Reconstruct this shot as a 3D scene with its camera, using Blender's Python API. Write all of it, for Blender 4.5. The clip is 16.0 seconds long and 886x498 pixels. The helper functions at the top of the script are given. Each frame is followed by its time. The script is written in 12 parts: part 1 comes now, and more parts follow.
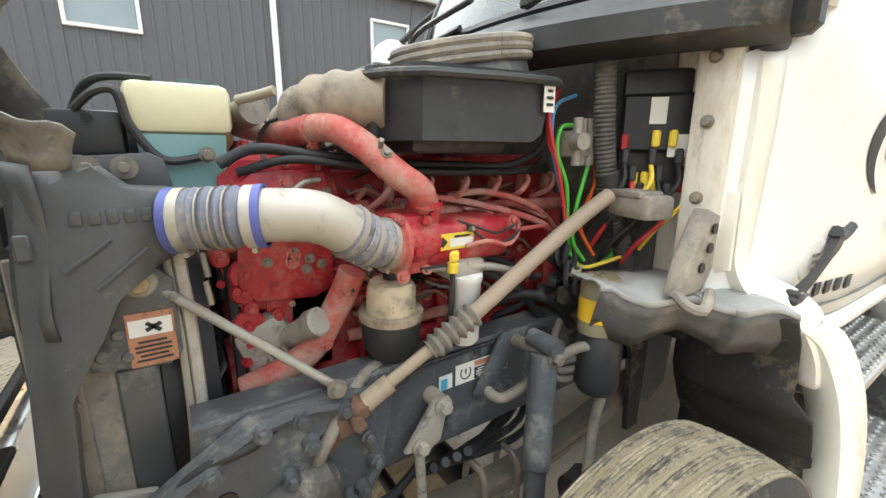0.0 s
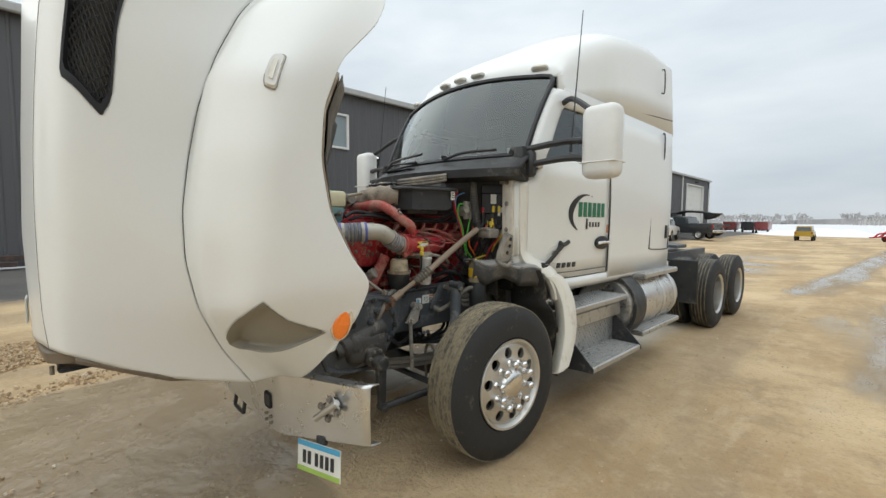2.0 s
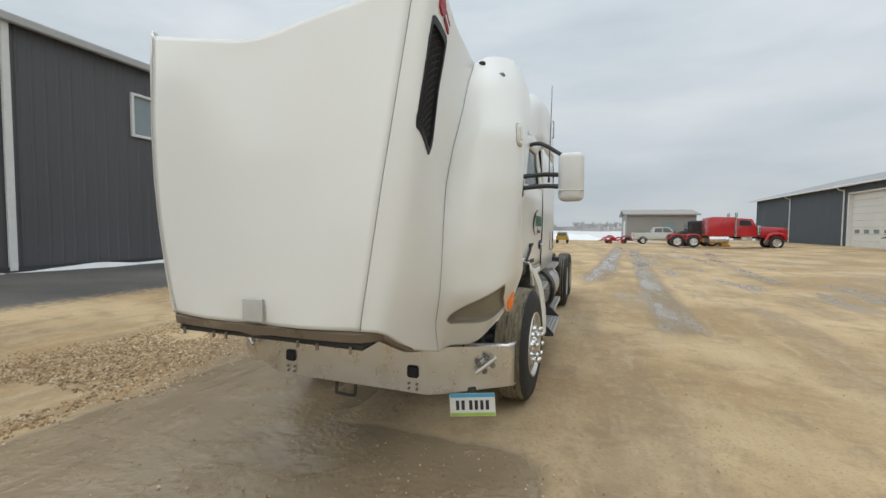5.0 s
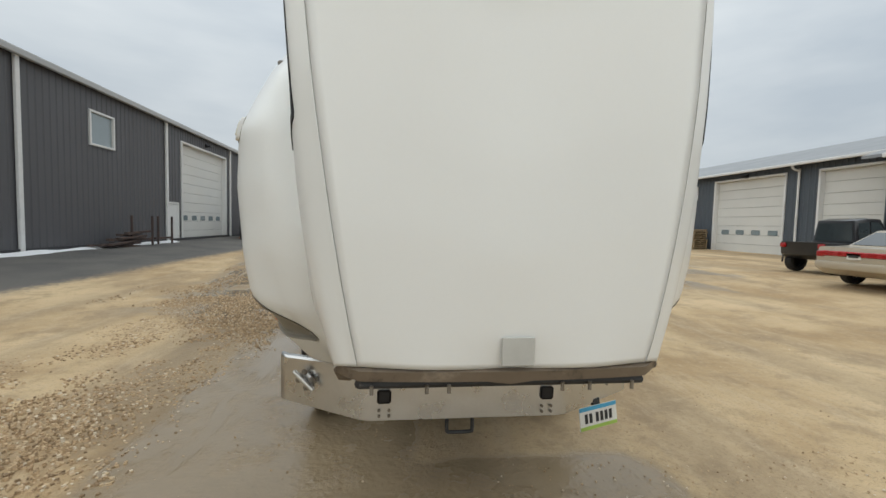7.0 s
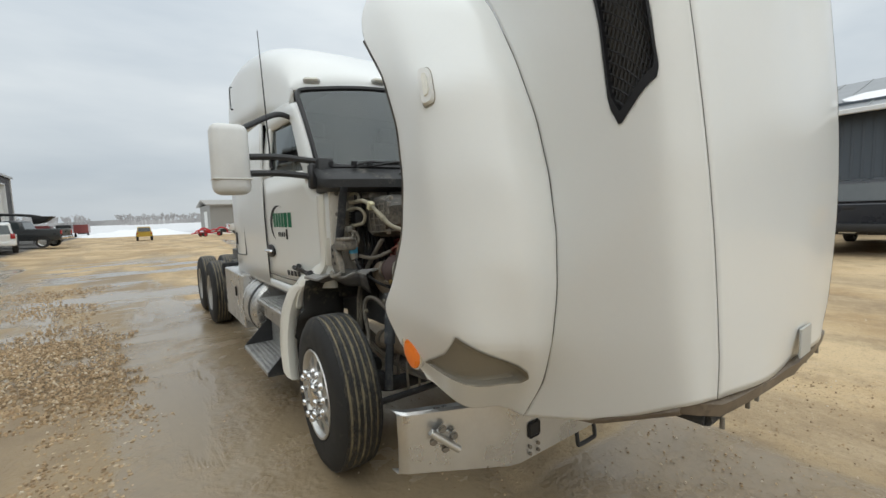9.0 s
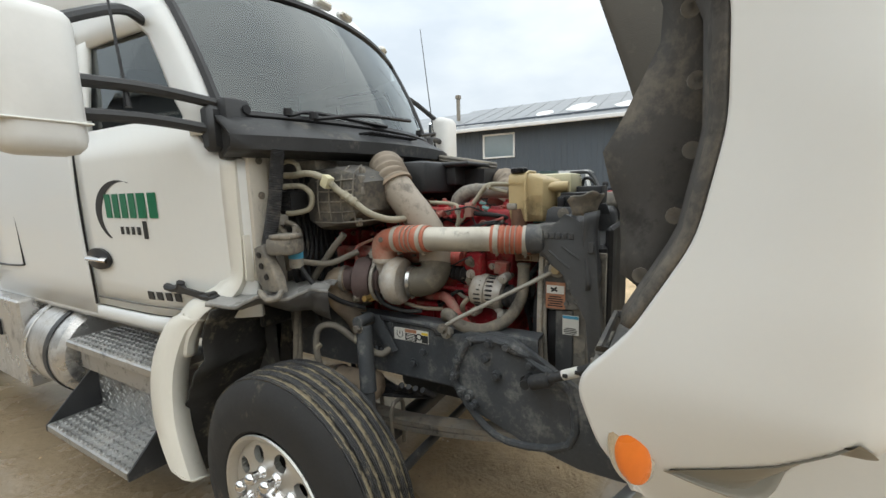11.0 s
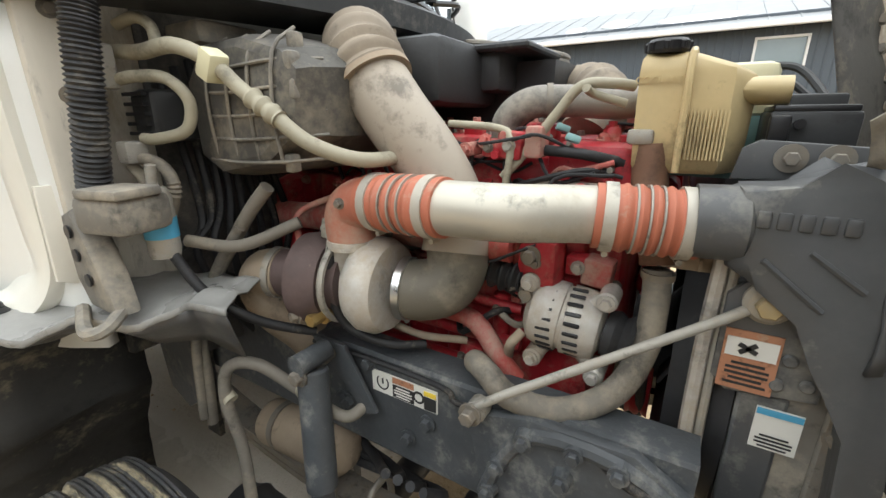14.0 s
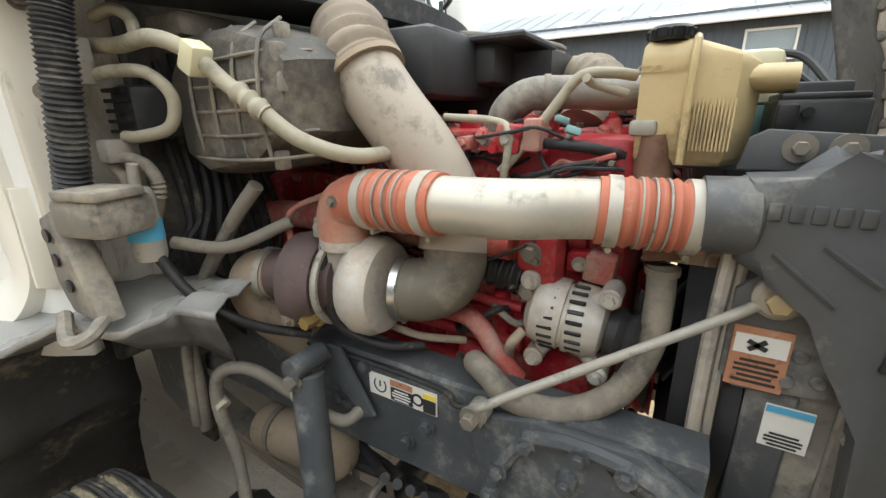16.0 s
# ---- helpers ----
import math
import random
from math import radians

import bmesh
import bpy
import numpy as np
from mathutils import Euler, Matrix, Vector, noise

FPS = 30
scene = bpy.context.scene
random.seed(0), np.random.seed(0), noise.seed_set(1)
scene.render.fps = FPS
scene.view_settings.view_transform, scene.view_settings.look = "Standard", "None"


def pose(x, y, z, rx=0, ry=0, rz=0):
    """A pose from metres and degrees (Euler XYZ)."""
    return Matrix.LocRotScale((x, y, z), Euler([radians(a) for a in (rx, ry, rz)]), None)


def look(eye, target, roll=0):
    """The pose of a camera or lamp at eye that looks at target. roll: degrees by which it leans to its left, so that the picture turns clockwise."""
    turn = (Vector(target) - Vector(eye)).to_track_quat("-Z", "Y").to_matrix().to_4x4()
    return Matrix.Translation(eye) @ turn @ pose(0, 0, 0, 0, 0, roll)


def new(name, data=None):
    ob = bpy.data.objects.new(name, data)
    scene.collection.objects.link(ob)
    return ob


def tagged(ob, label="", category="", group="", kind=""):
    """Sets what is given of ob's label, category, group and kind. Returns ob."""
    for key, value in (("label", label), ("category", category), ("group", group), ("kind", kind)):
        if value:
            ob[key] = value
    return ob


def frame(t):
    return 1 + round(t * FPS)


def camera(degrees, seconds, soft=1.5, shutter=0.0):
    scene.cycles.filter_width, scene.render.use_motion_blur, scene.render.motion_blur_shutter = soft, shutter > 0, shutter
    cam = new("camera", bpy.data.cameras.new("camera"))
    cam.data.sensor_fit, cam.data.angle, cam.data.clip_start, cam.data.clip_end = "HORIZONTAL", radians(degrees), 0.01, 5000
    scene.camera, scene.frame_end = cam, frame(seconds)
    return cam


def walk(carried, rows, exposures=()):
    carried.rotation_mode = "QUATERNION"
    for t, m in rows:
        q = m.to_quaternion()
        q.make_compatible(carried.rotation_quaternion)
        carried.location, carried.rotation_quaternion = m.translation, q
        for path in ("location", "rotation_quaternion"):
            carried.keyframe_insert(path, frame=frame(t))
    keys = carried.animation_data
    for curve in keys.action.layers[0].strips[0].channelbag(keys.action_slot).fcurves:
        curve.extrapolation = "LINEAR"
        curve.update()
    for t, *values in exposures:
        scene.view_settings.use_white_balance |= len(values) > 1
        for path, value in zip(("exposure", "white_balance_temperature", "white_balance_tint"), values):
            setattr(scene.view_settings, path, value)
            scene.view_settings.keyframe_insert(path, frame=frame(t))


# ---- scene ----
from mathutils.bvhtree import BVHTree

cam = camera(93.7, 16.0)
PATH = [
    (0, (1.342, -0.712, 1.62), (-0.273, 0.378, 1.163), 0.3),
    (0.5, (1.90, -1.07, 1.61), (0.29, 0.08, 1.31), 0.5),
    (1, (2.325, -1.447, 1.571), (0.757, -0.218, 1.391), 0.1),
    (1.5, (2.528, -1.763, 1.562), (1.017, -0.461, 1.413), 0.22),
    (2, (2.758, -2.06, 1.562), (1.316, -0.68, 1.429), 0.25),
    (2.5, (2.819, -2.43, 1.554), (1.46, -0.968, 1.433), 0.2),
    (3, (2.858, -2.826, 1.568), (1.59, -1.285, 1.445), 0.38),
    (3.5, (2.806, -3.189, 1.57), (1.644, -1.565, 1.449), 0.37),
    (4, (2.52, -3.543, 1.565), (1.497, -1.829, 1.447), 0.5),
    (4.2, (2.382, -3.617, 1.56), (1.416, -1.869, 1.45), 0.34),
    (6.3, (0.237, -3.858, 1.615), (0.155, -1.863, 1.503), 1.65),
    (6.5, (0.046, -3.799, 1.625), (0.055, -1.803, 1.511), 1.66),
    (7, (-0.48, -3.693, 1.636), (-0.235, -1.711, 1.518), 1.42),
    (7.5, (-0.952, -3.51, 1.629), (-0.479, -1.571, 1.499), 0.86),
    (8, (-1.402, -3.256, 1.644), (-0.699, -1.389, 1.509), 0.33),
    (8.1, (-1.482, -3.203, 1.647), (-0.728, -1.356, 1.508), 0.11),
    (8.5, (-1.801, -2.988, 1.659), (-0.852, -1.235, 1.505), -0.76),
    (9, (-2.033, -2.588, 1.684), (-0.86, -0.978, 1.511), -1.87),
    (9.5, (-2.266, -2.252, 1.705), (-0.891, -0.812, 1.516), -2.46),
    (10, (-2.279, -1.882, 1.698), (-0.747, -0.612, 1.495), -2.85),
    (10.2, (-2.261, -1.737, 1.713), (-0.678, -0.533, 1.502), -2.88),
    (12.3, (-1.732, -0.758, 1.668), (0.069, 0.034, 1.308), 0.42),
    (12.5, (-1.685, -0.79, 1.665), (0.076, 0.082, 1.295), 0.04),
    (13, (-1.479, -0.696, 1.659), (0.283, 0.149, 1.236), 0.21),
    (13.5, (-1.392, -0.711, 1.644), (0.325, 0.216, 1.209), 0.49),
    (14, (-1.17, -0.636, 1.651), (0.463, 0.351, 1.053), -0.2),
    (14.5, (-1.158, -0.621, 1.649), (0.484, 0.353, 1.052), -0.6),
    (15, (-1.156, -0.62, 1.646), (0.483, 0.352, 1.038), -1.1),
    (15.5, (-1.151, -0.618, 1.645), (0.489, 0.349, 1.034), -1.0),
    (16, (-1.147, -0.615, 1.646), (0.494, 0.346, 1.03), -0.9),
]
LIGHT = [(0, 1.35, 6550, 5), (0.5, 0.82, 6550, 5), (1, 0.38, 6500, 5), (2, 0.1, 6500, 5), (4, -0.15, 6500, 5), (6.5, -0.2, 6500, 5), (8.5, -0.15, 6500, 5), (10, 0.1, 6500, 5), (12.5, 0.82, 6600, 6), (13.5, 0.97, 6600, 6), (14, 1.05, 6600, 6), (16, 1.08, 6600, 6)]
walk(cam, [(t, look(eye, target, roll)) for t, eye, target, roll in PATH], LIGHT)

# ---- sky and sun: thin overcast, soft light ----
SUN_ROT, SUN_EL = radians(200), radians(38)
world = bpy.data.worlds.new("sky")
scene.world = world
world.use_nodes = True
wn, wl = world.node_tree.nodes, world.node_tree.links
wn.clear()
sky_out = wn.new("ShaderNodeOutputWorld")
sky_bg = wn.new("ShaderNodeBackground")
sky_tex = wn.new("ShaderNodeTexSky")
sky_tex.sky_type = "NISHITA"
sky_tex.sun_disc = False
sky_tex.sun_elevation = SUN_EL
sky_tex.sun_rotation = SUN_ROT
sky_tex.air_density, sky_tex.dust_density, sky_tex.ozone_density = 1.0, 3.0, 1.5
# cloud layer: pale grey with soft bands, laid over the clear sky
sky_co = wn.new("ShaderNodeTexCoord")
sky_map = wn.new("ShaderNodeMapping")
sky_map.inputs["Scale"].default_value = (1.0, 1.6, 4.0)
sky_noise = wn.new("ShaderNodeTexNoise")
sky_noise.inputs["Scale"].default_value = 1.7
sky_noise.inputs["Detail"].default_value = 5
sky_noise.inputs["Roughness"].default_value = 0.5
sky_ramp = wn.new("ShaderNodeValToRGB")
sky_ramp.color_ramp.elements[0].position, sky_ramp.color_ramp.elements[0].color = 0.3, (6.5, 7.1, 8.0, 1)
sky_ramp.color_ramp.elements[1].position, sky_ramp.color_ramp.elements[1].color = 0.72, (9.6, 9.9, 10.4, 1)
sky_mix = wn.new("ShaderNodeMix")
sky_mix.data_type = "RGBA"
sky_mix.inputs[0].default_value = 0.93
wl.new(sky_co.outputs["Generated"], sky_map.inputs["Vector"])
wl.new(sky_map.outputs["Vector"], sky_noise.inputs["Vector"])
wl.new(sky_noise.outputs["Fac"], sky_ramp.inputs["Fac"])
wl.new(sky_tex.outputs["Color"], sky_mix.inputs[6])
wl.new(sky_ramp.outputs["Color"], sky_mix.inputs[7])
sky_sep = wn.new("ShaderNodeSeparateXYZ")
wl.new(sky_co.outputs["Generated"], sky_sep.inputs[0])
sky_lift = wn.new("ShaderNodeMapRange")
for key, value in (("From Min", 0.0), ("From Max", 1.0), ("To Min", 0.79), ("To Max", 1.36)):
    sky_lift.inputs[key].default_value = value
wl.new(sky_sep.outputs["Z"], sky_lift.inputs["Value"])
sky_dim = wn.new("ShaderNodeVectorMath")
sky_dim.operation = "SCALE"
wl.new(sky_mix.outputs[2], sky_dim.inputs[0])
wl.new(sky_lift.outputs["Result"], sky_dim.inputs["Scale"])
wl.new(sky_dim.outputs["Vector"], sky_bg.inputs["Color"])
sky_bg.inputs["Strength"].default_value = 0.1
wl.new(sky_bg.outputs["Background"], sky_out.inputs["Surface"])
sun = new("sun", bpy.data.lights.new("sun", "SUN"))
sun.data.energy, sun.data.angle, sun.data.color = 1.5, radians(130), (1.0, 0.97, 0.92)
sun.matrix_world = look((0, 0, 30), (8, 14, 0))

# ---- materials ----
MATS = {}


def mat(name, color, rough=0.6, metal=0.0, vary=0.15, scale=6.0, fine=60.0, bump=0.1, dirt=None, dirt_amount=0.0,
        dirt_scale=3.0, transmission=0.0, coat=0.0, alpha=None, emit=None, stretch=(1, 1, 1), ior=1.45, rough_vary=0.15, random_tint=0.0, oil=True):
    """Procedural surface: base colour with coarse and fine variation, patches of dirt, uneven gloss and a fine relief."""
    if name in MATS:
        return MATS[name]
    m = bpy.data.materials.new(name)
    m.use_nodes = True
    n, l = m.node_tree.nodes, m.node_tree.links
    b = n["Principled BSDF"]
    co = n.new("ShaderNodeTexCoord")
    mp = n.new("ShaderNodeMapping")
    mp.inputs["Scale"].default_value = stretch
    l.new(co.outputs["Object"], mp.inputs["Vector"])

    def tex(s, detail=4, rough_=0.55):
        t = n.new("ShaderNodeTexNoise")
        t.inputs["Scale"].default_value = s
        t.inputs["Detail"].default_value = detail
        t.inputs["Roughness"].default_value = rough_
        l.new(mp.outputs["Vector"], t.inputs["Vector"])
        return t

    def maprange(src, a, bb, lo=0.25, hi=0.75):
        r = n.new("ShaderNodeMapRange")
        r.inputs["From Min"].default_value, r.inputs["From Max"].default_value = lo, hi
        r.inputs["To Min"].default_value, r.inputs["To Max"].default_value = a, bb
        l.new(src, r.inputs["Value"])
        return r.outputs["Result"]

    def mix(fac, a, c, mode="MIX"):
        x = n.new("ShaderNodeMix")
        x.data_type, x.blend_type = "RGBA", mode
        if isinstance(fac, float):
            x.inputs[0].default_value = fac
        else:
            l.new(fac, x.inputs[0])
        for slot, v in ((6, a), (7, c)):
            if isinstance(v, tuple):
                x.inputs[slot].default_value = (*v[:3], 1)
            else:
                l.new(v, x.inputs[slot])
        return x.outputs[2]

    big, small = tex(scale), tex(fine, 3)
    dark = tuple(c * (1 - vary) for c in color)
    light = tuple(min(1, c * (1 + vary)) for c in color)
    col = mix(maprange(big.outputs["Fac"], 0.0, 1.0), dark, light)
    col = mix(maprange(small.outputs["Fac"], 0.0, vary * 1.2), col, tuple(c * 0.6 for c in color))
    if random_tint:
        info = n.new("ShaderNodeObjectInfo")
        col = mix(maprange(info.outputs["Random"], 0.0, random_tint, 0, 1), col, tuple(c * 0.35 for c in color))
    rough_src = maprange(big.outputs["Fac"], max(0.02, rough - rough_vary), min(1, rough + rough_vary))
    if dirt:
        d = tex(dirt_scale, 6, 0.68)
        grain = tex(dirt_scale * 9, 5, 0.7)
        sm = n.new("ShaderNodeMix")
        sm.data_type = "FLOAT"
        sm.inputs[0].default_value = 0.28
        l.new(d.outputs["Fac"], sm.inputs[2])
        l.new(grain.outputs["Fac"], sm.inputs[3])
        f = maprange(sm.outputs[0], 0.0, 1.0, 0.80 - 0.6 * dirt_amount, 0.95 - 0.6 * dirt_amount)
        if oil and dirt_amount >= 0.4:
            # oily grime between the dust, in ragged spots
            spots = tex(dirt_scale * 2.1, 7, 0.72)
            col = mix(maprange(spots.outputs["Fac"], 0.0, 0.75, 0.54, 0.66), col, tuple(c * 0.28 + 0.006 for c in color))
        col = mix(f, col, dirt)
        rr = n.new("ShaderNodeMix")
        rr.data_type = "FLOAT"
        l.new(f, rr.inputs[0])
        l.new(rough_src, rr.inputs[2])
        rr.inputs[3].default_value = 0.9
        rough_src = rr.outputs[0]
        if metal:
            mm = n.new("ShaderNodeMix")
            mm.data_type = "FLOAT"
            l.new(f, mm.inputs[0])
            mm.inputs[2].default_value, mm.inputs[3].default_value = metal, 0.0
            l.new(mm.outputs[0], b.inputs["Metallic"])
    if not (dirt and metal):
        b.inputs["Metallic"].default_value = metal
    l.new(col, b.inputs["Base Color"])
    l.new(rough_src, b.inputs["Roughness"])
    b.inputs["IOR"].default_value = ior
    b.inputs["Transmission Weight"].default_value = transmission
    b.inputs["Coat Weight"].default_value = coat
    b.inputs["Coat Roughness"].default_value = 0.08
    if alpha is not None:
        b.inputs["Alpha"].default_value = alpha
    if emit:
        b.inputs["Emission Color"].default_value = (*emit[:3], 1)
        b.inputs["Emission Strength"].default_value = emit[3]
    if bump:
        bp = n.new("ShaderNodeBump")
        bp.inputs["Strength"].default_value = bump
        bp.inputs["Distance"].default_value = 0.004
        l.new(small.outputs["Fac"], bp.inputs["Height"])
        l.new(bp.outputs["Normal"], b.inputs["Normal"])
    MATS[name] = m
    return m


DUST = (0.33, 0.29, 0.23)
MUD = (0.3, 0.24, 0.15)
white_paint = mat("white_paint", (0.772, 0.785, 0.772), 0.34, vary=0.02, scale=1.2, bump=0.0, coat=0.35, dirt=(0.6, 0.56, 0.48), dirt_amount=0.12, dirt_scale=1.6, rough_vary=0.06)
door_paint = mat("door_paint", (0.77, 0.77, 0.735), 0.36, vary=0.03, scale=1.2, bump=0.0, coat=0.3, dirt=(0.52, 0.46, 0.36), dirt_amount=0.3, dirt_scale=2.2, rough_vary=0.06, stretch=(1, 1, 0.35))
# dusty white; on the fender flare its dullness also stands for shade
white_dust_shade = mat("white_dust_shade", (0.7, 0.67, 0.59), 0.42, vary=0.06, scale=2.5, bump=0.02, dirt=(0.42, 0.36, 0.27), dirt_amount=0.37, dirt_scale=3.2, stretch=(1, 1, 0.5))
white_plain = mat("white_plain", (0.7, 0.7, 0.68), 0.45, vary=0.05, bump=0.02, dirt=(0.45, 0.42, 0.36), dirt_amount=0.25)
cream_edge = mat("cream_edge", (0.75, 0.725, 0.65), 0.4, vary=0.06, scale=2.5, bump=0.02, coat=0.1, dirt=(0.5, 0.43, 0.31), dirt_amount=0.36, dirt_scale=4, stretch=(1, 1, 0.4))
cream_dirty = mat("cream_dirty", (0.62, 0.58, 0.5), 0.5, vary=0.1, bump=0.05, dirt=(0.4, 0.34, 0.25), dirt_amount=0.5, dirt_scale=5, stretch=(1, 1, 0.3))
black_plastic = mat("black_plastic", (0.035, 0.036, 0.038), 0.5, vary=0.25, bump=0.15, dirt=(0.2, 0.185, 0.155), dirt_amount=0.4)
black_clean = mat("black_clean", (0.015, 0.015, 0.017), 0.4, vary=0.2, bump=0.05)
dusty_plastic = mat("dusty_plastic", (0.09, 0.088, 0.084), 0.55, vary=0.2, bump=0.15, dirt=(0.27, 0.25, 0.21), dirt_amount=0.6, dirt_scale=5)
grey_plastic = mat("grey_plastic", (0.2, 0.185, 0.16), 0.7, vary=0.2, bump=0.15, dirt=(0.33, 0.29, 0.23), dirt_amount=0.55, dirt_scale=6)
frame_paint = mat("frame_paint", (0.075, 0.081, 0.088), 0.5, vary=0.3, bump=0.35, oil=False, dirt=(0.24, 0.235, 0.215), dirt_amount=0.47, dirt_scale=6)
engine_red = mat("engine_red", (0.4, 0.02, 0.03), 0.42, vary=0.25, scale=11, bump=0.25, dirt=(0.36, 0.15, 0.115), dirt_amount=0.5, dirt_scale=11)
dusty_red = mat("dusty_red", (0.45, 0.09, 0.075), 0.6, vary=0.15, bump=0.12, dirt=(0.42, 0.25, 0.2), dirt_amount=0.6, dirt_scale=8)
dusty_alu = mat("dusty_alu", (0.55, 0.53, 0.49), 0.5, 0.5, vary=0.1, bump=0.1, dirt=(0.44, 0.38, 0.3), dirt_amount=0.6, dirt_scale=5)
bright_alu = mat("bright_alu", (0.66, 0.66, 0.65), 0.33, 0.95, vary=0.08, bump=0.04, dirt=(0.45, 0.42, 0.36), dirt_amount=0.25, dirt_scale=4)
rim_alu = mat("rim_alu", (0.62, 0.61, 0.58), 0.42, 0.9, vary=0.1, bump=0.06, dirt=(0.4, 0.36, 0.29), dirt_amount=0.38, dirt_scale=5)
chrome = mat("chrome", (0.75, 0.75, 0.75), 0.12, 1.0, vary=0.05, bump=0.0, rough_vary=0.06)
chrome_dull = mat("chrome_dull", (0.7, 0.69, 0.67), 0.2, 1.0, vary=0.06, bump=0.0, rough_vary=0.08, dirt=(0.45, 0.41, 0.34), dirt_amount=0.22, dirt_scale=6)
steel_dirty = mat("steel_dirty", (0.24, 0.22, 0.19), 0.55, 0.5, vary=0.25, bump=0.2, dirt=(0.24, 0.2, 0.15), dirt_amount=0.55, dirt_scale=9)
rust = mat("rust", (0.14, 0.08, 0.053), 0.85, vary=0.3, scale=14, bump=0.4)
tan_pipe = mat("tan_pipe", (0.33, 0.26, 0.19), 0.75, vary=0.15, bump=0.15, dirt=(0.42, 0.35, 0.27), dirt_amount=0.5)
rubber = mat("rubber", (0.022, 0.022, 0.023), 0.6, vary=0.3, bump=0.3, dirt=(0.2, 0.18, 0.14), dirt_amount=0.32, dirt_scale=6)
tyre_side = mat("tyre_side", (0.024, 0.024, 0.024), 0.7, vary=0.3, bump=0.25, dirt=(0.15, 0.13, 0.095), dirt_amount=0.36, dirt_scale=7)


def tread_material(name, rubber_c, mud_c, cover, gloss):
    """Tyre tread: dark rubber with mud caked in the grooves and streaked round the ribs."""
    m = bpy.data.materials.new(name)
    m.use_nodes = True
    n, l = m.node_tree.nodes, m.node_tree.links
    b = n["Principled BSDF"]
    co = n.new("ShaderNodeTexCoord")
    sep = n.new("ShaderNodeSeparateXYZ")
    l.new(co.outputs["Object"], sep.inputs[0])

    def calc(op, *args):
        x = n.new("ShaderNodeMath")
        x.operation = op
        for k, v in enumerate(args):
            if isinstance(v, (int, float)):
                x.inputs[k].default_value = v
            else:
                l.new(v, x.inputs[k])
        return x.outputs[0]
    X, Y, Z = sep.outputs
    r = calc("SQRT", calc("ADD", calc("MULTIPLY", Y, Y), calc("MULTIPLY", Z, Z)))
    r = calc("ADD", r, calc("MULTIPLY", calc("MULTIPLY", X, X), 0.9))
    arc = calc("MULTIPLY", calc("ARCTAN2", Z, Y), 0.51)

    def streaks(across, along, detail):
        v = n.new("ShaderNodeCombineXYZ")
        l.new(calc("MULTIPLY", X, across), v.inputs[0])
        l.new(calc("MULTIPLY", arc, along), v.inputs[1])
        t = n.new("ShaderNodeTexNoise")
        t.inputs["Scale"].default_value, t.inputs["Detail"].default_value, t.inputs["Roughness"].default_value = 1.0, detail, 0.65
        l.new(v.outputs[0], t.inputs["Vector"])
        return t.outputs["Fac"]
    fine, wide, sipe = streaks(260, 45, 4), streaks(18, 7, 5), streaks(120, 260, 2)
    deep = calc("MULTIPLY", calc("SUBTRACT", 0.516, r), 40.0)
    raw = calc("ADD", calc("ADD", calc("MULTIPLY", fine, 0.9), calc("MULTIPLY", wide, 1.1)), calc("MAXIMUM", calc("MINIMUM", deep, 0.4), -0.1))
    ramp = n.new("ShaderNodeMapRange")
    ramp.interpolation_type = "SMOOTHSTEP"
    for key, value in (("From Min", 1.4 - cover), ("From Max", 1.75 - cover), ("To Min", 0.0), ("To Max", 1.0)):
        ramp.inputs[key].default_value = value
    l.new(raw, ramp.inputs["Value"])
    mud = n.new("ShaderNodeMix")
    mud.data_type = "RGBA"
    l.new(ramp.outputs["Result"], mud.inputs[0])
    mud.inputs[6].default_value, mud.inputs[7].default_value = (*rubber_c, 1), (*mud_c, 1)
    tint = n.new("ShaderNodeMix")
    tint.data_type, tint.blend_type = "RGBA", "MULTIPLY"
    tint.inputs[0].default_value = 0.5
    l.new(mud.outputs[2], tint.inputs[6])
    l.new(sipe, tint.inputs[7])
    l.new(tint.outputs[2], b.inputs["Base Color"])
    l.new(calc("ADD", gloss, calc("MULTIPLY", ramp.outputs["Result"], 0.9 - gloss)), b.inputs["Roughness"])
    bp = n.new("ShaderNodeBump")
    bp.inputs["Strength"].default_value, bp.inputs["Distance"].default_value = 0.8, 0.004
    l.new(calc("ADD", fine, sipe), bp.inputs["Height"])
    l.new(bp.outputs["Normal"], b.inputs["Normal"])
    return m


tyre_tread = tread_material("tyre_tread", (0.06, 0.054, 0.045), (0.36, 0.305, 0.205), 0.52, 0.75)
tyre_wet = tread_material("tyre_wet", (0.022, 0.022, 0.023), (0.4, 0.34, 0.225), 0.27, 0.32)
hose_dusty = mat("hose_dusty", (0.2, 0.18, 0.15), 0.75, vary=0.2, bump=0.2, dirt=(0.34, 0.29, 0.22), dirt_amount=0.5)
glass = mat("glass", (0.55, 0.63, 0.62), 0.03, vary=0.02, bump=0.0, transmission=1.0, rough_vary=0.0, ior=1.5)
glass_building = mat("glass_building", (0.22, 0.27, 0.29), 0.06, vary=0.1, scale=0.8, bump=0.0, rough_vary=0.02, coat=1.0)
orange_lens = mat("orange_lens", (0.85, 0.2, 0.02), 0.2, vary=0.1, bump=0.1, coat=0.7)
amber_lens = mat("amber_lens", (0.7, 0.68, 0.6), 0.15, vary=0.1, bump=0.1, coat=0.7)
tank_yellow = mat("tank_yellow", (0.56, 0.44, 0.235), 0.45, vary=0.1, bump=0.05, dirt=(0.47, 0.38, 0.25), dirt_amount=0.45)
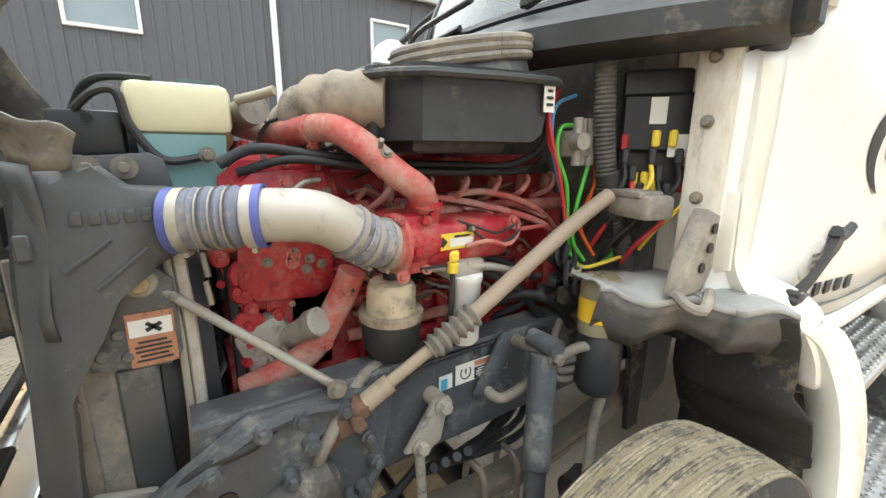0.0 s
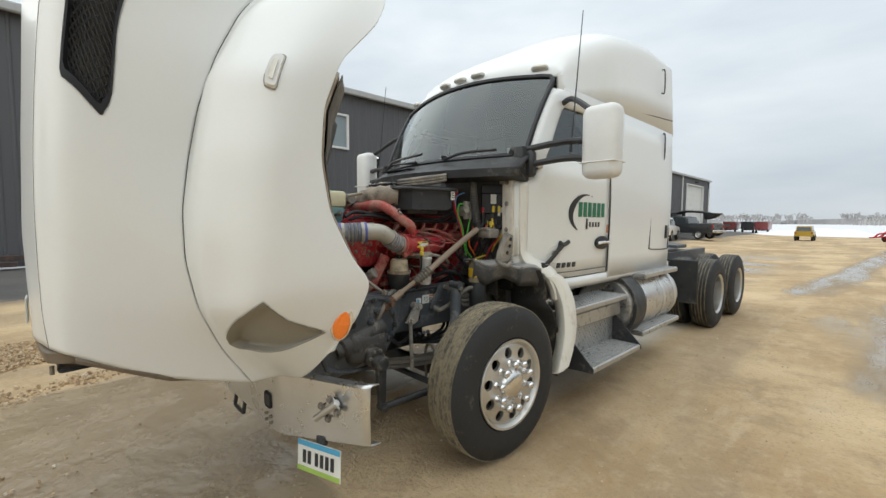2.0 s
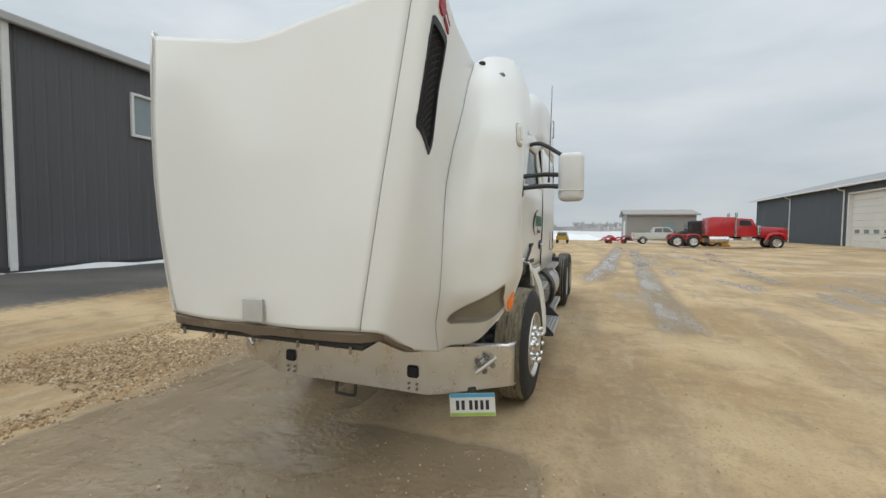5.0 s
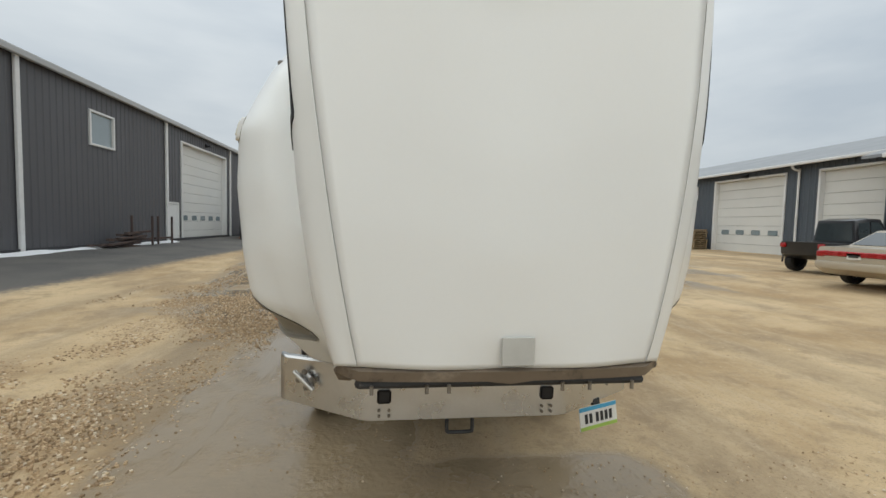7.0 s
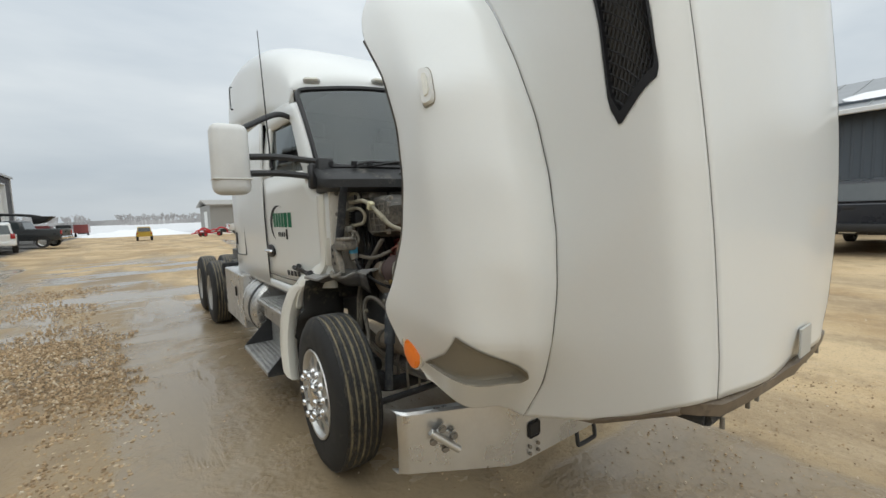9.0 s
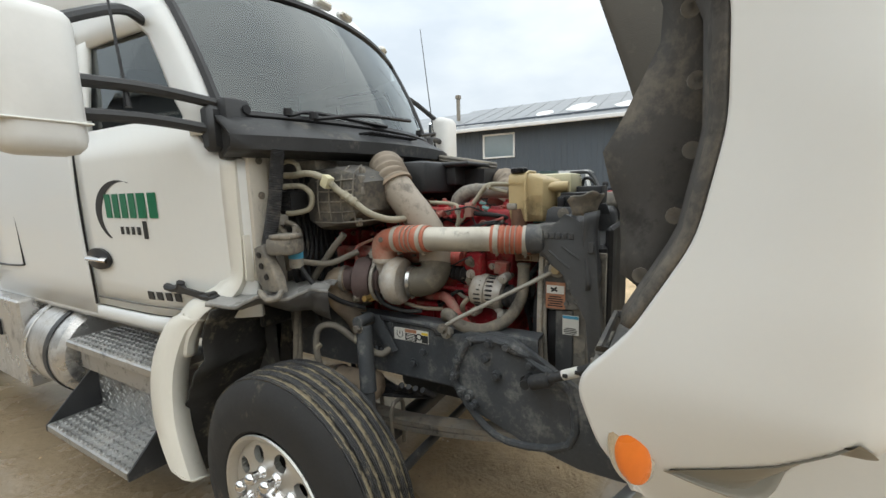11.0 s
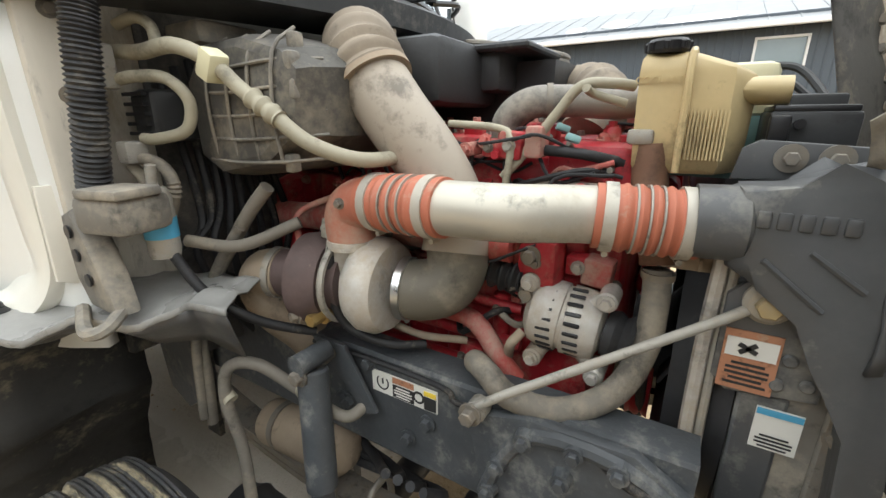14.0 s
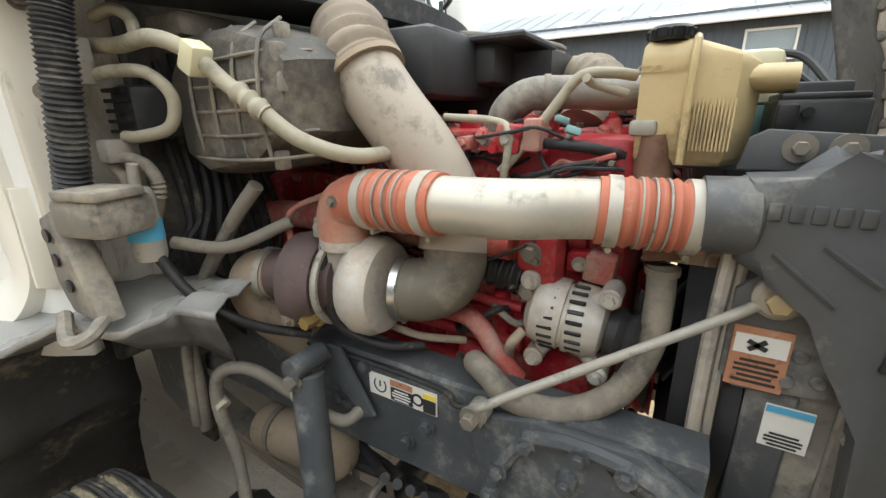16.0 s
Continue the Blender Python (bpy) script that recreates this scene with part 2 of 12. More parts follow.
tank_cream = mat("tank_cream", (0.66, 0.62, 0.42), 0.4, vary=0.08, bump=0.05, dirt=(0.5, 0.44, 0.3), dirt_amount=0.3)
coolant_blue = mat("coolant_blue", (0.24, 0.42, 0.42), 0.4, vary=0.08, bump=0.03)
paper_white = mat("paper_white", (0.7, 0.69, 0.64), 0.6, vary=0.08, bump=0.02, dirt=(0.5, 0.45, 0.36), dirt_amount=0.35, dirt_scale=20)
label_orange = mat("label_orange", (0.43, 0.2, 0.115), 0.6, vary=0.1, bump=0.0, dirt=(0.42, 0.34, 0.25), dirt_amount=0.4, dirt_scale=30)
label_yellow = mat("label_yellow", (0.75, 0.55, 0.06), 0.55, vary=0.1, bump=0.0)
label_blue = mat("label_blue", (0.08, 0.35, 0.55), 0.55, vary=0.1, bump=0.0)
ink_black = mat("ink_black", (0.03, 0.03, 0.03), 0.6, vary=0.1, bump=0.0)
ink_green = mat("ink_green", (0.015, 0.16, 0.08), 0.4, vary=0.1, bump=0.0)
ink_red = mat("ink_red", (0.35, 0.02, 0.03), 0.35, vary=0.1, bump=0.0)
brass = mat("brass", (0.5, 0.36, 0.15), 0.45, 0.8, vary=0.15, bump=0.1)
blue_silicone = mat("blue_silicone", (0.1, 0.12, 0.36), 0.5, vary=0.15, bump=0.05, dirt=(0.34, 0.32, 0.29), dirt_amount=0.35, dirt_scale=9)
arch_dirt = mat("arch_dirt", (0.024, 0.023, 0.021), 0.8, vary=0.3, bump=0.4, dirt=(0.17, 0.145, 0.1), dirt_amount=0.47, dirt_scale=5)
flap_rubber = mat("flap_rubber", (0.13, 0.13, 0.13), 0.42, vary=0.25, bump=0.2, oil=False, dirt=(0.3, 0.28, 0.24), dirt_amount=0.45, dirt_scale=6)
# shelf rubber, its grey lifted to carry the sky's sheen on top
flap_sheen = mat("flap_sheen", (0.3, 0.297, 0.285), 0.33, vary=0.2, bump=0.15, oil=False, dirt=(0.4, 0.37, 0.32), dirt_amount=0.46, dirt_scale=5)
orange_silicone = mat("orange_silicone", (0.46, 0.15, 0.09), 0.6, vary=0.12, bump=0.05, dirt=(0.46, 0.34, 0.26), dirt_amount=0.395, dirt_scale=9)
bare_moulding = mat("bare_moulding", (0.3, 0.245, 0.19), 0.8, vary=0.2, bump=0.2, dirt=(0.5, 0.45, 0.37), dirt_amount=0.52, dirt_scale=3.2)
liner_dark = mat("liner_dark", (0.085, 0.08, 0.074), 0.85, vary=0.2, bump=0.3, dirt=(0.2, 0.175, 0.14), dirt_amount=0.5, dirt_scale=4)
felt_liner = mat("felt_liner", (0.145, 0.135, 0.118), 0.92, vary=0.12, scale=2.2, fine=260, bump=0.4, oil=False, dirt=(0.25, 0.225, 0.185), dirt_amount=0.5, dirt_scale=2)
inner_white = mat("inner_white", (0.72, 0.68, 0.58), 0.75, vary=0.1, bump=0.2, dirt=(0.36, 0.3, 0.22), dirt_amount=0.42, dirt_scale=4)

# ---- mesh helpers ----


def part(name, bm, material, parent=None, label="", smooth=None, solid=0.0):
    """Links a bmesh as one mesh object under a thing or a part."""
    me = bpy.data.meshes.new(name)
    bmesh.ops.recalc_face_normals(bm, faces=bm.faces)
    if smooth is not None:
        for f in bm.faces:
            f.smooth = True
        for e in bm.edges:
            if len(e.link_faces) == 2 and e.calc_face_angle(0) > radians(smooth):
                e.smooth = False
    bm.to_mesh(me)
    bm.free()
    me.materials.append(material)
    ob = new(name, me)
    if parent is not None:
        ob.parent = parent
    if label:
        ob["label"] = label
    if solid:
        md = ob.modifiers.new("thick", "SOLIDIFY")
        md.thickness, md.offset = solid, -1
    return ob


def thing(name, label, category, group="", at=(0, 0, 0), kind=""):
    ob = new(name)
    ob.location = at
    ob.empty_display_size = 0.05
    return tagged(ob, label, category, group, kind)


def box(bm, c, s, bevel=0.0, m=None, seg=1):
    """A box with centre c and size s, its edges rounded."""
    r = bmesh.ops.create_cube(bm, size=1)
    vs = r["verts"]
    bmesh.ops.scale(bm, vec=s, verts=vs)
    if bevel:
        es = list({e for v in vs for e in v.link_edges})
        g = bmesh.ops.bevel(bm, geom=es, offset=bevel, segments=seg, affect="EDGES", profile=0.5)
        vs = list({v for f in g["faces"] for v in f.verts} | {v for v in vs if v.is_valid})
    bmesh.ops.translate(bm, vec=c, verts=vs)
    if m is not None:
        bmesh.ops.transform(bm, matrix=m, verts=vs)
    return vs


def frame_of(d):
    d = Vector(d).normalized()
    a = Vector((0, 0, 1)) if abs(d.z) < 0.9 else Vector((1, 0, 0))
    u = d.cross(a).normalized()
    return u, u.cross(d).normalized()


def cyl(bm, p0, p1, r0, r1=None, seg=16, bevel=0.0):
    """A round bar from p0 to p1; bevel rounds its ends."""
    p0, p1 = Vector(p0), Vector(p1)
    r1 = r0 if r1 is None else r1
    d = (p1 - p0)
    ln = d.length
    d = d / ln
    u, v = frame_of(d)
    stops = [(0, r0), (ln, r1)] if not bevel else [(0, r0 - bevel), (bevel, r0), (ln - bevel, r1), (ln, r1 - bevel)]
    rings = [[p0 + d * s + u * (math.cos(2 * math.pi * i / seg) * r) + v * (math.sin(2 * math.pi * i / seg) * r) for i in range(seg)] for s, r in stops]
    loft(bm, rings, closed=True, caps=True)


def loft(bm, rings, closed=True, caps=False):
    vs = [[bm.verts.new(p) for p in ring] for ring in rings]
    k = len(vs[0])
    for a, b in zip(vs[:-1], vs[1:]):
        for i in range(k if closed else k - 1):
            j = (i + 1) % k
            bm.faces.new((a[i], a[j], b[j], b[i]))
    if caps:
        bm.faces.new(vs[0][::-1])
        bm.faces.new(vs[-1])
    return vs


def spline(pts, per=8):
    """Smooth points through pts."""
    p = [Vector(q) for q in pts]
    p = [p[0] * 2 - p[1]] + p + [p[-1] * 2 - p[-2]]
    out = []
    for i in range(1, len(p) - 2):
        for k in range(per):
            t = k / per
            a, b, c, d = p[i - 1:i + 3]
            out.append(0.5 * ((2 * b) + (c - a) * t + (2 * a - 5 * b + 4 * c - d) * t * t + (3 * b - a - 3 * c + d) * t ** 3))
    out.append(p[-2])
    return out


def tube(bm, pts, r, seg=10, per=8, caps=True, smooth=True):
    """A pipe along smooth points; r is a radius or a function of the way along (0 to 1)."""
    p = spline(pts, per) if smooth else [Vector(q) for q in pts]
    n = len(p)
    d0 = (p[1] - p[0]).normalized()
    u, v = frame_of(d0)
    rings = []
    for i in range(n):
        d = (p[min(i + 1, n - 1)] - p[max(i - 1, 0)]).normalized()
        u = (u - d * u.dot(d)).normalized()
        v = d.cross(u)
        rr = r(i / (n - 1)) if callable(r) else r
        rings.append([p[i] + u * (math.cos(2 * math.pi * k / seg) * rr) + v * (math.sin(2 * math.pi * k / seg) * rr) for k in range(seg)])
    loft(bm, rings, True, caps)
    return p


def lathe(bm, profile, origin, axis, seg=32, closed=False):
    """Turns (radius, along) points round an axis."""
    o, d = Vector(origin), Vector(axis).normalized()
    u, v = frame_of(d)
    rings = [[o + d * a + u * (math.cos(2 * math.pi * i / seg) * r) + v * (math.sin(2 * math.pi * i / seg) * r) for i in range(seg)] for r, a in profile]
    if closed:
        rings.append(rings[0])
    vs = [[bm.verts.new(p) for p in ring] for ring in rings]
    for a, b in zip(vs[:-1], vs[1:]):
        for i in range(seg):
            j = (i + 1) % seg
            bm.faces.new((a[i], a[j], b[j], b[i]))
    if closed:
        bmesh.ops.remove_doubles(bm, verts=bm.verts, dist=1e-6)


def slab(bm, poly, thick, axis="x", at=0.0, bevel=0.0):
    """A plate: polygon of two coordinates, pushed out along an axis from at to at + thick."""
    i = "xyz".index(axis)

    def put(q, w):
        c = list(q)
        c.insert(i, w)
        return c
    a = [bm.verts.new(put(q, at)) for q in poly]
    b = [bm.verts.new(put(q, at + thick)) for q in poly]
    fa, fb = bm.faces.new(a[::-1]), bm.faces.new(b)
    n = len(a)
    for k in range(n):
        bm.faces.new((a[k], a[(k + 1) % n], b[(k + 1) % n], b[k]))
    if bevel:
        bmesh.ops.bevel(bm, geom=list({e for f in (fa, fb) for e in f.edges}), offset=bevel, segments=2, affect="EDGES", profile=0.5)


def hexbolt(bm, p, d, r=0.014, h=0.012, washer=True):
    p, d = Vector(p), Vector(d).normalized()
    if washer:
        cyl(bm, p, p + d * (h * 0.35), r * 1.5, seg=12)
    cyl(bm, p, p + d * h * 1.3, r, seg=6, bevel=r * 0.12)


def patch(bm, grid):
    """A sheet through a grid of points."""
    vs = [[bm.verts.new(p) for p in row] for row in grid]
    for a, b in zip(vs[:-1], vs[1:]):
        for i in range(len(a) - 1):
            bm.faces.new((a[i], a[i + 1], b[i + 1], b[i]))
    return vs


def lerp_table(table, z):
    """Values of a table of (z, a, b, ...) at z, straight between the rows."""
    if z <= table[0][0]:
        return table[0][1:]
    for p, q in zip(table[:-1], table[1:]):
        if z <= q[0]:
            t = (z - p[0]) / (q[0] - p[0])
            return tuple(a + (b - a) * t for a, b in zip(p[1:], q[1:]))
    return table[-1][1:]


def ground_z(x, y):
    """The yard rises gently towards the buildings on either side."""
    k = min(1, max(0, (y - 12) / 10)) if x > 0 else 0
    t = min(1, max(0, (abs(x) - 5 - 8 * k) / 8))
    return 0.33 * t * t * (3 - 2 * t)

# ---- ground: wet sandy gravel yard, one sheet to the horizon ----


def ground_material():
    m = bpy.data.materials.new("wet_gravel")
    m.use_nodes = True
    n, l = m.node_tree.nodes, m.node_tree.links
    b = n["Principled BSDF"]
    geo = n.new("ShaderNodeNewGeometry")

    def noise_tex(scale, detail=5, rough=0.55, vec=None):
        t = n.new("ShaderNodeTexNoise")
        t.inputs["Scale"].default_value, t.inputs["Detail"].default_value, t.inputs["Roughness"].default_value = scale, detail, rough
        l.new(vec or geo.outputs["Position"], t.inputs["Vector"])
        return t.outputs["Fac"]

    def rng(src, lo, hi, a=0.0, c=1.0, smooth=True):
        r = n.new("ShaderNodeMapRange")
        r.interpolation_type = "SMOOTHSTEP" if smooth else "LINEAR"
        for k, v in (("From Min", lo), ("From Max", hi), ("To Min", a), ("To Max", c)):
            r.inputs[k].default_value = v
        l.new(src, r.inputs["Value"])
        return r.outputs["Result"]

    def mix(fac, a, c):
        x = n.new("ShaderNodeMix")
        x.data_type = "RGBA"
        l.new(fac, x.inputs[0])
        for s, v in ((6, a), (7, c)):
            if isinstance(v, tuple):
                x.inputs[s].default_value = (*v, 1)
            else:
                l.new(v, x.inputs[s])
        return x.outputs[2]

    def math_(op, a, c):
        x = n.new("ShaderNodeMath")
        x.operation = op
        x.use_clamp = op in ("MULTIPLY_ADD",)
        for i, v in enumerate((a, c)):
            if isinstance(v, (int, float)):
                x.inputs[i].default_value = v
            else:
                l.new(v, x.inputs[i])
        return x.outputs[0]

    # wheel tracks run mostly along y
    stretch = n.new("ShaderNodeMapping")
    stretch.inputs["Scale"].default_value = (1.0, 0.22, 1.0)
    stretch.inputs["Rotation"].default_value = (0, 0, radians(8))
    l.new(geo.outputs["Position"], stretch.inputs["Vector"])
    tracks = noise_tex(0.75, 4, 0.5, stretch.outputs["Vector"])
    patches = noise_tex(0.32, 5, 0.6)
    grit = noise_tex(38, 4, 0.65)
    grit2 = noise_tex(9, 5, 0.65)
    sep = n.new("ShaderNodeSeparateXYZ")
    l.new(geo.outputs["Position"], sep.inputs[0])
    col = mix(rng(patches, 0.35, 0.65), (0.39, 0.265, 0.135), (0.63, 0.475, 0.28))
    col = mix(rng(noise_tex(1.6, 6, 0.7), 0.48, 0.66, 0, 0.6), col, (0.29, 0.205, 0.12))
    col = mix(rng(tracks, 0.47, 0.62, 0, 0.6), col, (0.31, 0.232, 0.145))
    col = mix(rng(noise_tex(3.5, 6, 0.7, stretch.outputs["Vector"]), 0.5, 0.7, 0, 0.45), col, (0.6, 0.475, 0.315))
    col = mix(rng(grit2, 0.45, 0.75, 0, 0.5), col, (0.55, 0.425, 0.27))
    col = mix(rng(grit, 0.5, 0.72, 0, 0.5), col, (0.25, 0.18, 0.11))
    # damp tracks and thin standing water along them
    rough_edge = noise_tex(1.3, 6, 0.62, stretch.outputs["Vector"])

    def streak(x0, slope, width, y0, y1):
        line = math_("SUBTRACT", sep.outputs["X"], math_("ADD", math_("MULTIPLY", sep.outputs["Y"], slope), x0))
        core = rng(math_("ABSOLUTE", line, 0), width, width * 0.15)
        ends = math_("MULTIPLY", rng(sep.outputs["Y"], y0, y0 + 2, 0, 1), rng(sep.outputs["Y"], y1, y1 + 6, 1, 0))
        return math_("MULTIPLY", core, ends)
    s1 = streak(2.75, 0.06, 0.75, 2.0, 30)
    s2 = streak(1.1, 0.075, 0.9, 8.5, 36)
    s3 = streak(-2.3, -0.03, 1.5, -1.6, 14)
    s4 = streak(5.6, 0.1, 0.7, 9, 22)
    s5 = streak(-2.4, -0.22, 2.0, 2.0, 24)
    s6 = streak(-1.9, 0.02, 1.2, -2.5, 10)
    side = math_("MAXIMUM", math_("MAXIMUM", math_("MAXIMUM", s1, s2), math_("MULTIPLY", s4, 0.8)), math_("MAXIMUM", s5, math_("MULTIPLY", s6, 0.9)))
    damp = math_("MAXIMUM", side, s3)
    wet_in = math_("ADD", math_("MULTIPLY", damp, 0.42), math_("MULTIPLY", rough_edge, 0.5))
    ax = math_("ABSOLUTE", sep.outputs["X"], 0)
    near = math_("MULTIPLY", rng(ax, 1.0, 2.2, 1, 0), math_("MULTIPLY", rng(sep.outputs["Y"], -3.2, -2.0, 0, 1), rng(sep.outputs["Y"], 6, 9, 1, 0)))
    # pale ground colour under the truck, lightened to stand in for light there
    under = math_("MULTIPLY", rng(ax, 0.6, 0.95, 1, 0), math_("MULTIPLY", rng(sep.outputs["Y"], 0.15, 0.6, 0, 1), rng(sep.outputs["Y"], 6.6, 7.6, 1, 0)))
    wet = math_("MAXIMUM", math_("MAXIMUM", rng(wet_in, 0.42, 0.66), math_("MULTIPLY", math_("SUBTRACT", near, under), 0.4)), rng(math_("ADD", math_("MULTIPLY", s3, 0.3), math_("MULTIPLY", rough_edge, 0.7)), 0.42, 0.58))
    # dark damp patch where the hood drips
    front = math_("MULTIPLY", math_("MULTIPLY", rng(sep.outputs["Y"], -3.3, -2.5, 0, 1), rng(sep.outputs["Y"], -1.7, -0.9, 1, 0)), math_("MULTIPLY", rng(ax, 0.9, 2.0, 1, 0), rng(rough_edge, 0.36, 0.55)))
    wet = math_("MAXIMUM", wet, front)
    pool = rng(math_("ADD", math_("MULTIPLY", side, 0.26), math_("MULTIPLY", rough_edge, 0.8)), 0.56, 0.72)
    # muddy film of water on the passenger's side and before the bumper
    film = math_("MULTIPLY", math_("MULTIPLY", rng(sep.outputs["X"], -2.7, -1.9, 0, 1), rng(sep.outputs["X"], -0.7, 0.1, 1, 0)), math_("MULTIPLY", rng(sep.outputs["Y"], -3.4, -2.3, 0, 1), rng(sep.outputs["Y"], 4.5, 8, 1, 0)))
    film = math_("MAXIMUM", film, math_("MULTIPLY", math_("MULTIPLY", rng(ax, 1.0, 1.7, 1, 0), rng(sep.outputs["Y"], -2.9, -2.3, 0, 1)), rng(sep.outputs["Y"], -1.2, -0.6, 1, 0)))
    lap = noise_tex(0.9, 4, 0.55)
    cross = n.new("ShaderNodeMapping")
    cross.inputs["Scale"].default_value = (0.3, 0.75, 1.0)
    cross.inputs["Rotation"].default_value = (0, 0, radians(-14))
    l.new(geo.outputs["Position"], cross.inputs["Vector"])
    sheet = rng(noise_tex(0.8, 5, 0.6, cross.outputs["Vector"]), 0.45, 0.54)
    yard = math_("MULTIPLY", math_("MULTIPLY", rng(sep.outputs["Y"], 2.5, 5.0), rng(sep.outputs["Y"], 17, 26, 1, 0)), math_("MULTIPLY", rng(sep.outputs["X"], -6.0, -4.0), rng(sep.outputs["X"], -0.5, 1.0, 1, 0)))
    along = rng(noise_tex(0.9, 5, 0.62, stretch.outputs["Vector"]), 0.52, 0.62)
    drive = math_("MULTIPLY", math_("MULTIPLY", rng(sep.outputs["Y"], 3.5, 8.0), rng(sep.outputs["Y"], 34, 46, 1, 0)), math_("MULTIPLY", rng(sep.outputs["X"], 1.6, 2.6), rng(sep.outputs["X"], 9, 14, 1, 0)))
    shallow = math_("MAXIMUM", math_("MULTIPLY", sheet, yard), math_("MULTIPLY", math_("MULTIPLY", along, drive), 0.8))
    wet = math_("MAXIMUM", wet, math_("MULTIPLY", shallow, 0.9))
    pool = math_("MAXIMUM", pool, shallow)
    film = rng(math_("ADD", film, math_("MULTIPLY", math_("SUBTRACT", lap, 0.5), 0.9)), 0.3, 0.6)
    wet = math_("MAXIMUM", wet, math_("MULTIPLY", film, 0.9))
    pool = math_("MAXIMUM", pool, math_("MULTIPLY", film, rng(noise_tex(2.2, 4, 0.6), 0.35, 0.6, 0.55, 0.92)))
    col = mix(math_("MULTIPLY", wet, 0.65), col, (0.2, 0.142, 0.08))
    col = mix(math_("MULTIPLY", pool, 0.75), col, (0.26, 0.205, 0.135))
    # lift the ground colour beneath the truck as painted light
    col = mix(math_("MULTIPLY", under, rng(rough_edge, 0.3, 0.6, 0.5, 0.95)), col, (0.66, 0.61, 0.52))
    # asphalt apron along the grey building
    apron = rng(math_("ADD", sep.outputs["X"], math_("MULTIPLY", math_("SUBTRACT", grit2, 0.5), 1.2)), -8.3, -7.6, 1, 0)
    apron = math_("MULTIPLY", apron, rng(sep.outputs["Y"], 90, 100, 1, 0))
    col = mix(apron, col, mix(rng(patches, 0.3, 0.7), (0.085, 0.083, 0.08), (0.15, 0.14, 0.125)))
    # snow on the far fields
    far = math_("ADD", sep.outputs["Y"], math_("MULTIPLY", math_("SUBTRACT", noise_tex(0.05, 3), 0.5), 60))
    snow = math_("MULTIPLY", rng(far, 58, 70), rng(grit2, 0.3, 0.5, 0.75, 1))
    col = mix(snow, col, (0.66, 0.67, 0.69))
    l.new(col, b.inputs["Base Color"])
    rough = math_("SUBTRACT", 0.92, math_("ADD", math_("MULTIPLY", wet, 0.32), math_("MULTIPLY", pool, 0.54)))
    l.new(rough, b.inputs["Roughness"])
    dry = math_("SUBTRACT", 1.0, math_("MULTIPLY", pool, 0.97))
    h = math_("MULTIPLY", math_("ADD", math_("MULTIPLY", grit, 0.5), grit2), dry)
    bp = n.new("ShaderNodeBump")
    bp.inputs["Strength"].default_value, bp.inputs["Distance"].default_value = 0.85, 0.035
    l.new(h, bp.inputs["Height"])
    l.new(bp.outputs["Normal"], b.inputs["Normal"])
    return m


def build_ground():
    bm = bmesh.new()

    def axis(lo, hi, fine, step, grow):
        a = [0.0]
        s = step
        while a[-1] < hi:
            s = step if a[-1] < fine else s * grow
            a.append(a[-1] + s)
        b = [0.0]
        s = step
        while b[-1] > lo:
            s = step if b[-1] > -fine else s * grow
            b.append(b[-1] - s)
        return b[:0:-1] + a
    xs, ys = axis(-1500, 1500, 9, 0.3, 1.25), axis(-400, 2500, 12, 0.3, 1.25)
    rows = []
    for y in ys:
        row = []
        for x in xs:
            z = ground_z(x, y)
            if abs(x) < 14 and -8 < y < 25:
                # shallow ruts and bumps, level under the wheels
                w = min(1.0, max(0.0, (abs(abs(x) - 1.0) - 0.25) / 0.5)) if -0.6 < y < 8 else 1.0
                z += w * (0.03 * (noise.noise((x * 0.7, y * 0.25, 0.3))) + 0.012 * noise.noise((x * 2.3, y * 1.7, 2.0)) - 0.004)
            row.append((x, y, z))
        rows.append(row)
    patch(bm, rows)
    tagged(part("ground", bm, ground_material(), smooth=60), "wet sandy gravel yard with puddles, wheel tracks and far snow", "ground", kind="structure")


build_ground()


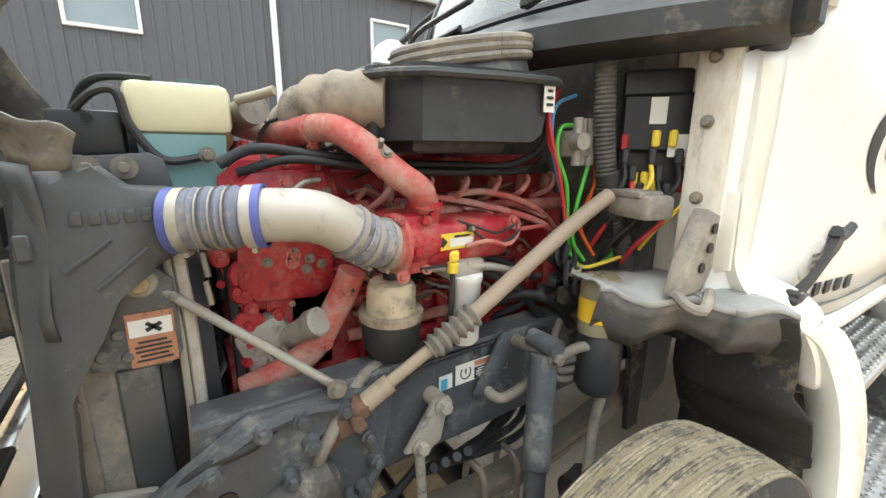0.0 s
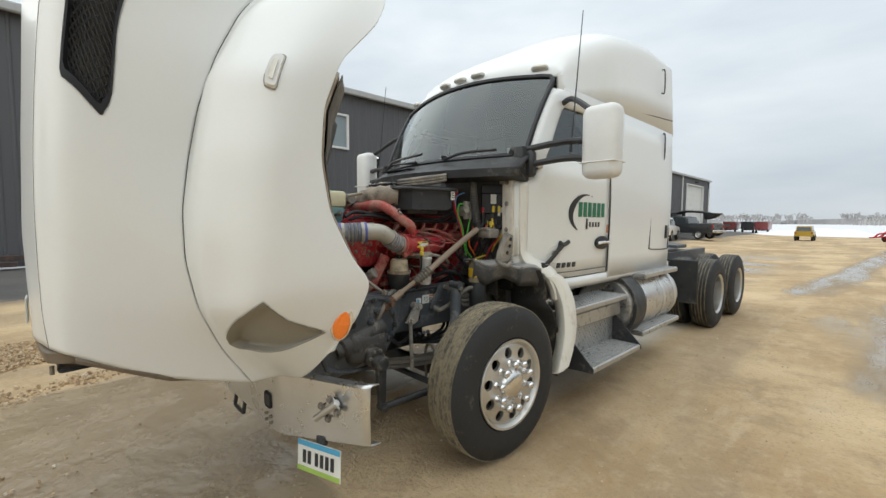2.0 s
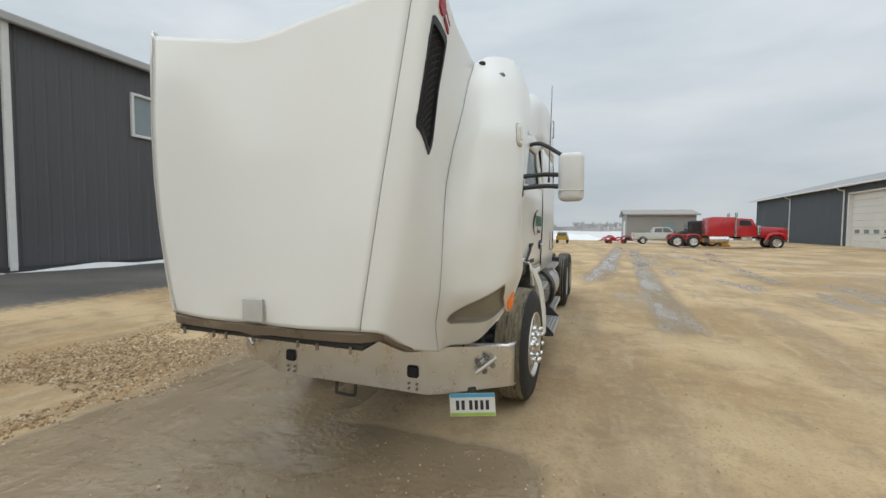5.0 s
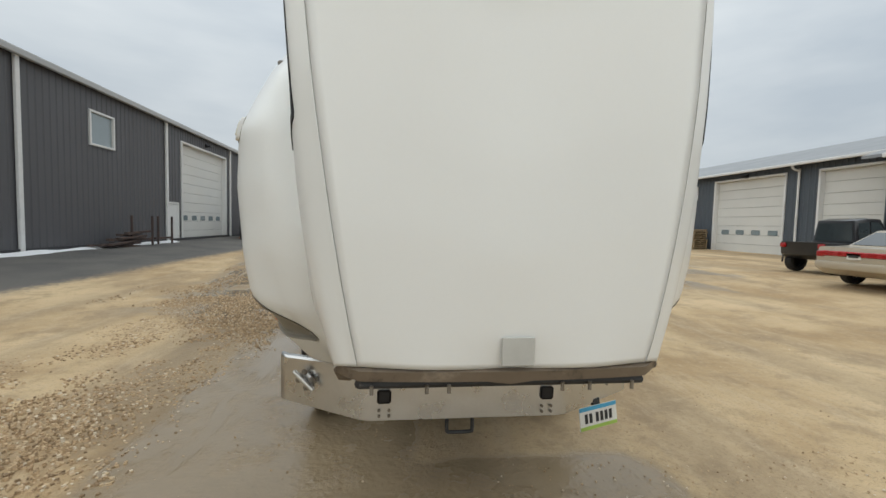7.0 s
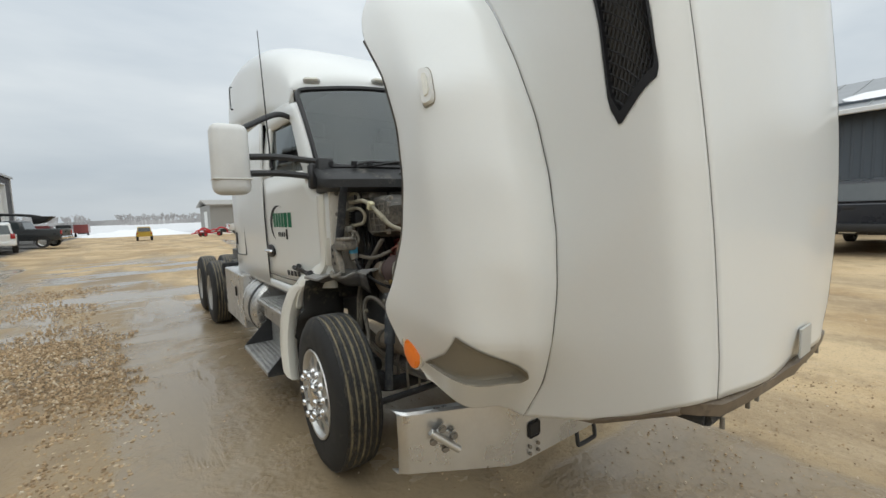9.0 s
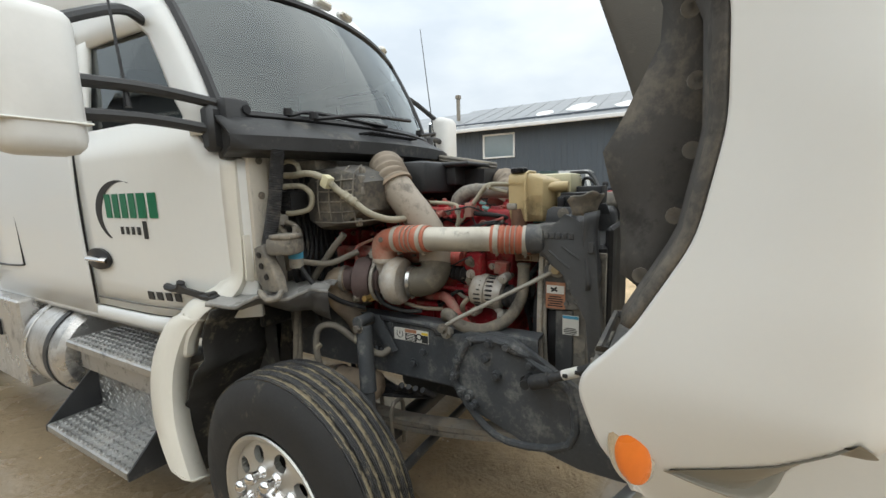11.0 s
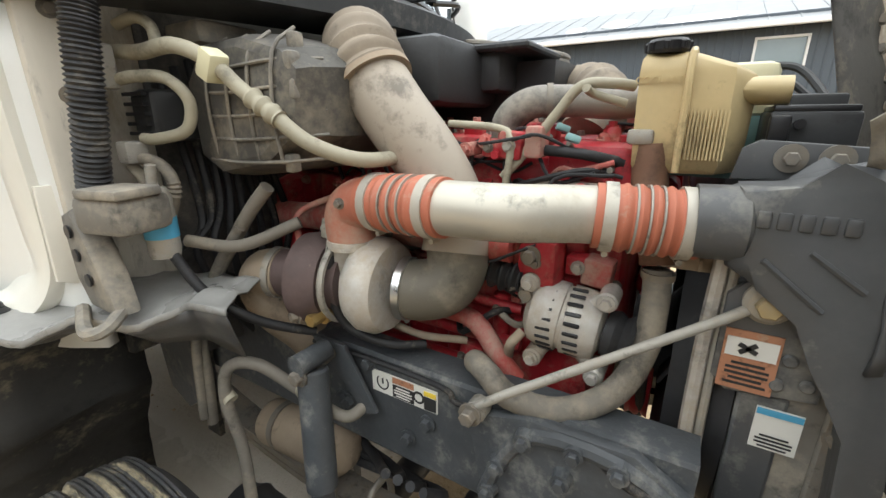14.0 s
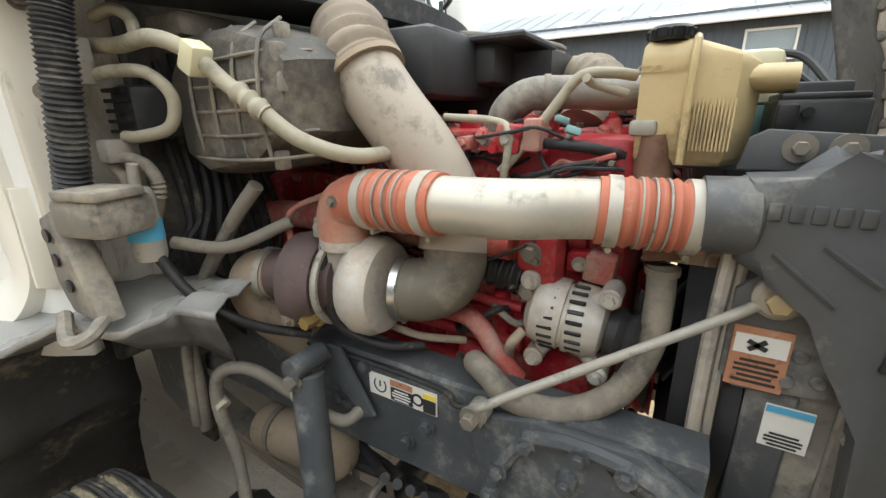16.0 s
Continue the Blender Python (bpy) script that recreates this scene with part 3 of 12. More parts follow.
def scatter_stones():
    """Loose gravel: small angular stones lying on the yard."""
    stone = mat("stone", (0.4, 0.32, 0.22), 0.8, vary=0.2, scale=3, fine=30, bump=0.2)
    isl = stone.node_tree.nodes.new("ShaderNodeNewGeometry")
    tone = stone.node_tree.nodes.new("ShaderNodeValToRGB")
    for pos, c in ((0.0, (0.22, 0.15, 0.085, 1)), (0.5, (0.43, 0.3, 0.17, 1)), (0.85, (0.55, 0.41, 0.255, 1)), (0.97, (0.64, 0.55, 0.42, 1))):
        el = tone.color_ramp.elements.new(pos) if 0 < pos < 0.97 else tone.color_ramp.elements[0 if pos == 0 else -1]
        el.position, el.color = pos, c
    stone.node_tree.links.new(isl.outputs["Random Per Island"], tone.inputs["Fac"])
    stone.node_tree.links.new(tone.outputs["Color"], stone.node_tree.nodes["Principled BSDF"].inputs["Base Color"])
    rs = random.Random(5)
    verts, faces = [], []
    zones = [(-5.2, -1.85, -5.0, 5.5, 46000, 0.0125), (-6.5, -2.4, 4.0, 12.0, 9000, 0.0135), (0.2, 3.4, -3.4, -1.0, 1100, 0.006), (-3, 6, -3.2, 9, 1600, 0.006), (-1.6, 0.6, -3.0, -1.9, 160, 0.008)]
    for x0, x1, y0, y1, count, size in zones:
        for _ in range(count):
            x, y = rs.uniform(x0, x1), rs.uniform(y0, y1)
            if x0 < -4 and x > x1 - 0.32 - 0.55 * noise.noise((y * 0.9, 3, 0)) - 0.3 * noise.noise((y * 3.1, x * 2, 5)) - 0.5 * rs.random() ** 3:
                continue
            if x0 < -4 and (x < x0 + 0.5 + 0.9 * noise.noise((y * 0.7, 9, 0)) + 0.5 * rs.random() ** 2 or y < y0 + 0.7 + 1.2 * noise.noise((x * 0.9, 4, 2)) + 0.6 * rs.random() ** 2):
                continue
            if x0 < -4 and noise.noise((x * 0.8, y * 0.5, 7)) + 0.3 * noise.noise((x * 3, y * 3, 1)) + 0.35 * rs.random() < 0.04:
                continue
            s = size * rs.uniform(0.45, 1.7)
            base = len(verts)
            z = ground_z(x, y) + s * 0.25
            a = rs.uniform(0, 6.28)
            for i in range(5):
                t = a + i * 1.2566
                k = rs.uniform(0.7, 1.2) * s
                verts.append((x + math.cos(t) * k, y + math.sin(t) * k, z - s * 0.4))
            for i in range(5):
                t = a + 0.3 + i * 1.2566
                k = rs.uniform(0.4, 0.8) * s
                verts.append((x + math.cos(t) * k, y + math.sin(t) * k, z + s * rs.uniform(0.3, 0.6)))
            for i in range(5):
                j = (i + 1) % 5
                faces.append((base + i, base + j, base + 5 + j, base + 5 + i))
            faces.append(tuple(base + 5 + i for i in range(5)))
    me = bpy.data.meshes.new("gravel")
    me.from_pydata(verts, [], faces)
    me.materials.append(stone)
    tagged(new("gravel", me), "loose tan gravel stones strewn over the yard", "gravel", kind="stuff")


scatter_stones()

# ---- grey shop with ribbed steel cladding, along the passenger side ----
siding = mat("grey_siding", (0.097, 0.097, 0.104), 0.5, vary=0.08, scale=0.6, bump=0.03, stretch=(1, 1, 0.2))
siding_blue = mat("blue_grey_siding", (0.076, 0.091, 0.109), 0.55, vary=0.1, scale=0.5, bump=0.03, stretch=(1, 1, 0.2))
trim_white = mat("trim_white", (0.7, 0.7, 0.69), 0.5, vary=0.05, bump=0.02)
door_white = mat("door_white", (0.66, 0.66, 0.63), 0.5, vary=0.06, scale=0.7, bump=0.02, dirt=(0.5, 0.48, 0.42), dirt_amount=0.2)
roof_steel = mat("roof_steel", (0.3, 0.31, 0.32), 0.4, 0.5, vary=0.1, scale=0.4, bump=0.03)
snow_mat = mat("snow", (0.82, 0.83, 0.85), 0.8, vary=0.05, scale=3, bump=0.4, dirt=(0.5, 0.46, 0.4), dirt_amount=0.25)
concrete = mat("concrete", (0.3, 0.29, 0.27), 0.85, vary=0.15, bump=0.2)


def ribbed(bm, x, y0, y1, z0, z1, out, pitch=0.305, depth=0.03, ribs=(0.0, 0.07, 0.13, 0.2)):
    """Cladding sheet in the plane x with upright ribs pushed out by depth towards out (+1 or -1)."""
    pts, y = [], y0
    while y < y1:
        for k, d in zip((0.0, 0.2, 0.235, 0.27), (0, 0, depth, depth)):
            if y + k <= y1:
                pts.append((y + k, d))
        y += pitch
    pts.append((y1, 0))
    lo = [bm.verts.new((x + out * d, yy, z0)) for yy, d in pts]
    hi = [bm.verts.new((x + out * d, yy, z1)) for yy, d in pts]
    for i in range(len(pts) - 1):
        bm.faces.new((lo[i], lo[i + 1], hi[i + 1], hi[i]))


def cladding_with_openings(bm, x, y0, y1, z0, z1, out, openings):
    cuts = sorted({y0, y1, *[v for o in openings for v in o[:2]]})
    for a, b in zip(cuts[:-1], cuts[1:]):
        mid = (a + b) / 2
        spans = [(z0, z1)]
        for oy0, oy1, oz0, oz1 in openings:
            if oy0 < mid < oy1:
                spans = [s for lo, hi in spans for s in ((lo, min(hi, oz0)), (max(lo, oz1), hi)) if s[1] - s[0] > 0.01]
        for lo, hi in spans:
            ribbed(bm, x, a, b, lo, hi, out)


def window_unit(parent, x, y0, y1, z0, z1, out, mull=False):
    w = new("window")
    w.parent = parent
    w.empty_display_size = 0.1
    bm = bmesh.new()
    t = 0.09
    for c, s in (((x, (y0 + y1) / 2, z0 + t / 2), (0.12, y1 - y0, t)), ((x, (y0 + y1) / 2, z1 - t / 2), (0.12, y1 - y0, t)),
                 ((x, y0 + t / 2, (z0 + z1) / 2), (0.12, t, z1 - z0 - 2 * t)), ((x, y1 - t / 2, (z0 + z1) / 2), (0.12, t, z1 - z0 - 2 * t))):
        box(bm, (c[0] + out * 0.03, c[1], c[2]), s, 0.01)
    if mull:
        box(bm, (x + out * 0.02, (y0 + y1) / 2, (z0 + z1) / 2), (0.08, 0.05, z1 - z0 - 2 * t), 0.008)
    part("window_frame", bm, trim_white, w)
    bm = bmesh.new()
    box(bm, (x - out * 0.02, (y0 + y1) / 2, (z0 + z1) / 2), (0.02, y1 - y0 - 2 * t, z1 - z0 - 2 * t))
    part("pane", bm, glass_building, w)


def overhead_door(parent, x, y0, y1, z0, z1, out, panes=5, zrow=1.35, inset=0.25):
    d = new("overhead_door")
    d.parent = parent
    d.empty_display_size = 0.1
    n = max(6, round((z1 - z0) / 0.6))
    h = (z1 - z0) / n
    for i in range(n):
        bm = bmesh.new()
        box(bm, (x - out * inset, (y0 + y1) / 2, z0 + (i + 0.5) * h), (0.06, y1 - y0, h - 0.012), 0.012)
        part("door_panel", bm, door_white, d)
    bm = bmesh.new()
    for yy in (y0, y1):
        box(bm, (x - out * 0.1, yy, (z0 + z1) / 2), (0.36, 0.12, z1 - z0), 0.02)
    box(bm, (x - out * 0.1, (y0 + y1) / 2, z1 + 0.06), (0.36, y1 - y0 + 0.12, 0.12), 0.02)
    part("door_frame", bm, trim_white, d)
    for i in range(panes):
        c = y0 + (y1 - y0) * (i + 0.7) / (panes + 0.4)
        bm = bmesh.new()
        box(bm, (x - out * (inset - 0.035), c, z0 + zrow), (0.02, 0.62, 0.3), 0.03)
        part("pane", bm, glass_building, d)


def man_door(parent, x, y0, y1, z0, z1, out):
    d = new("door")
    d.parent = parent
    bm = bmesh.new()
    box(bm, (x, (y0 + y1) / 2, (z0 + z1) / 2), (0.08, y1 - y0, z1 - z0), 0.01)
    part("door_leaf", bm, trim_white, d)
    bm = bmesh.new()
    for yy in (y0 - 0.05, y1 + 0.05):
        box(bm, (x + out * 0.02, yy, (z0 + z1) / 2 + 0.03), (0.14, 0.1, z1 - z0 + 0.06), 0.01)
    box(bm, (x + out * 0.02, (y0 + y1) / 2, z1 + 0.06), (0.14, y1 - y0 + 0.2, 0.1), 0.01)
    part("door_frame", bm, trim_white, d)
    bm = bmesh.new()
    cyl(bm, (x + out * 0.04, y0 + 0.12, z0 + 1.0), (x + out * 0.12, y0 + 0.12, z0 + 1.0), 0.025, seg=10)
    part("door_handle", bm, chrome, d)


def wall_lamp(parent, x, y, z, out):
    bm = bmesh.new()
    box(bm, (x + out * 0.06, y, z), (0.12, 0.16, 0.2), 0.02)
    box(bm, (x + out * 0.22, y, z - 0.03), (0.28, 0.26, 0.12), 0.03)
    part("wall_lamp", bm, black_clean, parent)


def grey_shop():
    X, Z0, Z1 = -12.9, 0.3, 6.95
    b = thing("shop_building", "long dark grey ribbed-steel shop building with white trim", "building")
    wins = [(-2.2, -0.6, 4.55, 6.0), (5.85, 7.35, 4.55, 6.0), (15.2, 16.75, 4.55, 6.0), (34.0, 35.8, 4.55, 6.0), (43.8, 45.6, 4.55, 6.0)]
    doors = [(22.75, 29.3, Z0, 6.05), (52.2, 58.9, Z0, 6.0)]
    leaf = [(21.2, 22.2, Z0, 2.42)]
    for y0, y1 in ((-26, -6.45), (-6.45, 2.7), (2.7, 11.85), (11.85, 21.0), (21.0, 30.0), (30.0, 40.3), (40.3, 50.5), (50.5, 61.3)):
        bm = bmesh.new()
        cladding_with_openings(bm, X, y0, y1, Z0, Z1, 1, [w for w in wins + doors + leaf if y0 < w[0] < y1])
        part("wall", bm, siding, b)
    bm = bmesh.new()
    box(bm, (X - 0.55, 17.6, (Z0 + Z1) / 2), (0.3, 87.2, Z1 - Z0))
    part("backing", bm, black_clean, b)
    for y in (-26, 61.2):
        bm = bmesh.new()
        box(bm, (X - 13, y, 3.6), (26, 0.2, 6.6))
        part("end_wall", bm, siding, b)
    # low-pitched roof with eave trim
    bm = bmesh.new()
    slab(bm, [(X + 0.25, Z1), (X + 0.25, Z1 + 0.1), (X - 13, Z1 + 2.2), (X - 26, Z1 + 0.1), (X - 26, Z1), (X - 13, Z1 + 2.1)], 87.9, "y", -26.3)
    part("roof", bm, roof_steel, b)
    bm = bmesh.new()
    box(bm, (X + 0.22, 17.65, Z1 - 0.02), (0.16, 87.9, 0.24), 0.03)
    part("eave_trim", bm, mat("eave_trim", (0.42, 0.43, 0.43), 0.5, vary=0.06, bump=0.02), b)
    for y in (-15.6, -6.45, 2.7, 11.85, 21.0, 30.0, 40.3, 50.5, 61.2):
        bm = bmesh.new()
        box(bm, (X + 0.09, y, (Z0 + Z1) / 2), (0.12, 0.17, Z1 - Z0 - 0.1), 0.02)
        part("downpipe", bm, trim_white, b)
    bm = bmesh.new()
    box(bm, (X + 0.03, 17.6, Z0 + 0.02), (0.16, 87.2, 0.28))
    part("base_trim", bm, mat("base_trim", (0.05, 0.05, 0.055), 0.6, vary=0.1), b)
    for w in wins:
        window_unit(b, X, *w, 1)
    for d in doors:
        overhead_door(b, X, *d, 1)
    man_door(b, X, *leaf[0], 1)
    for y in (26.0, 55.5):
        wall_lamp(b, X, y, 6.45, 1)
    # ridge of old snow along the foot of the wall
    bm = bmesh.new()
    rs = random.Random(3)
    rows = []
    for i in range(180):
        y = -22 + i * 0.24
        h = 0.14 * max(0.15, 0.6 + 1.1 * noise.noise((y * 0.55, 1.0, 0.0)))
        w = 0.5 + 0.45 * noise.noise((y * 0.4, 5.0, 0.0))
        g = 0.3
        rows.append([(X + 0.2, y, g - 0.05), (X + 0.25, y, g + h), (X + 0.25 + w * 0.5, y, g + h * 0.8), (X + 0.35 + w, y, g - 0.03)])
    patch(bm, rows)
    tagged(part("snow_ridge", bm, snow_mat, smooth=60), "ridge of dirty old snow along the wall foot", "snow", kind="stuff")


grey_shop()


def blue_shop():
    X, Z0, Z1 = 22.0, 0.25, 5.4
    b = thing("farm_shop", "blue-grey steel shop with white overhead doors", "building")
    doors = [(17.85, 23.1, Z0, 4.98), (35.5, 41.0, Z0, 4.75), (10.7, 15.9, Z0, 4.95)]
    wins = [(24.75, 26.1, 3.88, 4.88), (32.1, 33.6, 3.78, 4.82)]
    leaf = [(33.9, 34.9, Z0, 2.25)]
    bm = bmesh.new()
    cladding_with_openings(bm, X, 9.4, 62, Z0, Z1, -1, wins + doors + leaf)
    part("wall", bm, siding_blue, b)
    bm = bmesh.new()
    box(bm, (X + 0.5, 36, 3.0), (0.2, 53, 5.4))
    box(bm, (X + 9, 62, 3.0), (18, 0.2, 5.4))
    part("backing", bm, black_clean, b)
    bm = bmesh.new()
    slab(bm, [(X - 0.6, Z1), (X - 0.6, Z1 + 0.12), (X + 9, Z1 + 2.65), (X + 18.6, Z1 + 0.12), (X + 18.6, Z1), (X + 9, Z1 + 2.5)], 54, "y", 9.0)
    part("roof", bm, roof_steel, b)
    bm = bmesh.new()
    box(bm, (X - 0.62, 36, Z1 + 0.02), (0.14, 54, 0.16), 0.03)
    part("gutter", bm, trim_white, b)
    for y in (17.0, 29.5, 41.6, 52.0):
        bm = bmesh.new()
        tube(bm, [(X - 0.6, y, Z1), (X - 0.5, y, Z1 - 0.2), (X - 0.12, y, Z1 - 0.35), (X - 0.1, y, Z1 - 0.6), (X - 0.1, y, Z0 + 0.1)], 0.06, seg=8)
        part("downpipe", bm, trim_white, b)
    for d in doors:
        overhead_door(b, X, *d, -1, panes=4)
    for w in wins:
        window_unit(b, X, *w, -1)
    man_door(b, X, *leaf[0], -1)
    for y in (34.6, 20.5):
        wall_lamp(b, X, y, 5.15, -1)


blue_shop()


def office():
    X, Z0, Z1 = 21.0, 0.3, 5.0
    b = thing("office_building", "two-storey blue-grey steel office with white-framed windows", "building")
    wins = [(6.95, 8.9, 3.42, 4.8), (-3.6, -1.85, 3.5, 4.7), (6.9, 8.9, 0.95, 2.3), (-3.6, -1.7, 0.95, 2.3), (-12.0, -10.2, 3.5, 4.7)]
    bm = bmesh.new()
    cladding_with_openings(bm, X, -24, 12.1, Z0, Z1, -1, wins)
    part("wall", bm, siding_blue, b)
    bm = bmesh.new()
    box(bm, (X + 0.5, -6.5, 3.0), (0.2, 35, 5.2))
    box(bm, (X + 7, -24, 3.0), (14, 0.2, 5.2))
    box(bm, (X + 0.5, 12.1, 2.6), (1.0, 0.12, 5.2))
    part("backing", bm, siding_blue, b)
    bm = bmesh.new()
    slab(bm, [(X - 0.7, Z1), (X - 0.7, Z1 + 0.14), (X + 7, Z1 + 2.6), (X + 15, Z1 + 0.14), (X + 15, Z1), (X + 7, Z1 + 2.45)], 37.3, "y", -24.6)
    part("roof", bm, roof_steel, b)
    for k in range(0, 36):
        bm = bmesh.new()
        slab(bm, [(X - 0.7, Z1 + 0.14), (X - 0.7, Z1 + 0.17), (X + 7, Z1 + 2.63), (X + 7, Z1 + 2.6)], 0.05, "y", -24.2 + k * 1.0)
        part("roof_rib", bm, roof_steel, b)
    bm = bmesh.new()
    box(bm, (X - 0.73, -6.4, Z1 + 0.05), (0.14, 36.5, 0.2), 0.03)
    part("gutter", bm, trim_white, b)
    bm = bmesh.new()
    cyl(bm, (X + 3.0, 12.0, Z1 + 1.0), (X + 3.0, 12.0, Z1 + 2.75), 0.13, seg=12)
    cyl(bm, (X + 3.0, 12.0, Z1 + 2.75), (X + 3.0, 12.0, Z1 + 2.95), 0.2, seg=12)
    part("stove_pipe", bm, steel_dirty, b)
    for w in wins:
        window_unit(b, X, *w, -1)
    # sheets of snow left on the roof
    for y0, y1, s0, s1 in ((-1.5, 2.0, 1.2, 3.4), (3.0, 4.6, 1.8, 4.4), (5.2, 6.2, 1.5, 3.0)):
        bm = bmesh.new()
        rs = random.Random(int(y0 * 7))
        top = [(X - 0.7 + s, Z1 + 0.15 + s * 0.32) for s in (s0, s1)]
        ring = []
        for t in range(14):
            a = t / 14 * 6.283
            yy = (y0 + y1) / 2 + math.cos(a) * (y1 - y0) / 2 * rs.uniform(0.8, 1.1)
            k = (math.sin(a) * rs.uniform(0.8, 1.1) + 1) / 2
            ring.append((top[0][0] + (top[1][0] - top[0][0]) * k, yy, top[0][1] + (top[1][1] - top[0][1]) * k + 0.03))
        lo = [bm.verts.new((p[0], p[1], p[2] - 0.03)) for p in ring]
        hi = [bm.verts.new((p[0], p[1], p[2] + 0.03)) for p in ring]
        bm.faces.new(hi)
        for i in range(14):
            bm.faces.new((lo[i], lo[(i + 1) % 14], hi[(i + 1) % 14], hi[i]))
        tagged(part("roof_snow", bm, snow_mat), "thin sheet of melting snow on the steel roof", "snow", kind="stuff")


office()


def far_shed():
    b = thing("far_shed", "small tan-grey steel shed beyond the yard", "building")
    tan = mat("tan_siding", (0.25, 0.24, 0.22), 0.6, vary=0.08, scale=0.5, bump=0.02)
    bm = bmesh.new()
    box(bm, (11.5, 74, 2.05), (9.6, 12, 4.0))
    part("wall", bm, tan, b)
    bm = bmesh.new()
    slab(bm, [(67.5, 3.9), (67.5, 4.1), (74, 5.0), (80.6, 4.1), (80.6, 3.9), (74, 4.8)], 10.6, "x", 6.2)
    part("roof", bm, mat("tan_roof", (0.33, 0.31, 0.28), 0.5, 0.2, vary=0.08), b)
    bm = bmesh.new()
    box(bm, (6.72, 73, 1.6), (0.1, 3.6, 3.0), 0.02)
    part("door", bm, door_white, b)
    bm = bmesh.new()
    box(bm, (12.6, 67.96, 2.2), (1.8, 0.1, 1.2), 0.02)
    part("window", bm, glass_building, b)


far_shed()


def tree_line():
    """Bare winter woods on the horizon: trunks that fork into many thin limbs."""
    # bark colour lifted to pale grey; distance haze is put into it
    hazed_bark = mat("hazed_bark", (0.4, 0.385, 0.38), 0.9, vary=0.2)
    rs = random.Random(11)

    def tree(bm, x, y, h):
        def limb(p, d, ln, r, depth):
            q = p + d * ln
            u, v = frame_of(d)
            a = [bm.verts.new(p + (u * math.cos(t) + v * math.sin(t)) * r) for t in (0, 2.09, 4.19)]
            b = [bm.verts.new(q + (u * math.cos(t) + v * math.sin(t)) * r * 0.6) for t in (0, 2.09, 4.19)]
            for i in range(3):
                bm.faces.new((a[i], a[(i + 1) % 3], b[(i + 1) % 3], b[i]))
            if depth:
                for _ in range(3 if depth > 1 else 4):
                    nd = (d + Vector((rs.uniform(-0.8, 0.8), rs.uniform(-0.8, 0.8), rs.uniform(-0.1, 0.7)))).normalized()
                    limb(q, nd, ln * rs.uniform(0.55, 0.85), r * 0.72, depth - 1)
        limb(Vector((x, y, 0)), Vector((rs.uniform(-0.1, 0.1), 0, 1)).normalized(), h * 0.3, h * 0.036, 3)
    bm = bmesh.new()
    x = -260.0
    while x < 330:
        if noise.noise((x * 0.02, 0, 0)) > -0.45:
            tree(bm, x, 420 + rs.uniform(-25, 40), rs.uniform(7, 12))
        x += rs.uniform(0.3, 1.3)
    tagged(part("bare_woods", bm, hazed_bark), "row of bare winter trees on the far horizon", "trees", kind="stuff")
    bm = bmesh.new()
    pts = [[(-900, 470, -1), (-900, 470, 3)]]
    for i in range(1, 120):
        xx = -900 + i * 16
        pts.append([(xx, 470 + rs.uniform(-5, 5), -1), (xx, 470 + rs.uniform(-5, 5), 3.0 + 2.5 * noise.noise((i * 0.3, 0, 0)) + rs.uniform(0, 1.2))])
    patch(bm, pts)
    # brush paled the same way, haze painted into its colour
    tagged(part("far_brush", bm, mat("far_brush", (0.4, 0.39, 0.385), 0.95, vary=0.2, scale=0.05)), "low brush along the horizon, greyed for haze", "brush", kind="stuff")


tree_line()

# ---- the road tractor: white paint, hood tilted open ----
truck = thing("semi_truck", "white highway tractor with sleeper and tilted-open hood", "truck")


def mirror_x(pts):
    return [(-x, y, z) for x, y, z in pts]


def column(fn, z0, z1, n):
    return [fn(z0 + (z1 - z0) * i / (n - 1)) for i in range(n)]


# guide lines of the open hood, as (height, x, y)
G_MID = [(1.072, 0.0, -2.07), (1.2, 0.0, -2.095), (1.5, 0.0, -2.105), (1.9, 0.0, -2.09), (2.45, 0.0, -2.045)]
G_SEAM = [(1.072, 0.606, -2.035), (1.2, 0.631, -2.047), (1.4, 0.668, -2.051), (1.6, 0.702, -2.051), (1.8, 0.733, -2.045), (2.0, 0.763, -2.033), (2.2, 0.791, -2.017), (2.7, 0.85, -1.96)]
G_CREST = [(1.048, 0.70, -1.965), (1.3, 0.765, -1.965), (1.55, 0.812, -1.965), (1.82, 0.852, -1.96), (2.15, 0.885, -1.945), (2.5, 0.912, -1.92), (2.76, 0.93, -1.885)]
G_SIDE = [(0.9, 0.72, -1.68), (1.2, 0.80, -1.75), (1.55, 0.862, -1.79), (1.9, 0.892, -1.79), (2.2, 0.918, -1.76), (2.62, 0.95, -1.62)]
G_JOIN = [(0.8, 0.755, -1.35), (1.0, 0.785, -1.486), (1.2, 0.848, -1.584), (1.4, 0.875, -1.63), (1.6, 0.885, -1.636), (1.8, 0.887, -1.61), (2.0, 0.913, -1.577), (2.2, 0.945, -1.517), (2.4, 0.952, -1.42), (2.565, 0.95, -1.286)]
G_FRONT = [(0.81, 0.788, -1.236), (1.0, 0.868, -1.426), (1.2, 0.988, -1.566), (1.5, 1.068, -1.606), (1.8, 1.088, -1.606), (2.1, 1.098, -1.566), (2.4, 1.068, -1.386), (2.66, 1.008, -1.126)]
G_BULGE = [(0.84, 0.945, -1.182), (1.05, 1.085, -1.342), (1.25, 1.19, -1.442), (1.45, 1.225, -1.452), (1.8, 1.258, -1.442), (2.09, 1.255, -1.417), (2.3, 1.205, -1.292), (2.5, 1.175, -1.112), (2.7, 1.105, -0.942)]
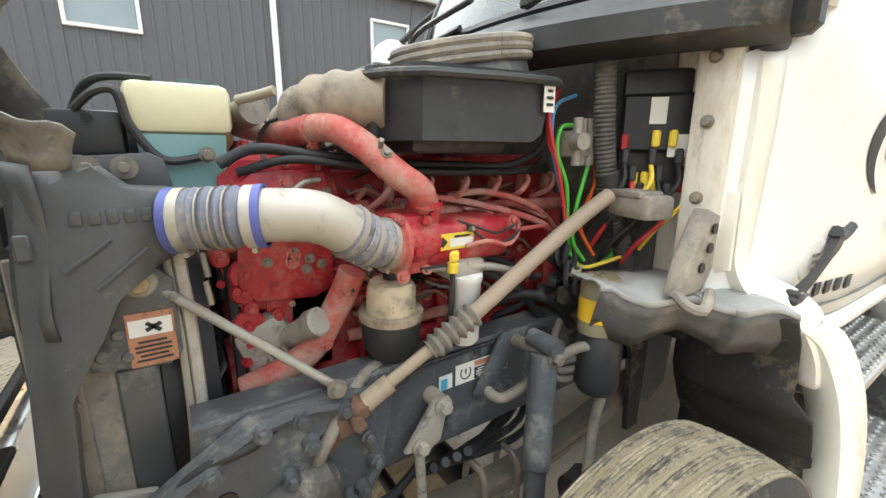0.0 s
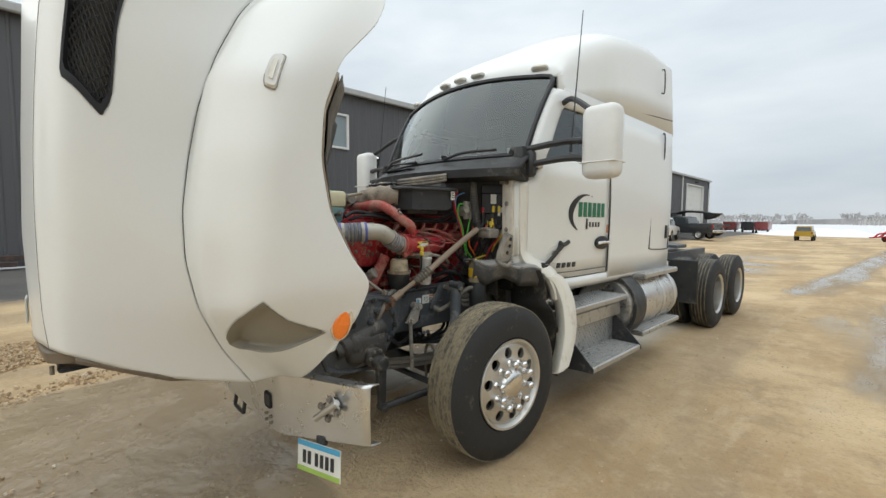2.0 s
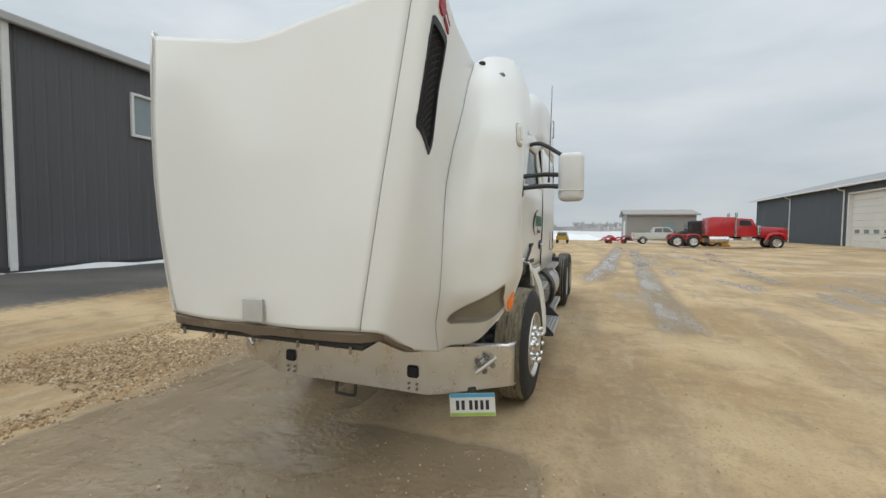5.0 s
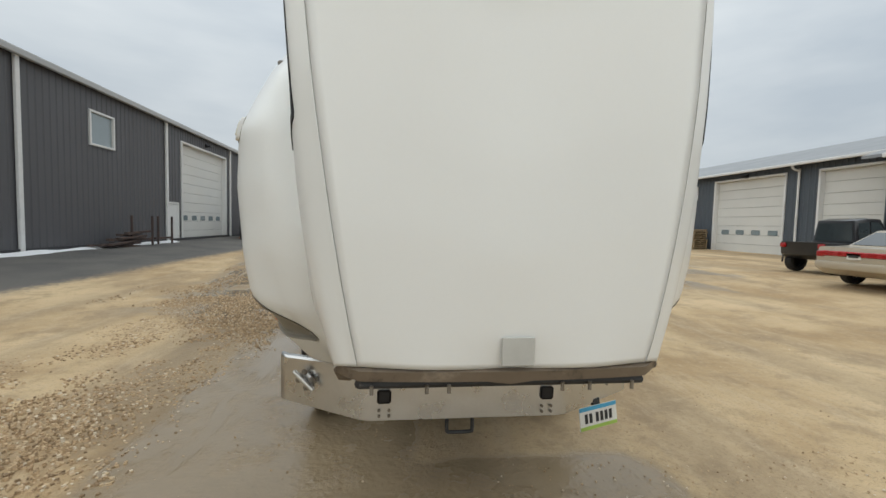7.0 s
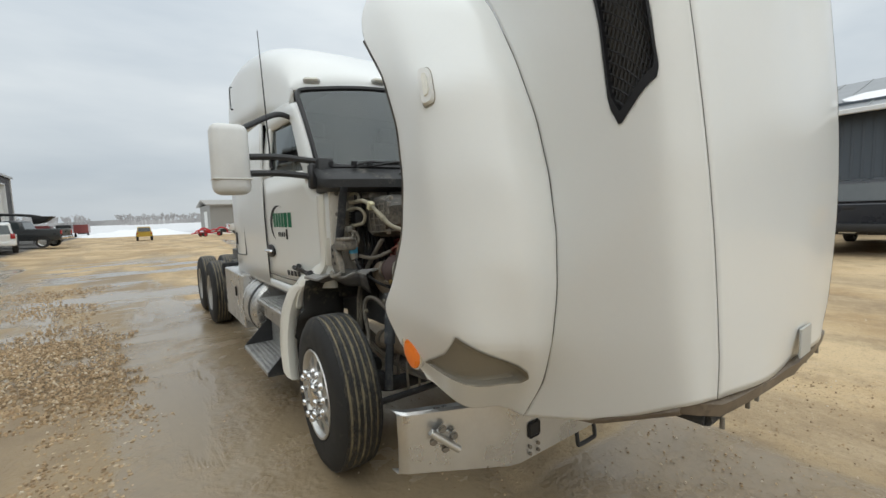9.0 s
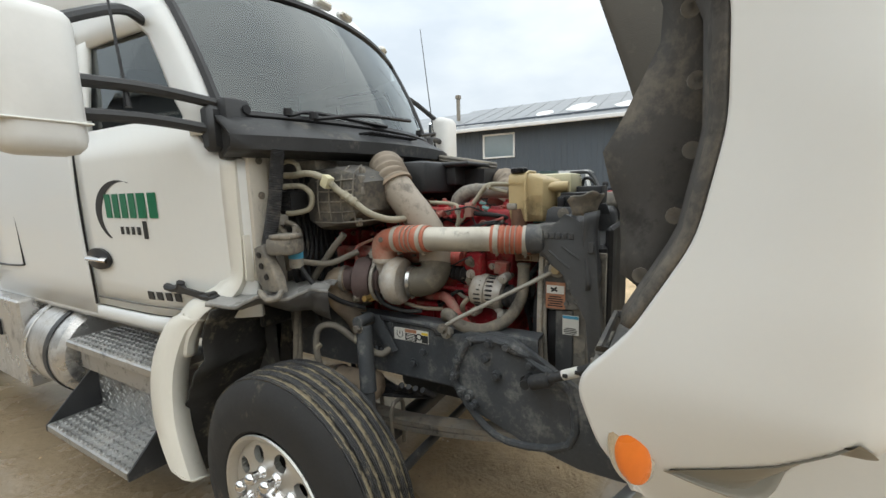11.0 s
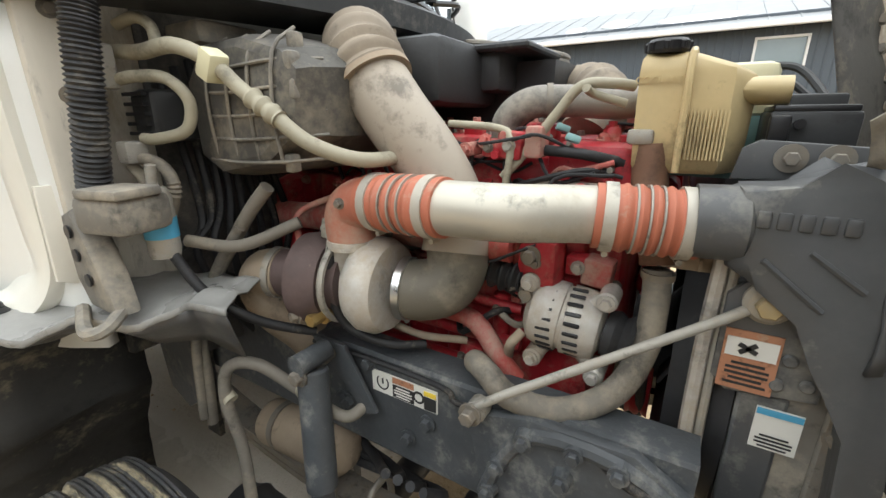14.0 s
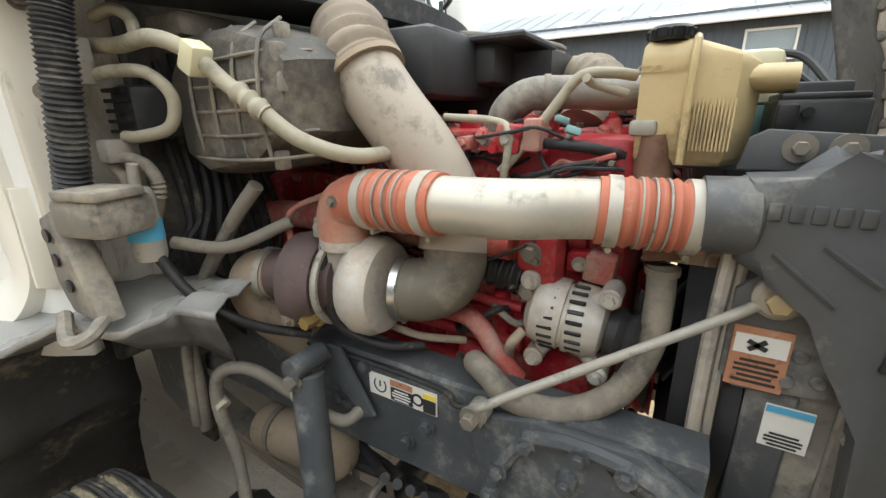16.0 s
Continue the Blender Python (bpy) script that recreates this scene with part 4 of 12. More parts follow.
G_ARCH = [(0.98, 1.082, -1.112), (1.12, 1.162, -1.032), (1.29, 1.217, -0.987), (1.4, 1.226, -1.087), (1.6, 1.232, -1.196), (1.8, 1.239, -1.233), (2.0, 1.251, -1.225), (2.2, 1.259, -1.148), (2.4, 1.244, -0.967), (2.52, 1.212, -0.897), (2.66, 1.152, -0.887)]


def guide_col(table, n, lo=None, hi=None):
    z0 = table[0][0] if lo is None else lo
    z1 = table[-1][0] if hi is None else hi
    out = []
    for i in range(n):
        z = z0 + (z1 - z0) * i / (n - 1)
        x, y = lerp_table(table, z)
        out.append(Vector((x, y, z)))
    # soften the kinks of the straight pieces
    for _ in range(2):
        out = [out[0]] + [(out[i - 1] + out[i] * 2 + out[i + 1]) / 4 for i in range(1, n - 1)] + [out[-1]]
    return out


def sheet_between(cols, per=6):
    """A smooth sheet across guide columns."""
    rows = []
    for i in range(len(cols[0])):
        rows.append(spline([c[i] for c in cols], per))
    return rows


def side_of(rows, s):
    return [[(p.x * s, p.y, p.z) for p in row] for row in rows]


N = 64


def inside(poly, u, v):
    c, j = False, len(poly) - 1
    for i in range(len(poly)):
        (a, b), (d, e) = poly[i], poly[j]
        if (b > v) != (e > v) and u < (d - a) * (v - b) / (e - b) + a:
            c = not c
        j = i
    return c


def surface(cols, u, v):
    """A point on the sheet across guide columns, u across and v up."""
    n = len(cols[0])
    k = v * (n - 1)
    i = min(int(k), n - 2)
    row = [c[i].lerp(c[i + 1], k - i) for c in cols]
    p = [row[0] * 2 - row[1]] + row + [row[-1] * 2 - row[-2]]
    m = len(p) - 3
    j = min(int(u * m), m - 1)
    t = u * m - j
    a, b, c, d = p[j:j + 4]
    return 0.5 * ((2 * b) + (c - a) * t + (2 * a - 5 * b + 4 * c - d) * t * t + (3 * b - a - 3 * c + d) * t ** 3)


def sheet_with_hole(bm, cols, s, holes, nu=40, nv=64, dent=None):
    def at(u, v):
        p = surface(cols, u, v)
        if dent and inside(dent, u, v):
            # a shallow scoop, deepest along its inner part
            d = min(segment_gap(dent, i, u, v) for i in range(len(dent)))
            k = min(1.0, d / 0.02)
            p = p + Vector((-0.022, 0.062, 0.004)) * (k * k * (3 - 2 * k))
        return p
    grid = [[at(i / nu, k / nv) for i in range(nu + 1)] for k in range(nv + 1)]
    vs = [[bm.verts.new((p.x * s, p.y, p.z)) for p in row] for row in grid]
    for k in range(nv):
        for i in range(nu):
            if any(inside(h, (i + 0.5) / nu, (k + 0.5) / nv) for h in holes):
                continue
            bm.faces.new((vs[k][i], vs[k][i + 1], vs[k + 1][i + 1], vs[k + 1][i]))
    bmesh.ops.delete(bm, geom=[v for v in bm.verts if not v.link_faces], context="VERTS")


def lip_width(z):
    """How far the inner lip of the wheel arch reaches back at a height."""
    return min(0.17, -0.03 + 0.38 * max(0.0, z - 1.38))


def segment_gap(poly, i, u, v):
    """Distance of (u, v) from one side of a polygon, heights counted double."""
    a, b, p = (Vector((q[0] * 0.6, q[1] * 1.6)) for q in (poly[i], poly[(i + 1) % len(poly)], (u, v)))
    d = b - a
    t = min(1, max(0, (p - a).dot(d) / d.dot(d)))
    return (p - a - d * t).length


def on_sheet(cols, loop, s, push=0.0, per=5):
    """A closed smooth loop of (u, v) laid on a sheet, pushed inwards by push."""
    out = []
    q = spline([(a, b, 0) for a, b in loop + loop[:1]], per)[:-1] if per > 1 else [Vector((a, b, 0)) for a, b in loop]
    for w in q:
        p = surface(cols, w.x, w.y)
        du = surface(cols, min(1, w.x + 0.01), w.y) - surface(cols, max(0, w.x - 0.01), w.y)
        dv = surface(cols, w.x, min(1, w.y + 0.01)) - surface(cols, w.x, max(0, w.y - 0.01))
        n = du.cross(dv).normalized()
        if n.y > 0 and n.x < 0:
            n = -n
        if n.x < 0 and abs(n.x) > abs(n.y):
            n = -n
        p = p - n * push
        out.append((p.x * s, p.y, p.z))
    return out


def cap_loop(bm, rim, inner, centre=None):
    """Rim to inner loop as a wall, and the inner loop closed by a fan."""
    a = [bm.verts.new(p) for p in rim]
    b = [bm.verts.new(p) for p in inner]
    n = len(a)
    for i in range(n):
        bm.faces.new((a[i], a[(i + 1) % n], b[(i + 1) % n], b[i]))
    c = bm.verts.new(centre if centre is not None else sum((Vector(p) for p in inner), Vector()) / n)
    for i in range(n):
        bm.faces.new((b[i], b[(i + 1) % n], c))


C_SEAM, C_CREST, C_SIDE, C_JOIN = (guide_col(g, N) for g in (G_SEAM, G_CREST, G_SIDE, G_JOIN))
C_FRONT, C_BULGE, C_ARCH = (guide_col(g, N) for g in (G_FRONT, G_BULGE, G_ARCH))
SIDE_COLS = [[p + Vector((0.003, 0.001, 0)) for p in C_SEAM], C_CREST, C_SIDE, [p + Vector((0, -0.003, 0)) for p in C_JOIN]]
FENDER_COLS = [C_JOIN, C_FRONT, C_BULGE, C_ARCH]
quarter = guide_col([(z, 0.32 + 0.04 * (z - 1), -2.085 + 0.03 * (z - 1.4) ** 2) for z in (1.07, 1.3, 1.6, 2.0, 2.4, 2.585)], N)
middle = guide_col(G_MID, N, 1.066, 2.53)
MID_COLS = [[Vector((-p.x, p.y, p.z)) for p in C_SEAM], [Vector((-p.x, p.y, p.z)) for p in quarter], middle, quarter, C_SEAM]
bm = bmesh.new()
sheet_with_hole(bm, MID_COLS, 1, [])
hood = part("hood", bm, white_paint, truck, "white hood tilted forward, its top facing the front", smooth=40, solid=0.012)
hood.location.y = -0.035


def grown(loop, k):
    """A loop of (u, v) scaled about its middle."""
    cu, cv = sum(p[0] for p in loop) / len(loop), sum(p[1] for p in loop) / len(loop)
    return [(cu + (u - cu) * k, cv + (v - cv) * k) for u, v in loop]


def divided(loop, n):
    """A loop with each straight side cut into n."""
    return [(a[0] + (b[0] - a[0]) * k / n, a[1] + (b[1] - a[1]) * k / n) for a, b in zip(loop, loop[1:] + loop[:1]) for k in range(n)]


VENT = divided([(0.353, 0.88), (0.375, 0.888), (0.545, 0.909), (0.562, 0.9), (0.568, 0.846), (0.564, 0.615), (0.555, 0.595), (0.52, 0.56), (0.505, 0.556), (0.3, 0.576), (0.285, 0.59)], 6)
RECESS = [(0.22, 0.122), (0.25, 0.141), (0.657, 0.226), (0.722, 0.168), (0.86, 0.092), (0.30, 0.105)]
MARKER = [(0.615, 0.713), (0.697, 0.709), (0.691, 0.632), (0.612, 0.643)]


def rounded(quad, k=0.22):
    """A quad of (u, v) with its corners cut round."""
    out = []
    for i in range(4):
        c, a, b = quad[i], quad[i - 1], quad[(i + 1) % 4]
        p = [c[j] + (a[j] - c[j]) * k for j in (0, 1)]
        q = [c[j] + (b[j] - c[j]) * k for j in (0, 1)]
        for t in (0.0, 0.33, 0.67, 1.0):
            out.append(tuple((1 - t) ** 2 * p[j] + 2 * t * (1 - t) * c[j] + t * t * q[j] for j in (0, 1)))
    return out


mesh_black = mat("mesh_black", (0.012, 0.013, 0.016), 0.45, vary=0.2, bump=0.0)
recess_grey = mat("recess_grey", (0.27, 0.25, 0.205), 0.5, vary=0.06, scale=3, bump=0.02)
strip_brown = mat("strip_brown", (0.16, 0.125, 0.09), 0.5, vary=0.15, bump=0.05, dirt=(0.3, 0.25, 0.19), dirt_amount=0.4)
for s in (1, -1):
    bm = bmesh.new()
    sheet_with_hole(bm, SIDE_COLS, s, [grown(VENT, 0.99)], 60, 100)
    side = part("hood_side", bm, white_paint, hood, smooth=40, solid=0.012)
    bm = bmesh.new()
    sheet_with_hole(bm, FENDER_COLS, s, [], 130, 190, RECESS)
    fender = part("hood_fender", bm, white_paint, hood, "white wheel-arch fender on the hood", smooth=40, solid=0.014)
    # panel gaps
    for guide in (C_SEAM, C_JOIN):
        bm = bmesh.new()
        tube(bm, [(p.x * s, p.y, p.z) for p in guide[::3]], 0.0009, seg=6, per=2)
        part("panel_gap", bm, mat("gap_dark", (0.16, 0.155, 0.145), 0.8), hood)
    # intake vent: dark diamond mesh in a black surround
    bm = bmesh.new()
    cap_loop(bm, on_sheet(SIDE_COLS, VENT, s, 0.002, 1), on_sheet(SIDE_COLS, VENT, s, 0.045, 1))
    vent = part("intake_vent", bm, mesh_black, side, "black hexagon-mesh intake vent", smooth=30)
    bm = bmesh.new()
    ring = [[bm.verts.new(p) for p in on_sheet(SIDE_COLS, grown(VENT, k), s, d, 1)] for k, d in ((1.025, 0.003), (1.02, -0.005), (0.9, -0.004), (0.89, 0.03))]
    for a, b in zip(ring[:-1], ring[1:]):
        for i in range(len(a)):
            bm.faces.new((a[i], a[(i + 1) % len(a)], b[(i + 1) % len(a)], b[i]))
    part("vent_surround", bm, black_clean, vent, smooth=50)
    bm = bmesh.new()
    for k in range(-14, 30):
        for sl in (1, -1):
            pts = []
            for t in range(41):
                u = 0.28 + 0.3 * t / 40
                v = 0.5 + k * 0.021 + sl * (u - 0.43) * 0.55
                if 0 < v < 1 and inside(VENT, u, v):
                    pts.append((u, v))
            if len(pts) > 2:
                a, b = pts[0], pts[-1]
                p = on_sheet(SIDE_COLS, [a, ((a[0] + b[0]) / 2, (a[1] + b[1]) / 2), b], s, 0.016, 1)
                tube(bm, p, 0.003, seg=4, per=2)
    part("vent_mesh", bm, mat("vent_wire", (0.03, 0.031, 0.034), 0.5, vary=0.2), vent)
    # moulded pocket in the lower fender, its shade put into a dull beige
    bm = bmesh.new()
    rings = []
    for k in (1.0, 0.97, 0.93, 0.88, 0.8, 0.65, 0.5, 0.3, 0.15, 0.04):
        ring = []
        for u, v in divided(grown(RECESS, k), 8):
            d = min(1.0, min(segment_gap(RECESS, i, u, v) for i in range(len(RECESS))) / 0.02) if k < 1 else 0.0
            p = surface(FENDER_COLS, u, v) + Vector((-0.022, 0.062, 0.004)) * (d * d * (3 - 2 * d)) + Vector((0.004, -0.004, 0)) + Vector((0.008, -0.013, 0)) * d
            ring.append(bm.verts.new((p.x * s, p.y, p.z)))
        rings.append(ring)
    for a, b in zip(rings[:-1], rings[1:]):
        for i in range(len(a)):
            bm.faces.new((a[i], a[(i + 1) % len(a)], b[(i + 1) % len(a)], b[i]))
    bm.faces.new(rings[-1])
    pocket = part("fender_pocket", bm, recess_grey, fender, "moulded fender pocket, dull beige for its shade", smooth=50)
    # side marker: bright frame and clear lens
    bm = bmesh.new()
    cap_loop(bm, on_sheet(FENDER_COLS, rounded(MARKER), s, 0.004, 1), on_sheet(FENDER_COLS, rounded(MARKER, 0.3), s, -0.003, 1))
    marker = part("marker_lamp", bm, recess_grey, fender, "clear side marker lamp in a white frame")
    bm = bmesh.new()
    mk = [(u * 0.9 + 0.1 * 0.654, v * 0.92 + 0.08 * 0.674) for u, v in MARKER]
    cap_loop(bm, on_sheet(FENDER_COLS, rounded(mk), s, 0.0, 1), on_sheet(FENDER_COLS, rounded([(u * 0.86 + 0.14 * 0.654, v * 0.9 + 0.1 * 0.674) for u, v in mk], 0.3), s, -0.016, 1))
    part("marker_frame", bm, white_plain, marker, smooth=50)
    bm = bmesh.new()
    mk = [(0.639, 0.694), (0.668, 0.692), (0.664, 0.652), (0.637, 0.659)]
    cap_loop(bm, on_sheet(FENDER_COLS, rounded(mk), s, -0.012, 1), on_sheet(FENDER_COLS, rounded(mk, 0.3), s, -0.019, 1))
    part("lens", bm, amber_lens, marker)
    # round orange turn lamp near the tip
    c = Vector((1.14 * s, -1.097, 1.118))
    nrm = Vector((0.93 * s, -0.32, -0.05)).normalized()
    up = Vector((0.16 * s, 0.2, 1)).normalized()
    up = (up - nrm * up.dot(nrm)).normalized()
    rt = up.cross(nrm)

    def oval(bm, rings):
        loft(bm, [[c + nrm * o + up * (math.cos(t) * h) + rt * (math.sin(t) * w) for t in np.linspace(0, 2 * math.pi, 33)[:-1]] for o, h, w in rings], True, True)
    bm = bmesh.new()
    oval(bm, [(-0.01, 0.085, 0.048), (0.012, 0.085, 0.048), (0.016, 0.078, 0.042)])
    lamp = part("turn_lamp", bm, chrome, fender, "orange oval turn lamp in a chrome ring", smooth=40)
    bm = bmesh.new()
    c = c + up * -0.012
    oval(bm, [(0.01, 0.066, 0.038), (0.024, 0.062, 0.035), (0.03, 0.045, 0.025)])
    part("lens", bm, orange_lens, lamp, smooth=50)
    # wing-shaped badge above the vent, a plain red shape
    bm = bmesh.new()
    cap_loop(bm, on_sheet(SIDE_COLS, [(0.41, 0.972), (0.47, 0.972), (0.485, 0.945), (0.46, 0.928), (0.41, 0.935)], s, 0.0, 3), on_sheet(SIDE_COLS, [(0.41, 0.972), (0.47, 0.972), (0.485, 0.945), (0.46, 0.928), (0.41, 0.935)], s, -0.01, 3))
    badge = part("side_badge", bm, ink_red, side, "small red and chrome badge")
    for k in range(3):
        bm = bmesh.new()
        d = 0.012 * k
        cap_loop(bm, on_sheet(SIDE_COLS, [(0.49, 0.962 - d), (0.56, 0.955 - d), (0.56, 0.949 - d), (0.49, 0.955 - d)], s, 0.0, 1), on_sheet(SIDE_COLS, [(0.49, 0.962 - d), (0.56, 0.955 - d), (0.56, 0.949 - d), (0.49, 0.955 - d)], s, -0.008, 1))
        part("badge_wing", bm, ink_red if k != 1 else chrome, badge)
    # rubber stops on the cowl edge
    bm = bmesh.new()
    cyl(bm, (0.985 * s, -1.24, 2.56), (0.985 * s, -1.24, 2.585), 0.022, seg=12, bevel=0.005)
    part("rubber_stop", bm, rubber, hood)

    # ---- inside of the hood ----
    bm = bmesh.new()
    rows = []
    for k in range(20):
        v = 0.04 + 0.9 * k / 19
        rows.append([(p.x * s, p.y, p.z) for p in (surface(SIDE_COLS, u, v) + Vector((-0.035, 0.02, 0)) for u in np.linspace(0.12, 0.99, 14))])
    patch(bm, rows)
    part("side_liner", bm, liner_dark, hood, "dusty dark felt liner inside the hood", smooth=60, solid=0.01)
    bm = bmesh.new()
    rows = []
    for k in range(24):
        v = 0.04 + 0.88 * k / 23
        rows.append([((p.x - 0.03) * s, p.y + 0.05, p.z) for p in (surface(FENDER_COLS, u, v) for u in np.linspace(0.0, 0.93, 14))])
    patch(bm, rows)
    inner = part("fender_inner", bm, liner_dark if s < 0 else inner_white, hood, "dark moulding inside the fender" if s < 0 else "bare off-white moulding inside the fender", smooth=60, solid=0.01)
    if s < 0:
        for k in range(9):
            z = 1.22 + k * 0.135
            a = lerp_table(G_JOIN, z)
            bm = bmesh.new()
            box(bm, (0, 0, 0), (0.17, 0.06, 0.034), 0.012, Matrix.Translation(((a[0] + 0.1) * s, a[1] + 0.13 + 0.02 * (k % 2), z)) @ Matrix.Rotation(s * radians(22), 4, "Z"), 2)
            part("stiffener_rib", bm, liner_dark, inner, smooth=40)
    else:
        # moulded ribs that run across the hollow of the fender
        for k, z in enumerate((1.37, 1.5, 1.635, 1.775, 1.89, 2.0, 2.12)):
            tilt = 0.1 * (k - 3) / 3
            e = lerp_table(G_ARCH, z)
            path = spline([(e[0] - 0.09, e[1] - 0.055, z - 0.09 * tilt), (e[0] - 0.13, e[1] - 0.17, z), (e[0] - 0.2, e[1] - 0.25, z + 0.4 * tilt), (e[0] - 0.34, e[1] - 0.28, z + tilt)], 4)
            bm = bmesh.new()
            rings = []
            for i, p in enumerate(path):
                p = Vector(p)
                h = 0.021 if 0 < i < len(path) - 1 else 0.012
                d = Vector((-0.75, 0.66, 0)).normalized()
                rings.append([p + d * o + Vector((0, 0, q)) for o, q in ((-0.05, -h), (0.008, -h), (0.02, -h * 0.6), (0.02, h * 0.6), (0.008, h), (-0.05, h))])
            loft(bm, rings, True, True)
            part("stiffener_rib", bm, inner_white, inner, smooth=40)
            bm = bmesh.new()
            cyl(bm, (e[0] - 0.15, e[1] - 0.15, z + 0.06), (e[0] - 0.165, e[1] - 0.137, z + 0.06), 0.011, seg=10, bevel=0.003)
            part("rivet", bm, steel_dirty, inner)
    # lip round the wheel arch and the dark splash shield riveted to it
    bm = bmesh.new()
    rows = []
    for k in range(26):
        z = 1.38 + 0.77 * k / 25 if s > 0 else 1.42 + 0.97 * k / 25
        e = lerp_table(G_ARCH, z)
        if s > 0:
            w = lip_width(z) + 0.01 * noise.noise((z * 7, 2, 0))
            rows.append([(e[0] - 0.008, e[1], z), (e[0] - 0.04, e[1] + 0.1 * w, z), (e[0] - 0.11, e[1] + 0.35 * w, z), (e[0] - 0.2, e[1] + 0.7 * w, z), (e[0] - 0.3, e[1] + w, z)])
        else:
            rows.append([((e[0] - 0.005) * s, e[1], z), ((e[0] - 0.02) * s, e[1] + 0.012, z), ((e[0] - 0.13) * s, e[1] + 0.02, z), ((e[0] - 0.24) * s, e[1] - 0.05, z)])
    patch(bm, rows)
    part("arch_flange", bm, liner_dark if s < 0 else bare_moulding, inner, smooth=60, solid=0.012)
    if s > 0:
        # second sheet, added so the lip is dark seen from outside
        bm = bmesh.new()
        patch(bm, [[(x + 0.016, y + 0.016, z) for x, y, z in row[1:]] for row in rows])
        part("flange_backing", bm, felt_liner, inner, "dark sheet added behind the arch lip", smooth=60, solid=0.004)
    bm = bmesh.new()
    rows = []
    for k in range(14):
        z = 1.46 + (0.64 if s > 0 else 1.0) * k / 13
        e = lerp_table(G_ARCH, z)
        if s > 0:
            w = lip_width(z)
            cut = 0.05 * max(0.0, (z - 2.04) / 0.06) ** 2
            rear = -0.86 + 0.26 * (z - 2.06) - cut
            rows.append([(e[0] - 0.29 - 0.26 * u - 0.02 * math.sin(3 * u), (e[1] + w - 0.01) * (1 - u) + rear * u, z + 0.03 * u) for u in (0.0, 0.25, 0.5, 0.75, 1.0)])
        else:
            w = 0.05 + 0.16 * max(0.0, 1 - abs(z - 1.76) / 0.3)
            rows.append([((e[0] - 0.2) * s, e[1] + 0.02, z), ((e[0] - 0.24) * s, e[1] + 0.02 + w * 0.5, z + 0.01), ((e[0] - 0.28) * s, e[1] + 0.02 + w, z + 0.015)])
    patch(bm, rows)
    shield = part("splash_shield", bm, liner_dark, hood, "dark rubber splash shield along the wheel arch", smooth=60, solid=0.008)
    for k in range(7):
        z = 1.5 + (0.56 if s > 0 else 0.8) * k / 6
        e = lerp_table(G_ARCH, z)
        bm = bmesh.new()
        if s > 0:
            hexbolt(bm, (e[0] - 0.305, e[1] - 0.008 + lip_width(z), z), (-1, 0.3, 0), 0.013, 0.01)
        else:
            hexbolt(bm, ((e[0] - 0.15) * s, e[1] + 0.04, z), (-s, 0.2, 0), 0.012, 0.012)
        part("rivet", bm, steel_dirty, shield)
        if s > 0:
            bm = bmesh.new()
            cyl(bm, (e[0] - 0.012, e[1] - 0.012, z), (e[0] - 0.035, e[1] - 0.01, z), 0.01, seg=10, bevel=0.003)
            part("rivet", bm, black_clean, inner)
    if s > 0:
        # bare moulded plate with rivets that closes the lamp pocket on its inner side
        bm = bmesh.new()
        slab(bm, [(-1.36, 1.17), (-1.12, 1.165), (-1.07, 1.12), (-1.03, 0.98), (-1.09, 0.945), (-1.36, 0.935), (-1.39, 1.0)], 0.012, "x", 0.606, 0.004)
        plate = part("pocket_plate", bm, inner_white, hood, "dirty off-white moulded plate with rivets", smooth=40)
        for y, z in ((-1.27, 1.14), (-1.275, 1.07), (-1.27, 1.0), (-1.1, 1.03)):
            bm = bmesh.new()
            cyl(bm, (0.607, y, z), (0.592, y, z), 0.014, seg=12, bevel=0.004)
            part("rivet", bm, steel_dirty, plate)
    # lower black bucket behind the pocket
    bm = bmesh.new()
    box(bm, (0.8 * s, -1.13, 1.13), (0.34, 0.24, 0.28), 0.035, seg=2)
    box(bm, (0.8 * s, -1.0, 1.13), (0.28, 0.05, 0.2), 0.02)
    bucket = part("lamp_bucket", bm, dusty_plastic, hood, "dusty black plastic bucket behind the lamp pocket", smooth=35)
    for k in range(3):
        bm = bmesh.new()
        box(bm, ((0.72 + 0.08 * k) * s, -0.972, 1.13), (0.014, 0.012, 0.16), 0.004)
        part("bucket_rib", bm, dusty_plastic, bucket)
    bm = bmesh.new()
    lip_loop = [(0.625 * s, -1.255, 1.272), (0.975 * s, -1.255, 1.272), (0.975 * s, -1.002, 1.272), (0.625 * s, -1.002, 1.272)]
    tube(bm, lip_loop + lip_loop[:1], 0.013, seg=6, per=1, smooth=False)
    part("bucket_lip", bm, dusty_plastic, bucket, smooth=50)
    # latch plate with hinge bits at the top
    bm = bmesh.new()
    box(bm, (1.04 * s, -1.12, 2.5), (0.16, 0.22, 0.03), 0.008)
    cyl(bm, (1.0 * s, -1.0, 2.44), (1.12 * s, -1.0, 2.44), 0.04, seg=14)
    cyl(bm, (0.98 * s, -1.2, 2.4), (0.98 * s, -1.2, 2.5), 0.02, seg=10)
    part("latch_plate", bm, grey_plastic, inner, smooth=40)
    bm = bmesh.new()
    tube(bm, [(1.08 * s + 0.02 * math.cos(t), -1.06 + 0.02 * math.sin(t), 2.36 + 0.004 * t) for t in np.linspace(0, 30, 60)], 0.004, seg=6, per=1, smooth=False)
    part("latch_spring", bm, steel_dirty, inner)
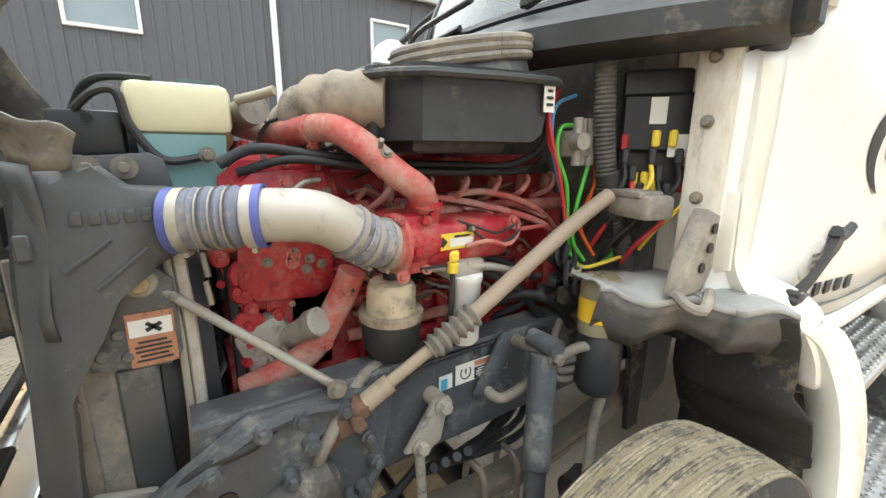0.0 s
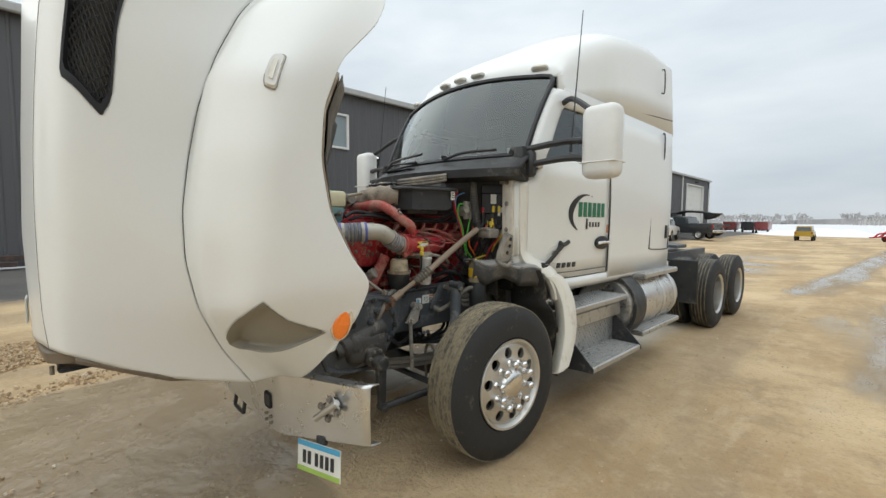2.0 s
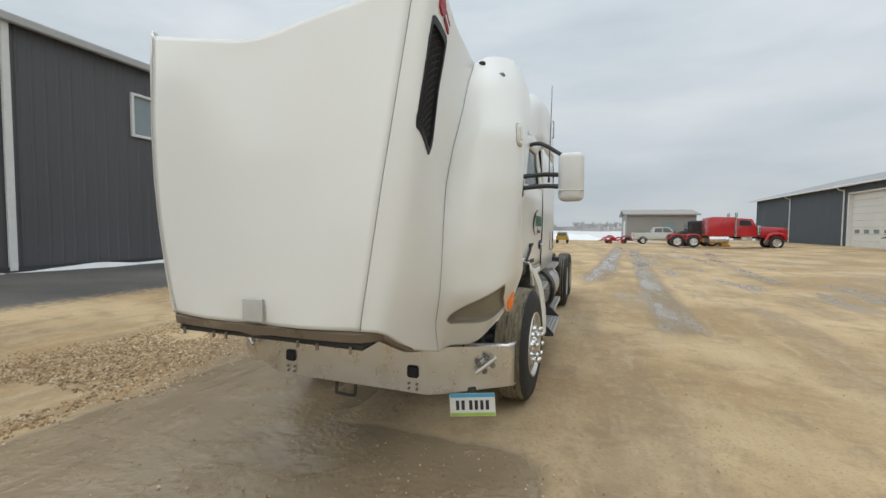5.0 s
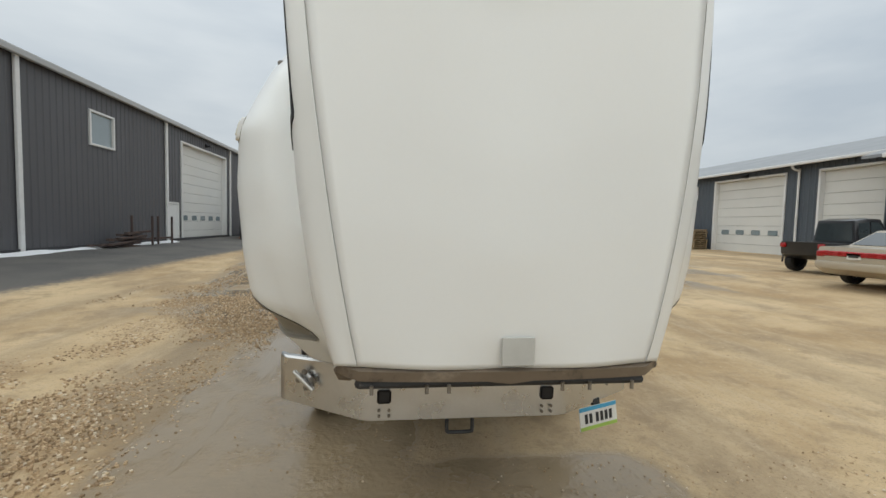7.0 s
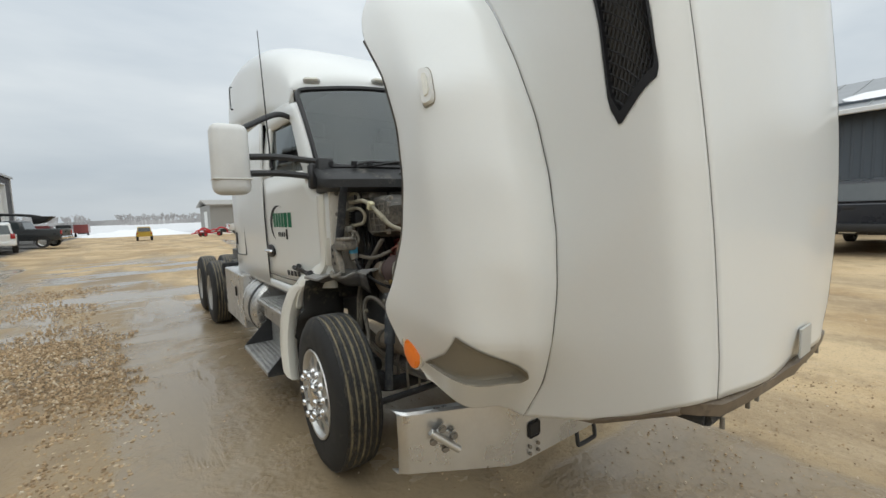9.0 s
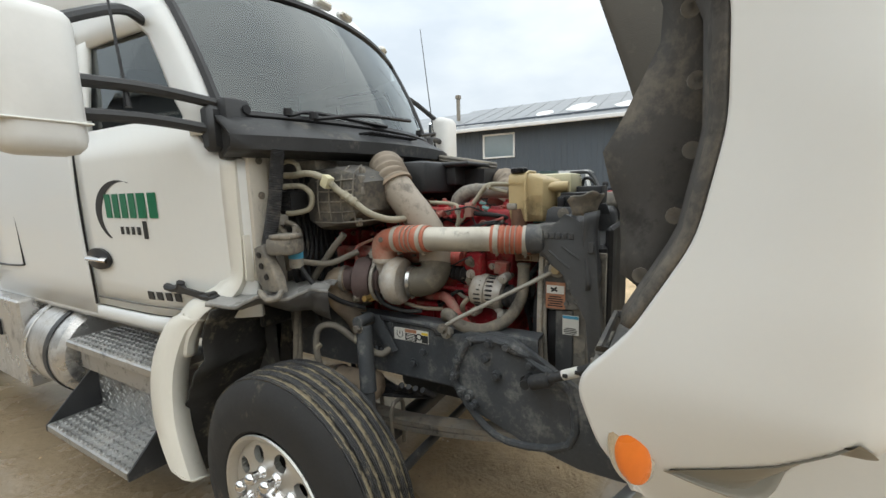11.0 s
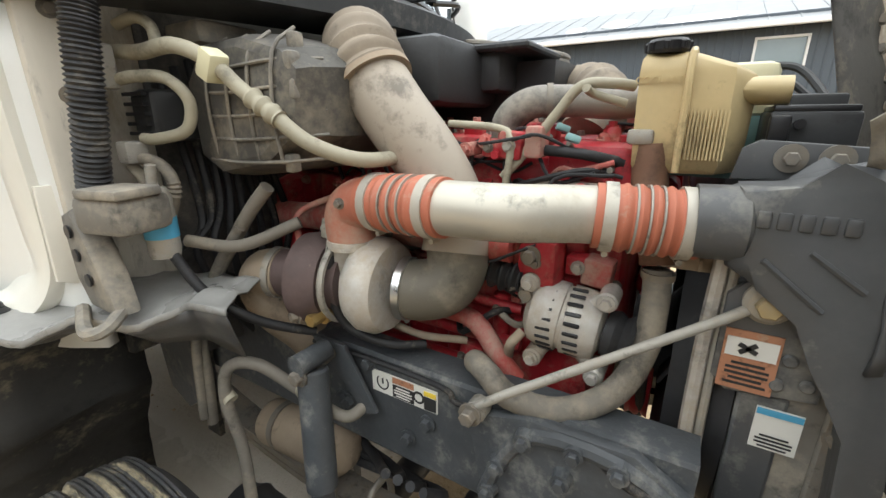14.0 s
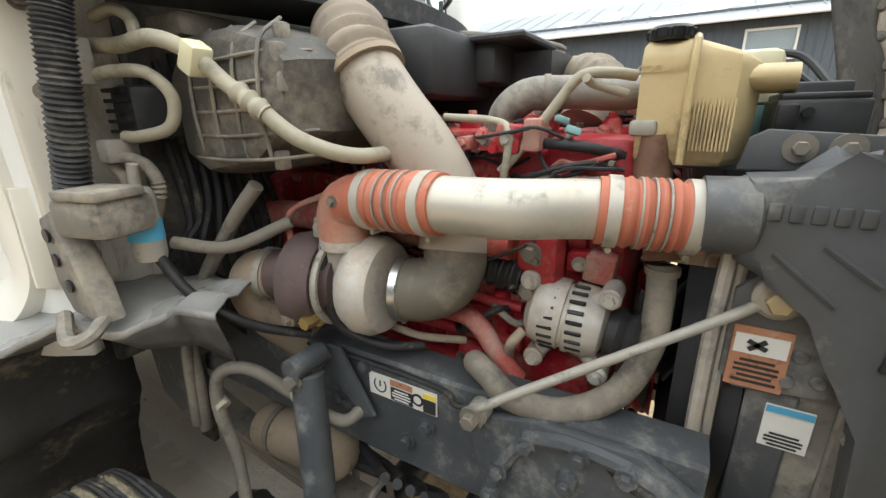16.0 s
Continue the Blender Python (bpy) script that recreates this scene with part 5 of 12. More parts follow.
# felt panel that stands inside the hood beside the radiator, with a pale riveted flange
bm = bmesh.new()
grid = []
for k in range(17):
    t = k / 16
    z = 1.3 + 1.3 * t
    edge = -1.215 + 0.31 * (z - 1.32) + 0.006 * math.sin(9 * t)
    grid.append([(-0.40 - 0.02 * math.sin(3.1 * u), edge - 0.2 * u, z + 0.012 * math.sin(5 * u + 3 * t)) for u in np.linspace(0, 1, 7)])
patch(bm, grid)
seal = part("sealing_panel", bm, felt_liner, hood, "dusty dark felt panel inside the hood", smooth=60, solid=0.012)
bm = bmesh.new()
grid = []
for k in range(33):
    z = 1.3 + 1.3 * k / 32
    y = -1.415 + 0.31 * (z - 1.32) + 0.006 * noise.noise((z * 9, 0, 0))
    grid.append([(-0.40, y + 0.012, z), (-0.414, y, z), (-0.416, y - 0.03 - 0.005 * noise.noise((z * 5, 3, 0)), z), (-0.40, y - 0.045, z)])
patch(bm, grid)
part("panel_flange", bm, bare_moulding, seal, "pale worn flange along the felt panel", smooth=60, solid=0.004)
for k in range(6):
    z = 1.4 + 0.22 * k
    y = -1.43 + 0.31 * (z - 1.32)
    bm = bmesh.new()
    cyl(bm, (-0.414, y, z), (-0.427, y, z), 0.011, seg=10, bevel=0.003)
    part("rivet", bm, steel_dirty, seal)
# ribbed inner panel that closes the hood in front of the felt panel
bm = bmesh.new()
grid = []
for k in range(17):
    t = k / 16
    z = 1.1 + 1.5 * t
    y0 = -1.455 + 0.31 * (z - 1.32)
    grid.append([(-0.40 - 0.1 * u, y0 + (-1.95 - y0) * u, z) for u in np.linspace(0, 1, 6)])
patch(bm, grid)
part("inner_panel", bm, liner_dark, hood, "dark inner panel of the hood", smooth=60, solid=0.01)
# liner behind the hood's top
bm = bmesh.new()
rows = []
for k in range(16):
    v = 0.06 + 0.86 * k / 15
    rows.append([(p.x, p.y + 0.05, p.z) for p in (surface(MID_COLS, u, v) for u in np.linspace(0.03, 0.97, 25))])
patch(bm, rows)
part("hood_liner", bm, liner_dark, hood, "dark felt liner behind the hood top", smooth=60, solid=0.01)
# dirty strip along the nose and the grille, which now faces the ground
bm = bmesh.new()
rows = []
for x in np.linspace(-0.7, 0.7, 29):
    e = abs(x) / 0.7
    y = -2.075 + 0.05 * e * e + 0.07 * max(0, e - 0.85) / 0.15
    z = 1.068 - 0.004 * e + 0.012 * max(0, e - 0.9) * 10
    dip = 0.02 * max(0, 1 - abs(x) / 0.1)
    rows.append([(x, y + 0.004, z + 0.003), (x, y - 0.012 - dip * 0.3, z - 0.008), (x, y - 0.004, z - 0.05 - dip * 0.6), (x, y + 0.04, z - 0.062 - dip * 0.4)])
patch(bm, rows)
part("nose_strip", bm, strip_brown, hood, "dirty brown trim strip along the nose", smooth=40, solid=0.01)
for s in (1, -1):
    bm = bmesh.new()
    rows = []
    for k in range(16):
        t = k / 15
        z0 = lerp_table([(0, 1.048), (0.45, 0.91), (1, 0.8)], t)[0]
        x, y = (lerp_table([(0, 0.70, -1.965), (0.45, 0.72, -1.68), (1, 0.665, -1.27)], t))
        rows.append([(x * s, y, z0 + 0.004), ((x + 0.006) * s, y, z0 - 0.012), (x * s, y, z0 - 0.026), ((x - 0.05) * s, y, z0 - 0.03)])
    patch(bm, rows)
    part("side_strip", bm, strip_brown, hood, smooth=40, solid=0.008)
for x in (-0.55, -0.33, -0.24, 0.24, 0.36, 0.55):
    bm = bmesh.new()
    cyl(bm, (x, -2.03, 0.99), (x, -2.03, 0.955), 0.008, seg=8)
    part("grille_stud", bm, steel_dirty, hood)
# square badge seat in the nose: raised plate, greyed for the recess's shade
bm = bmesh.new()
box(bm, (0.02, -2.103, 1.145), (0.132, 0.008, 0.115), 0.003)
part("badge_seat", bm, mat("badge_seat", (0.5, 0.5, 0.47), 0.5, vary=0.1, bump=0.02), hood, "empty square badge seat")
# grille mesh: thin diagonal wires in a black frame
bm = bmesh.new()
gx0, gx1, gy0, gy1 = -0.6, 0.6, -2.0, -1.08
step = 0.03
for sgn in (1, -1):
    c = (gx0 - gy1) if sgn > 0 else (gx0 + gy0)
    end = (gx1 - gy0) if sgn > 0 else (gx1 + gy1)
    while c < end:
        pts = []
        for yv in (gy0, gy1):
            xv = c + yv if sgn > 0 else c - yv
            pts.append((xv, yv))
        (xa, ya), (xb, yb) = pts
        def clip(px, py, qx, qy):
            t0, t1 = 0.0, 1.0
            dx = qx - px
            for lim, lo in ((gx0, True), (gx1, False)):
                if abs(dx) > 1e-9:
                    t = (lim - px) / dx
                    if (dx > 0) == lo:
                        t0 = max(t0, t)
                    else:
                        t1 = min(t1, t)
            return (t0, t1) if t1 - t0 > 0.01 else None
        r = clip(xa, ya, xb, yb)
        if r:
            p = Vector((xa, ya, 0.985 if sgn > 0 else 0.989)).lerp(Vector((xb, yb, 0.985 if sgn > 0 else 0.989)), r[0])
            q = Vector((xa, ya, 0.985 if sgn > 0 else 0.989)).lerp(Vector((xb, yb, 0.985 if sgn > 0 else 0.989)), r[1])
            cyl(bm, p, q, 0.004, seg=4)
        c += step
tagged(part("grille_mesh", bm, mat("grille_wire", (0.62, 0.55, 0.43), 0.6, 0.0, vary=0.15), hood, "fine diamond grille mesh facing the ground"), kind="stuff")
bm = bmesh.new()
tube(bm, [(gx0, gy0, 0.987), (gx1, gy0, 0.987), (gx1, gy1, 0.987), (gx0, gy1, 0.987), (gx0, gy0, 0.987)], 0.02, seg=8, per=1, smooth=False)
part("grille_frame", bm, black_plastic, hood, smooth=40)

# ---- steer and drive wheels ----


def wheel_meshes():
    """Rim and tyre about the y-z plane, outer face towards +x, centre at the origin."""
    R, W = 0.515, 0.29
    bm = bmesh.new()
    prof = [(0.287, -W / 2 + 0.02), (0.31, -W / 2), (0.40, -W / 2 - 0.004), (0.465, -W / 2 + 0.012), (0.5, -W / 2 + 0.04)]
    tread = []
    for k in range(51):
        x = -0.107 + 0.214 * k / 50
        groove = any(abs(x - c) < 0.0065 for c in (-0.081, -0.04, 0.0, 0.04, 0.081))
        tread.append((R - (0.012 if groove else 0.0025 * (k % 2)) - 0.9 * x * x, x))
    prof = prof + tread + [(r, -a) for r, a in prof[::-1]]
    lathe(bm, prof, (0, 0, 0), (1, 0, 0), seg=120)
    for v in bm.verts:
        r = math.hypot(v.co.y, v.co.z)
        if r > 0.49:
            a = math.atan2(v.co.z, v.co.y)
            k = 1 + 0.0022 * math.sin(a * 60 + v.co.x * 60) + 0.002 * noise.noise((a * 9, v.co.x * 40, 0))
            v.co.y *= k
            v.co.z *= k
    tyre = bpy.data.meshes.new("tyre")
    bmesh.ops.recalc_face_normals(bm, faces=bm.faces)
    for f in bm.faces:
        f.smooth = True
    for e in bm.edges:
        if len(e.link_faces) == 2 and e.calc_face_angle(0) > radians(35):
            e.smooth = False
    bm.to_mesh(tyre)
    bm.free()
    # polished ten-hole disc rim, dished outwards for a steer wheel
    bm = bmesh.new()
    lathe(bm, [(0.287, 0.135), (0.296, 0.142), (0.293, 0.15), (0.28, 0.148), (0.268, 0.132), (0.262, 0.118), (0.262, -0.12), (0.29, -0.14)], (0, 0, 0), (1, 0, 0), seg=60)
    seg, holes = 200, 10
    rad = [0.262, 0.255] + [0.25 - 0.0055 * k for k in range(15)] + [0.12, 0.09]
    off = [lerp_table([(0.09, 0.134), (0.175, 0.134), (0.2, 0.133), (0.23, 0.129), (0.25, 0.124), (0.262, 0.118)], r)[0] for r in rad]
    rings = []
    for r, o in zip(rad, off):
        rings.append([bm.verts.new((o, math.cos(2 * math.pi * i / seg) * r, math.sin(2 * math.pi * i / seg) * r)) for i in range(seg)])
    for k in range(len(rad) - 1):
        for i in range(seg):
            j = (i + 1) % seg
            ph = (i + 0.5) * holes / seg % 1.0
            mid = (rad[k] + rad[k + 1]) / 2
            ell = ((ph - 0.5) * 0.628 * mid / 0.034) ** 2 + ((mid - 0.212) / 0.034) ** 2
            if ell < 1.0:
                continue
            bm.faces.new((rings[k][i], rings[k][j], rings[k + 1][j], rings[k + 1][i]))
    # depth of the hand holes
    edges = [e for e in bm.edges if len(e.link_faces) == 1 and 0.165 < (e.verts[0].co - Vector((e.verts[0].co.x, 0, 0))).length < 0.25]
    ext = bmesh.ops.extrude_edge_only(bm, edges=edges)
    bmesh.ops.translate(bm, vec=(-0.025, 0, 0), verts=[g for g in ext["geom"] if isinstance(g, bmesh.types.BMVert)])
    rim = bpy.data.meshes.new("rim")
    bmesh.ops.recalc_face_normals(bm, faces=bm.faces)
    for f in bm.faces:
        f.smooth = True
    for e in bm.edges:
        if len(e.link_faces) == 2 and e.calc_face_angle(0) > radians(40):
            e.smooth = False
    bm.to_mesh(rim)
    bm.free()
    bm = bmesh.new()
    lathe(bm, [(0.001, 0.188), (0.045, 0.186), (0.072, 0.179), (0.092, 0.166), (0.102, 0.15), (0.105, 0.132)], (0, 0, 0), (1, 0, 0), seg=40)
    hub = bpy.data.meshes.new("hub_cap")
    bm.to_mesh(hub)
    bm.free()
    bm = bmesh.new()
    lathe(bm, [(0.025, 0.13), (0.025, 0.142), (0.018, 0.148), (0.017, 0.168), (0.0225, 0.175), (0.0245, 0.187), (0.02, 0.2), (0.011, 0.206), (0.001, 0.208)], (0, 0, 0), (1, 0, 0), seg=14)
    nut = bpy.data.meshes.new("lug_nut")
    bm.to_mesh(nut)
    bm.free()
    # back of the wheel: drum and inner dish
    bm = bmesh.new()
    lathe(bm, [(0.001, 0.07), (0.2, 0.07), (0.24, 0.02), (0.245, -0.13), (0.22, -0.14), (0.001, -0.14)], (0, 0, 0), (1, 0, 0), seg=32)
    drum = bpy.data.meshes.new("brake_drum")
    bm.to_mesh(drum)
    bm.free()
    for me, m in ((tyre, tyre_tread), (rim, rim_alu), (hub, chrome_dull), (nut, chrome), (drum, black_clean)):
        me.materials.append(m)
    for me in (hub, nut):
        for p in me.polygons:
            p.use_smooth = True
    # black sidewalls below the shoulders
    tyre.materials.append(tyre_side)
    for p in tyre.polygons:
        c = p.center
        if math.hypot(c.y, c.z) < 0.488 and abs(c.x) > 0.1:
            p.material_index = 1
    tyre_b = tyre.copy()
    tyre_b.materials[0] = tyre_wet
    return tyre, tyre_b, rim, hub, nut, drum


W_TYRE, W_TYRE_WET, W_RIM, W_HUB, W_NUT, W_DRUM = wheel_meshes()


def wheel(x, y, z, outward, steer=0.0, wet=False, dual=False, spin=0.0):
    w = new("wheel", W_RIM)
    w.parent = truck
    # drive wheels are dished inwards
    turn = (0 if (outward > 0) != dual else 180) + steer
    w.matrix_local = pose(x, y, z, 0, 0, turn) @ pose(0, 0, 0, spin, 0, 0)
    bits = [("tyre", W_TYRE_WET if wet else W_TYRE)] + ([] if dual else [("brake_drum", W_DRUM), ("hub_cap", W_HUB)])
    for nm, me in bits:
        o = new(nm, me)
        o.parent = w
    if dual:
        bm = bmesh.new()
        lathe(bm, [(0.0, -0.02), (0.07, -0.02), (0.085, -0.04), (0.085, -0.125), (0.1, -0.13)], (0, 0, 0), (-1, 0, 0), 28)
        part("hub_cap", bm, bright_alu, w, smooth=40)
    for i in range(10):
        a = (i + 0.5) * 2 * math.pi / 10
        o = new("lug_nut", W_NUT)
        o.parent = w
        o.location = (0, math.cos(a) * 0.146, math.sin(a) * 0.146)
    return w


wheel(1.02, 0.1, 0.505, 1, steer=-3, spin=7)
wheel(-1.02, 0.1, 0.505, -1, steer=-3, wet=True, spin=20)
for y in (5.15, 6.42):
    for s in (1, -1):
        wheel(s * 1.03, y, 0.505, s, dual=True, wet=True, spin=13 * y)
        o = new("inner_tyre", W_TYRE_WET)
        o.parent = truck
        o.matrix_local = pose(s * 0.69, y, 0.505)

# ---- frame rails, crossmembers, axle and springs ----
for s in (1, -1):
    bm = bmesh.new()
    prof = [(-0.045, 0.775), (0.04, 0.775), (0.045, 0.785), (0.045, 1.065), (0.04, 1.075), (-0.045, 1.075), (-0.045, 1.063), (0.03, 1.063), (0.03, 0.787), (-0.045, 0.787)]
    a = [bm.verts.new((s * (0.41 + x), -0.72, z)) for x, z in prof]
    b = [bm.verts.new((s * (0.41 + x), 7.2, z)) for x, z in prof]
    for i in range(len(prof)):
        bm.faces.new((a[i], a[(i + 1) % len(prof)], b[(i + 1) % len(prof)], b[i]))
    bm.faces.new(a)
    bm.faces.new(b)
    part("frame_rail", bm, frame_paint, truck, "dusty dark steel frame rail")
for y in (2.2, 3.6, 5.4, 7.15):
    bm = bmesh.new()
    box(bm, (0, y, 0.93), (0.76, 0.12, 0.2), 0.02)
    part("crossmember", bm, frame_paint, truck)
bm = bmesh.new()
tube(bm, [(-0.92, 0.1, 0.5), (-0.7, 0.1, 0.5), (-0.55, 0.1, 0.42), (0.55, 0.1, 0.42), (0.7, 0.1, 0.5), (0.92, 0.1, 0.5)], 0.055, seg=12)
part("front_axle", bm, black_plastic, truck, "black forged front axle beam", smooth=40)
for y in (5.15, 6.42):
    bm = bmesh.new()
    cyl(bm, (-0.95, y, 0.505), (0.95, y, 0.505), 0.09, seg=16)
    lathe(bm, [(0.02, -0.25), (0.2, -0.18), (0.24, 0), (0.2, 0.18), (0.02, 0.25)], (0, y, 0.505), (0, 1, 0), seg=20)
    part("drive_axle", bm, black_plastic, truck, smooth=40)
for s in (1, -1):
    bm = bmesh.new()
    for k in range(2):
        pts = [(s * 0.44, -0.72 + 0.02 * k, 0.64 - 0.028 * k), (s * 0.44, -0.3, 0.56 - 0.03 * k), (s * 0.44, 0.1, 0.52 - 0.03 * k), (s * 0.44, 0.55, 0.56 - 0.03 * k), (s * 0.44, 0.95 - 0.02 * k, 0.66 - 0.028 * k)]
        p = spline(pts, 8)
        for a, b in zip(p[:-1], p[1:]):
            vs = []
            for q in (a, b):
                for dx, dz in ((-0.045, 0), (0.045, 0), (0.045, 0.024), (-0.045, 0.024)):
                    vs.append(bm.verts.new((q.x + dx, q.y, q.z + dz)))
            for f in ((0, 1, 5, 4), (1, 2, 6, 5), (2, 3, 7, 6), (3, 0, 4, 7)):
                bm.faces.new([vs[i] for i in f])
    bmesh.ops.remove_doubles(bm, verts=bm.verts, dist=1e-5)
    part("leaf_spring", bm, steel_dirty, truck, "rusty steel leaf spring")
    bm = bmesh.new()
    slab(bm, [(0.8, 0.95), (1.1, 0.95), (1.06, 0.62), (0.95, 0.56), (0.86, 0.62)], 0.06, "x", s * 0.47 - 0.03)
    part("spring_bracket", bm, frame_paint, truck)
    # U-bolts over the axle
    bm = bmesh.new()
    for y in (0.03, 0.17):
        tube(bm, [(s * 0.39, y, 0.36), (s * 0.39, y, 0.58), (s * 0.44, y, 0.62), (s * 0.49, y, 0.58), (s * 0.49, y, 0.36)], 0.011, seg=8)
    part("u_bolt", bm, steel_dirty, truck, smooth=40)
bm = bmesh.new()
cyl(bm, (-0.85, -0.16, 0.44), (0.85, -0.16, 0.44), 0.022, seg=10)
part("tie_rod", bm, black_plastic, truck, smooth=40)
bm = bmesh.new()
box(bm, (0.0, -0.1, 0.66), (0.36, 0.6, 0.24), 0.05, seg=2)
part("oil_pan", bm, black_plastic, truck, smooth=40)

# ---- polished bumper with swept-back ends ----
bm = bmesh.new()
outer = [(-1.165, -1.0), (-1.12, -1.03), (-0.66, -1.205), (-0.6, -1.215), (0.6, -1.215), (0.66, -1.205), (1.12, -1.03), (1.165, -1.0)]
zt = [0.795, 0.79, 0.78, 0.778, 0.778, 0.78, 0.79, 0.795]
zb = [0.50, 0.495, 0.435, 0.43, 0.43, 0.435, 0.495, 0.50]
rows = [[(x, y + 0.05, z + 0.0) for (x, y), z in zip(outer, zt)], [(x, y + 0.012, z) for (x, y), z in zip(outer, zt)], [(x, y, z - 0.012) for (x, y), z in zip(outer, zt)],
        [(x, y - 0.004, (a + b) / 2) for (x, y), a, b in zip(outer, zt, zb)], [(x, y, z + 0.01) for (x, y), z in zip(outer, zb)], [(x, y + 0.015, z) for (x, y), z in zip(outer, zb)], [(x, y + 0.06, z) for (x, y), z in zip(outer, zb)]]
patch(bm, rows)
bumper = part("bumper", bm, bright_alu, truck, "brushed aluminium bumper with swept-back ends", smooth=30, solid=0.006)
for s in (1, -1):
    # tow hole: uncut, its dark inside is a black plate
    bm = bmesh.new()
    box(bm, (s * 0.51, -1.222, 0.59), (0.085, 0.012, 0.085), 0.012)
    part("tow_hole", bm, black_clean, bumper)
    for dx in (-0.03, 0.03):
        for dz in (0, -0.035):
            bm = bmesh.new()
            cyl(bm, (s * 0.51 + dx, -1.217, 0.505 + dz), (s * 0.51 + dx, -1.23, 0.505 + dz), 0.009, seg=8)
            part("bumper_bolt", bm, steel_dirty, bumper)
    # hood latch bracket on each bumper end
    m = Matrix.Translation((s * 0.985, -1.1, 0.665)) @ Matrix.Rotation(s * radians(21), 4, "Z") @ Matrix.Rotation(s * radians(-38), 4, "Y")
    bm = bmesh.new()
    box(bm, (0, -0.012, 0), (0.1, 0.012, 0.075), 0.01, m)
    latch = part("latch_bracket", bm, bright_alu, bumper, "bolted steel latch pad on the bumper end")
    bm = bmesh.new()
    cyl(bm, m @ Vector((-0.085, -0.04, 0)), m @ Vector((0.085, -0.04, 0)), 0.017, seg=18, bevel=0.003)
    part("roller_bar", bm, rim_alu, latch, "round steel roller bar", smooth=40)
    for dx in (-0.034, 0.034):
        for dz in (-0.034, 0.034):
            bm = bmesh.new()
            hexbolt(bm, m @ Vector((dx, -0.018, dz)), m.to_3x3() @ Vector((0, -1, 0)), 0.013, 0.012)
            part("bumper_bolt", bm, steel_dirty, latch)
bm = bmesh.new()
box(bm, (-0.04, -1.18, 0.772), (0.36, 0.05, 0.03), 0.008)
part("bumper_slot", bm, black_clean, bumper)
bm = bmesh.new()
tube(bm, [(-0.12, -1.19, 0.43), (-0.12, -1.2, 0.36), (-0.1, -1.2, 0.345), (0.02, -1.2, 0.345), (0.04, -1.2, 0.36), (0.04, -1.19, 0.43)], 0.012, seg=8)
part("tow_loop", bm, black_plastic, bumper, smooth=40)
# number plate hung under the bumper, its writing as plain bars
pm = Matrix.Translation((0.91, -1.135, 0.385)) @ Matrix.Rotation(radians(14), 4, "Z") @ Matrix.Rotation(radians(-4), 4, "Y") @ Matrix.Rotation(radians(-6), 4, "X")
bm = bmesh.new()
box(bm, (0, 0, 0), (0.305, 0.004, 0.152), 0.0, pm)
plate = part("number_plate", bm, paper_white, bumper, "white licence plate with blue and green bands")
bm = bmesh.new()
box(bm, (0, -0.004, 0.062), (0.3, 0.003, 0.025), 0, pm)
part("blue_band", bm, label_blue, plate)
bm = bmesh.new()
box(bm, (0, -0.004, -0.063), (0.3, 0.003, 0.022), 0, pm)
part("green_band", bm, mat("plate_green", (0.35, 0.5, 0.1), 0.5, vary=0.2), plate)
for k in range(6):
    bm = bmesh.new()
    box(bm, (-0.1 + k * 0.037 + (0.015 if k > 1 else 0), -0.004, -0.002), (0.022, 0.003, 0.062), 0, pm)
    part("plate_bar", bm, ink_black, plate)
bm = bmesh.new()
box(bm, (0, 0.02, 0.09), (0.06, 0.03, 0.05), 0.006, pm)
part("plate_bracket", bm, black_plastic, bumper)

# ---- cab and sleeper ----
shield_glass = bpy.data.materials.new("shield_glass")
shield_glass.use_nodes = True
gn, gl = shield_glass.node_tree.nodes, shield_glass.node_tree.links
gn.clear()
g_out, g_mix, g_fres = gn.new("ShaderNodeOutputMaterial"), gn.new("ShaderNodeMixShader"), gn.new("ShaderNodeFresnel")
g_clear, g_gloss = gn.new("ShaderNodeBsdfTransparent"), gn.new("ShaderNodeBsdfGlossy")
g_clear.inputs["Color"].default_value = (0.5, 0.58, 0.56, 1)
g_gloss.inputs["Color"].default_value, g_gloss.inputs["Roughness"].default_value = (0.95, 1.0, 1.0, 1), 0.03
g_fres.inputs["IOR"].default_value = 1.85
gl.new(g_fres.outputs["Fac"], g_mix.inputs["Fac"])
gl.new(g_clear.outputs["BSDF"], g_mix.inputs[1])
gl.new(g_gloss.outputs["BSDF"], g_mix.inputs[2])
gl.new(g_mix.outputs["Shader"], g_out.inputs["Surface"])



def cab_x(y):
    """Half width of the cab; it narrows towards the cowl."""
    return lerp_table([(0.5, 0.815), (0.62, 0.875), (0.85, 0.945), (1.15, 0.99), (1.6, 1.0), (2.3, 1.005), (3.5, 1.0)], y)[0]


ROOF = [(0.76, 2.80), (0.9, 2.92), (1.25, 3.18), (1.55, 3.33), (1.9, 3.45), (2.4, 3.54), (2.95, 3.55), (3.45, 3.5)]


def roof_z(y):
    return lerp_table(ROOF, y)[0]


# windshield sheet: raked and wrapped
def shield_point(u, v):
    """u from -1 to 1 across, v from 0 at the cowl to 1 at the roof."""
    w = 0.89 + (0.925 - 0.89) * v
    x = u * w
    y = (0.32 + 0.28 * u * u) * (1 - v) + (0.76 + 0.19 * u * u) * v
    z = (2.035 + 0.015 * u * u) * (1 - v) + (2.80 - 0.07 * u * u) * v
    y -= 0.025 * math.sin(math.pi * v)
    return Vector((x, y, z))


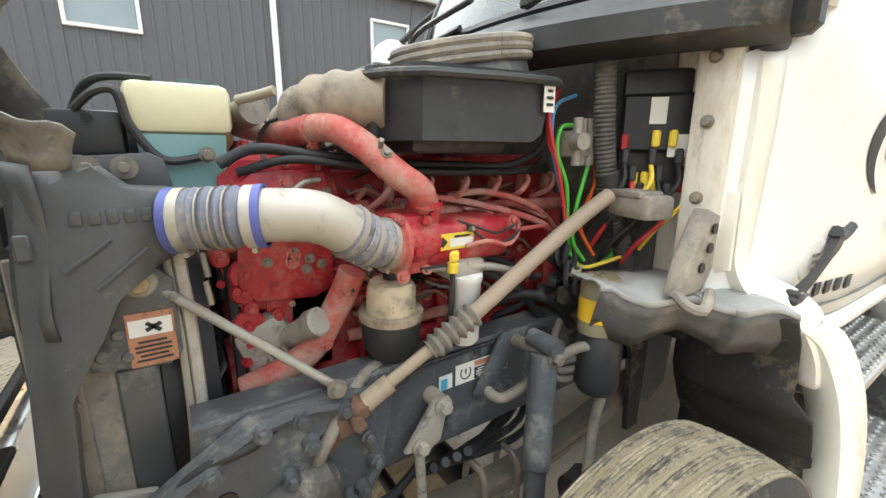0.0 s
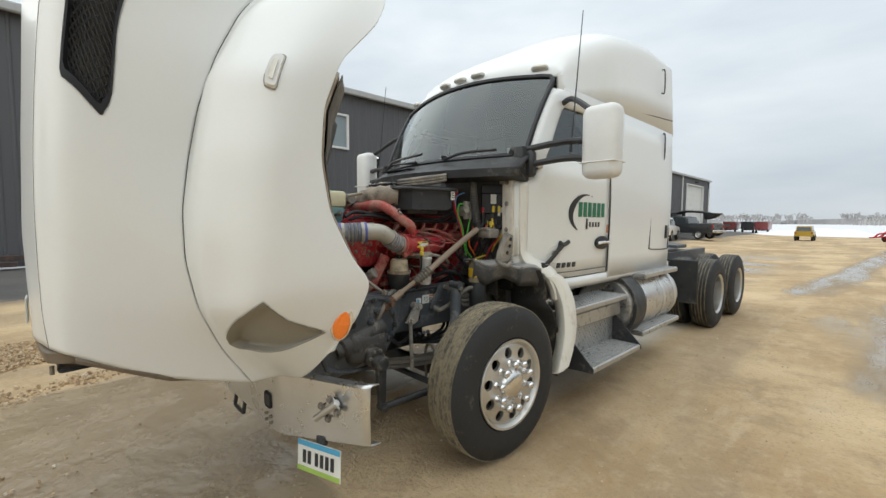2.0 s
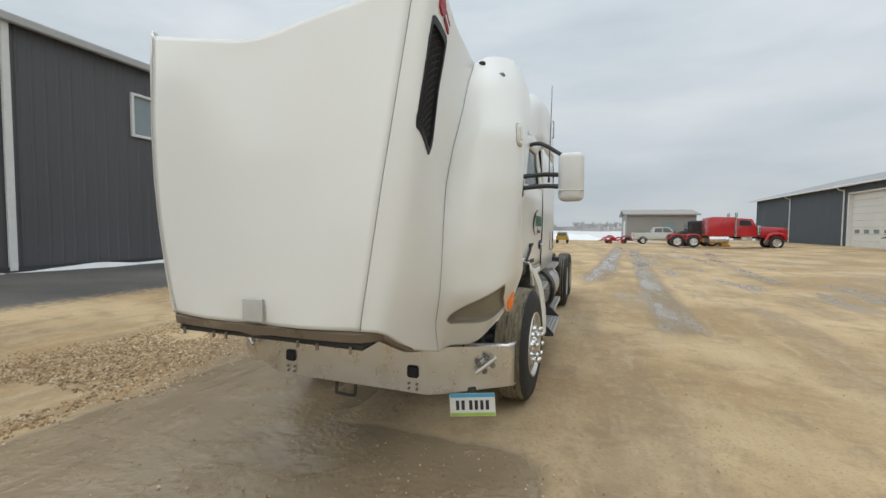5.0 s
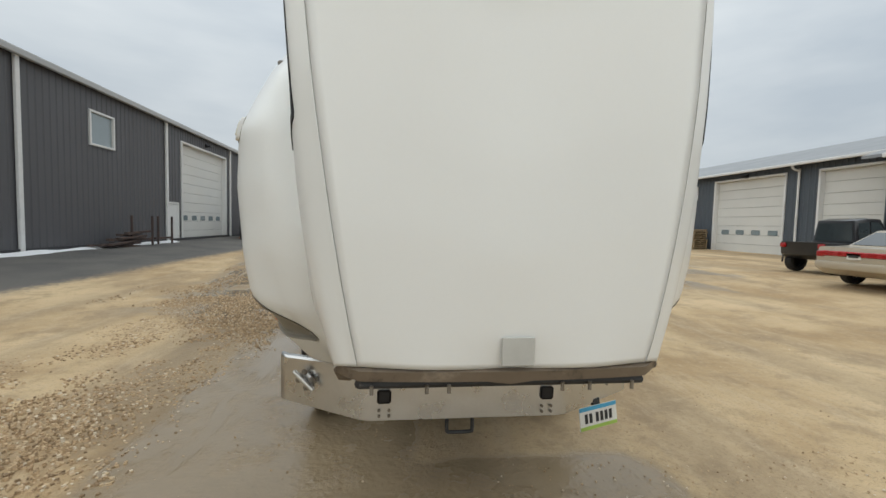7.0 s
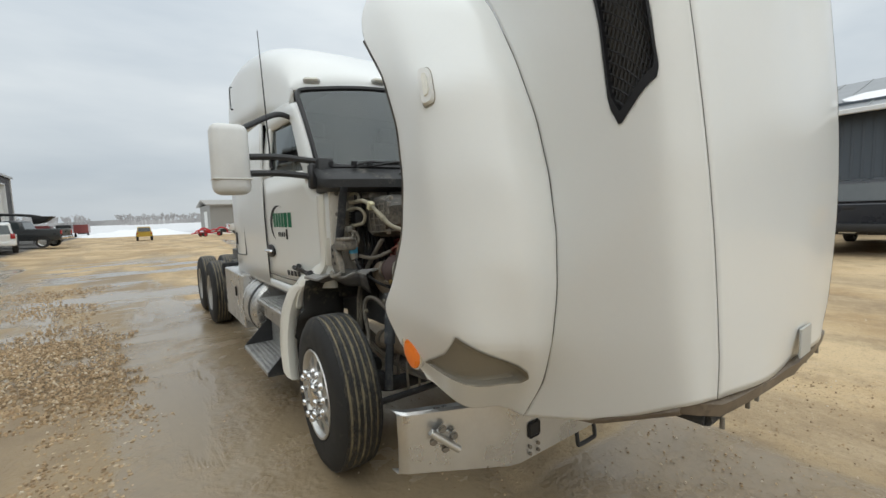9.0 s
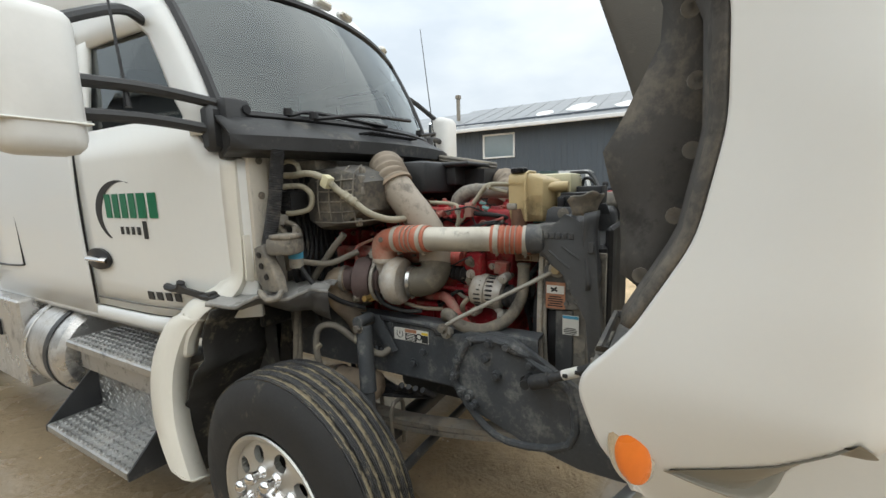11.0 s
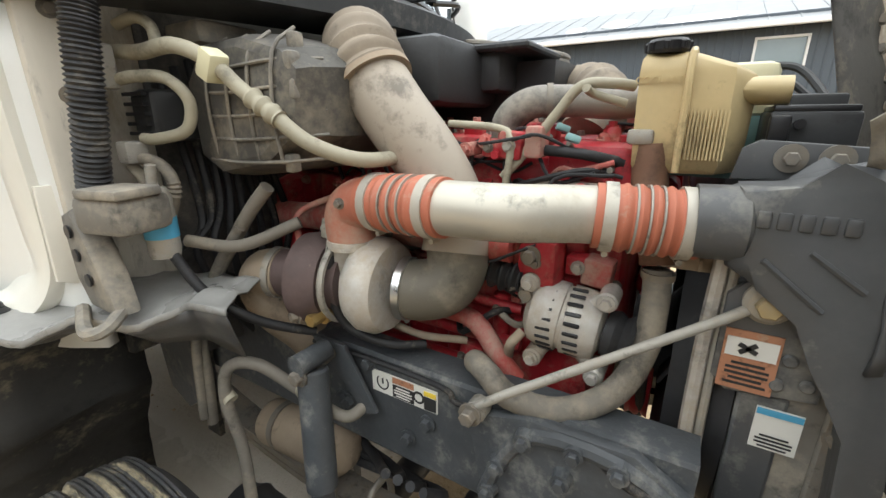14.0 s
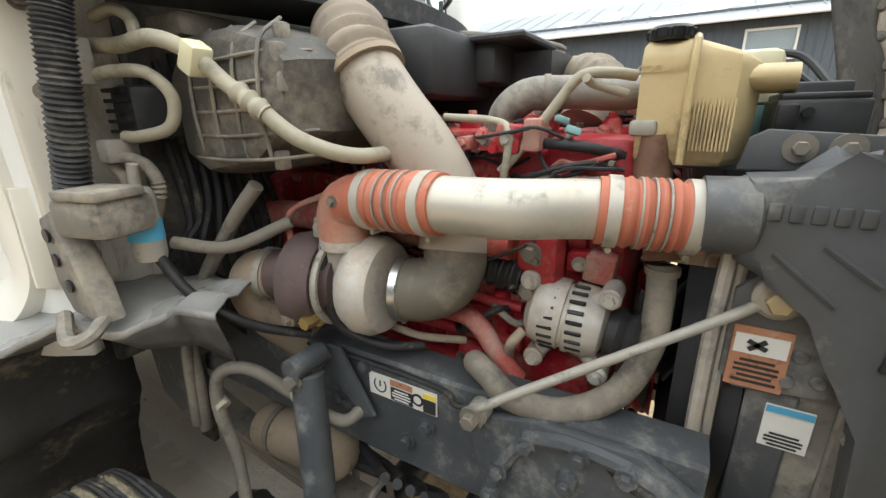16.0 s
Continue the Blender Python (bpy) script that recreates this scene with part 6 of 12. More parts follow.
# shell of sleeper and roof, one smooth ring after another
def cab_ring(y, n=18):
    zt = roof_z(y)
    w0 = cab_x(y) - 0.043 if y < 1.72 else cab_x(y) + 0.014
    ws = lerp_table([(1.12, 0.935), (1.4, 0.95), (1.72, 0.965), (1.8, 0.985), (2.8, 0.985), (3.45, 0.975)], y)[0]
    zs = lerp_table([(1.12, 2.7), (1.5, 2.88), (1.9, 3.06), (2.6, 3.24), (3.45, 3.3)], y)[0]
    ring = [(w0, y, 2.59), (w0 + (ws - w0) * 0.5, y, 2.59 + (zs - 2.59) * 0.55)]
    for i in range(n + 1):
        a = i / n * math.pi / 2
        ring.append((ws * math.cos(a) ** 0.5, y, zs + (zt - zs) * math.sin(a) ** 0.62))
    return ring


def full_ring(half):
    return half + [(-x, y, z) for x, y, z in half[-2::-1]]


bm = bmesh.new()
half_first = full_ring(cab_ring(1.12))
count = len(half_first)
lip = []
for i in range(count):
    u = half_first[i][0] / 0.955
    p = shield_point(max(-1.03, min(1.03, u * 1.03)), 1.0)
    lip.append((p.x, p.y, p.z - (0.1 if i in (0, count - 1) else 0.0)))
mid = []
for i, (p, q) in enumerate(zip(lip, half_first)):
    m_ = [0.5 * (a + b) for a, b in zip(p, q)]
    mid.append((m_[0], m_[1], m_[2] + 0.025 * (1 - min(1, abs(p[0]) / 0.8) ** 2)))
rings = [lip, mid] + [full_ring(cab_ring(y)) for y in (1.12, 1.3, 1.5, 1.7, 1.8, 1.95, 2.15, 2.45, 2.75, 3.05, 3.3)]
last = full_ring(cab_ring(3.4))
rings += [last, [(x * 0.985, 3.45, 2.58 + (z - 2.58) * 0.985) for x, y, z in last], [(x * 0.9, 3.465, 2.58 + (z - 2.58) * 0.9) for x, y, z in last]]
loft(bm, rings, closed=False)
cab = part("cab_roof", bm, white_paint, truck, "white moulded cab and sleeper roof", smooth=35, solid=0.02)

for s in (1, -1):
    # door and side wall in one pressed skin, with the window cut out
    def skin(poly_y, z0f, z1f, name, m, t=0.03, inset=0.0, label="", parent=None):
        bm = bmesh.new()
        rows = []
        for k in range(7):
            v = k / 6
            row = []
            for y in poly_y:
                z = z0f(y) + (z1f(y) - z0f(y)) * v
                bow = 0.02 * math.sin(math.pi * min(1, max(0, (z - 1.1) / 1.5)))
                row.append((s * (cab_x(y) + bow - inset - 0.10 * max(0, z - 2.15) * (1 if y < 1.75 else 0)), y, z))
            rows.append(row)
        patch(bm, rows)
        return part(name, bm, m, parent or truck, label, smooth=40, solid=t)
    ys = [0.52 + (1.74 - 0.52) * i / 14 for i in range(15)]
    low = lambda y: 1.10 if y > 0.9 else 1.10 + 0.06 * (0.9 - y)
    belt = lambda y: min(2.02, 1.86 + 0.4 * max(0, y - 0.52)) if y < 0.78 else 2.06
    door = skin(ys, low, belt, "door", door_paint, label="white cab door with farm lettering")
    head = lambda y: 2.57
    skin([1.56, 1.65, 1.74], lambda y: 2.06, head, "door_pillar", white_paint, parent=door)
    # slanted front pillar between the windshield and the door glass
    bm = bmesh.new()
    rows = []
    for k in range(13):
        z = 1.98 + (2.62 - 1.98) * k / 12
        v = (z - 2.05) / (2.73 - 2.05)
        p = shield_point(1.0, v)
        yq = lerp_table([(1.98, 0.79), (2.06, 0.80), (2.3, 0.92), (2.48, 1.02), (2.53, 1.10), (2.62, 1.2)], z)[0]
        xq = cab_x(yq) - 0.1 * max(0, z - 2.15)
        a = Vector((p.x + 0.0, p.y - 0.004, z))
        b = Vector((xq, yq, z))
        row = []
        for t in (0, 0.3, 0.62, 0.85, 1.0):
            q = a.lerp(b, t)
            q.x += 0.03 * math.sin(math.pi * t) ** 0.8
            row.append((q.x * s, q.y, q.z))
        rows.append(row)
    patch(bm, rows)
    part("windshield_pillar", bm, white_paint, truck, smooth=60, solid=0.03)
    bm = bmesh.new()
    tube(bm, [(s * (cab_x(0.62 + 0.3 * t) - 0.06 + 0.012 - 0.06 * t), 0.68 + 0.47 * t, 2.0 + 0.6 * t) for t in np.linspace(0, 1, 6)], 0.005, seg=6)
    part("pillar_gap", bm, black_clean, truck)
    bm = bmesh.new()
    rows = []
    for k in range(8):
        y = 1.03 + k * 0.1
        rows.append([(s * (cab_x(y) - 0.035), y, 2.50), (s * (cab_x(y) - 0.035), y, 2.56), (s * (cab_x(y) - 0.01), y, 2.64)])
    patch(bm, rows)
    part("door_header", bm, white_paint, door, smooth=40, solid=0.03)
    # side glass
    bm = bmesh.new()
    ring = [(0.80, 2.06), (1.58, 2.06), (1.58, 2.54), (1.10, 2.54), (1.02, 2.5)]
    vs = [bm.verts.new((s * (cab_x(y) - 0.02 - 0.1 * max(0, z - 2.15)), y, z)) for y, z in ring]
    bm.faces.new(vs)
    pane = part("side_window", bm, shield_glass, door, "tinted side window")
    if pane.data.polygons[0].normal.x * s < 0:
        pane.data.flip_normals()
    pane.visible_shadow = False
    bm = bmesh.new()
    loop = [(0.79, 2.05), (1.6, 2.05), (1.6, 2.56), (1.09, 2.56), (1.0, 2.51), (0.79, 2.05)]
    tube(bm, [(s * (cab_x(y) - 0.012 - 0.1 * max(0, z - 2.15)), y, z) for y, z in loop], 0.014, seg=6, per=1, smooth=False)
    part("window_seal", bm, black_clean, door)
    # sleeper side
    ys2 = [1.76, 1.8, 1.95, 2.1, 2.5, 3.0, 3.37, 3.42, 3.45]
    bm = bmesh.new()
    rows = []
    for k in range(9):
        z = 1.04 + (2.6 - 1.04) * k / 8
        row = []
        for y in ys2:
            bow = 0.02 * math.sin(math.pi * (z - 1.1) / 1.6)
            d = 0.0 if y < 3.4 else (0.02 if y < 3.44 else 0.05)
            row.append((s * (cab_x(y) + bow + 0.012 - d), y, z))
        rows.append(row)
    patch(bm, rows)
    sleeper = part("sleeper_side", bm, white_paint, truck, "white sleeper side panel", smooth=35, solid=0.03)
    # luggage hatch with a rounded dark seal
    bm = bmesh.new()
    loop = [(2.74, 1.3), (2.79, 1.265), (3.27, 1.25), (3.33, 1.3), (3.33, 1.61), (3.28, 1.665), (2.83, 1.67), (2.77, 1.62)]
    tube(bm, [(s * (cab_x(y) + 0.022), y, z) for y, z in loop + loop[:1]], 0.007, seg=6, per=6)
    hatch = part("hatch_seal", bm, black_clean, sleeper, "dark seal round the luggage hatch")
    bm = bmesh.new()
    box(bm, (s * 1.025, 3.25, 1.45), (0.02, 0.08, 0.16), 0.01)
    part("hatch_latch", bm, black_clean, sleeper)
    for z0, z1, yy in ((2.28, 2.56, 3.09), (3.0, 3.25, 3.01)):
        bm = bmesh.new()
        tube(bm, [(s * (1.015), yy - 0.04, z1), (s * 1.03, yy, z1 - 0.01), (s * 1.03, yy + 0.01, z0 + 0.02), (s * 1.015, yy - 0.03, z0)], 0.007, seg=6)
        part("vent_slot", bm, black_plastic, sleeper)
    bm = bmesh.new()
    tube(bm, [(s * 1.005, 1.78, 2.63), (s * 1.008, 2.6, 2.7), (s * 1.008, 3.37, 2.76)], 0.006, seg=6)
    part("body_seam", bm, black_clean, sleeper)
    bm = bmesh.new()
    tube(bm, [(s * 1.012, 1.75, 1.1), (s * 1.025, 1.75, 1.8), (s * 0.985, 1.75, 2.55)], 0.006, seg=6)
    part("door_gap", bm, black_clean, door)
    # skirt under the door
    bm = bmesh.new()
    rows = [[(s * (cab_x(y) + 0.005), y, 1.09), (s * (cab_x(y) + 0.01), y, 1.03), (s * (cab_x(y) - 0.03), y, 0.985)] for y in (0.9, 1.0, 1.2, 1.76, 2.4, 3.43)]
    patch(bm, rows)
    part("cab_sill", bm, white_paint, truck, smooth=50, solid=0.02)
# rear wall and floor
bm = bmesh.new()
box(bm, (0, 3.44, 2.2), (1.9, 0.04, 2.35), 0.01)
part("rear_wall", bm, white_plain, truck)
bm = bmesh.new()
box(bm, (0, 2.07, 1.02), (1.86, 2.74, 0.06), 0.01)
part("cab_floor", bm, black_plastic, truck)
# firewall: dirty cream panel behind the engine
bm = bmesh.new()
box(bm, (0, 0.62, 1.615), (1.62, 0.04, 0.77), 0.01)
firewall = part("firewall", bm, cream_dirty, truck, "dusty cream-coloured firewall panel")
bm = bmesh.new()
box(bm, (0, 0.64, 1.125), (1.5, 0.03, 0.2), 0.01)
part("toe_board", bm, arch_dirt, truck, "dark toe board under the firewall")
# windshield glass with a black border
bm = bmesh.new()
patch(bm, [[shield_point(-0.97 + 1.94 * i / 20, 0.05 + 0.91 * k / 8) for i in range(21)] for k in range(9)])
ws = part("windshield", bm, shield_glass, truck, "large wrapped windshield", smooth=60)
if ws.data.polygons[80].normal.y > 0:
    ws.data.flip_normals()
ws.visible_shadow = False
bm = bmesh.new()
loop = [shield_point(u, 0.03) for u in np.linspace(-0.97, 0.97, 15)] + [shield_point(0.985, v) for v in np.linspace(0.1, 0.9, 6)] + [shield_point(u, 0.985) for u in np.linspace(0.95, -0.95, 15)] + [shield_point(-0.985, v) for v in np.linspace(0.9, 0.1, 6)]
tube(bm, loop + loop[:1], 0.022, seg=6, per=2)
part("windshield_seal", bm, black_clean, truck, smooth=50)
# cowl under the glass
bm = bmesh.new()
rows = []
for u in np.linspace(-1, 1, 21):
    p = shield_point(u, 0.02)
    rows.append([(p.x * 1.04, p.y + 0.03, p.z + 0.005), (p.x * 1.04, p.y - 0.03, p.z - 0.01), (p.x * 1.05, p.y - 0.16 + 0.05 * u * u, p.z - 0.07), (p.x * 1.05, p.y - 0.22 + 0.09 * u * u, p.z - 0.1), (p.x * 1.05, p.y - 0.215 + 0.09 * u * u, p.z - 0.16), (p.x * 1.03, p.y - 0.1 + 0.05 * u * u, p.z - 0.19)])
patch(bm, rows)
cowl = part("cowl", bm, black_plastic, truck, "black plastic cowl below the windshield", smooth=35, solid=0.02)
# dark cabin: dashboard, seats
bm = bmesh.new()
box(bm, (0, 0.85, 1.9), (1.5, 0.45, 0.3), 0.08, seg=2)
part("dashboard", bm, black_clean, truck)
for x in (-0.45, 0.45):
    bm = bmesh.new()
    box(bm, (x, 1.6, 1.75), (0.5, 0.5, 0.16), 0.06, seg=2)
    box(bm, (x, 1.85, 2.15), (0.48, 0.14, 0.75), 0.06, seg=2)
    box(bm, (x, 1.88, 2.6), (0.26, 0.1, 0.2), 0.04, seg=2)
    part("seat", bm, mat("seat_cloth", (0.05, 0.05, 0.055), 0.9, vary=0.2), truck)
bm = bmesh.new()
box(bm, (0, 2.1, 2.08), (1.9, 0.05, 2.0), 0.01)
box(bm, (0, 2.09, 3.08), (1.76, 0.04, 0.5), 0.01)
part("sleeper_curtain", bm, mat("curtain", (0.06, 0.06, 0.065), 0.95, vary=0.2), truck)

bm = bmesh.new()
rows = []
for y in (0.9, 1.0, 1.2, 1.5, 1.8, 2.12):
    half = [(0.74 + 0.1 * min(1, max(0, y - 1)), y, 2.62), (0.7, y, roof_z(y) - 0.2), (0.45, y, roof_z(y) - 0.075), (0.0, y, roof_z(y) - 0.06)]
    half = [(x, q + max(0.0, 1.0 - (y - 0.9) / 0.5) * 0.36 * (x / 0.745) ** 2 + 0.03, z) for x, q, z in half]
    rows.append(half + [(-x, q, z) for x, q, z in half[-2::-1]])
patch(bm, rows)
part("headliner", bm, mat("headliner", (0.09, 0.09, 0.092), 0.95, vary=0.15), truck, smooth=60)

# ---- outside of the cab: mirrors, lamps, lettering, steps, tanks ----
tread_alu = mat("tread_alu", (0.5, 0.5, 0.49), 0.4, 0.85, vary=0.12, bump=0.1, dirt=(0.33, 0.3, 0.25), dirt_amount=0.4, dirt_scale=6)
tank_alu = mat("tank_alu", (0.6, 0.59, 0.57), 0.34, 0.8, vary=0.08, bump=0.05, dirt=(0.4, 0.37, 0.31), dirt_amount=0.42, dirt_scale=3)
mirror_glass = mat("mirror_glass", (0.85, 0.87, 0.88), 0.02, 1.0, vary=0.0, bump=0.0, rough_vary=0.0)

for s, x0, x1 in ((1, 1.295, 1.55), (-1, 1.345, 1.595)):
    bm = bmesh.new()
    box(bm, (s * (x0 + x1) / 2, 0.73, 2.11), (x1 - x0, 0.17, 0.5), 0.06, seg=3)
    mirror = part("mirror", bm, white_plain, truck, "tall white wing mirror on black arms", smooth=40)
    bm = bmesh.new()
    box(bm, (s * (x0 + x1) / 2, 0.726, 1.97), (x1 - x0 + 0.004, 0.176, 0.008), 0.003)
    part("housing_joint", bm, paper_white, mirror)
    bm = bmesh.new()
    box(bm, (s * (x0 + x1) / 2, 0.818, 2.185), (x1 - x0 - 0.05, 0.008, 0.27), 0.02)
    part("mirror_glass", bm, mirror_glass, mirror)
    for zc in (2.0, 2.12):
        bm = bmesh.new()
        tube(bm, [(s * 0.84, 0.6, zc - 0.02), (s * 0.95, 0.63, zc), (s * 1.15, 0.68, zc + 0.02), (s * (x0 + 0.03), 0.72, zc + 0.015)], 0.024, seg=8)
        part("mirror_arm", bm, black_plastic, mirror, smooth=40)
    bm = bmesh.new()
    tube(bm, [(s * 0.93, 1.02, 2.52), (s * 1.1, 0.9, 2.5), (s * (x0 + 0.05), 0.76, 2.33)], 0.022, seg=8)
    part("upper_arm", bm, black_plastic, mirror, smooth=40)
    bm = bmesh.new()
    box(bm, (s * 0.835, 0.585, 2.0), (0.13, 0.1, 0.27), 0.02, seg=2)
    box(bm, (s * 0.9, 0.62, 2.0), (0.1, 0.08, 0.2), 0.02)
    part("mirror_base", bm, black_plastic, mirror, smooth=40)
    for zc in (1.91, 2.09):
        bm = bmesh.new()
        cyl(bm, (s * 0.8, 0.535, zc), (s * 0.8, 0.525, zc), 0.02, seg=12)
        part("base_bolt", bm, black_clean, mirror)
    # whip antenna
    bm = bmesh.new()
    cyl(bm, (s * 1.2, 0.7, 2.06), (s * 1.2, 0.71, 2.15), 0.013, 0.008, seg=8)
    cyl(bm, (s * 1.2, 0.71, 2.15), (s * 1.205, 0.82, 3.09), 0.006, 0.003, seg=6)
    part("antenna", bm, black_clean, truck, "thin black whip antenna")
    # door handle: bright pull in a dark oval dish
    bm = bmesh.new()
    loft(bm, [[(s * (1.012 + o), 1.62 + math.cos(t) * 0.135 * k, 1.375 + math.sin(t) * 0.06 * k) for t in np.linspace(0, 2 * math.pi, 29)[:-1]] for o, k in ((0, 1), (0.014, 1), (0.016, 0.9))], True, True)
    dish = part("handle_dish", bm, black_clean, truck, "black oval door-handle dish", smooth=40)
    bm = bmesh.new()
    tube(bm, [(s * 1.03, 1.51, 1.37), (s * 1.05, 1.56, 1.378), (s * 1.05, 1.68, 1.378), (s * 1.03, 1.73, 1.37)], 0.015, seg=8)
    part("door_handle", bm, chrome, dish, smooth=40)
    bm = bmesh.new()
    box(bm, (s * 1.015, 1.735, 1.5), (0.004, 0.06, 0.075), 0.001)
    if s > 0:
        part("reflector_sticker", bm, label_orange, truck)
    else:
        bm.free()
    # farm lettering on the door, drawn as plain bars with a sickle-shaped arc
    bm = bmesh.new()
    pts_o, pts_i = [], []
    cy, cz, r = (1.30 if s > 0 else 1.33), 1.635, 0.235
    for t in np.linspace(0.35, 1.32, 30):
        a = t * math.pi
        w = 0.05 * max(0.0, math.sin((t - 0.35) / 0.97 * math.pi)) ** 1.2
        pts_o.append((cy + s * math.cos(a) * r * 1.05, cz + math.sin(a) * r * 0.7))
        pts_i.append((cy + s * (0.02 + math.cos(a) * (r * 1.05 - w)), cz + math.sin(a) * (r * 0.7 - w * 0.6)))
    def skin_x(y, z):
        return cab_x(y) + 0.02 * math.sin(math.pi * min(1, max(0, (z - 1.1) / 1.5))) + 0.0025
    patch(bm, [[(s * skin_x(*p), p[0], p[1]) for p in pts_o], [(s * skin_x(*p), p[0], p[1]) for p in pts_i]])
    sign = part("door_sign", bm, ink_black, truck, "green and black lettering with a dark arc, as bars", solid=0.001)
    base = 1.19 if s > 0 else 1.01
    order = range(6)
    for k in order:
        yy = base + k * 0.079
        bm = bmesh.new()
        w, h = 0.06, 0.125
        patch(bm, [[(s * (skin_x(y, z) + 0.001), y, z) for y in np.linspace(yy, yy + w, 3)] for z in np.linspace(1.605, 1.605 + h, 4)])
        part("letter_bar", bm, ink_green, sign, solid=0.001)
    for k in range(5):
        yy = base + (0.13 if s > 0 else 0.09) + k * 0.053
        bm = bmesh.new()
        patch(bm, [[(s * (skin_x(y, z) + 0.001), y, z) for y in np.linspace(yy, yy + 0.03, 3)] for z in np.linspace(1.52 - (0.02 if k == 0 else 0), 1.56 + (0.03 if k == 0 else 0), 4)])
        part("letter_bar", bm, ink_black, sign, solid=0.001)
    # small model badge as bars near the front foot of the door
    for k in range(4):
        yy = 0.93 + k * 0.065
        bm = bmesh.new()
        slab(bm, [(yy, 1.185), (yy + 0.05, 1.185), (yy + 0.06, 1.225), (yy + 0.01, 1.225)], 0.006, "x", s * (cab_x(yy) + 0.008) - (0.006 if s < 0 else 0))
        part("badge_bar", bm, black_plastic, truck)
    # rubber hood latch on the lower door corner: bracket, flat strap and pull handle
    foot, top = (Vector((0.965, 0.76, 1.215)), Vector((0.985, 0.98, 1.375))) if s > 0 else (Vector((0.965, 0.70, 1.235)), Vector((0.985, 0.91, 1.265)))
    foot.x, top.x = foot.x * s, top.x * s
    run = top - foot
    across = run.cross(Vector((1, 0, 0))).normalized()
    bm = bmesh.new()
    box(bm, foot, (0.05, 0.11, 0.028), 0.008)
    box(bm, foot + Vector((s * 0.004, -0.03, 0.018)), (0.042, 0.03, 0.022), 0.006)
    latch = part("hood_latch", bm, black_plastic, truck, "black rubber hood latch", smooth=40)
    bm = bmesh.new()
    rings = []
    for t, w, h in ((0.05, 0.016, 0.01), (0.3, 0.014, 0.008), (0.7, 0.014, 0.008), (0.85, 0.02, 0.012), (1.0, 0.024, 0.013)):
        p = foot + run * t + Vector((s * 0.012 * math.sin(3.1 * t), 0, 0))
        rings.append([p + across * (w * a) + Vector((h * b, 0, 0)) for a, b in ((-1, -1), (1, -1), (1, 1), (-1, 1))])
    loft(bm, rings, True, True)
    part("strap", bm, black_plastic, latch, smooth=40)
    bm = bmesh.new()
    ahead = run.normalized() * 0.5 + Vector((0, 0.5, 0))
    tube(bm, [top - ahead * 0.015 - across * 0.03, top, top + ahead * 0.05 + across * 0.012, top + ahead * 0.1 + across * 0.008], 0.019, seg=8)
    part("pull_handle", bm, black_plastic, latch, smooth=40)
    if s > 0:
        bm = bmesh.new()
        lathe(bm, [(0.001, 0.008), (0.07, 0.008), (0.075, 0.0)], (0.957, 0.9, 1.3), (1, -0.22, 0), seg=28)
        part("round_sticker", bm, paper_white, truck, "round grey sticker")
        for k in range(3):
            bm = bmesh.new()
            box(bm, (0.967, 0.9, 1.325 - k * 0.022), (0.004, 0.07, 0.008), 0, None)
            part("sticker_bar", bm, steel_dirty, truck)
    # body crease lines
    bm = bmesh.new()
    tube(bm, [(s * (cab_x(y) + 0.006), y, 1.145) for y in (0.85, 1.0, 1.3, 1.72)], 0.004, seg=6)
    part("door_crease", bm, mat("gap_dark", (0.08, 0.075, 0.07), 0.8), truck)

# clearance lamps along the roof's brow
for x in (-0.78, -0.21, 0.0, 0.21, 0.78):
    u = x / 0.925
    p = shield_point(u, 1.0)
    bm = bmesh.new()
    box(bm, (0, 0, 0), (0.115, 0.05, 0.03), 0.012, Matrix.Translation((p.x, p.y + 0.02, p.z + 0.075)) @ Matrix.Rotation(math.atan2(0.6 * u, 1), 4, "Z"))
    lamp = part("clearance_lamp", bm, amber_lens, truck, "small oblong roof clearance lamp", smooth=40)
    bm = bmesh.new()
    box(bm, (0, 0.012, 0), (0.14, 0.05, 0.042), 0.014, Matrix.Translation((p.x, p.y + 0.02, p.z + 0.07)) @ Matrix.Rotation(math.atan2(0.6 * u, 1), 4, "Z"))
    part("lamp_base", bm, rim_alu, lamp)
# wipers
for a, b, c in (((-0.56, 0.36, 2.06), (-0.3, 0.26, 2.1), (0.1, 0.235, 2.12)), ((0.3, 0.3, 2.06), (0.5, 0.3, 2.09), (0.72, 0.45, 2.11)), ((-0.66, 0.42, 2.07), (-0.5, 0.4, 2.1), (-0.05, 0.3, 2.075))):
    bm = bmesh.new()
    tube(bm, [a, b, c], 0.011, seg=6)
    cyl(bm, a, (a[0], a[1], a[2] + 0.03), 0.022, seg=10)
    part("wiper", bm, black_clean, truck, "black windshield wiper")
bm = bmesh.new()
q = shield_point(0.86, 0.1)
box(bm, (q.x, q.y + 0.03, q.z + 0.0), (0.1, 0.004, 0.04), 0, None)
part("windshield_sticker", bm, paper_white, truck)
# cowl grille slats
for k in range(14):
    bm = bmesh.new()
    x = -0.36 + k * 0.03
    box(bm, (x, 0.2, 2.0), (0.012, 0.1, 0.012), 0.003)
    part("cowl_slat", bm, black_clean, cowl)

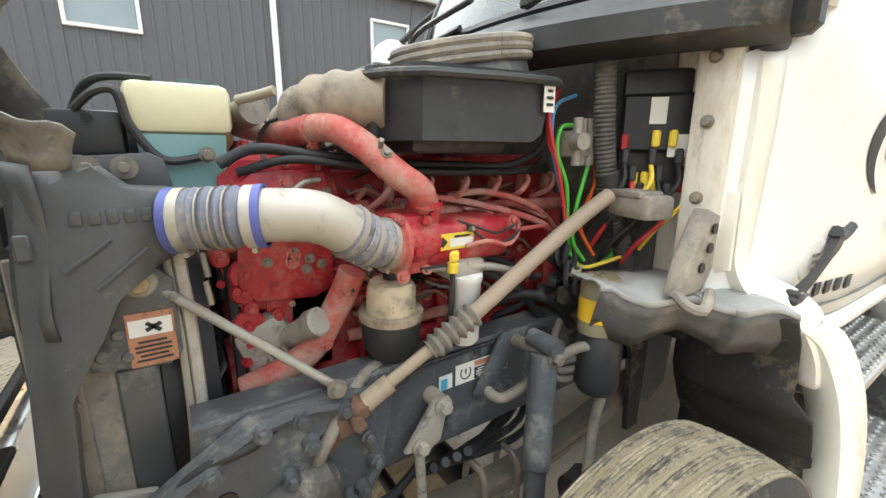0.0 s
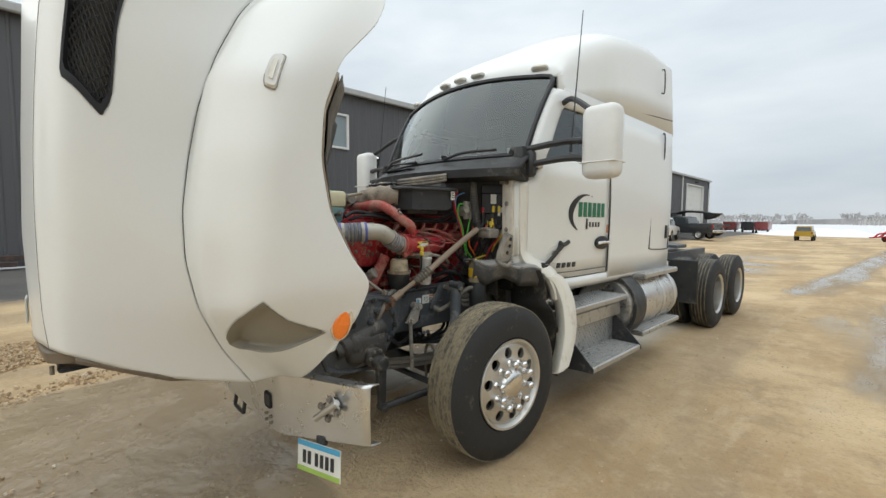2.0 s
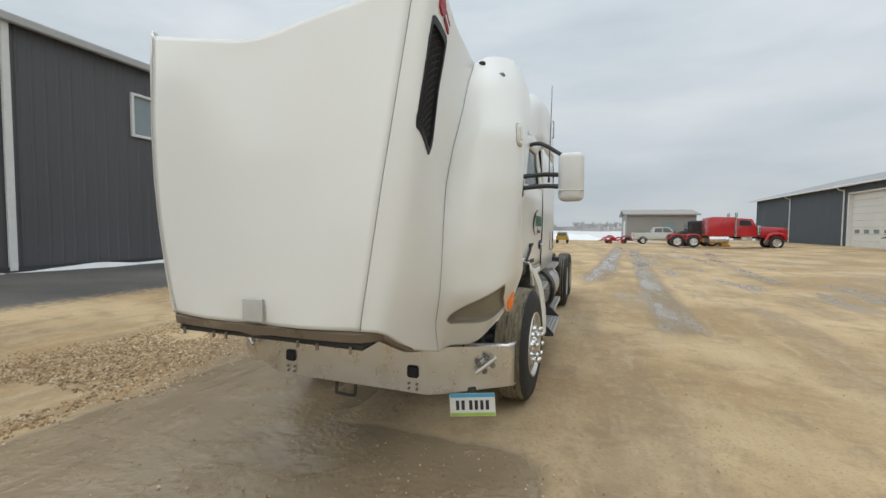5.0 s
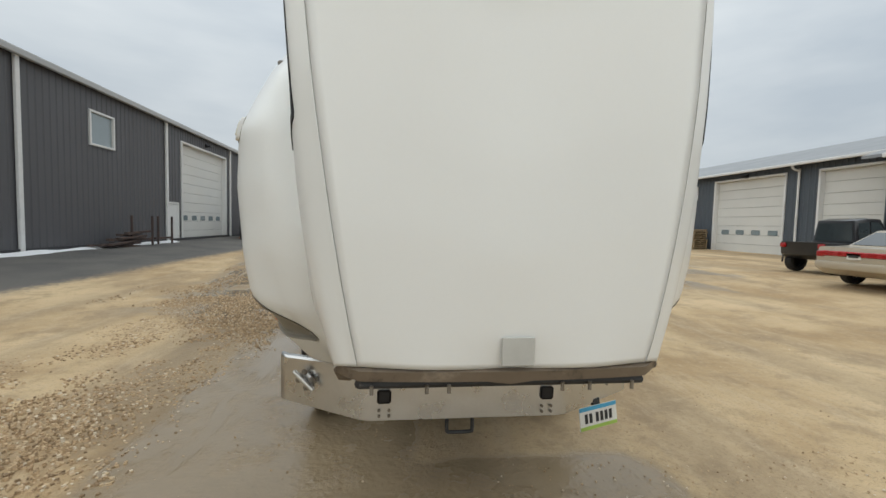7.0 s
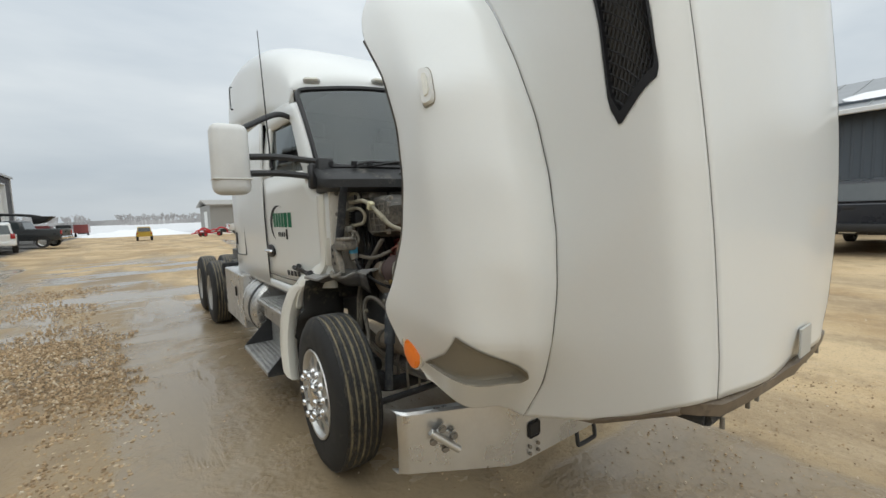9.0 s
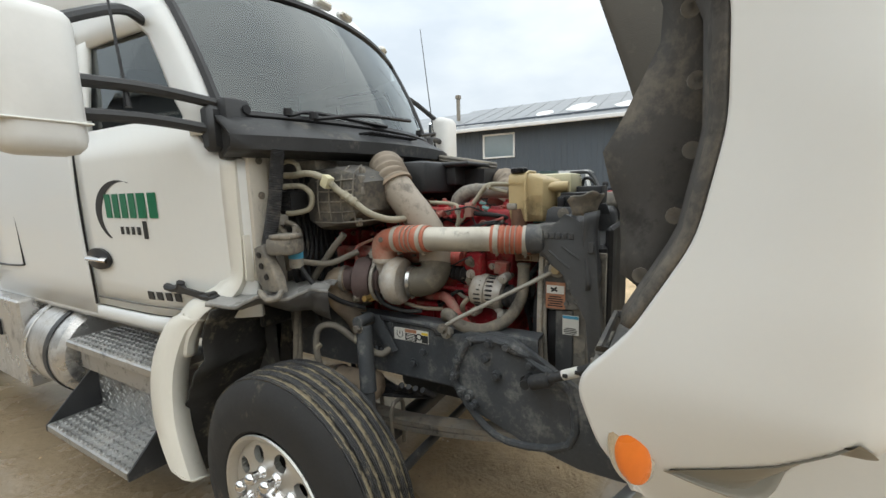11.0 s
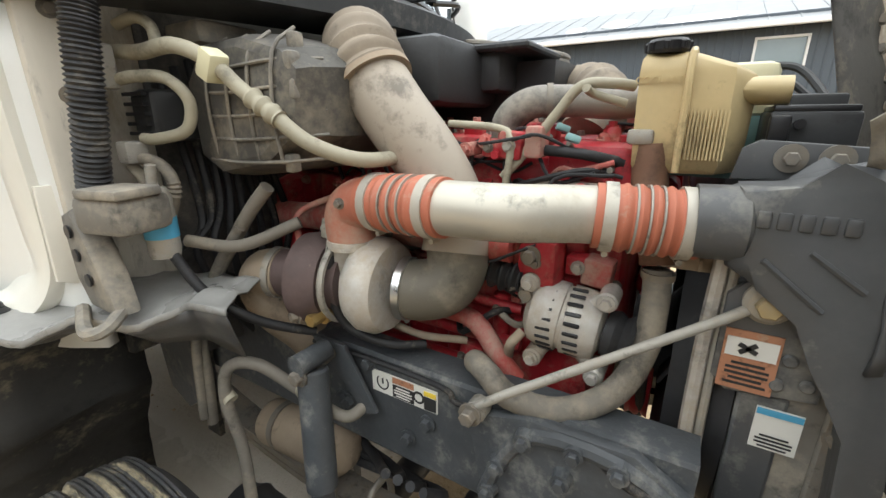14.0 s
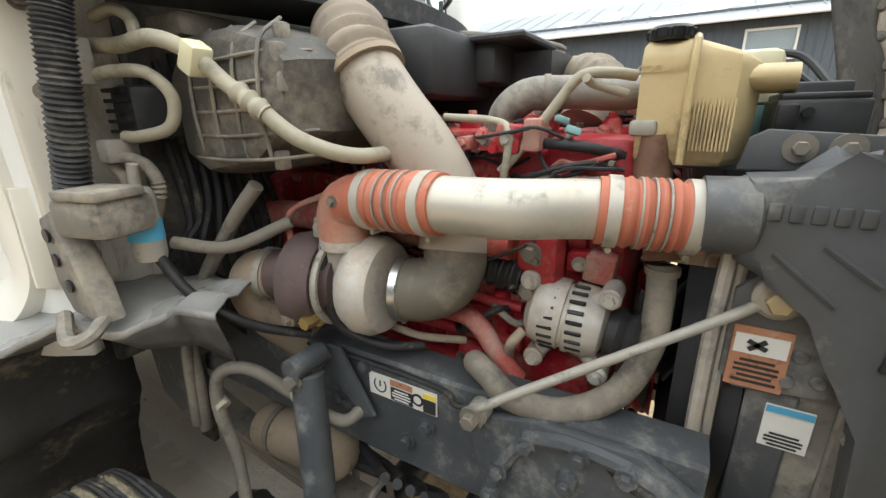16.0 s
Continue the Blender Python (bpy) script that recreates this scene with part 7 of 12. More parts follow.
# ---- wheel-arch pieces that stay on the cab ----
for s in (1, -1):
    bm = bmesh.new()
    path = spline([(1.035, 0.775, 1.135), (1.075, 0.84, 1.07), (1.13, 0.87, 0.9), (1.17, 0.83, 0.68), (1.19, 0.72, 0.47), (1.185, 0.69, 0.44)], 6)
    rows = []
    for i, p in enumerate(path):
        t = i / (len(path) - 1)
        w = 0.06 + 0.06 * math.sin(math.pi * min(1, t * 1.05)) ** 0.8
        rows.append([(s * (p.x - 0.10), p.y - 0.05, p.z - 0.02), (s * (p.x - 0.02), p.y - 0.04 - 0.2 * w, p.z + 0.0), (s * p.x, p.y - 0.02, p.z + 0.005), (s * (p.x + 0.004), p.y + w * 0.6, p.z + 0.02), (s * (p.x - 0.03), p.y + w, p.z + 0.03)])
    patch(bm, rows)
    flare = part("fender_flare", bm, white_dust_shade, truck, "white fender flare behind the front wheel", smooth=50, solid=0.012)
    # black liner wrapped over the wheel
    bm = bmesh.new()
    rows = [[(s * x, y + 0.012 * noise.noise((x * 8, z * 9, s)), z) for x in (0.7, 0.78, 0.86, 0.95, 1.03)] for y, z in ((0.6, 1.2), (0.66, 1.12), (0.69, 1.03), (0.69, 0.95))]
    for t in np.linspace(0, 1, 22):
        a = radians(36 - 48 * t)
        y, z = 0.12 + 0.70 * math.cos(a), 0.5 + 0.70 * math.sin(a)
        xs_ = (0.7, 0.78, 0.86, 0.95, 1.08)
        rows.append([(s * x, y + 0.02 * noise.noise((x * 8, t * 9, s)), z + 0.02 * noise.noise((x * 7, t * 8, 3 + s))) for x in xs_])
    patch(bm, rows)
    part("wheel_liner", bm, arch_dirt, truck, "mud-splashed black wheel-arch liner", smooth=60, solid=0.01)
    # inner wall of the arch
    bm = bmesh.new()
    slab(bm, [(0.3, 1.2), (0.72, 1.2), (0.85, 0.95), (0.84, 0.5), (0.76, 0.5), (0.74, 0.85), (0.6, 1.1), (0.3, 1.15)], 0.02, "x", s * 0.5)
    part("arch_wall", bm, arch_dirt, truck)
    # thin dusty shelf over the liner with a wavy turned-up rim
    bm = bmesh.new()
    skirt = bmesh.new()
    rows, hang = [], []
    for i in range(23):
        t = i / 22
        a = Vector((0.56 + 0.1 * t, 0.26 + 0.44 * t, 1.262 - 0.012 * t))
        wave = 0.022 * math.sin(t * 13 + 0.6) + 0.012 * math.sin(t * 29 + s)
        b = Vector((0.70 + 0.31 * t, 0.2 + 0.43 * t + wave, 1.268 - 0.055 * t + 0.012 * math.sin(t * 15 + s)))
        row = []
        for k in range(9):
            u = k / 8
            p = a.lerp(b, u)
            p.z += 0.012 * math.sin(u * math.pi) + 0.006 * math.sin(u * 9 + t * 6) + 0.01 * noise.noise((t * 7, u * 5, s))
            row.append((s * p.x, p.y, p.z))
        row.append((s * (b.x + 0.014), b.y - 0.012, b.z + 0.002))
        row.append((s * (b.x + 0.018), b.y - 0.016, b.z - 0.012))
        rows.append(row)
        drop = 0.13 + 0.02 * math.sin(t * 9) if s > 0 else 0.02 + 0.13 * (1 - t) ** 2
        hang.append([(s * (b.x + 0.012 - 0.06 * q), b.y - 0.008 + 0.05 * q + 0.008 * noise.noise((t * 9, q * 3, s)), b.z - 0.012 - drop * q) for q in (0.0, 0.3, 0.65, 1.0)])
    patch(bm, rows)
    part("liner_flap", bm, flap_sheen, truck, "dusty rubber shelf over the wheel arch, grey lifted for sky sheen", smooth=50, solid=0.006)
    patch(skirt, hang)
    part("liner_skirt", skirt, flap_rubber, truck, "dark rubber skirt under the shelf", smooth=50, solid=0.005)
    # hinge post and cream door edge
    bm = bmesh.new()
    slab(bm, [(0.5, 1.3), (0.56, 1.3), (0.56, 1.95), (0.5, 1.95)], 0.1, "x", s * 0.79 - 0.05, 0.008)
    part("hinge_post", bm, cream_dirty, truck, "dusty cream hinge post", smooth=40)
    bm = bmesh.new()
    slab(bm, [(s * x, z) for x, z in ((0.80, 1.52), (0.874, 1.52), (0.88, 1.31), (0.845, 1.295), (0.82, 1.36))], 0.015, "y", 0.53, 0.004)
    part("door_lip", bm, white_dust_shade, truck, smooth=40)
    # rounded cowl corner whose foot sweeps outwards to the flare
    bm = bmesh.new()
    rows = []
    for p in spline([(0.87, 0.55, 1.86), (0.878, 0.55, 1.7), (0.876, 0.552, 1.525), (0.877, 0.555, 1.40), (0.884, 0.562, 1.31), (0.915, 0.595, 1.238), (0.965, 0.655, 1.198), (1.01, 0.72, 1.14), (1.04, 0.775, 1.04), (1.05, 0.795, 0.95)], 5):
        k = min(1.0, max(0.0, (p.z - 1.25) / 0.12))
        bow = 0.02 * math.sin(math.pi * max(0.0, (p.z - 1.1) / 1.5))
        rear = Vector((cab_x(0.64) + bow - 0.004, 0.64, p.z)) * k + Vector((p.x + 0.004, p.y + 0.11, p.z + 0.045)) * (1 - k)
        rows.append([(s * q.x, q.y, q.z) for q in (p + Vector((-0.07, 0.03, -0.012 * (1 - k))), p + Vector((-0.03, 0.004, -0.004 * (1 - k))), p, p + Vector((0.009, 0.018, 0.006 * (1 - k))), p.lerp(rear, 0.5) + Vector((0.006, 0, 0)), rear)])
    patch(bm, rows)
    part("panel_corner", bm, cream_edge, truck, "dusty cream lower cowl corner that sweeps out to the flare", smooth=60, solid=0.008)
    for z in (1.36, 1.5, 1.7, 1.86):
        bm = bmesh.new()
        hexbolt(bm, (s * 0.785, 0.5, z), (0, -1, 0), 0.012, 0.01)
        part("post_bolt", bm, steel_dirty, truck)
    # bracket with lightening holes and a hooked rest below the door edge
    bm = bmesh.new()
    slab(bm, [(0.34, 1.26), (0.46, 1.26), (0.5, 1.32), (0.5, 1.46), (0.44, 1.48), (0.4, 1.4), (0.36, 1.34)], 0.05, "x", s * 0.83 - 0.025, 0.01)
    tube(bm, [(s * 0.83, 0.36, 1.27), (s * 0.88, 0.33, 1.25), (s * 0.9, 0.37, 1.24), (s * 0.87, 0.46, 1.26)], 0.014, seg=8)
    part("support_bracket", bm, grey_plastic, truck, "dusty moulded plastic bracket", smooth=40)
    # holes as black discs that stand for their shaded depth
    for y, z in ((0.42, 1.33), (0.45, 1.38), (0.46, 1.43)):
        bm = bmesh.new()
        cyl(bm, (s * 0.858, y, z), (s * 0.862, y, z), 0.014, seg=12)
        part("bracket_hole", bm, black_clean, truck)


def tread_step(name, x0, x1, y0, y1, z, label):
    """Aluminium step with rows of raised studs."""
    bm = bmesh.new()
    box(bm, ((x0 + x1) / 2, (y0 + y1) / 2, z), (abs(x1 - x0), y1 - y0, 0.05), 0.008)
    st = part(name, bm, tread_alu, truck, label)
    nx, ny = max(3, int(abs(x1 - x0) / 0.035)), int((y1 - y0) / 0.05)
    bm = bmesh.new()
    for i in range(nx):
        for j in range(ny):
            x = min(x0, x1) + (i + 0.5) * abs(x1 - x0) / nx
            y = y0 + (j + 0.5 + 0.25 * (i % 2)) * (y1 - y0) / (ny + 0.5)
            lathe(bm, [(0.014, 0), (0.012, 0.008), (0.007, 0.008), (0.006, 0.001)], (x, y, z + 0.025), (0, 0, 1), seg=8)
    tagged(part("grip_studs", bm, tread_alu, st), kind="stuff")
    return st


for s in (1, -1):
    tread_step("lower_step", s * 0.9, s * 1.25, 1.06, 2.0, 0.372, "aluminium lower cab step with round grip holes")
    tread_step("upper_step", s * 0.78, s * 1.09, 1.04, 2.05, 0.83, "aluminium upper cab step with grip studs")
    bm = bmesh.new()
    box(bm, (s * 0.9, 1.56, 0.56), (0.14, 0.94, 0.44), 0.01)
    box(bm, (s * 0.985, 1.56, 0.715), (0.09, 0.97, 0.13), 0.01)
    part("battery_box", bm, tread_alu, truck, "diamond-plate battery box under the step", smooth=30)
    bm = bmesh.new()
    for i in range(9):
        for j in range(17):
            c = Vector((s * 0.973, 1.14 + j * 0.05 + 0.025 * (i % 2), 0.4 + i * 0.03))
            box(bm, (0, 0, 0), (0.006, 0.026, 0.008), 0.002, Matrix.Translation(c) @ Matrix.Rotation(radians(45 if (i + j) % 2 else -45), 4, "X"))
    tagged(part("diamond_tread", bm, tread_alu, truck), kind="stuff")
    for y in (1.05, 2.01):
        bm = bmesh.new()
        slab(bm, [(s * 0.86, 0.66), (s * 0.98, 0.66), (s * 1.25, 0.385), (s * 1.25, 0.35), (s * 0.86, 0.33)], 0.012, "y", y - 0.006)
        part("step_bracket", bm, black_plastic, truck, "black triangular step bracket")
    # fuel tank with straps
    x, z, r = s * 0.82, 0.70, 0.315
    y0, y1 = (2.12, 3.45) if s > 0 else (2.1, 2.72)
    bm = bmesh.new()
    lathe(bm, [(0.001, y0), (r * 0.86, y0 + 0.0), (r * 0.97, y0 + 0.025), (r, y0 + 0.06), (r, y1 - 0.06), (r * 0.97, y1 - 0.025), (r * 0.86, y1), (0.001, y1)], (x, 0, z), (0, 1, 0), seg=48)
    tank = part("fuel_tank", bm, tank_alu, truck, "round brushed-aluminium fuel tank", smooth=35)
    for y in ((2.42, 2.95, 3.3) if s > 0 else (2.25, 2.6)):
        bm = bmesh.new()
        lathe(bm, [(r + 0.002, y - 0.03), (r + 0.009, y - 0.028), (r + 0.009, y + 0.028), (r + 0.002, y + 0.03)], (x, 0, z), (0, 1, 0), seg=48)
        part("tank_strap", bm, bright_alu if y > 2.3 else black_plastic, tank, smooth=40)
    if s > 0:
        bm = bmesh.new()
        lathe(bm, [(r + 0.002, 2.1), (r + 0.03, 2.1), (r + 0.03, 2.36), (r + 0.002, 2.36)], (x, 0, z), (0, 1, 0), seg=40)
        part("tank_guard", bm, black_plastic, tank, "black guard round the tank's front", smooth=30)
        tread_step("tank_step", 0.98, 1.12, 2.42, 3.42, 1.0, "aluminium step on top of the tank")
        tread_step("tank_lower_step", 1.0, 1.16, 2.3, 3.4, 0.42, "aluminium step below the tank")
    else:
        bm = bmesh.new()
        box(bm, (s * 0.86, 3.38, 0.7), (0.46, 1.2, 0.64), 0.012)
        locker = part("side_locker", bm, tank_alu, truck, "square aluminium side locker", smooth=30)
        bm = bmesh.new()
        box(bm, (s * 1.095, 3.2, 0.78), (0.02, 0.05, 0.12), 0.006)
        part("locker_latch", bm, black_clean, locker)
    # drive-axle mud flap bracket and quarter fender
    bm = bmesh.new()
    box(bm, (s * 0.75, 4.52, 0.72), (0.6, 0.03, 0.62), 0.01)
    part("mud_flap", bm, black_plastic, truck, "dark rubber flap before the drive wheels")
bm = bmesh.new()
box(bm, (0, 4.55, 1.13), (1.15, 1.3, 0.05), 0.01)
box(bm, (0, 3.95, 1.05), (1.2, 0.05, 0.16), 0.01)
part("deck_plate", bm, black_plastic, truck, "dark steel deck plate behind the cab")
bm = bmesh.new()
slab(bm, [(-0.5, 5.4), (0.5, 5.4), (0.5, 5.9), (0.12, 6.4), (0.05, 6.1), (-0.05, 6.1), (-0.12, 6.4), (-0.5, 5.9)], 0.06, "z", 1.13, 0.01)
part("fifth_wheel", bm, frame_paint, truck, "dark greasy fifth-wheel plate")

# ---- engine bay ----
fan_black = mat("fan_black", (0.03, 0.03, 0.032), 0.55, vary=0.2, bump=0.1, dirt=(0.18, 0.165, 0.14), dirt_amount=0.4)
shroud_black = mat("shroud_black", (0.085, 0.087, 0.09), 0.4, vary=0.2, scale=4, bump=0.12, oil=False, dirt=(0.27, 0.26, 0.23), dirt_amount=0.45, dirt_scale=3.2)
pipe_grey = mat("pipe_grey", (0.47, 0.44, 0.38), 0.5, 0.25, vary=0.08, bump=0.06, dirt=(0.4, 0.35, 0.27), dirt_amount=0.45, dirt_scale=4)
cast_grey = mat("cast_grey", (0.36, 0.34, 0.3), 0.6, 0.3, vary=0.15, bump=0.25, dirt=(0.36, 0.31, 0.24), dirt_amount=0.5, dirt_scale=10)
turbine_iron = mat("turbine_iron", (0.12, 0.085, 0.08), 0.75, 0.2, vary=0.25, scale=12, bump=0.4, dirt=(0.25, 0.2, 0.16), dirt_amount=0.35, dirt_scale=9)
cream_hose = mat("cream_hose", (0.36, 0.33, 0.25), 0.6, vary=0.12, bump=0.08, dirt=(0.33, 0.28, 0.2), dirt_amount=0.45)
wire_black = mat("wire_black", (0.022, 0.022, 0.024), 0.6, vary=0.3, bump=0.1, dirt=(0.18, 0.16, 0.13), dirt_amount=0.4, dirt_scale=12)
line_red = mat("line_red", (0.55, 0.04, 0.05), 0.4, bump=0.0)
line_green = mat("line_green", (0.1, 0.5, 0.06), 0.4, bump=0.0)
line_blue = mat("line_blue", (0.1, 0.26, 0.5), 0.4, bump=0.0)
line_orange = mat("line_orange", (0.75, 0.14, 0.03), 0.4, bump=0.0)
tan_bellows = mat("tan_bellows", (0.26, 0.215, 0.165), 0.75, vary=0.15, bump=0.12, dirt=(0.36, 0.3, 0.23), dirt_amount=0.5)
rng = random.Random(5)


def mk(name, material, parent, build, label="", smooth=40):
    bm = bmesh.new()
    build(bm)
    return part(name, bm, material, parent, label, smooth=smooth)


def pipe(name, pts, r, material, parent, seg=12, label="", per=6):
    return mk(name, material, parent, lambda bm: tube(bm, pts, r, seg=seg, per=per), label, 45)


def ribs(r, n, amp, lo=0.0, hi=1.0):
    """Radius of a ribbed hose with n ribs."""
    return lambda t: r + (amp * math.sin((t - lo) / (hi - lo) * n * 2 * math.pi) if lo <= t <= hi else 0)


def band(name, p, d, r, w, material, parent, lug=True):
    """A hose clamp: flat band with a worm screw."""
    p, d = Vector(p), Vector(d).normalized()
    u, v = frame_of(d)

    def build(bm):
        lathe(bm, [(r - 0.003, -w / 2), (r + 0.002, -w / 2), (r + 0.002, w / 2), (r - 0.003, w / 2)], p, d, 28)
        if lug:
            q = p - Vector((0, 0, 1)) * (r + 0.006)
            cyl(bm, q - u * 0.014, q + u * 0.014, 0.006, seg=8)
    return mk(name, material, parent, build)


def bolt(p, d, parent, r=0.011, h=0.011, material=None):
    return mk("bolt", material or steel_dirty, parent, lambda bm: hexbolt(bm, p, d, r, h), "", None)


def bx(name, c, s, material, parent, bevel=0.008, rot=(0, 0, 0), label="", seg=2):
    m = pose(c[0], c[1], c[2], *rot)
    return mk(name, material, parent, lambda bm: box(bm, (0, 0, 0), s, bevel, m, seg), label, 35)


def bars(c, rows, across, down, w, h, parent, material=None):
    """Rows of unreadable print as one plain bar each."""
    c, a, d = Vector(c), Vector(across).normalized(), Vector(down).normalized()
    n = a.cross(d)
    for k in range(rows):
        o = c + d * (h * ((k + 0.5) / rows - 0.5))

        def build(bm, o=o, k=k):
            ww = w * (0.9 if k % 3 else 0.7)
            q = [o + a * sx * ww / 2 + d * sy * h / rows * 0.22 for sx, sy in ((-1, -1), (1, -1), (1, 1), (-1, 1))]
            vs = [bm.verts.new(p + n * 0.0008) for p in q] + [bm.verts.new(p - n * 0.0008) for p in q]
            for f in ((0, 1, 2, 3), (7, 6, 5, 4), (0, 4, 5, 1), (1, 5, 6, 2), (2, 6, 7, 3), (3, 7, 4, 0)):
                bm.faces.new([vs[i] for i in f])
        mk("print_bar", material or ink_black, parent, build, "", None)


# block, head and cover of the red diesel
engine = mk("engine", engine_red, truck, lambda bm: box(bm, (0.0, 0.02, 1.04), (0.5, 1.02, 0.46), 0.03, seg=2), "red six-cylinder diesel engine coated in dust", 35)
bx("cylinder_head", (0.0, 0.04, 1.37), (0.46, 0.98, 0.24), engine_red, engine, 0.02)
bx("rocker_housing", (0.0, 0.06, 1.52), (0.4, 0.92, 0.1), engine_red, engine, 0.025)
bx("front_housing", (0.02, -0.43, 1.3), (0.46, 0.2, 0.6), engine_red, engine, 0.03)
bx("flywheel_housing", (0.0, 0.5, 1.15), (0.6, 0.1, 0.66), engine_red, engine, 0.04)
bx("valve_cover", (0, 0.1, 1.585), (0.34, 0.86, 0.05), engine_red, engine, 0.02)
bx("gear_housing", (0.06, -0.45, 1.585), (0.34, 0.2, 0.05), engine_red, engine, 0.02)
for y, x in ((-0.53, 0.1), (-0.37, 0.1), (-0.53, 0.2), (-0.37, 0.2), (-0.45, -0.08)):
    mk("cover_boss", engine_red, engine, lambda bm, x=x, y=y: cyl(bm, (x, y, 1.58), (x, y, 1.632), 0.026, 0.02, seg=14, bevel=0.006))
    bolt((x, y, 1.632), (0, 0, 1), engine, 0.01, 0.01, engine_red)
# front gear cover, its flange and bolts
gear = mk("gear_cover", engine_red, engine, lambda bm: slab(bm, [(-0.57, 1.54), (-0.53, 1.575), (-0.36, 1.57), (-0.335, 1.5), (-0.35, 1.26), (-0.4, 1.235), (-0.55, 1.25), (-0.59, 1.3)], 0.05, "x", 0.225, 0.012), "flat red gear cover", 40)
mk("cover_flange", engine_red, engine, lambda bm: slab(bm, [(-0.6, 1.56), (-0.55, 1.6), (-0.34, 1.595), (-0.31, 1.5), (-0.32, 1.24), (-0.39, 1.205), (-0.57, 1.22), (-0.62, 1.29)], 0.014, "x", 0.222, 0.003))
for y, z in ((-0.585, 1.45), (-0.6, 1.33), (-0.57, 1.235), (-0.46, 1.222), (-0.345, 1.24), (-0.33, 1.34), (-0.325, 1.46), (-0.45, 1.586)):
    bolt((0.236, y, z), (1, 0, 0), engine, 0.01, 0.012, dusty_red)
# cylinder-head ribs, injector lines and fittings on both flanks
for s in (1, -1):
    for k in range(6):
        y = -0.26 + k * 0.135
        bx("head_boss", (s * 0.235, y, 1.43), (0.05, 0.06, 0.12), engine_red, engine, 0.012)
        bolt((s * 0.26, y, 1.47), (s, 0, 0), engine, 0.01, 0.014, dusty_red)
        mk("block_rib", engine_red, engine, lambda bm, y=y: cyl(bm, (s * 0.25, y, 1.23), (s * 0.255, y, 0.88), 0.024, seg=10, bevel=0.006))
    for k in range(3):
        mk("water_rail", dusty_red if s > 0 else engine_red, engine, lambda bm, k=k: tube(bm, [(s * 0.27, -0.32, 1.2 - 0.1 * k), (s * 0.285, 0.0, 1.215 - 0.1 * k), (s * 0.28, 0.42, 1.19 - 0.1 * k)], 0.014 + 0.004 * k, seg=10))
for k in range(6):
    y = -0.25 + k * 0.125
    pipe("injector_line", [(0.3, y, 1.47), (0.36, y + 0.01, 1.5), (0.34, y + 0.05, 1.54), (0.24, y + 0.06, 1.555)], 0.009, dusty_red, engine, 8)
    mk("line_nut", dusty_red, engine, lambda bm, y=y: cyl(bm, (0.3, y, 1.44), (0.3, y, 1.475), 0.015, seg=6))
    bx("rail_clip", (0.3, y + 0.06, 1.52), (0.03, 0.024, 0.07), dusty_red, engine, 0.006, (0, 15, 0))
pipe("fuel_rail", [(0.31, -0.28, 1.44), (0.315, 0.1, 1.445), (0.31, 0.5, 1.44)], 0.021, dusty_red, engine, 12, "red common fuel rail")
pipe("fuel_line", [(0.31, 0.0, 1.49), (0.36, 0.12, 1.5), (0.39, 0.3, 1.44), (0.36, 0.45, 1.34)], 0.01, dusty_red, engine, 8)
pipe("fuel_line", [(0.31, -0.1, 1.5), (0.37, 0.1, 1.46), (0.4, 0.32, 1.39), (0.35, 0.47, 1.29)], 0.01, dusty_red, engine, 8)
# intake manifold on the driver's flank
manifold = mk("intake_manifold", engine_red, engine, lambda bm: (
    box(bm, (0.4, -0.04, 1.385), (0.17, 0.3, 0.12), 0.035, seg=3),
    box(bm, (0.39, 0.12, 1.39), (0.1, 0.16, 0.09), 0.03, seg=2),
    box(bm, (0.41, -0.215, 1.395), (0.14, 0.09, 0.15), 0.012, seg=2),
    cyl(bm, (0.44, -0.27, 1.4), (0.43, -0.15, 1.4), 0.066, seg=24),
    cyl(bm, (0.43, -0.16, 1.42), (0.45, -0.17, 1.5), 0.045, 0.04, seg=18)), "dusty red intake manifold", 40)
for y in (-0.255, -0.18):
    for z in (1.33, 1.46):
        bolt((0.48, y, z), (1, 0, 0), engine, 0.009, 0.012, dusty_red)
lab = bx("warning_label", (0.487, -0.095, 1.395), (0.004, 0.115, 0.042), label_yellow, engine, 0)
bx("label_panel", (0.4895, -0.078, 1.392), (0.003, 0.075, 0.022), paper_white, engine, 0)
bars((0.492, -0.078, 1.408), 1, (0, 1, 0), (0, 0, -1), 0.07, 0.01, engine)
bx("label_mark", (0.4895, -0.137, 1.395), (0.003, 0.02, 0.02), ink_black, engine, 0, (45, 0, 0))
# red crossover pipe over the head
pipe("crossover_pipe", [(0.1, -0.45, 1.655), (0.2, -0.42, 1.665), (0.32, -0.36, 1.675), (0.39, -0.31, 1.64), (0.46, -0.25, 1.57), (0.48, -0.2, 1.53), (0.46, -0.17, 1.49)], 0.034, dusty_red, engine, 18, "dusty red crossover pipe", 8)
band("pipe_clip", (0.27, -0.385, 1.673), (0.85, 0.5, 0), 0.036, 0.012, dusty_red, engine)
mk("clip_stay", dusty_red, engine, lambda bm: tube(bm, [(0.27, -0.385, 1.65), (0.26, -0.37, 1.59), (0.24, -0.37, 1.55)], 0.007, seg=8))
band("pipe_seat", (0.462, -0.172, 1.495), (0.1, 0.1, 1), 0.042, 0.02, engine_red, engine)
pipe("water_pipe", [(0.36, -0.33, 1.32), (0.34, -0.36, 1.24), (0.32, -0.43, 1.12), (0.3, -0.52, 1.06), (0.28, -0.6, 1.03)], 0.036, dusty_red, engine, 16, "dusty red water pipe")
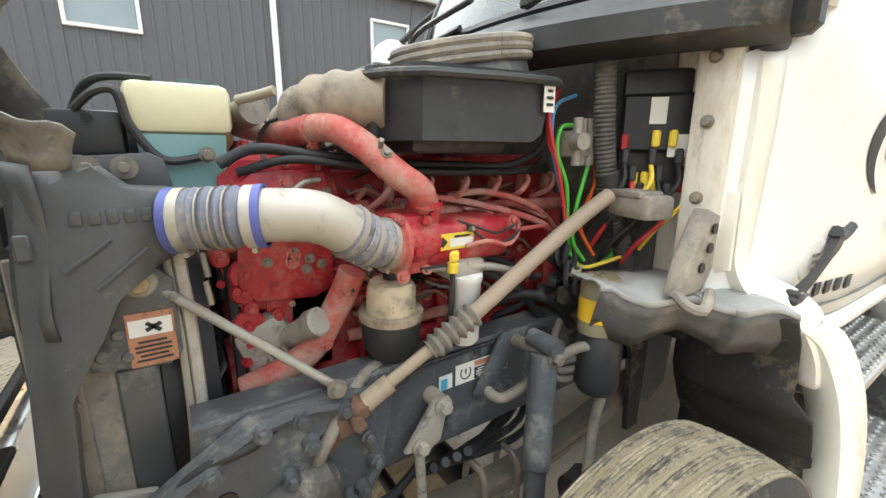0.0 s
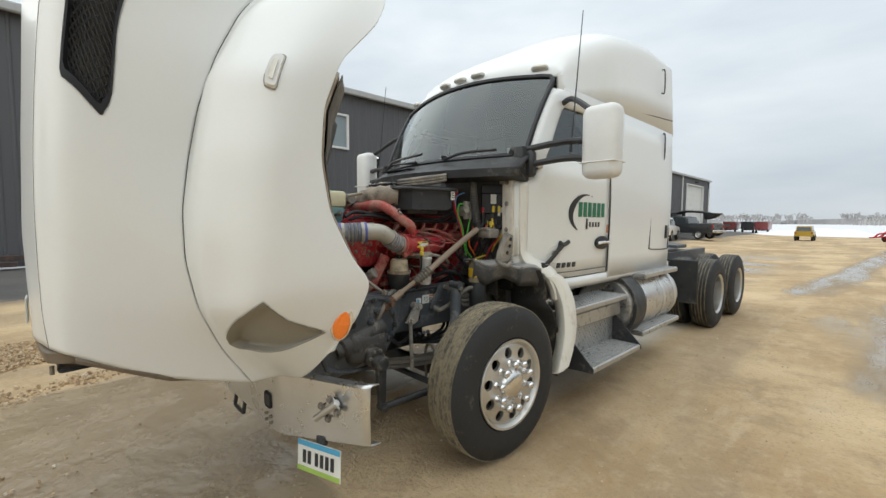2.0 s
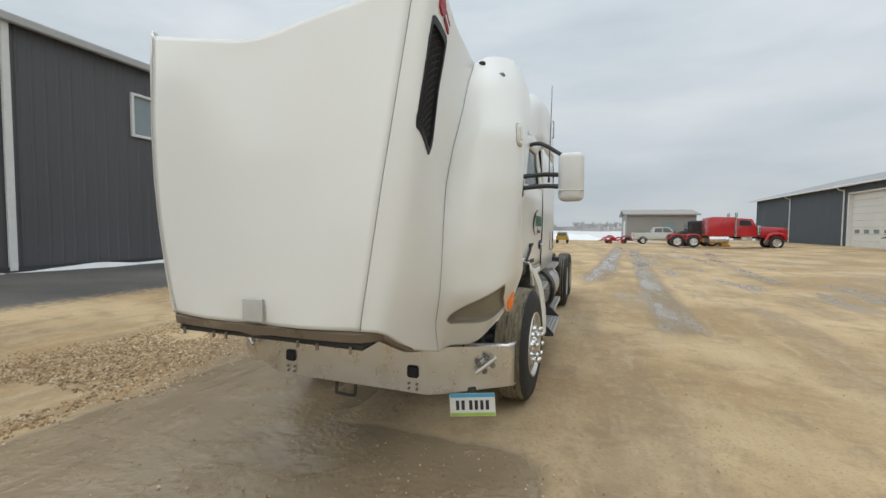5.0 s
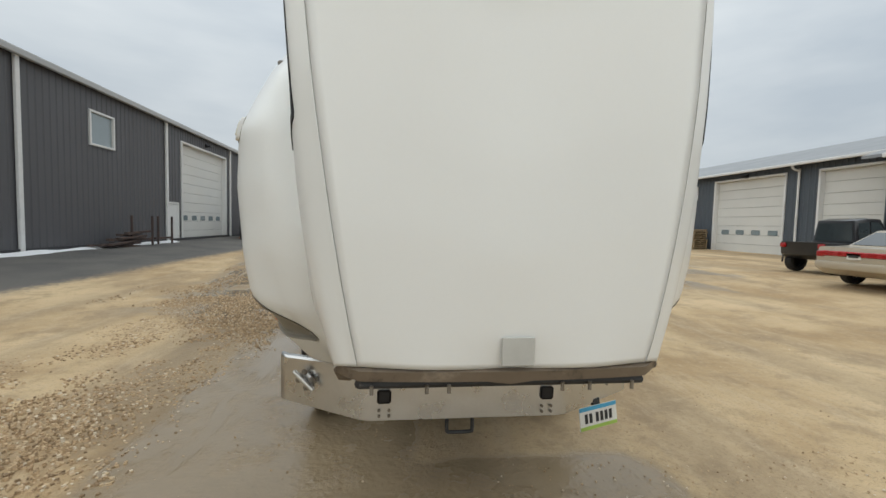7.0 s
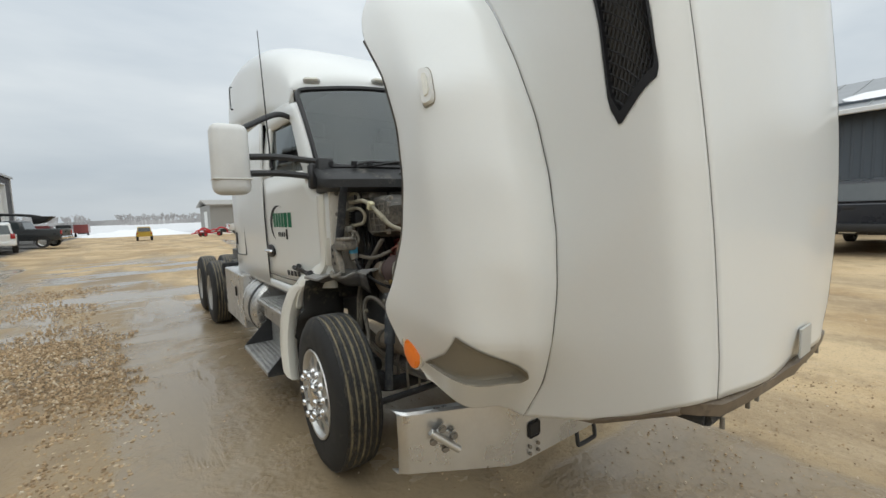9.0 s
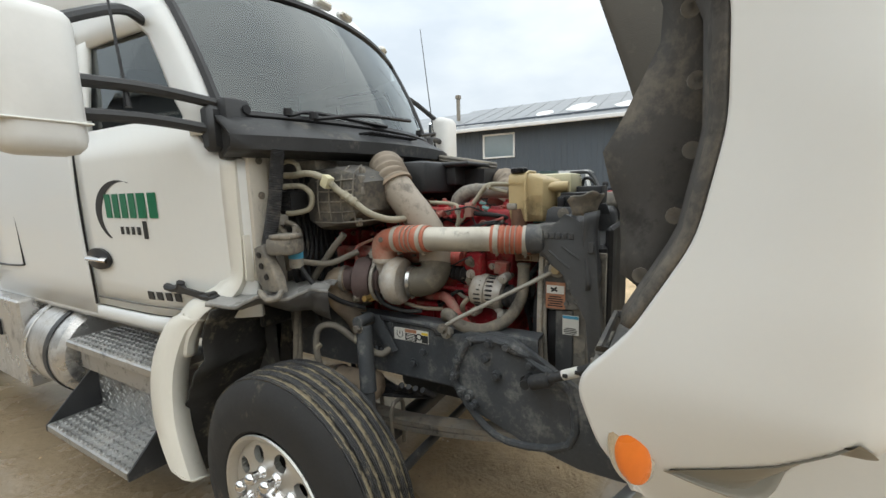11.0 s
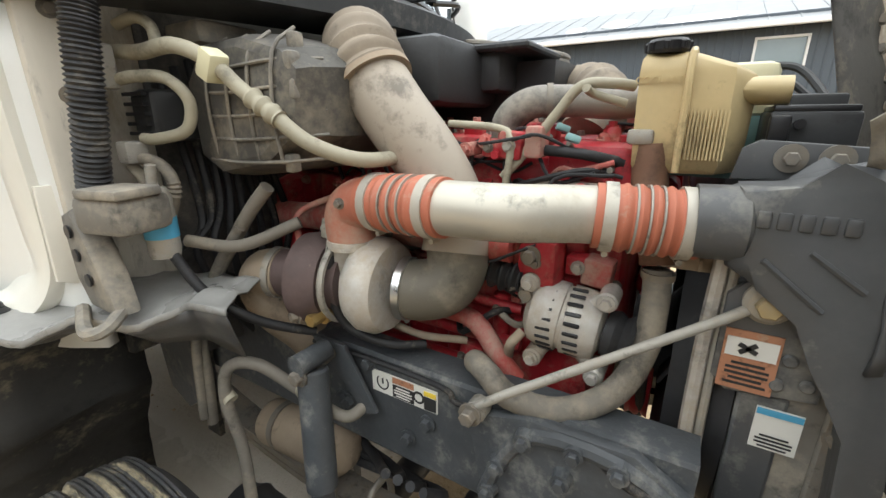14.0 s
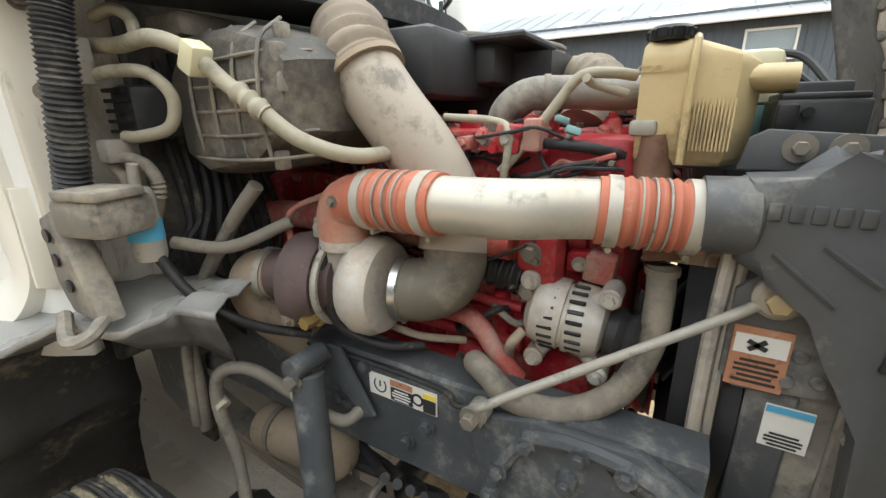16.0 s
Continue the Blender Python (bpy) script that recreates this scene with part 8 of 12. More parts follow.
bx("pump_housing", (0.24, -0.53, 1.12), (0.08, 0.14, 0.16), cast_grey, engine, 0.03, (20, 0, 0))
mk("oil_filler", cast_grey, engine, lambda bm: (cyl(bm, (0.27, -0.48, 1.14), (0.34, -0.44, 1.19), 0.03, seg=18), cyl(bm, (0.335, -0.443, 1.187), (0.37, -0.423, 1.208), 0.037, seg=20, bevel=0.006)), "grey oil filler cap")
# front bosses and brackets below the duct
for k in range(9):
    y, z = -0.62 + rng.random() * 0.06, 1.1 + k * 0.045
    mk("front_boss", engine_red, engine, lambda bm, y=y, z=z: (cyl(bm, (0.1, y, z), (0.27, y, z), 0.022 + 0.01 * (k % 3), seg=12, bevel=0.005), hexbolt(bm, (0.27, y, z), (1, 0, 0), 0.01, 0.01)))
# clutter of the lower flanks: brackets, hoses, connectors
for k in range(26):
    s = 1 if k % 2 else -1
    y, z = -0.2 + rng.random() * 0.6, 0.95 + rng.random() * 0.42
    if k % 3:
        bx("engine_bracket", (s * 0.285, y, z), (0.04, 0.05 + 0.06 * rng.random(), 0.03 + 0.06 * rng.random()), engine_red if k % 4 else cast_grey, engine, 0.008, (rng.random() * 40 - 20, 0, 0))
    bolt((s * 0.3, y + 0.02, z), (s, 0, 0), engine, 0.01, 0.016)

# fittings on the passenger's flank of the head
for k in range(16):
    y, z = -0.5 + 0.055 * (k % 9) + 0.02 * rng.random(), 1.32 + 0.13 * (k // 6) + 0.03 * rng.random()
    bx("head_fitting", (-0.24, y, z), (0.05 + 0.02 * rng.random(), 0.035 + 0.03 * rng.random(), 0.03 + 0.05 * rng.random()), engine_red if k % 3 else dusty_red, engine, 0.008, (rng.random() * 20 - 10, 0, 0))
    if k % 2:
        bolt((-0.268, y, z), (-1, 0, 0), engine, 0.011, 0.014, cast_grey if k % 4 == 1 else dusty_red)
bx("head_plate", (-0.235, -0.43, 1.5), (0.02, 0.24, 0.035), cast_grey, engine, 0.004)
for y in (-0.53, -0.44, -0.35):
    bolt((-0.246, y, 1.5), (-1, 0, 0), engine, 0.012, 0.012)
for y0 in (-0.4, -0.3, -0.15):
    pipe("oil_line", [(-0.26, y0, 1.42), (-0.3, y0 + 0.02, 1.45), (-0.31, y0 + 0.08, 1.4), (-0.28, y0 + 0.1, 1.32)], 0.008, dusty_red if y0 < -0.2 else wire_black, engine, 8)
for x, y in ((-0.1, -0.3), (-0.1, -0.1), (0.08, -0.2), (-0.12, 0.15), (0.1, 0.1), (-0.1, 0.4)):
    bx("cover_block", (x, y, 1.62), (0.05, 0.06, 0.04), engine_red, engine, 0.01)
    bolt((x, y, 1.64), (0, 0, 1), engine, 0.012, 0.012, dusty_red)

# wiring harness along the head and loose looms
for pts, r in (([(0.28, -0.6, 1.59), (0.28, -0.52, 1.625), (0.3, -0.39, 1.61), (0.31, -0.2, 1.59), (0.32, 0.05, 1.58), (0.34, 0.22, 1.58), (0.37, 0.33, 1.64), (0.36, 0.36, 1.74)], 0.013),
               ([(0.26, -0.56, 1.57), (0.3, -0.45, 1.6), (0.33, -0.3, 1.585), (0.34, -0.1, 1.565), (0.35, 0.15, 1.56), (0.33, 0.4, 1.56)], 0.011),
               ([(0.3, 0.1, 1.57), (0.36, 0.2, 1.555), (0.36, 0.3, 1.58), (0.3, 0.4, 1.6)], 0.006),
               ([(-0.2, -0.5, 1.56), (-0.24, -0.4, 1.58), (-0.22, -0.2, 1.585), (-0.2, 0.1, 1.575), (-0.2, 0.4, 1.58)], 0.012),
               ([(0.33, 0.15, 1.12), (0.42, 0.22, 1.17), (0.46, 0.33, 1.13), (0.47, 0.42, 1.03)], 0.017),
               ([(0.3, 0.2, 1.05), (0.38, 0.3, 1.12), (0.4, 0.42, 1.16), (0.42, 0.52, 1.2)], 0.013),
               ([(0.34, 0.12, 1.24), (0.4, 0.2, 1.2), (0.43, 0.3, 1.08), (0.45, 0.36, 0.98)], 0.015),
               ([(0.33, -0.05, 1.32), (0.42, 0.08, 1.31), (0.42, 0.2, 1.26), (0.4, 0.3, 1.2)], 0.009)):
    pipe("wiring_loom", pts, r, wire_black, engine, 10)
for p in ((0.44, 0.2, 1.24), (0.46, 0.33, 1.15), (0.35, 0.32, 1.4), (-0.22, -0.3, 1.61), (-0.18, -0.36, 1.63), (-0.24, -0.4, 1.61)):
    bx("connector", p, (0.018, 0.032, 0.016), black_plastic if p[0] > 0 else coolant_blue if p[1] < -0.35 else black_plastic, engine, 0.004, (20, 10, 30))
for k in range(7):
    y = -0.3 + 0.09 * k
    pipe("harness_branch", [(-0.2, y, 1.575), (-0.23, y + 0.03, 1.6), (-0.25, y + 0.05, 1.55), (-0.26, y + 0.02, 1.48)], 0.006, wire_black, engine, 6)

# ---- cooling pack ----
rad = mk("radiator", fan_black, truck, lambda bm: (box(bm, (0, -0.86, 1.02), (0.64, 0.2, 0.88), 0.015), box(bm, (0, -0.965, 1.1), (0.58, 0.03, 0.86), 0.012)), "dusty black radiator and charge-air cooler", 35)
for s in (1, -1):
    x = 0.322 * s
    # side plates with folds, bright edge strip
    mk("side_plate", grey_plastic, rad, lambda bm: box(bm, (x, -0.865, 1.0), (0.012, 0.2, 0.86), 0.004))
    mk("plate_fold", shroud_black, rad, lambda bm: box(bm, (x + s * 0.008, -0.8, 0.88), (0.016, 0.075, 0.6), 0.006))
    mk("plate_fold", steel_dirty, rad, lambda bm: box(bm, (x + s * 0.01, -0.905, 0.92), (0.012, 0.035, 0.66), 0.005))
    mk("edge_strip", dusty_alu, rad, lambda bm: tube(bm, [(x, -0.70, 1.42), (x + s * 0.012, -0.694, 1.2), (x + s * 0.02, -0.70, 0.95), (x, -0.735, 0.72)], 0.013, seg=8), "pale metal edge strip")
    mk("edge_strip", cast_grey, rad, lambda bm: tube(bm, [(x - s * 0.004, -0.722, 1.42), (x + s * 0.008, -0.716, 1.2), (x + s * 0.014, -0.722, 0.95), (x - s * 0.004, -0.752, 0.72)], 0.009, seg=8))
    # hexagonal mount plate with the warning sticker
    mk("mount_plate", shroud_black, rad, lambda bm: slab(bm, [(-0.715, 1.36), (-0.76, 1.41), (-0.82, 1.35), (-0.878, 1.27), (-0.87, 1.19), (-0.74, 1.175), (-0.715, 1.2)], 0.016 * s, "x", x + s * 0.008, 0.004), "black plate round the stay-rod eye")
    st = bx("warning_sticker", (x + s * 0.027, -0.765, 1.242), (0.003, 0.082, 0.115), label_orange, rad, 0)
    bx("sticker_picture", (x + s * 0.029, -0.765, 1.268), (0.003, 0.074, 0.036), paper_white, rad, 0)
    bx("sticker_mark", (x + s * 0.031, -0.76, 1.268), (0.003, 0.03, 0.008), ink_black, rad, 0, (25, 0, 0))
    bx("sticker_mark", (x + s * 0.031, -0.76, 1.268), (0.003, 0.03, 0.008), ink_black, rad, 0, (-40, 0, 0))
    bars((x + s * 0.0295, -0.765, 1.217), 5, (0, s, 0), (0, 0, -1), 0.07, 0.05, rad)
    for y, z in ((-0.84, 1.3), (-0.85, 1.22), (-0.81, 1.21), (-0.82, 1.26)):
        mk("plate_rivet", shroud_black, rad, lambda bm, y=y, z=z: cyl(bm, (x + s * 0.02, y, z), (x + s * 0.03, y, z), 0.012, seg=12, bevel=0.003))
    bolt((x + s * 0.012, -0.905, 1.13), (s, 0, 0), rad, 0.012, 0.014)
    # stay rod from the pack to the rail
    rod = [(0.315, -0.772, 1.362), (0.335, -0.735, 1.335), (0.44, -0.5, 1.14), (0.47, -0.43, 1.08)] if s > 0 else [(-0.33, -0.772, 1.357), (-0.37, -0.72, 1.325), (-0.53, -0.38, 1.14), (-0.55, -0.33, 1.1)]
    stay = mk("stay_rod", cast_grey, rad, lambda bm: (tube(bm, rod, 0.011 if s > 0 else 0.0095, seg=12, per=3), cyl(bm, (rod[0][0] - s * 0.03, rod[0][1], rod[0][2]), (rod[0][0] + s * 0.035, rod[0][1], rod[0][2]), 0.036, seg=20, bevel=0.008)), "dusty steel stay rod")
    mk("rod_bolt", mat("bolt_gold", (0.42, 0.33, 0.18), 0.5, 0.5, dirt=(0.35, 0.3, 0.22), dirt_amount=0.5), rad, lambda bm: hexbolt(bm, (rod[0][0] + s * 0.035, rod[0][1], rod[0][2]), (s, 0, 0), 0.02, 0.014, False), "", None)
    bolt((rod[-1][0] + s * 0.012, rod[-1][1], rod[-1][2]), (s, 0, 0), rad, 0.016, 0.018)
    # charge-air duct: a hollow moulding that runs from the pipe to the cooler's end tank
    duct_poly = [(-0.70, 1.548), (-0.77, 1.553), (-0.82, 1.565), (-0.862, 1.59), (-0.9, 1.588), (-0.92, 1.56), (-0.93, 1.45), (-0.945, 1.27), (-0.968, 1.0), (-0.975, 0.75), (-0.918, 0.75), (-0.912, 0.98), (-0.897, 1.16), (-0.882, 1.25), (-0.858, 1.29), (-0.805, 1.342), (-0.745, 1.39), (-0.70, 1.415)]
    duct = mk("charge_air_duct", shroud_black, rad, lambda bm: slab(bm, duct_poly, 0.12 * s, "x", s * 0.27, 0.028), "black moulded charge-air duct", 50)
    mk("duct_collar", shroud_black, rad, lambda bm: lathe(bm, [(0.0, 0.0), (0.064, 0.0), (0.0635, 0.05), (0.066, 0.055), (0.066, 0.07), (0.05, 0.08), (0.0, 0.12)], (s * 0.345, -0.645, 1.481), (-s * 0.1, -1, 0.03), 28))
    for k in range(6):
        bx("raised_mark", (s * 0.391, -0.715 - k * 0.0255 if s > 0 else -0.71 - k * 0.0255, 1.503), (0.008, 0.018, 0.026), shroud_black, rad, 0.003)
    for (ya, za), (yb, zb) in (((-0.745, 1.44), (-0.83, 1.37)), ((-0.80, 1.46), (-0.87, 1.41))):
        mk("duct_rib", shroud_black, rad, lambda bm: tube(bm, [(s * 0.39, yb, zb), (s * 0.391, (ya + yb) / 2, (za + zb) / 2), (s * 0.39, ya, za)], 0.005, seg=6))
    # upper bracket with two washered bolts
    mk("duct_bracket", shroud_black, rad, lambda bm: slab(bm, [(-0.69, 1.545), (-0.70, 1.6), (-0.725, 1.615), (-0.88, 1.605), (-0.9, 1.55)], 0.014 * s, "x", s * 0.235, 0.004))
    for y in (-0.77, -0.83):
        mk("bracket_bolt", steel_dirty, rad, lambda bm, y=y: (cyl(bm, (s * 0.249, y, 1.585), (s * 0.254, y, 1.585), 0.024, seg=18), hexbolt(bm, (s * 0.254, y, 1.585), (s, 0, 0), 0.012, 0.012, False)), "", None)
    # rubber flaps that close the gap to the hood
    flap = mk("rubber_flap", shroud_black, rad, lambda bm: patch(bm, [[(s * (0.396 + 0.007 * math.sin(j * 1.1 + i * 0.9) - 0.01 * i), -0.884 - 0.006 * math.sin(j * 0.9) - 0.017 * i - 0.012 * (1 - j / 8), 1.285 + 0.31 * j / 8 + 0.003 * i) for i in range(4)] for j in range(9)]), "wavy black rubber sealing flap")
    flap.modifiers.new("thick", "SOLIDIFY").thickness = 0.006
    mk("flap_emboss", shroud_black, flap, lambda bm: box(bm, (s * 0.4, -0.915, 1.46), (0.008, 0.022, 0.045), 0.003))
    def curl(bm):
        grid = []
        for i in range(13):
            a = radians(-38 + 150 * i / 12)
            top = 0.092 - 0.03 * (i / 12 - 0.55) ** 2 / 0.3 + 0.006 * math.sin(i * 1.3)
            grid.append([(s * (0.325 + (0.062 + 0.03 * q * q) * math.cos(a)), -0.868 - (0.05 + 0.028 * q * q) * math.sin(a), 1.585 + top * q) for q in (0.0, 0.3, 0.6, 0.85, 1.0)])
        patch(bm, grid)
    mk("curled_flap", grey_plastic, rad, curl, "curled dusty rubber flap", 80).modifiers.new("thick", "SOLIDIFY").thickness = 0.004
    # lower rubber mount
    mk("lower_mount", cast_grey, rad, lambda bm: (slab(bm, [(-0.78, 0.86), (-0.80, 0.9), (-0.9, 0.93), (-0.98, 0.9), (-0.99, 0.8), (-0.78, 0.8)], 0.02 * s, "x", s * 0.35, 0.004), cyl(bm, (s * 0.36, -0.85, 0.84), (s * 0.4, -0.85, 0.84), 0.035, seg=18, bevel=0.006), hexbolt(bm, (s * 0.4, -0.85, 0.84), (s, 0, 0), 0.018, 0.014)))
# maker's sticker on the passenger's plate
bx("maker_sticker", (-0.3395, -0.828, 1.115), (0.003, 0.068, 0.085), paper_white, rad, 0)
bx("sticker_band", (-0.3415, -0.828, 1.15), (0.003, 0.066, 0.012), label_blue, rad, 0)
bars((-0.342, -0.828, 1.09), 4, (0, -1, 0), (0, 0, -1), 0.06, 0.03, rad)
# fan shroud ring, blades, hub and belt pulleys
mk("fan_shroud", fan_black, rad, lambda bm: lathe(bm, [(0.33, -0.06), (0.30, 0.0), (0.29, 0.05), (0.3, 0.05), (0.31, 0.0), (0.34, -0.06)], (0, -0.70, 1.06), (0, 1, 0), 40))
fan = mk("cooling_fan", fan_black, engine, lambda bm: cyl(bm, (0, -0.7, 1.06), (0, -0.61, 1.06), 0.09, seg=24, bevel=0.01), "black cooling fan")
for k in range(9):
    a = k * 2 * math.pi / 9

    def blade(bm, a=a):
        r_, t_ = Vector((math.cos(a), 0, math.sin(a))), Vector((-math.sin(a), 0, math.cos(a)))
        rows = []
        for q in (0.08, 0.16, 0.24, 0.28):
            rows.append([tuple(Vector((0, -0.665, 1.06)) + r_ * q + t_ * w + Vector((0, w * 0.6, 0))) for w in (-0.05, 0, 0.05)])
        patch(bm, rows)
    mk("fan_blade", fan_black, engine, blade, "", 60).modifiers.new("thick", "SOLIDIFY").thickness = 0.006
for x, z, r, m_ in ((0.13, 1.0, 0.11, engine_red), (-0.02, 0.95, 0.1, engine_red), (-0.2, 1.22, 0.05, fan_black), (0.2, 1.3, 0.05, fan_black), (-0.12, 1.12, 0.045, fan_black)):
    mk("belt_pulley", m_, engine, lambda bm, x=x, z=z, r=r: lathe(bm, [(0.0, -0.02), (r * 0.6, -0.02), (r * 0.7, -0.035), (r, -0.035), (r - 0.008, -0.02), (r, -0.005), (r - 0.008, 0.008), (r, 0.02), (r * 0.6, 0.02), (0, 0.02)], (x, -0.585, z), (0, 1, 0), 32))
mk("drive_belt", rubber, engine, lambda bm: tube(bm, [(-0.25, -0.6, 1.24), (-0.2, -0.6, 1.275), (0.2, -0.6, 1.35), (0.245, -0.6, 1.3), (0.235, -0.6, 0.96), (0.0, -0.6, 0.85), (-0.12, -0.6, 0.95), (-0.25, -0.6, 1.2), (-0.25, -0.6, 1.24)], 0.012, seg=8), "black ribbed drive belt")

# ---- charge-air pipes ----
blue = mk("boost_hose", mat("hose_blue_grey", (0.17, 0.18, 0.23), 0.6, vary=0.15, bump=0.08, oil=False, dirt=(0.36, 0.34, 0.3), dirt_amount=0.45, dirt_scale=8), engine, lambda bm: tube(bm, [(0.37, -0.70, 1.484), (0.405, -0.62, 1.489), (0.44, -0.545, 1.49)], ribs(0.06, 4, 0.004, 0.25, 0.8), seg=26, per=20), "blue ribbed silicone boost hose")
for t in (0.12, 0.88):
    band("hose_clamp", Vector((0.37, -0.70, 1.484)).lerp(Vector((0.44, -0.545, 1.49)), t), (0.07, 0.155, 0.005), 0.0625, 0.02, pipe_grey, engine)
for t in (0.02, 0.985):
    band("hose_end", Vector((0.37, -0.70, 1.484)).lerp(Vector((0.44, -0.545, 1.49)), t), (0.07, 0.155, 0.005), 0.0635, 0.016, blue_silicone, engine, False)
for t in (0.36, 0.5, 0.64):
    band("wire_ring", Vector((0.37, -0.70, 1.484)).lerp(Vector((0.44, -0.545, 1.49)), t), (0.07, 0.155, 0.005), 0.0615, 0.0035, cast_grey, engine, False)
pipe("boost_pipe", [(0.43, -0.57, 1.49), (0.455, -0.52, 1.492), (0.475, -0.45, 1.485), (0.475, -0.39, 1.455), (0.465, -0.345, 1.425)], 0.055, pipe_grey, engine, 26, "grey painted charge-air pipe", 8)
mk("boost_hose", mat("blue_faded", (0.2, 0.2, 0.23), 0.6, vary=0.15, bump=0.05, dirt=(0.4, 0.36, 0.3), dirt_amount=0.55, dirt_scale=7), engine, lambda bm: tube(bm, [(0.472, -0.385, 1.452), (0.463, -0.34, 1.423), (0.455, -0.29, 1.405)], ribs(0.059, 3, 0.003, 0.2, 0.85), seg=26, per=16), "dusty faded blue coupling hose")
for p, d in (((0.47, -0.375, 1.446), (-0.1, 0.5, -0.3)), ((0.462, -0.335, 1.42), (-0.1, 0.5, -0.22)), ((0.455, -0.285, 1.404), (-0.1, 0.5, -0.1))):
    band("hose_clamp", p, d, 0.061, 0.012, cast_grey, engine)
mk("pipe_flange", dusty_red, engine, lambda bm: lathe(bm, [(0.05, -0.03), (0.062, -0.03), (0.064, 0.0), (0.075, 0.004), (0.075, 0.016), (0.05, 0.02)], (0.448, -0.262, 1.4), (-0.1, 1, -0.05), 28))
for z in (1.42, 1.36):
    pipe("hanging_bolt", [(0.4, -0.66, z), (0.405, -0.655, z - 0.05)], 0.006, steel_dirty, engine, 6)
# passenger's side: orange hoses and pale pipe
A0, A1, B0, B1 = Vector((-0.465, -0.02, 1.475)), Vector((-0.478, -0.225, 1.483)), Vector((-0.375, -0.485, 1.478)), Vector((-0.335, -0.655, 1.472))
mk("boost_hose", orange_silicone, engine, lambda bm: tube(bm, [B0, B0.lerp(B1, 0.5), B1], ribs(0.061, 4, 0.0035, 0.25, 0.8), seg=26, per=20), "orange ribbed silicone boost hose")
mk("boost_hose", orange_silicone, engine, lambda bm: tube(bm, [A1, A1.lerp(A0, 0.5), A0], ribs(0.061, 4, 0.0035, 0.25, 0.8), seg=26, per=20), "orange ribbed silicone boost hose")
pipe("boost_pipe", [A1 + Vector((0, 0.06, 0)), A1 + Vector((0.003, -0.02, 0)), (-0.455, -0.35, 1.482), B0 + Vector((0, 0.02, 0)), B0.lerp(B1, 0.3)], 0.055, mat("pipe_pale", (0.52, 0.49, 0.42), 0.42, 0.35, vary=0.06, bump=0.05, dirt=(0.4, 0.35, 0.27), dirt_amount=0.4, dirt_scale=4), engine, 28, "pale aluminium charge-air pipe")
for a, b in ((A1, A0), (B0, B1)):
    for t in (0.14, 0.86):
        band("hose_clamp", a.lerp(b, t), b - a, 0.063, 0.022, pipe_grey, engine)
    for t in (0.38, 0.5, 0.62):
        band("wire_ring", a.lerp(b, t), b - a, 0.062, 0.0035, cast_grey, engine, False)
pipe("turbo_elbow", [A0 + Vector((0, -0.03, 0)), A0 + Vector((0.0, 0.015, -0.003)), (-0.463, 0.042, 1.45), (-0.462, 0.05, 1.41), (-0.46, 0.045, 1.365)], 0.057, mat("elbow_orange", (0.42, 0.14, 0.09), 0.6, vary=0.1, bump=0.08, dirt=(0.42, 0.29, 0.22), dirt_amount=0.5), engine, 26, "orange rubber elbow above the turbo", 8)
band("hose_clamp", (-0.46, 0.045, 1.37), (0, 0, 1), 0.06, 0.02, dusty_alu, engine)
bolt((-0.52, 0.02, 1.475), (-1, 0, 0), engine, 0.009, 0.01)
# turbocharger: scroll, centre and iron turbine
turbo = mk("turbocharger", dusty_alu, engine, lambda bm: (lathe(bm, [(0.05, -0.095), (0.058, -0.09), (0.06, -0.03), (0.105, -0.025), (0.118, 0.0), (0.118, 0.03), (0.105, 0.055), (0.05, 0.065), (0.0, 0.065)], (-0.445, 0.0, 1.265), (0.1, -1, 0.0), 36),
           tube(bm, [(-0.46, 0.09, 1.2), (-0.462, 0.1, 1.27), (-0.461, 0.075, 1.33), (-0.46, 0.047, 1.37)], 0.048, seg=20)), "dusty aluminium turbo compressor scroll", 40)
mk("turbo_centre", turbine_iron, engine, lambda bm: lathe(bm, [(0.0, 0), (0.085, 0), (0.088, 0.03), (0.06, 0.04), (0.06, 0.06), (0.0, 0.06)], (-0.45, 0.065, 1.265), (-0.15, 1, 0.0), 28))
mk("v_band", cast_grey, engine, lambda bm: lathe(bm, [(0.1, -0.008), (0.108, -0.008), (0.112, 0), (0.108, 0.008), (0.1, 0.008)], (-0.456, 0.082, 1.266), (-0.15, 1, 0), 36))
mk("turbine_housing", turbine_iron, engine, lambda bm: (lathe(bm, [(0.04, 0.0), (0.1, 0.005), (0.118, 0.04), (0.112, 0.08), (0.075, 0.1), (0.062, 0.11), (0.062, 0.165), (0.05, 0.165)], (-0.465, 0.11, 1.262), (-0.3, 1, 0.03), 36), box(bm, (-0.36, 0.16, 1.33), (0.16, 0.1, 0.1), 0.02)), "rusty dark iron turbine housing", 40)
band("v_band", (-0.514, 0.265, 1.267), (-0.3, 1, 0.03), 0.066, 0.018, cast_grey, engine)
pipe("exhaust_elbow", [(-0.51, 0.25, 1.267), (-0.525, 0.3, 1.262), (-0.525, 0.325, 1.215), (-0.5, 0.31, 1.14), (-0.44, 0.27, 1.05), (-0.4, 0.26, 0.96)], 0.062, tan_pipe, engine, 24, "tan heat-stained exhaust pipe", 8)
pipe("exhaust_manifold", [(-0.3, 0.5, 1.36), (-0.31, 0.3, 1.37), (-0.32, 0.0, 1.375), (-0.3, -0.3, 1.37)], 0.04, dusty_red, engine, 16)
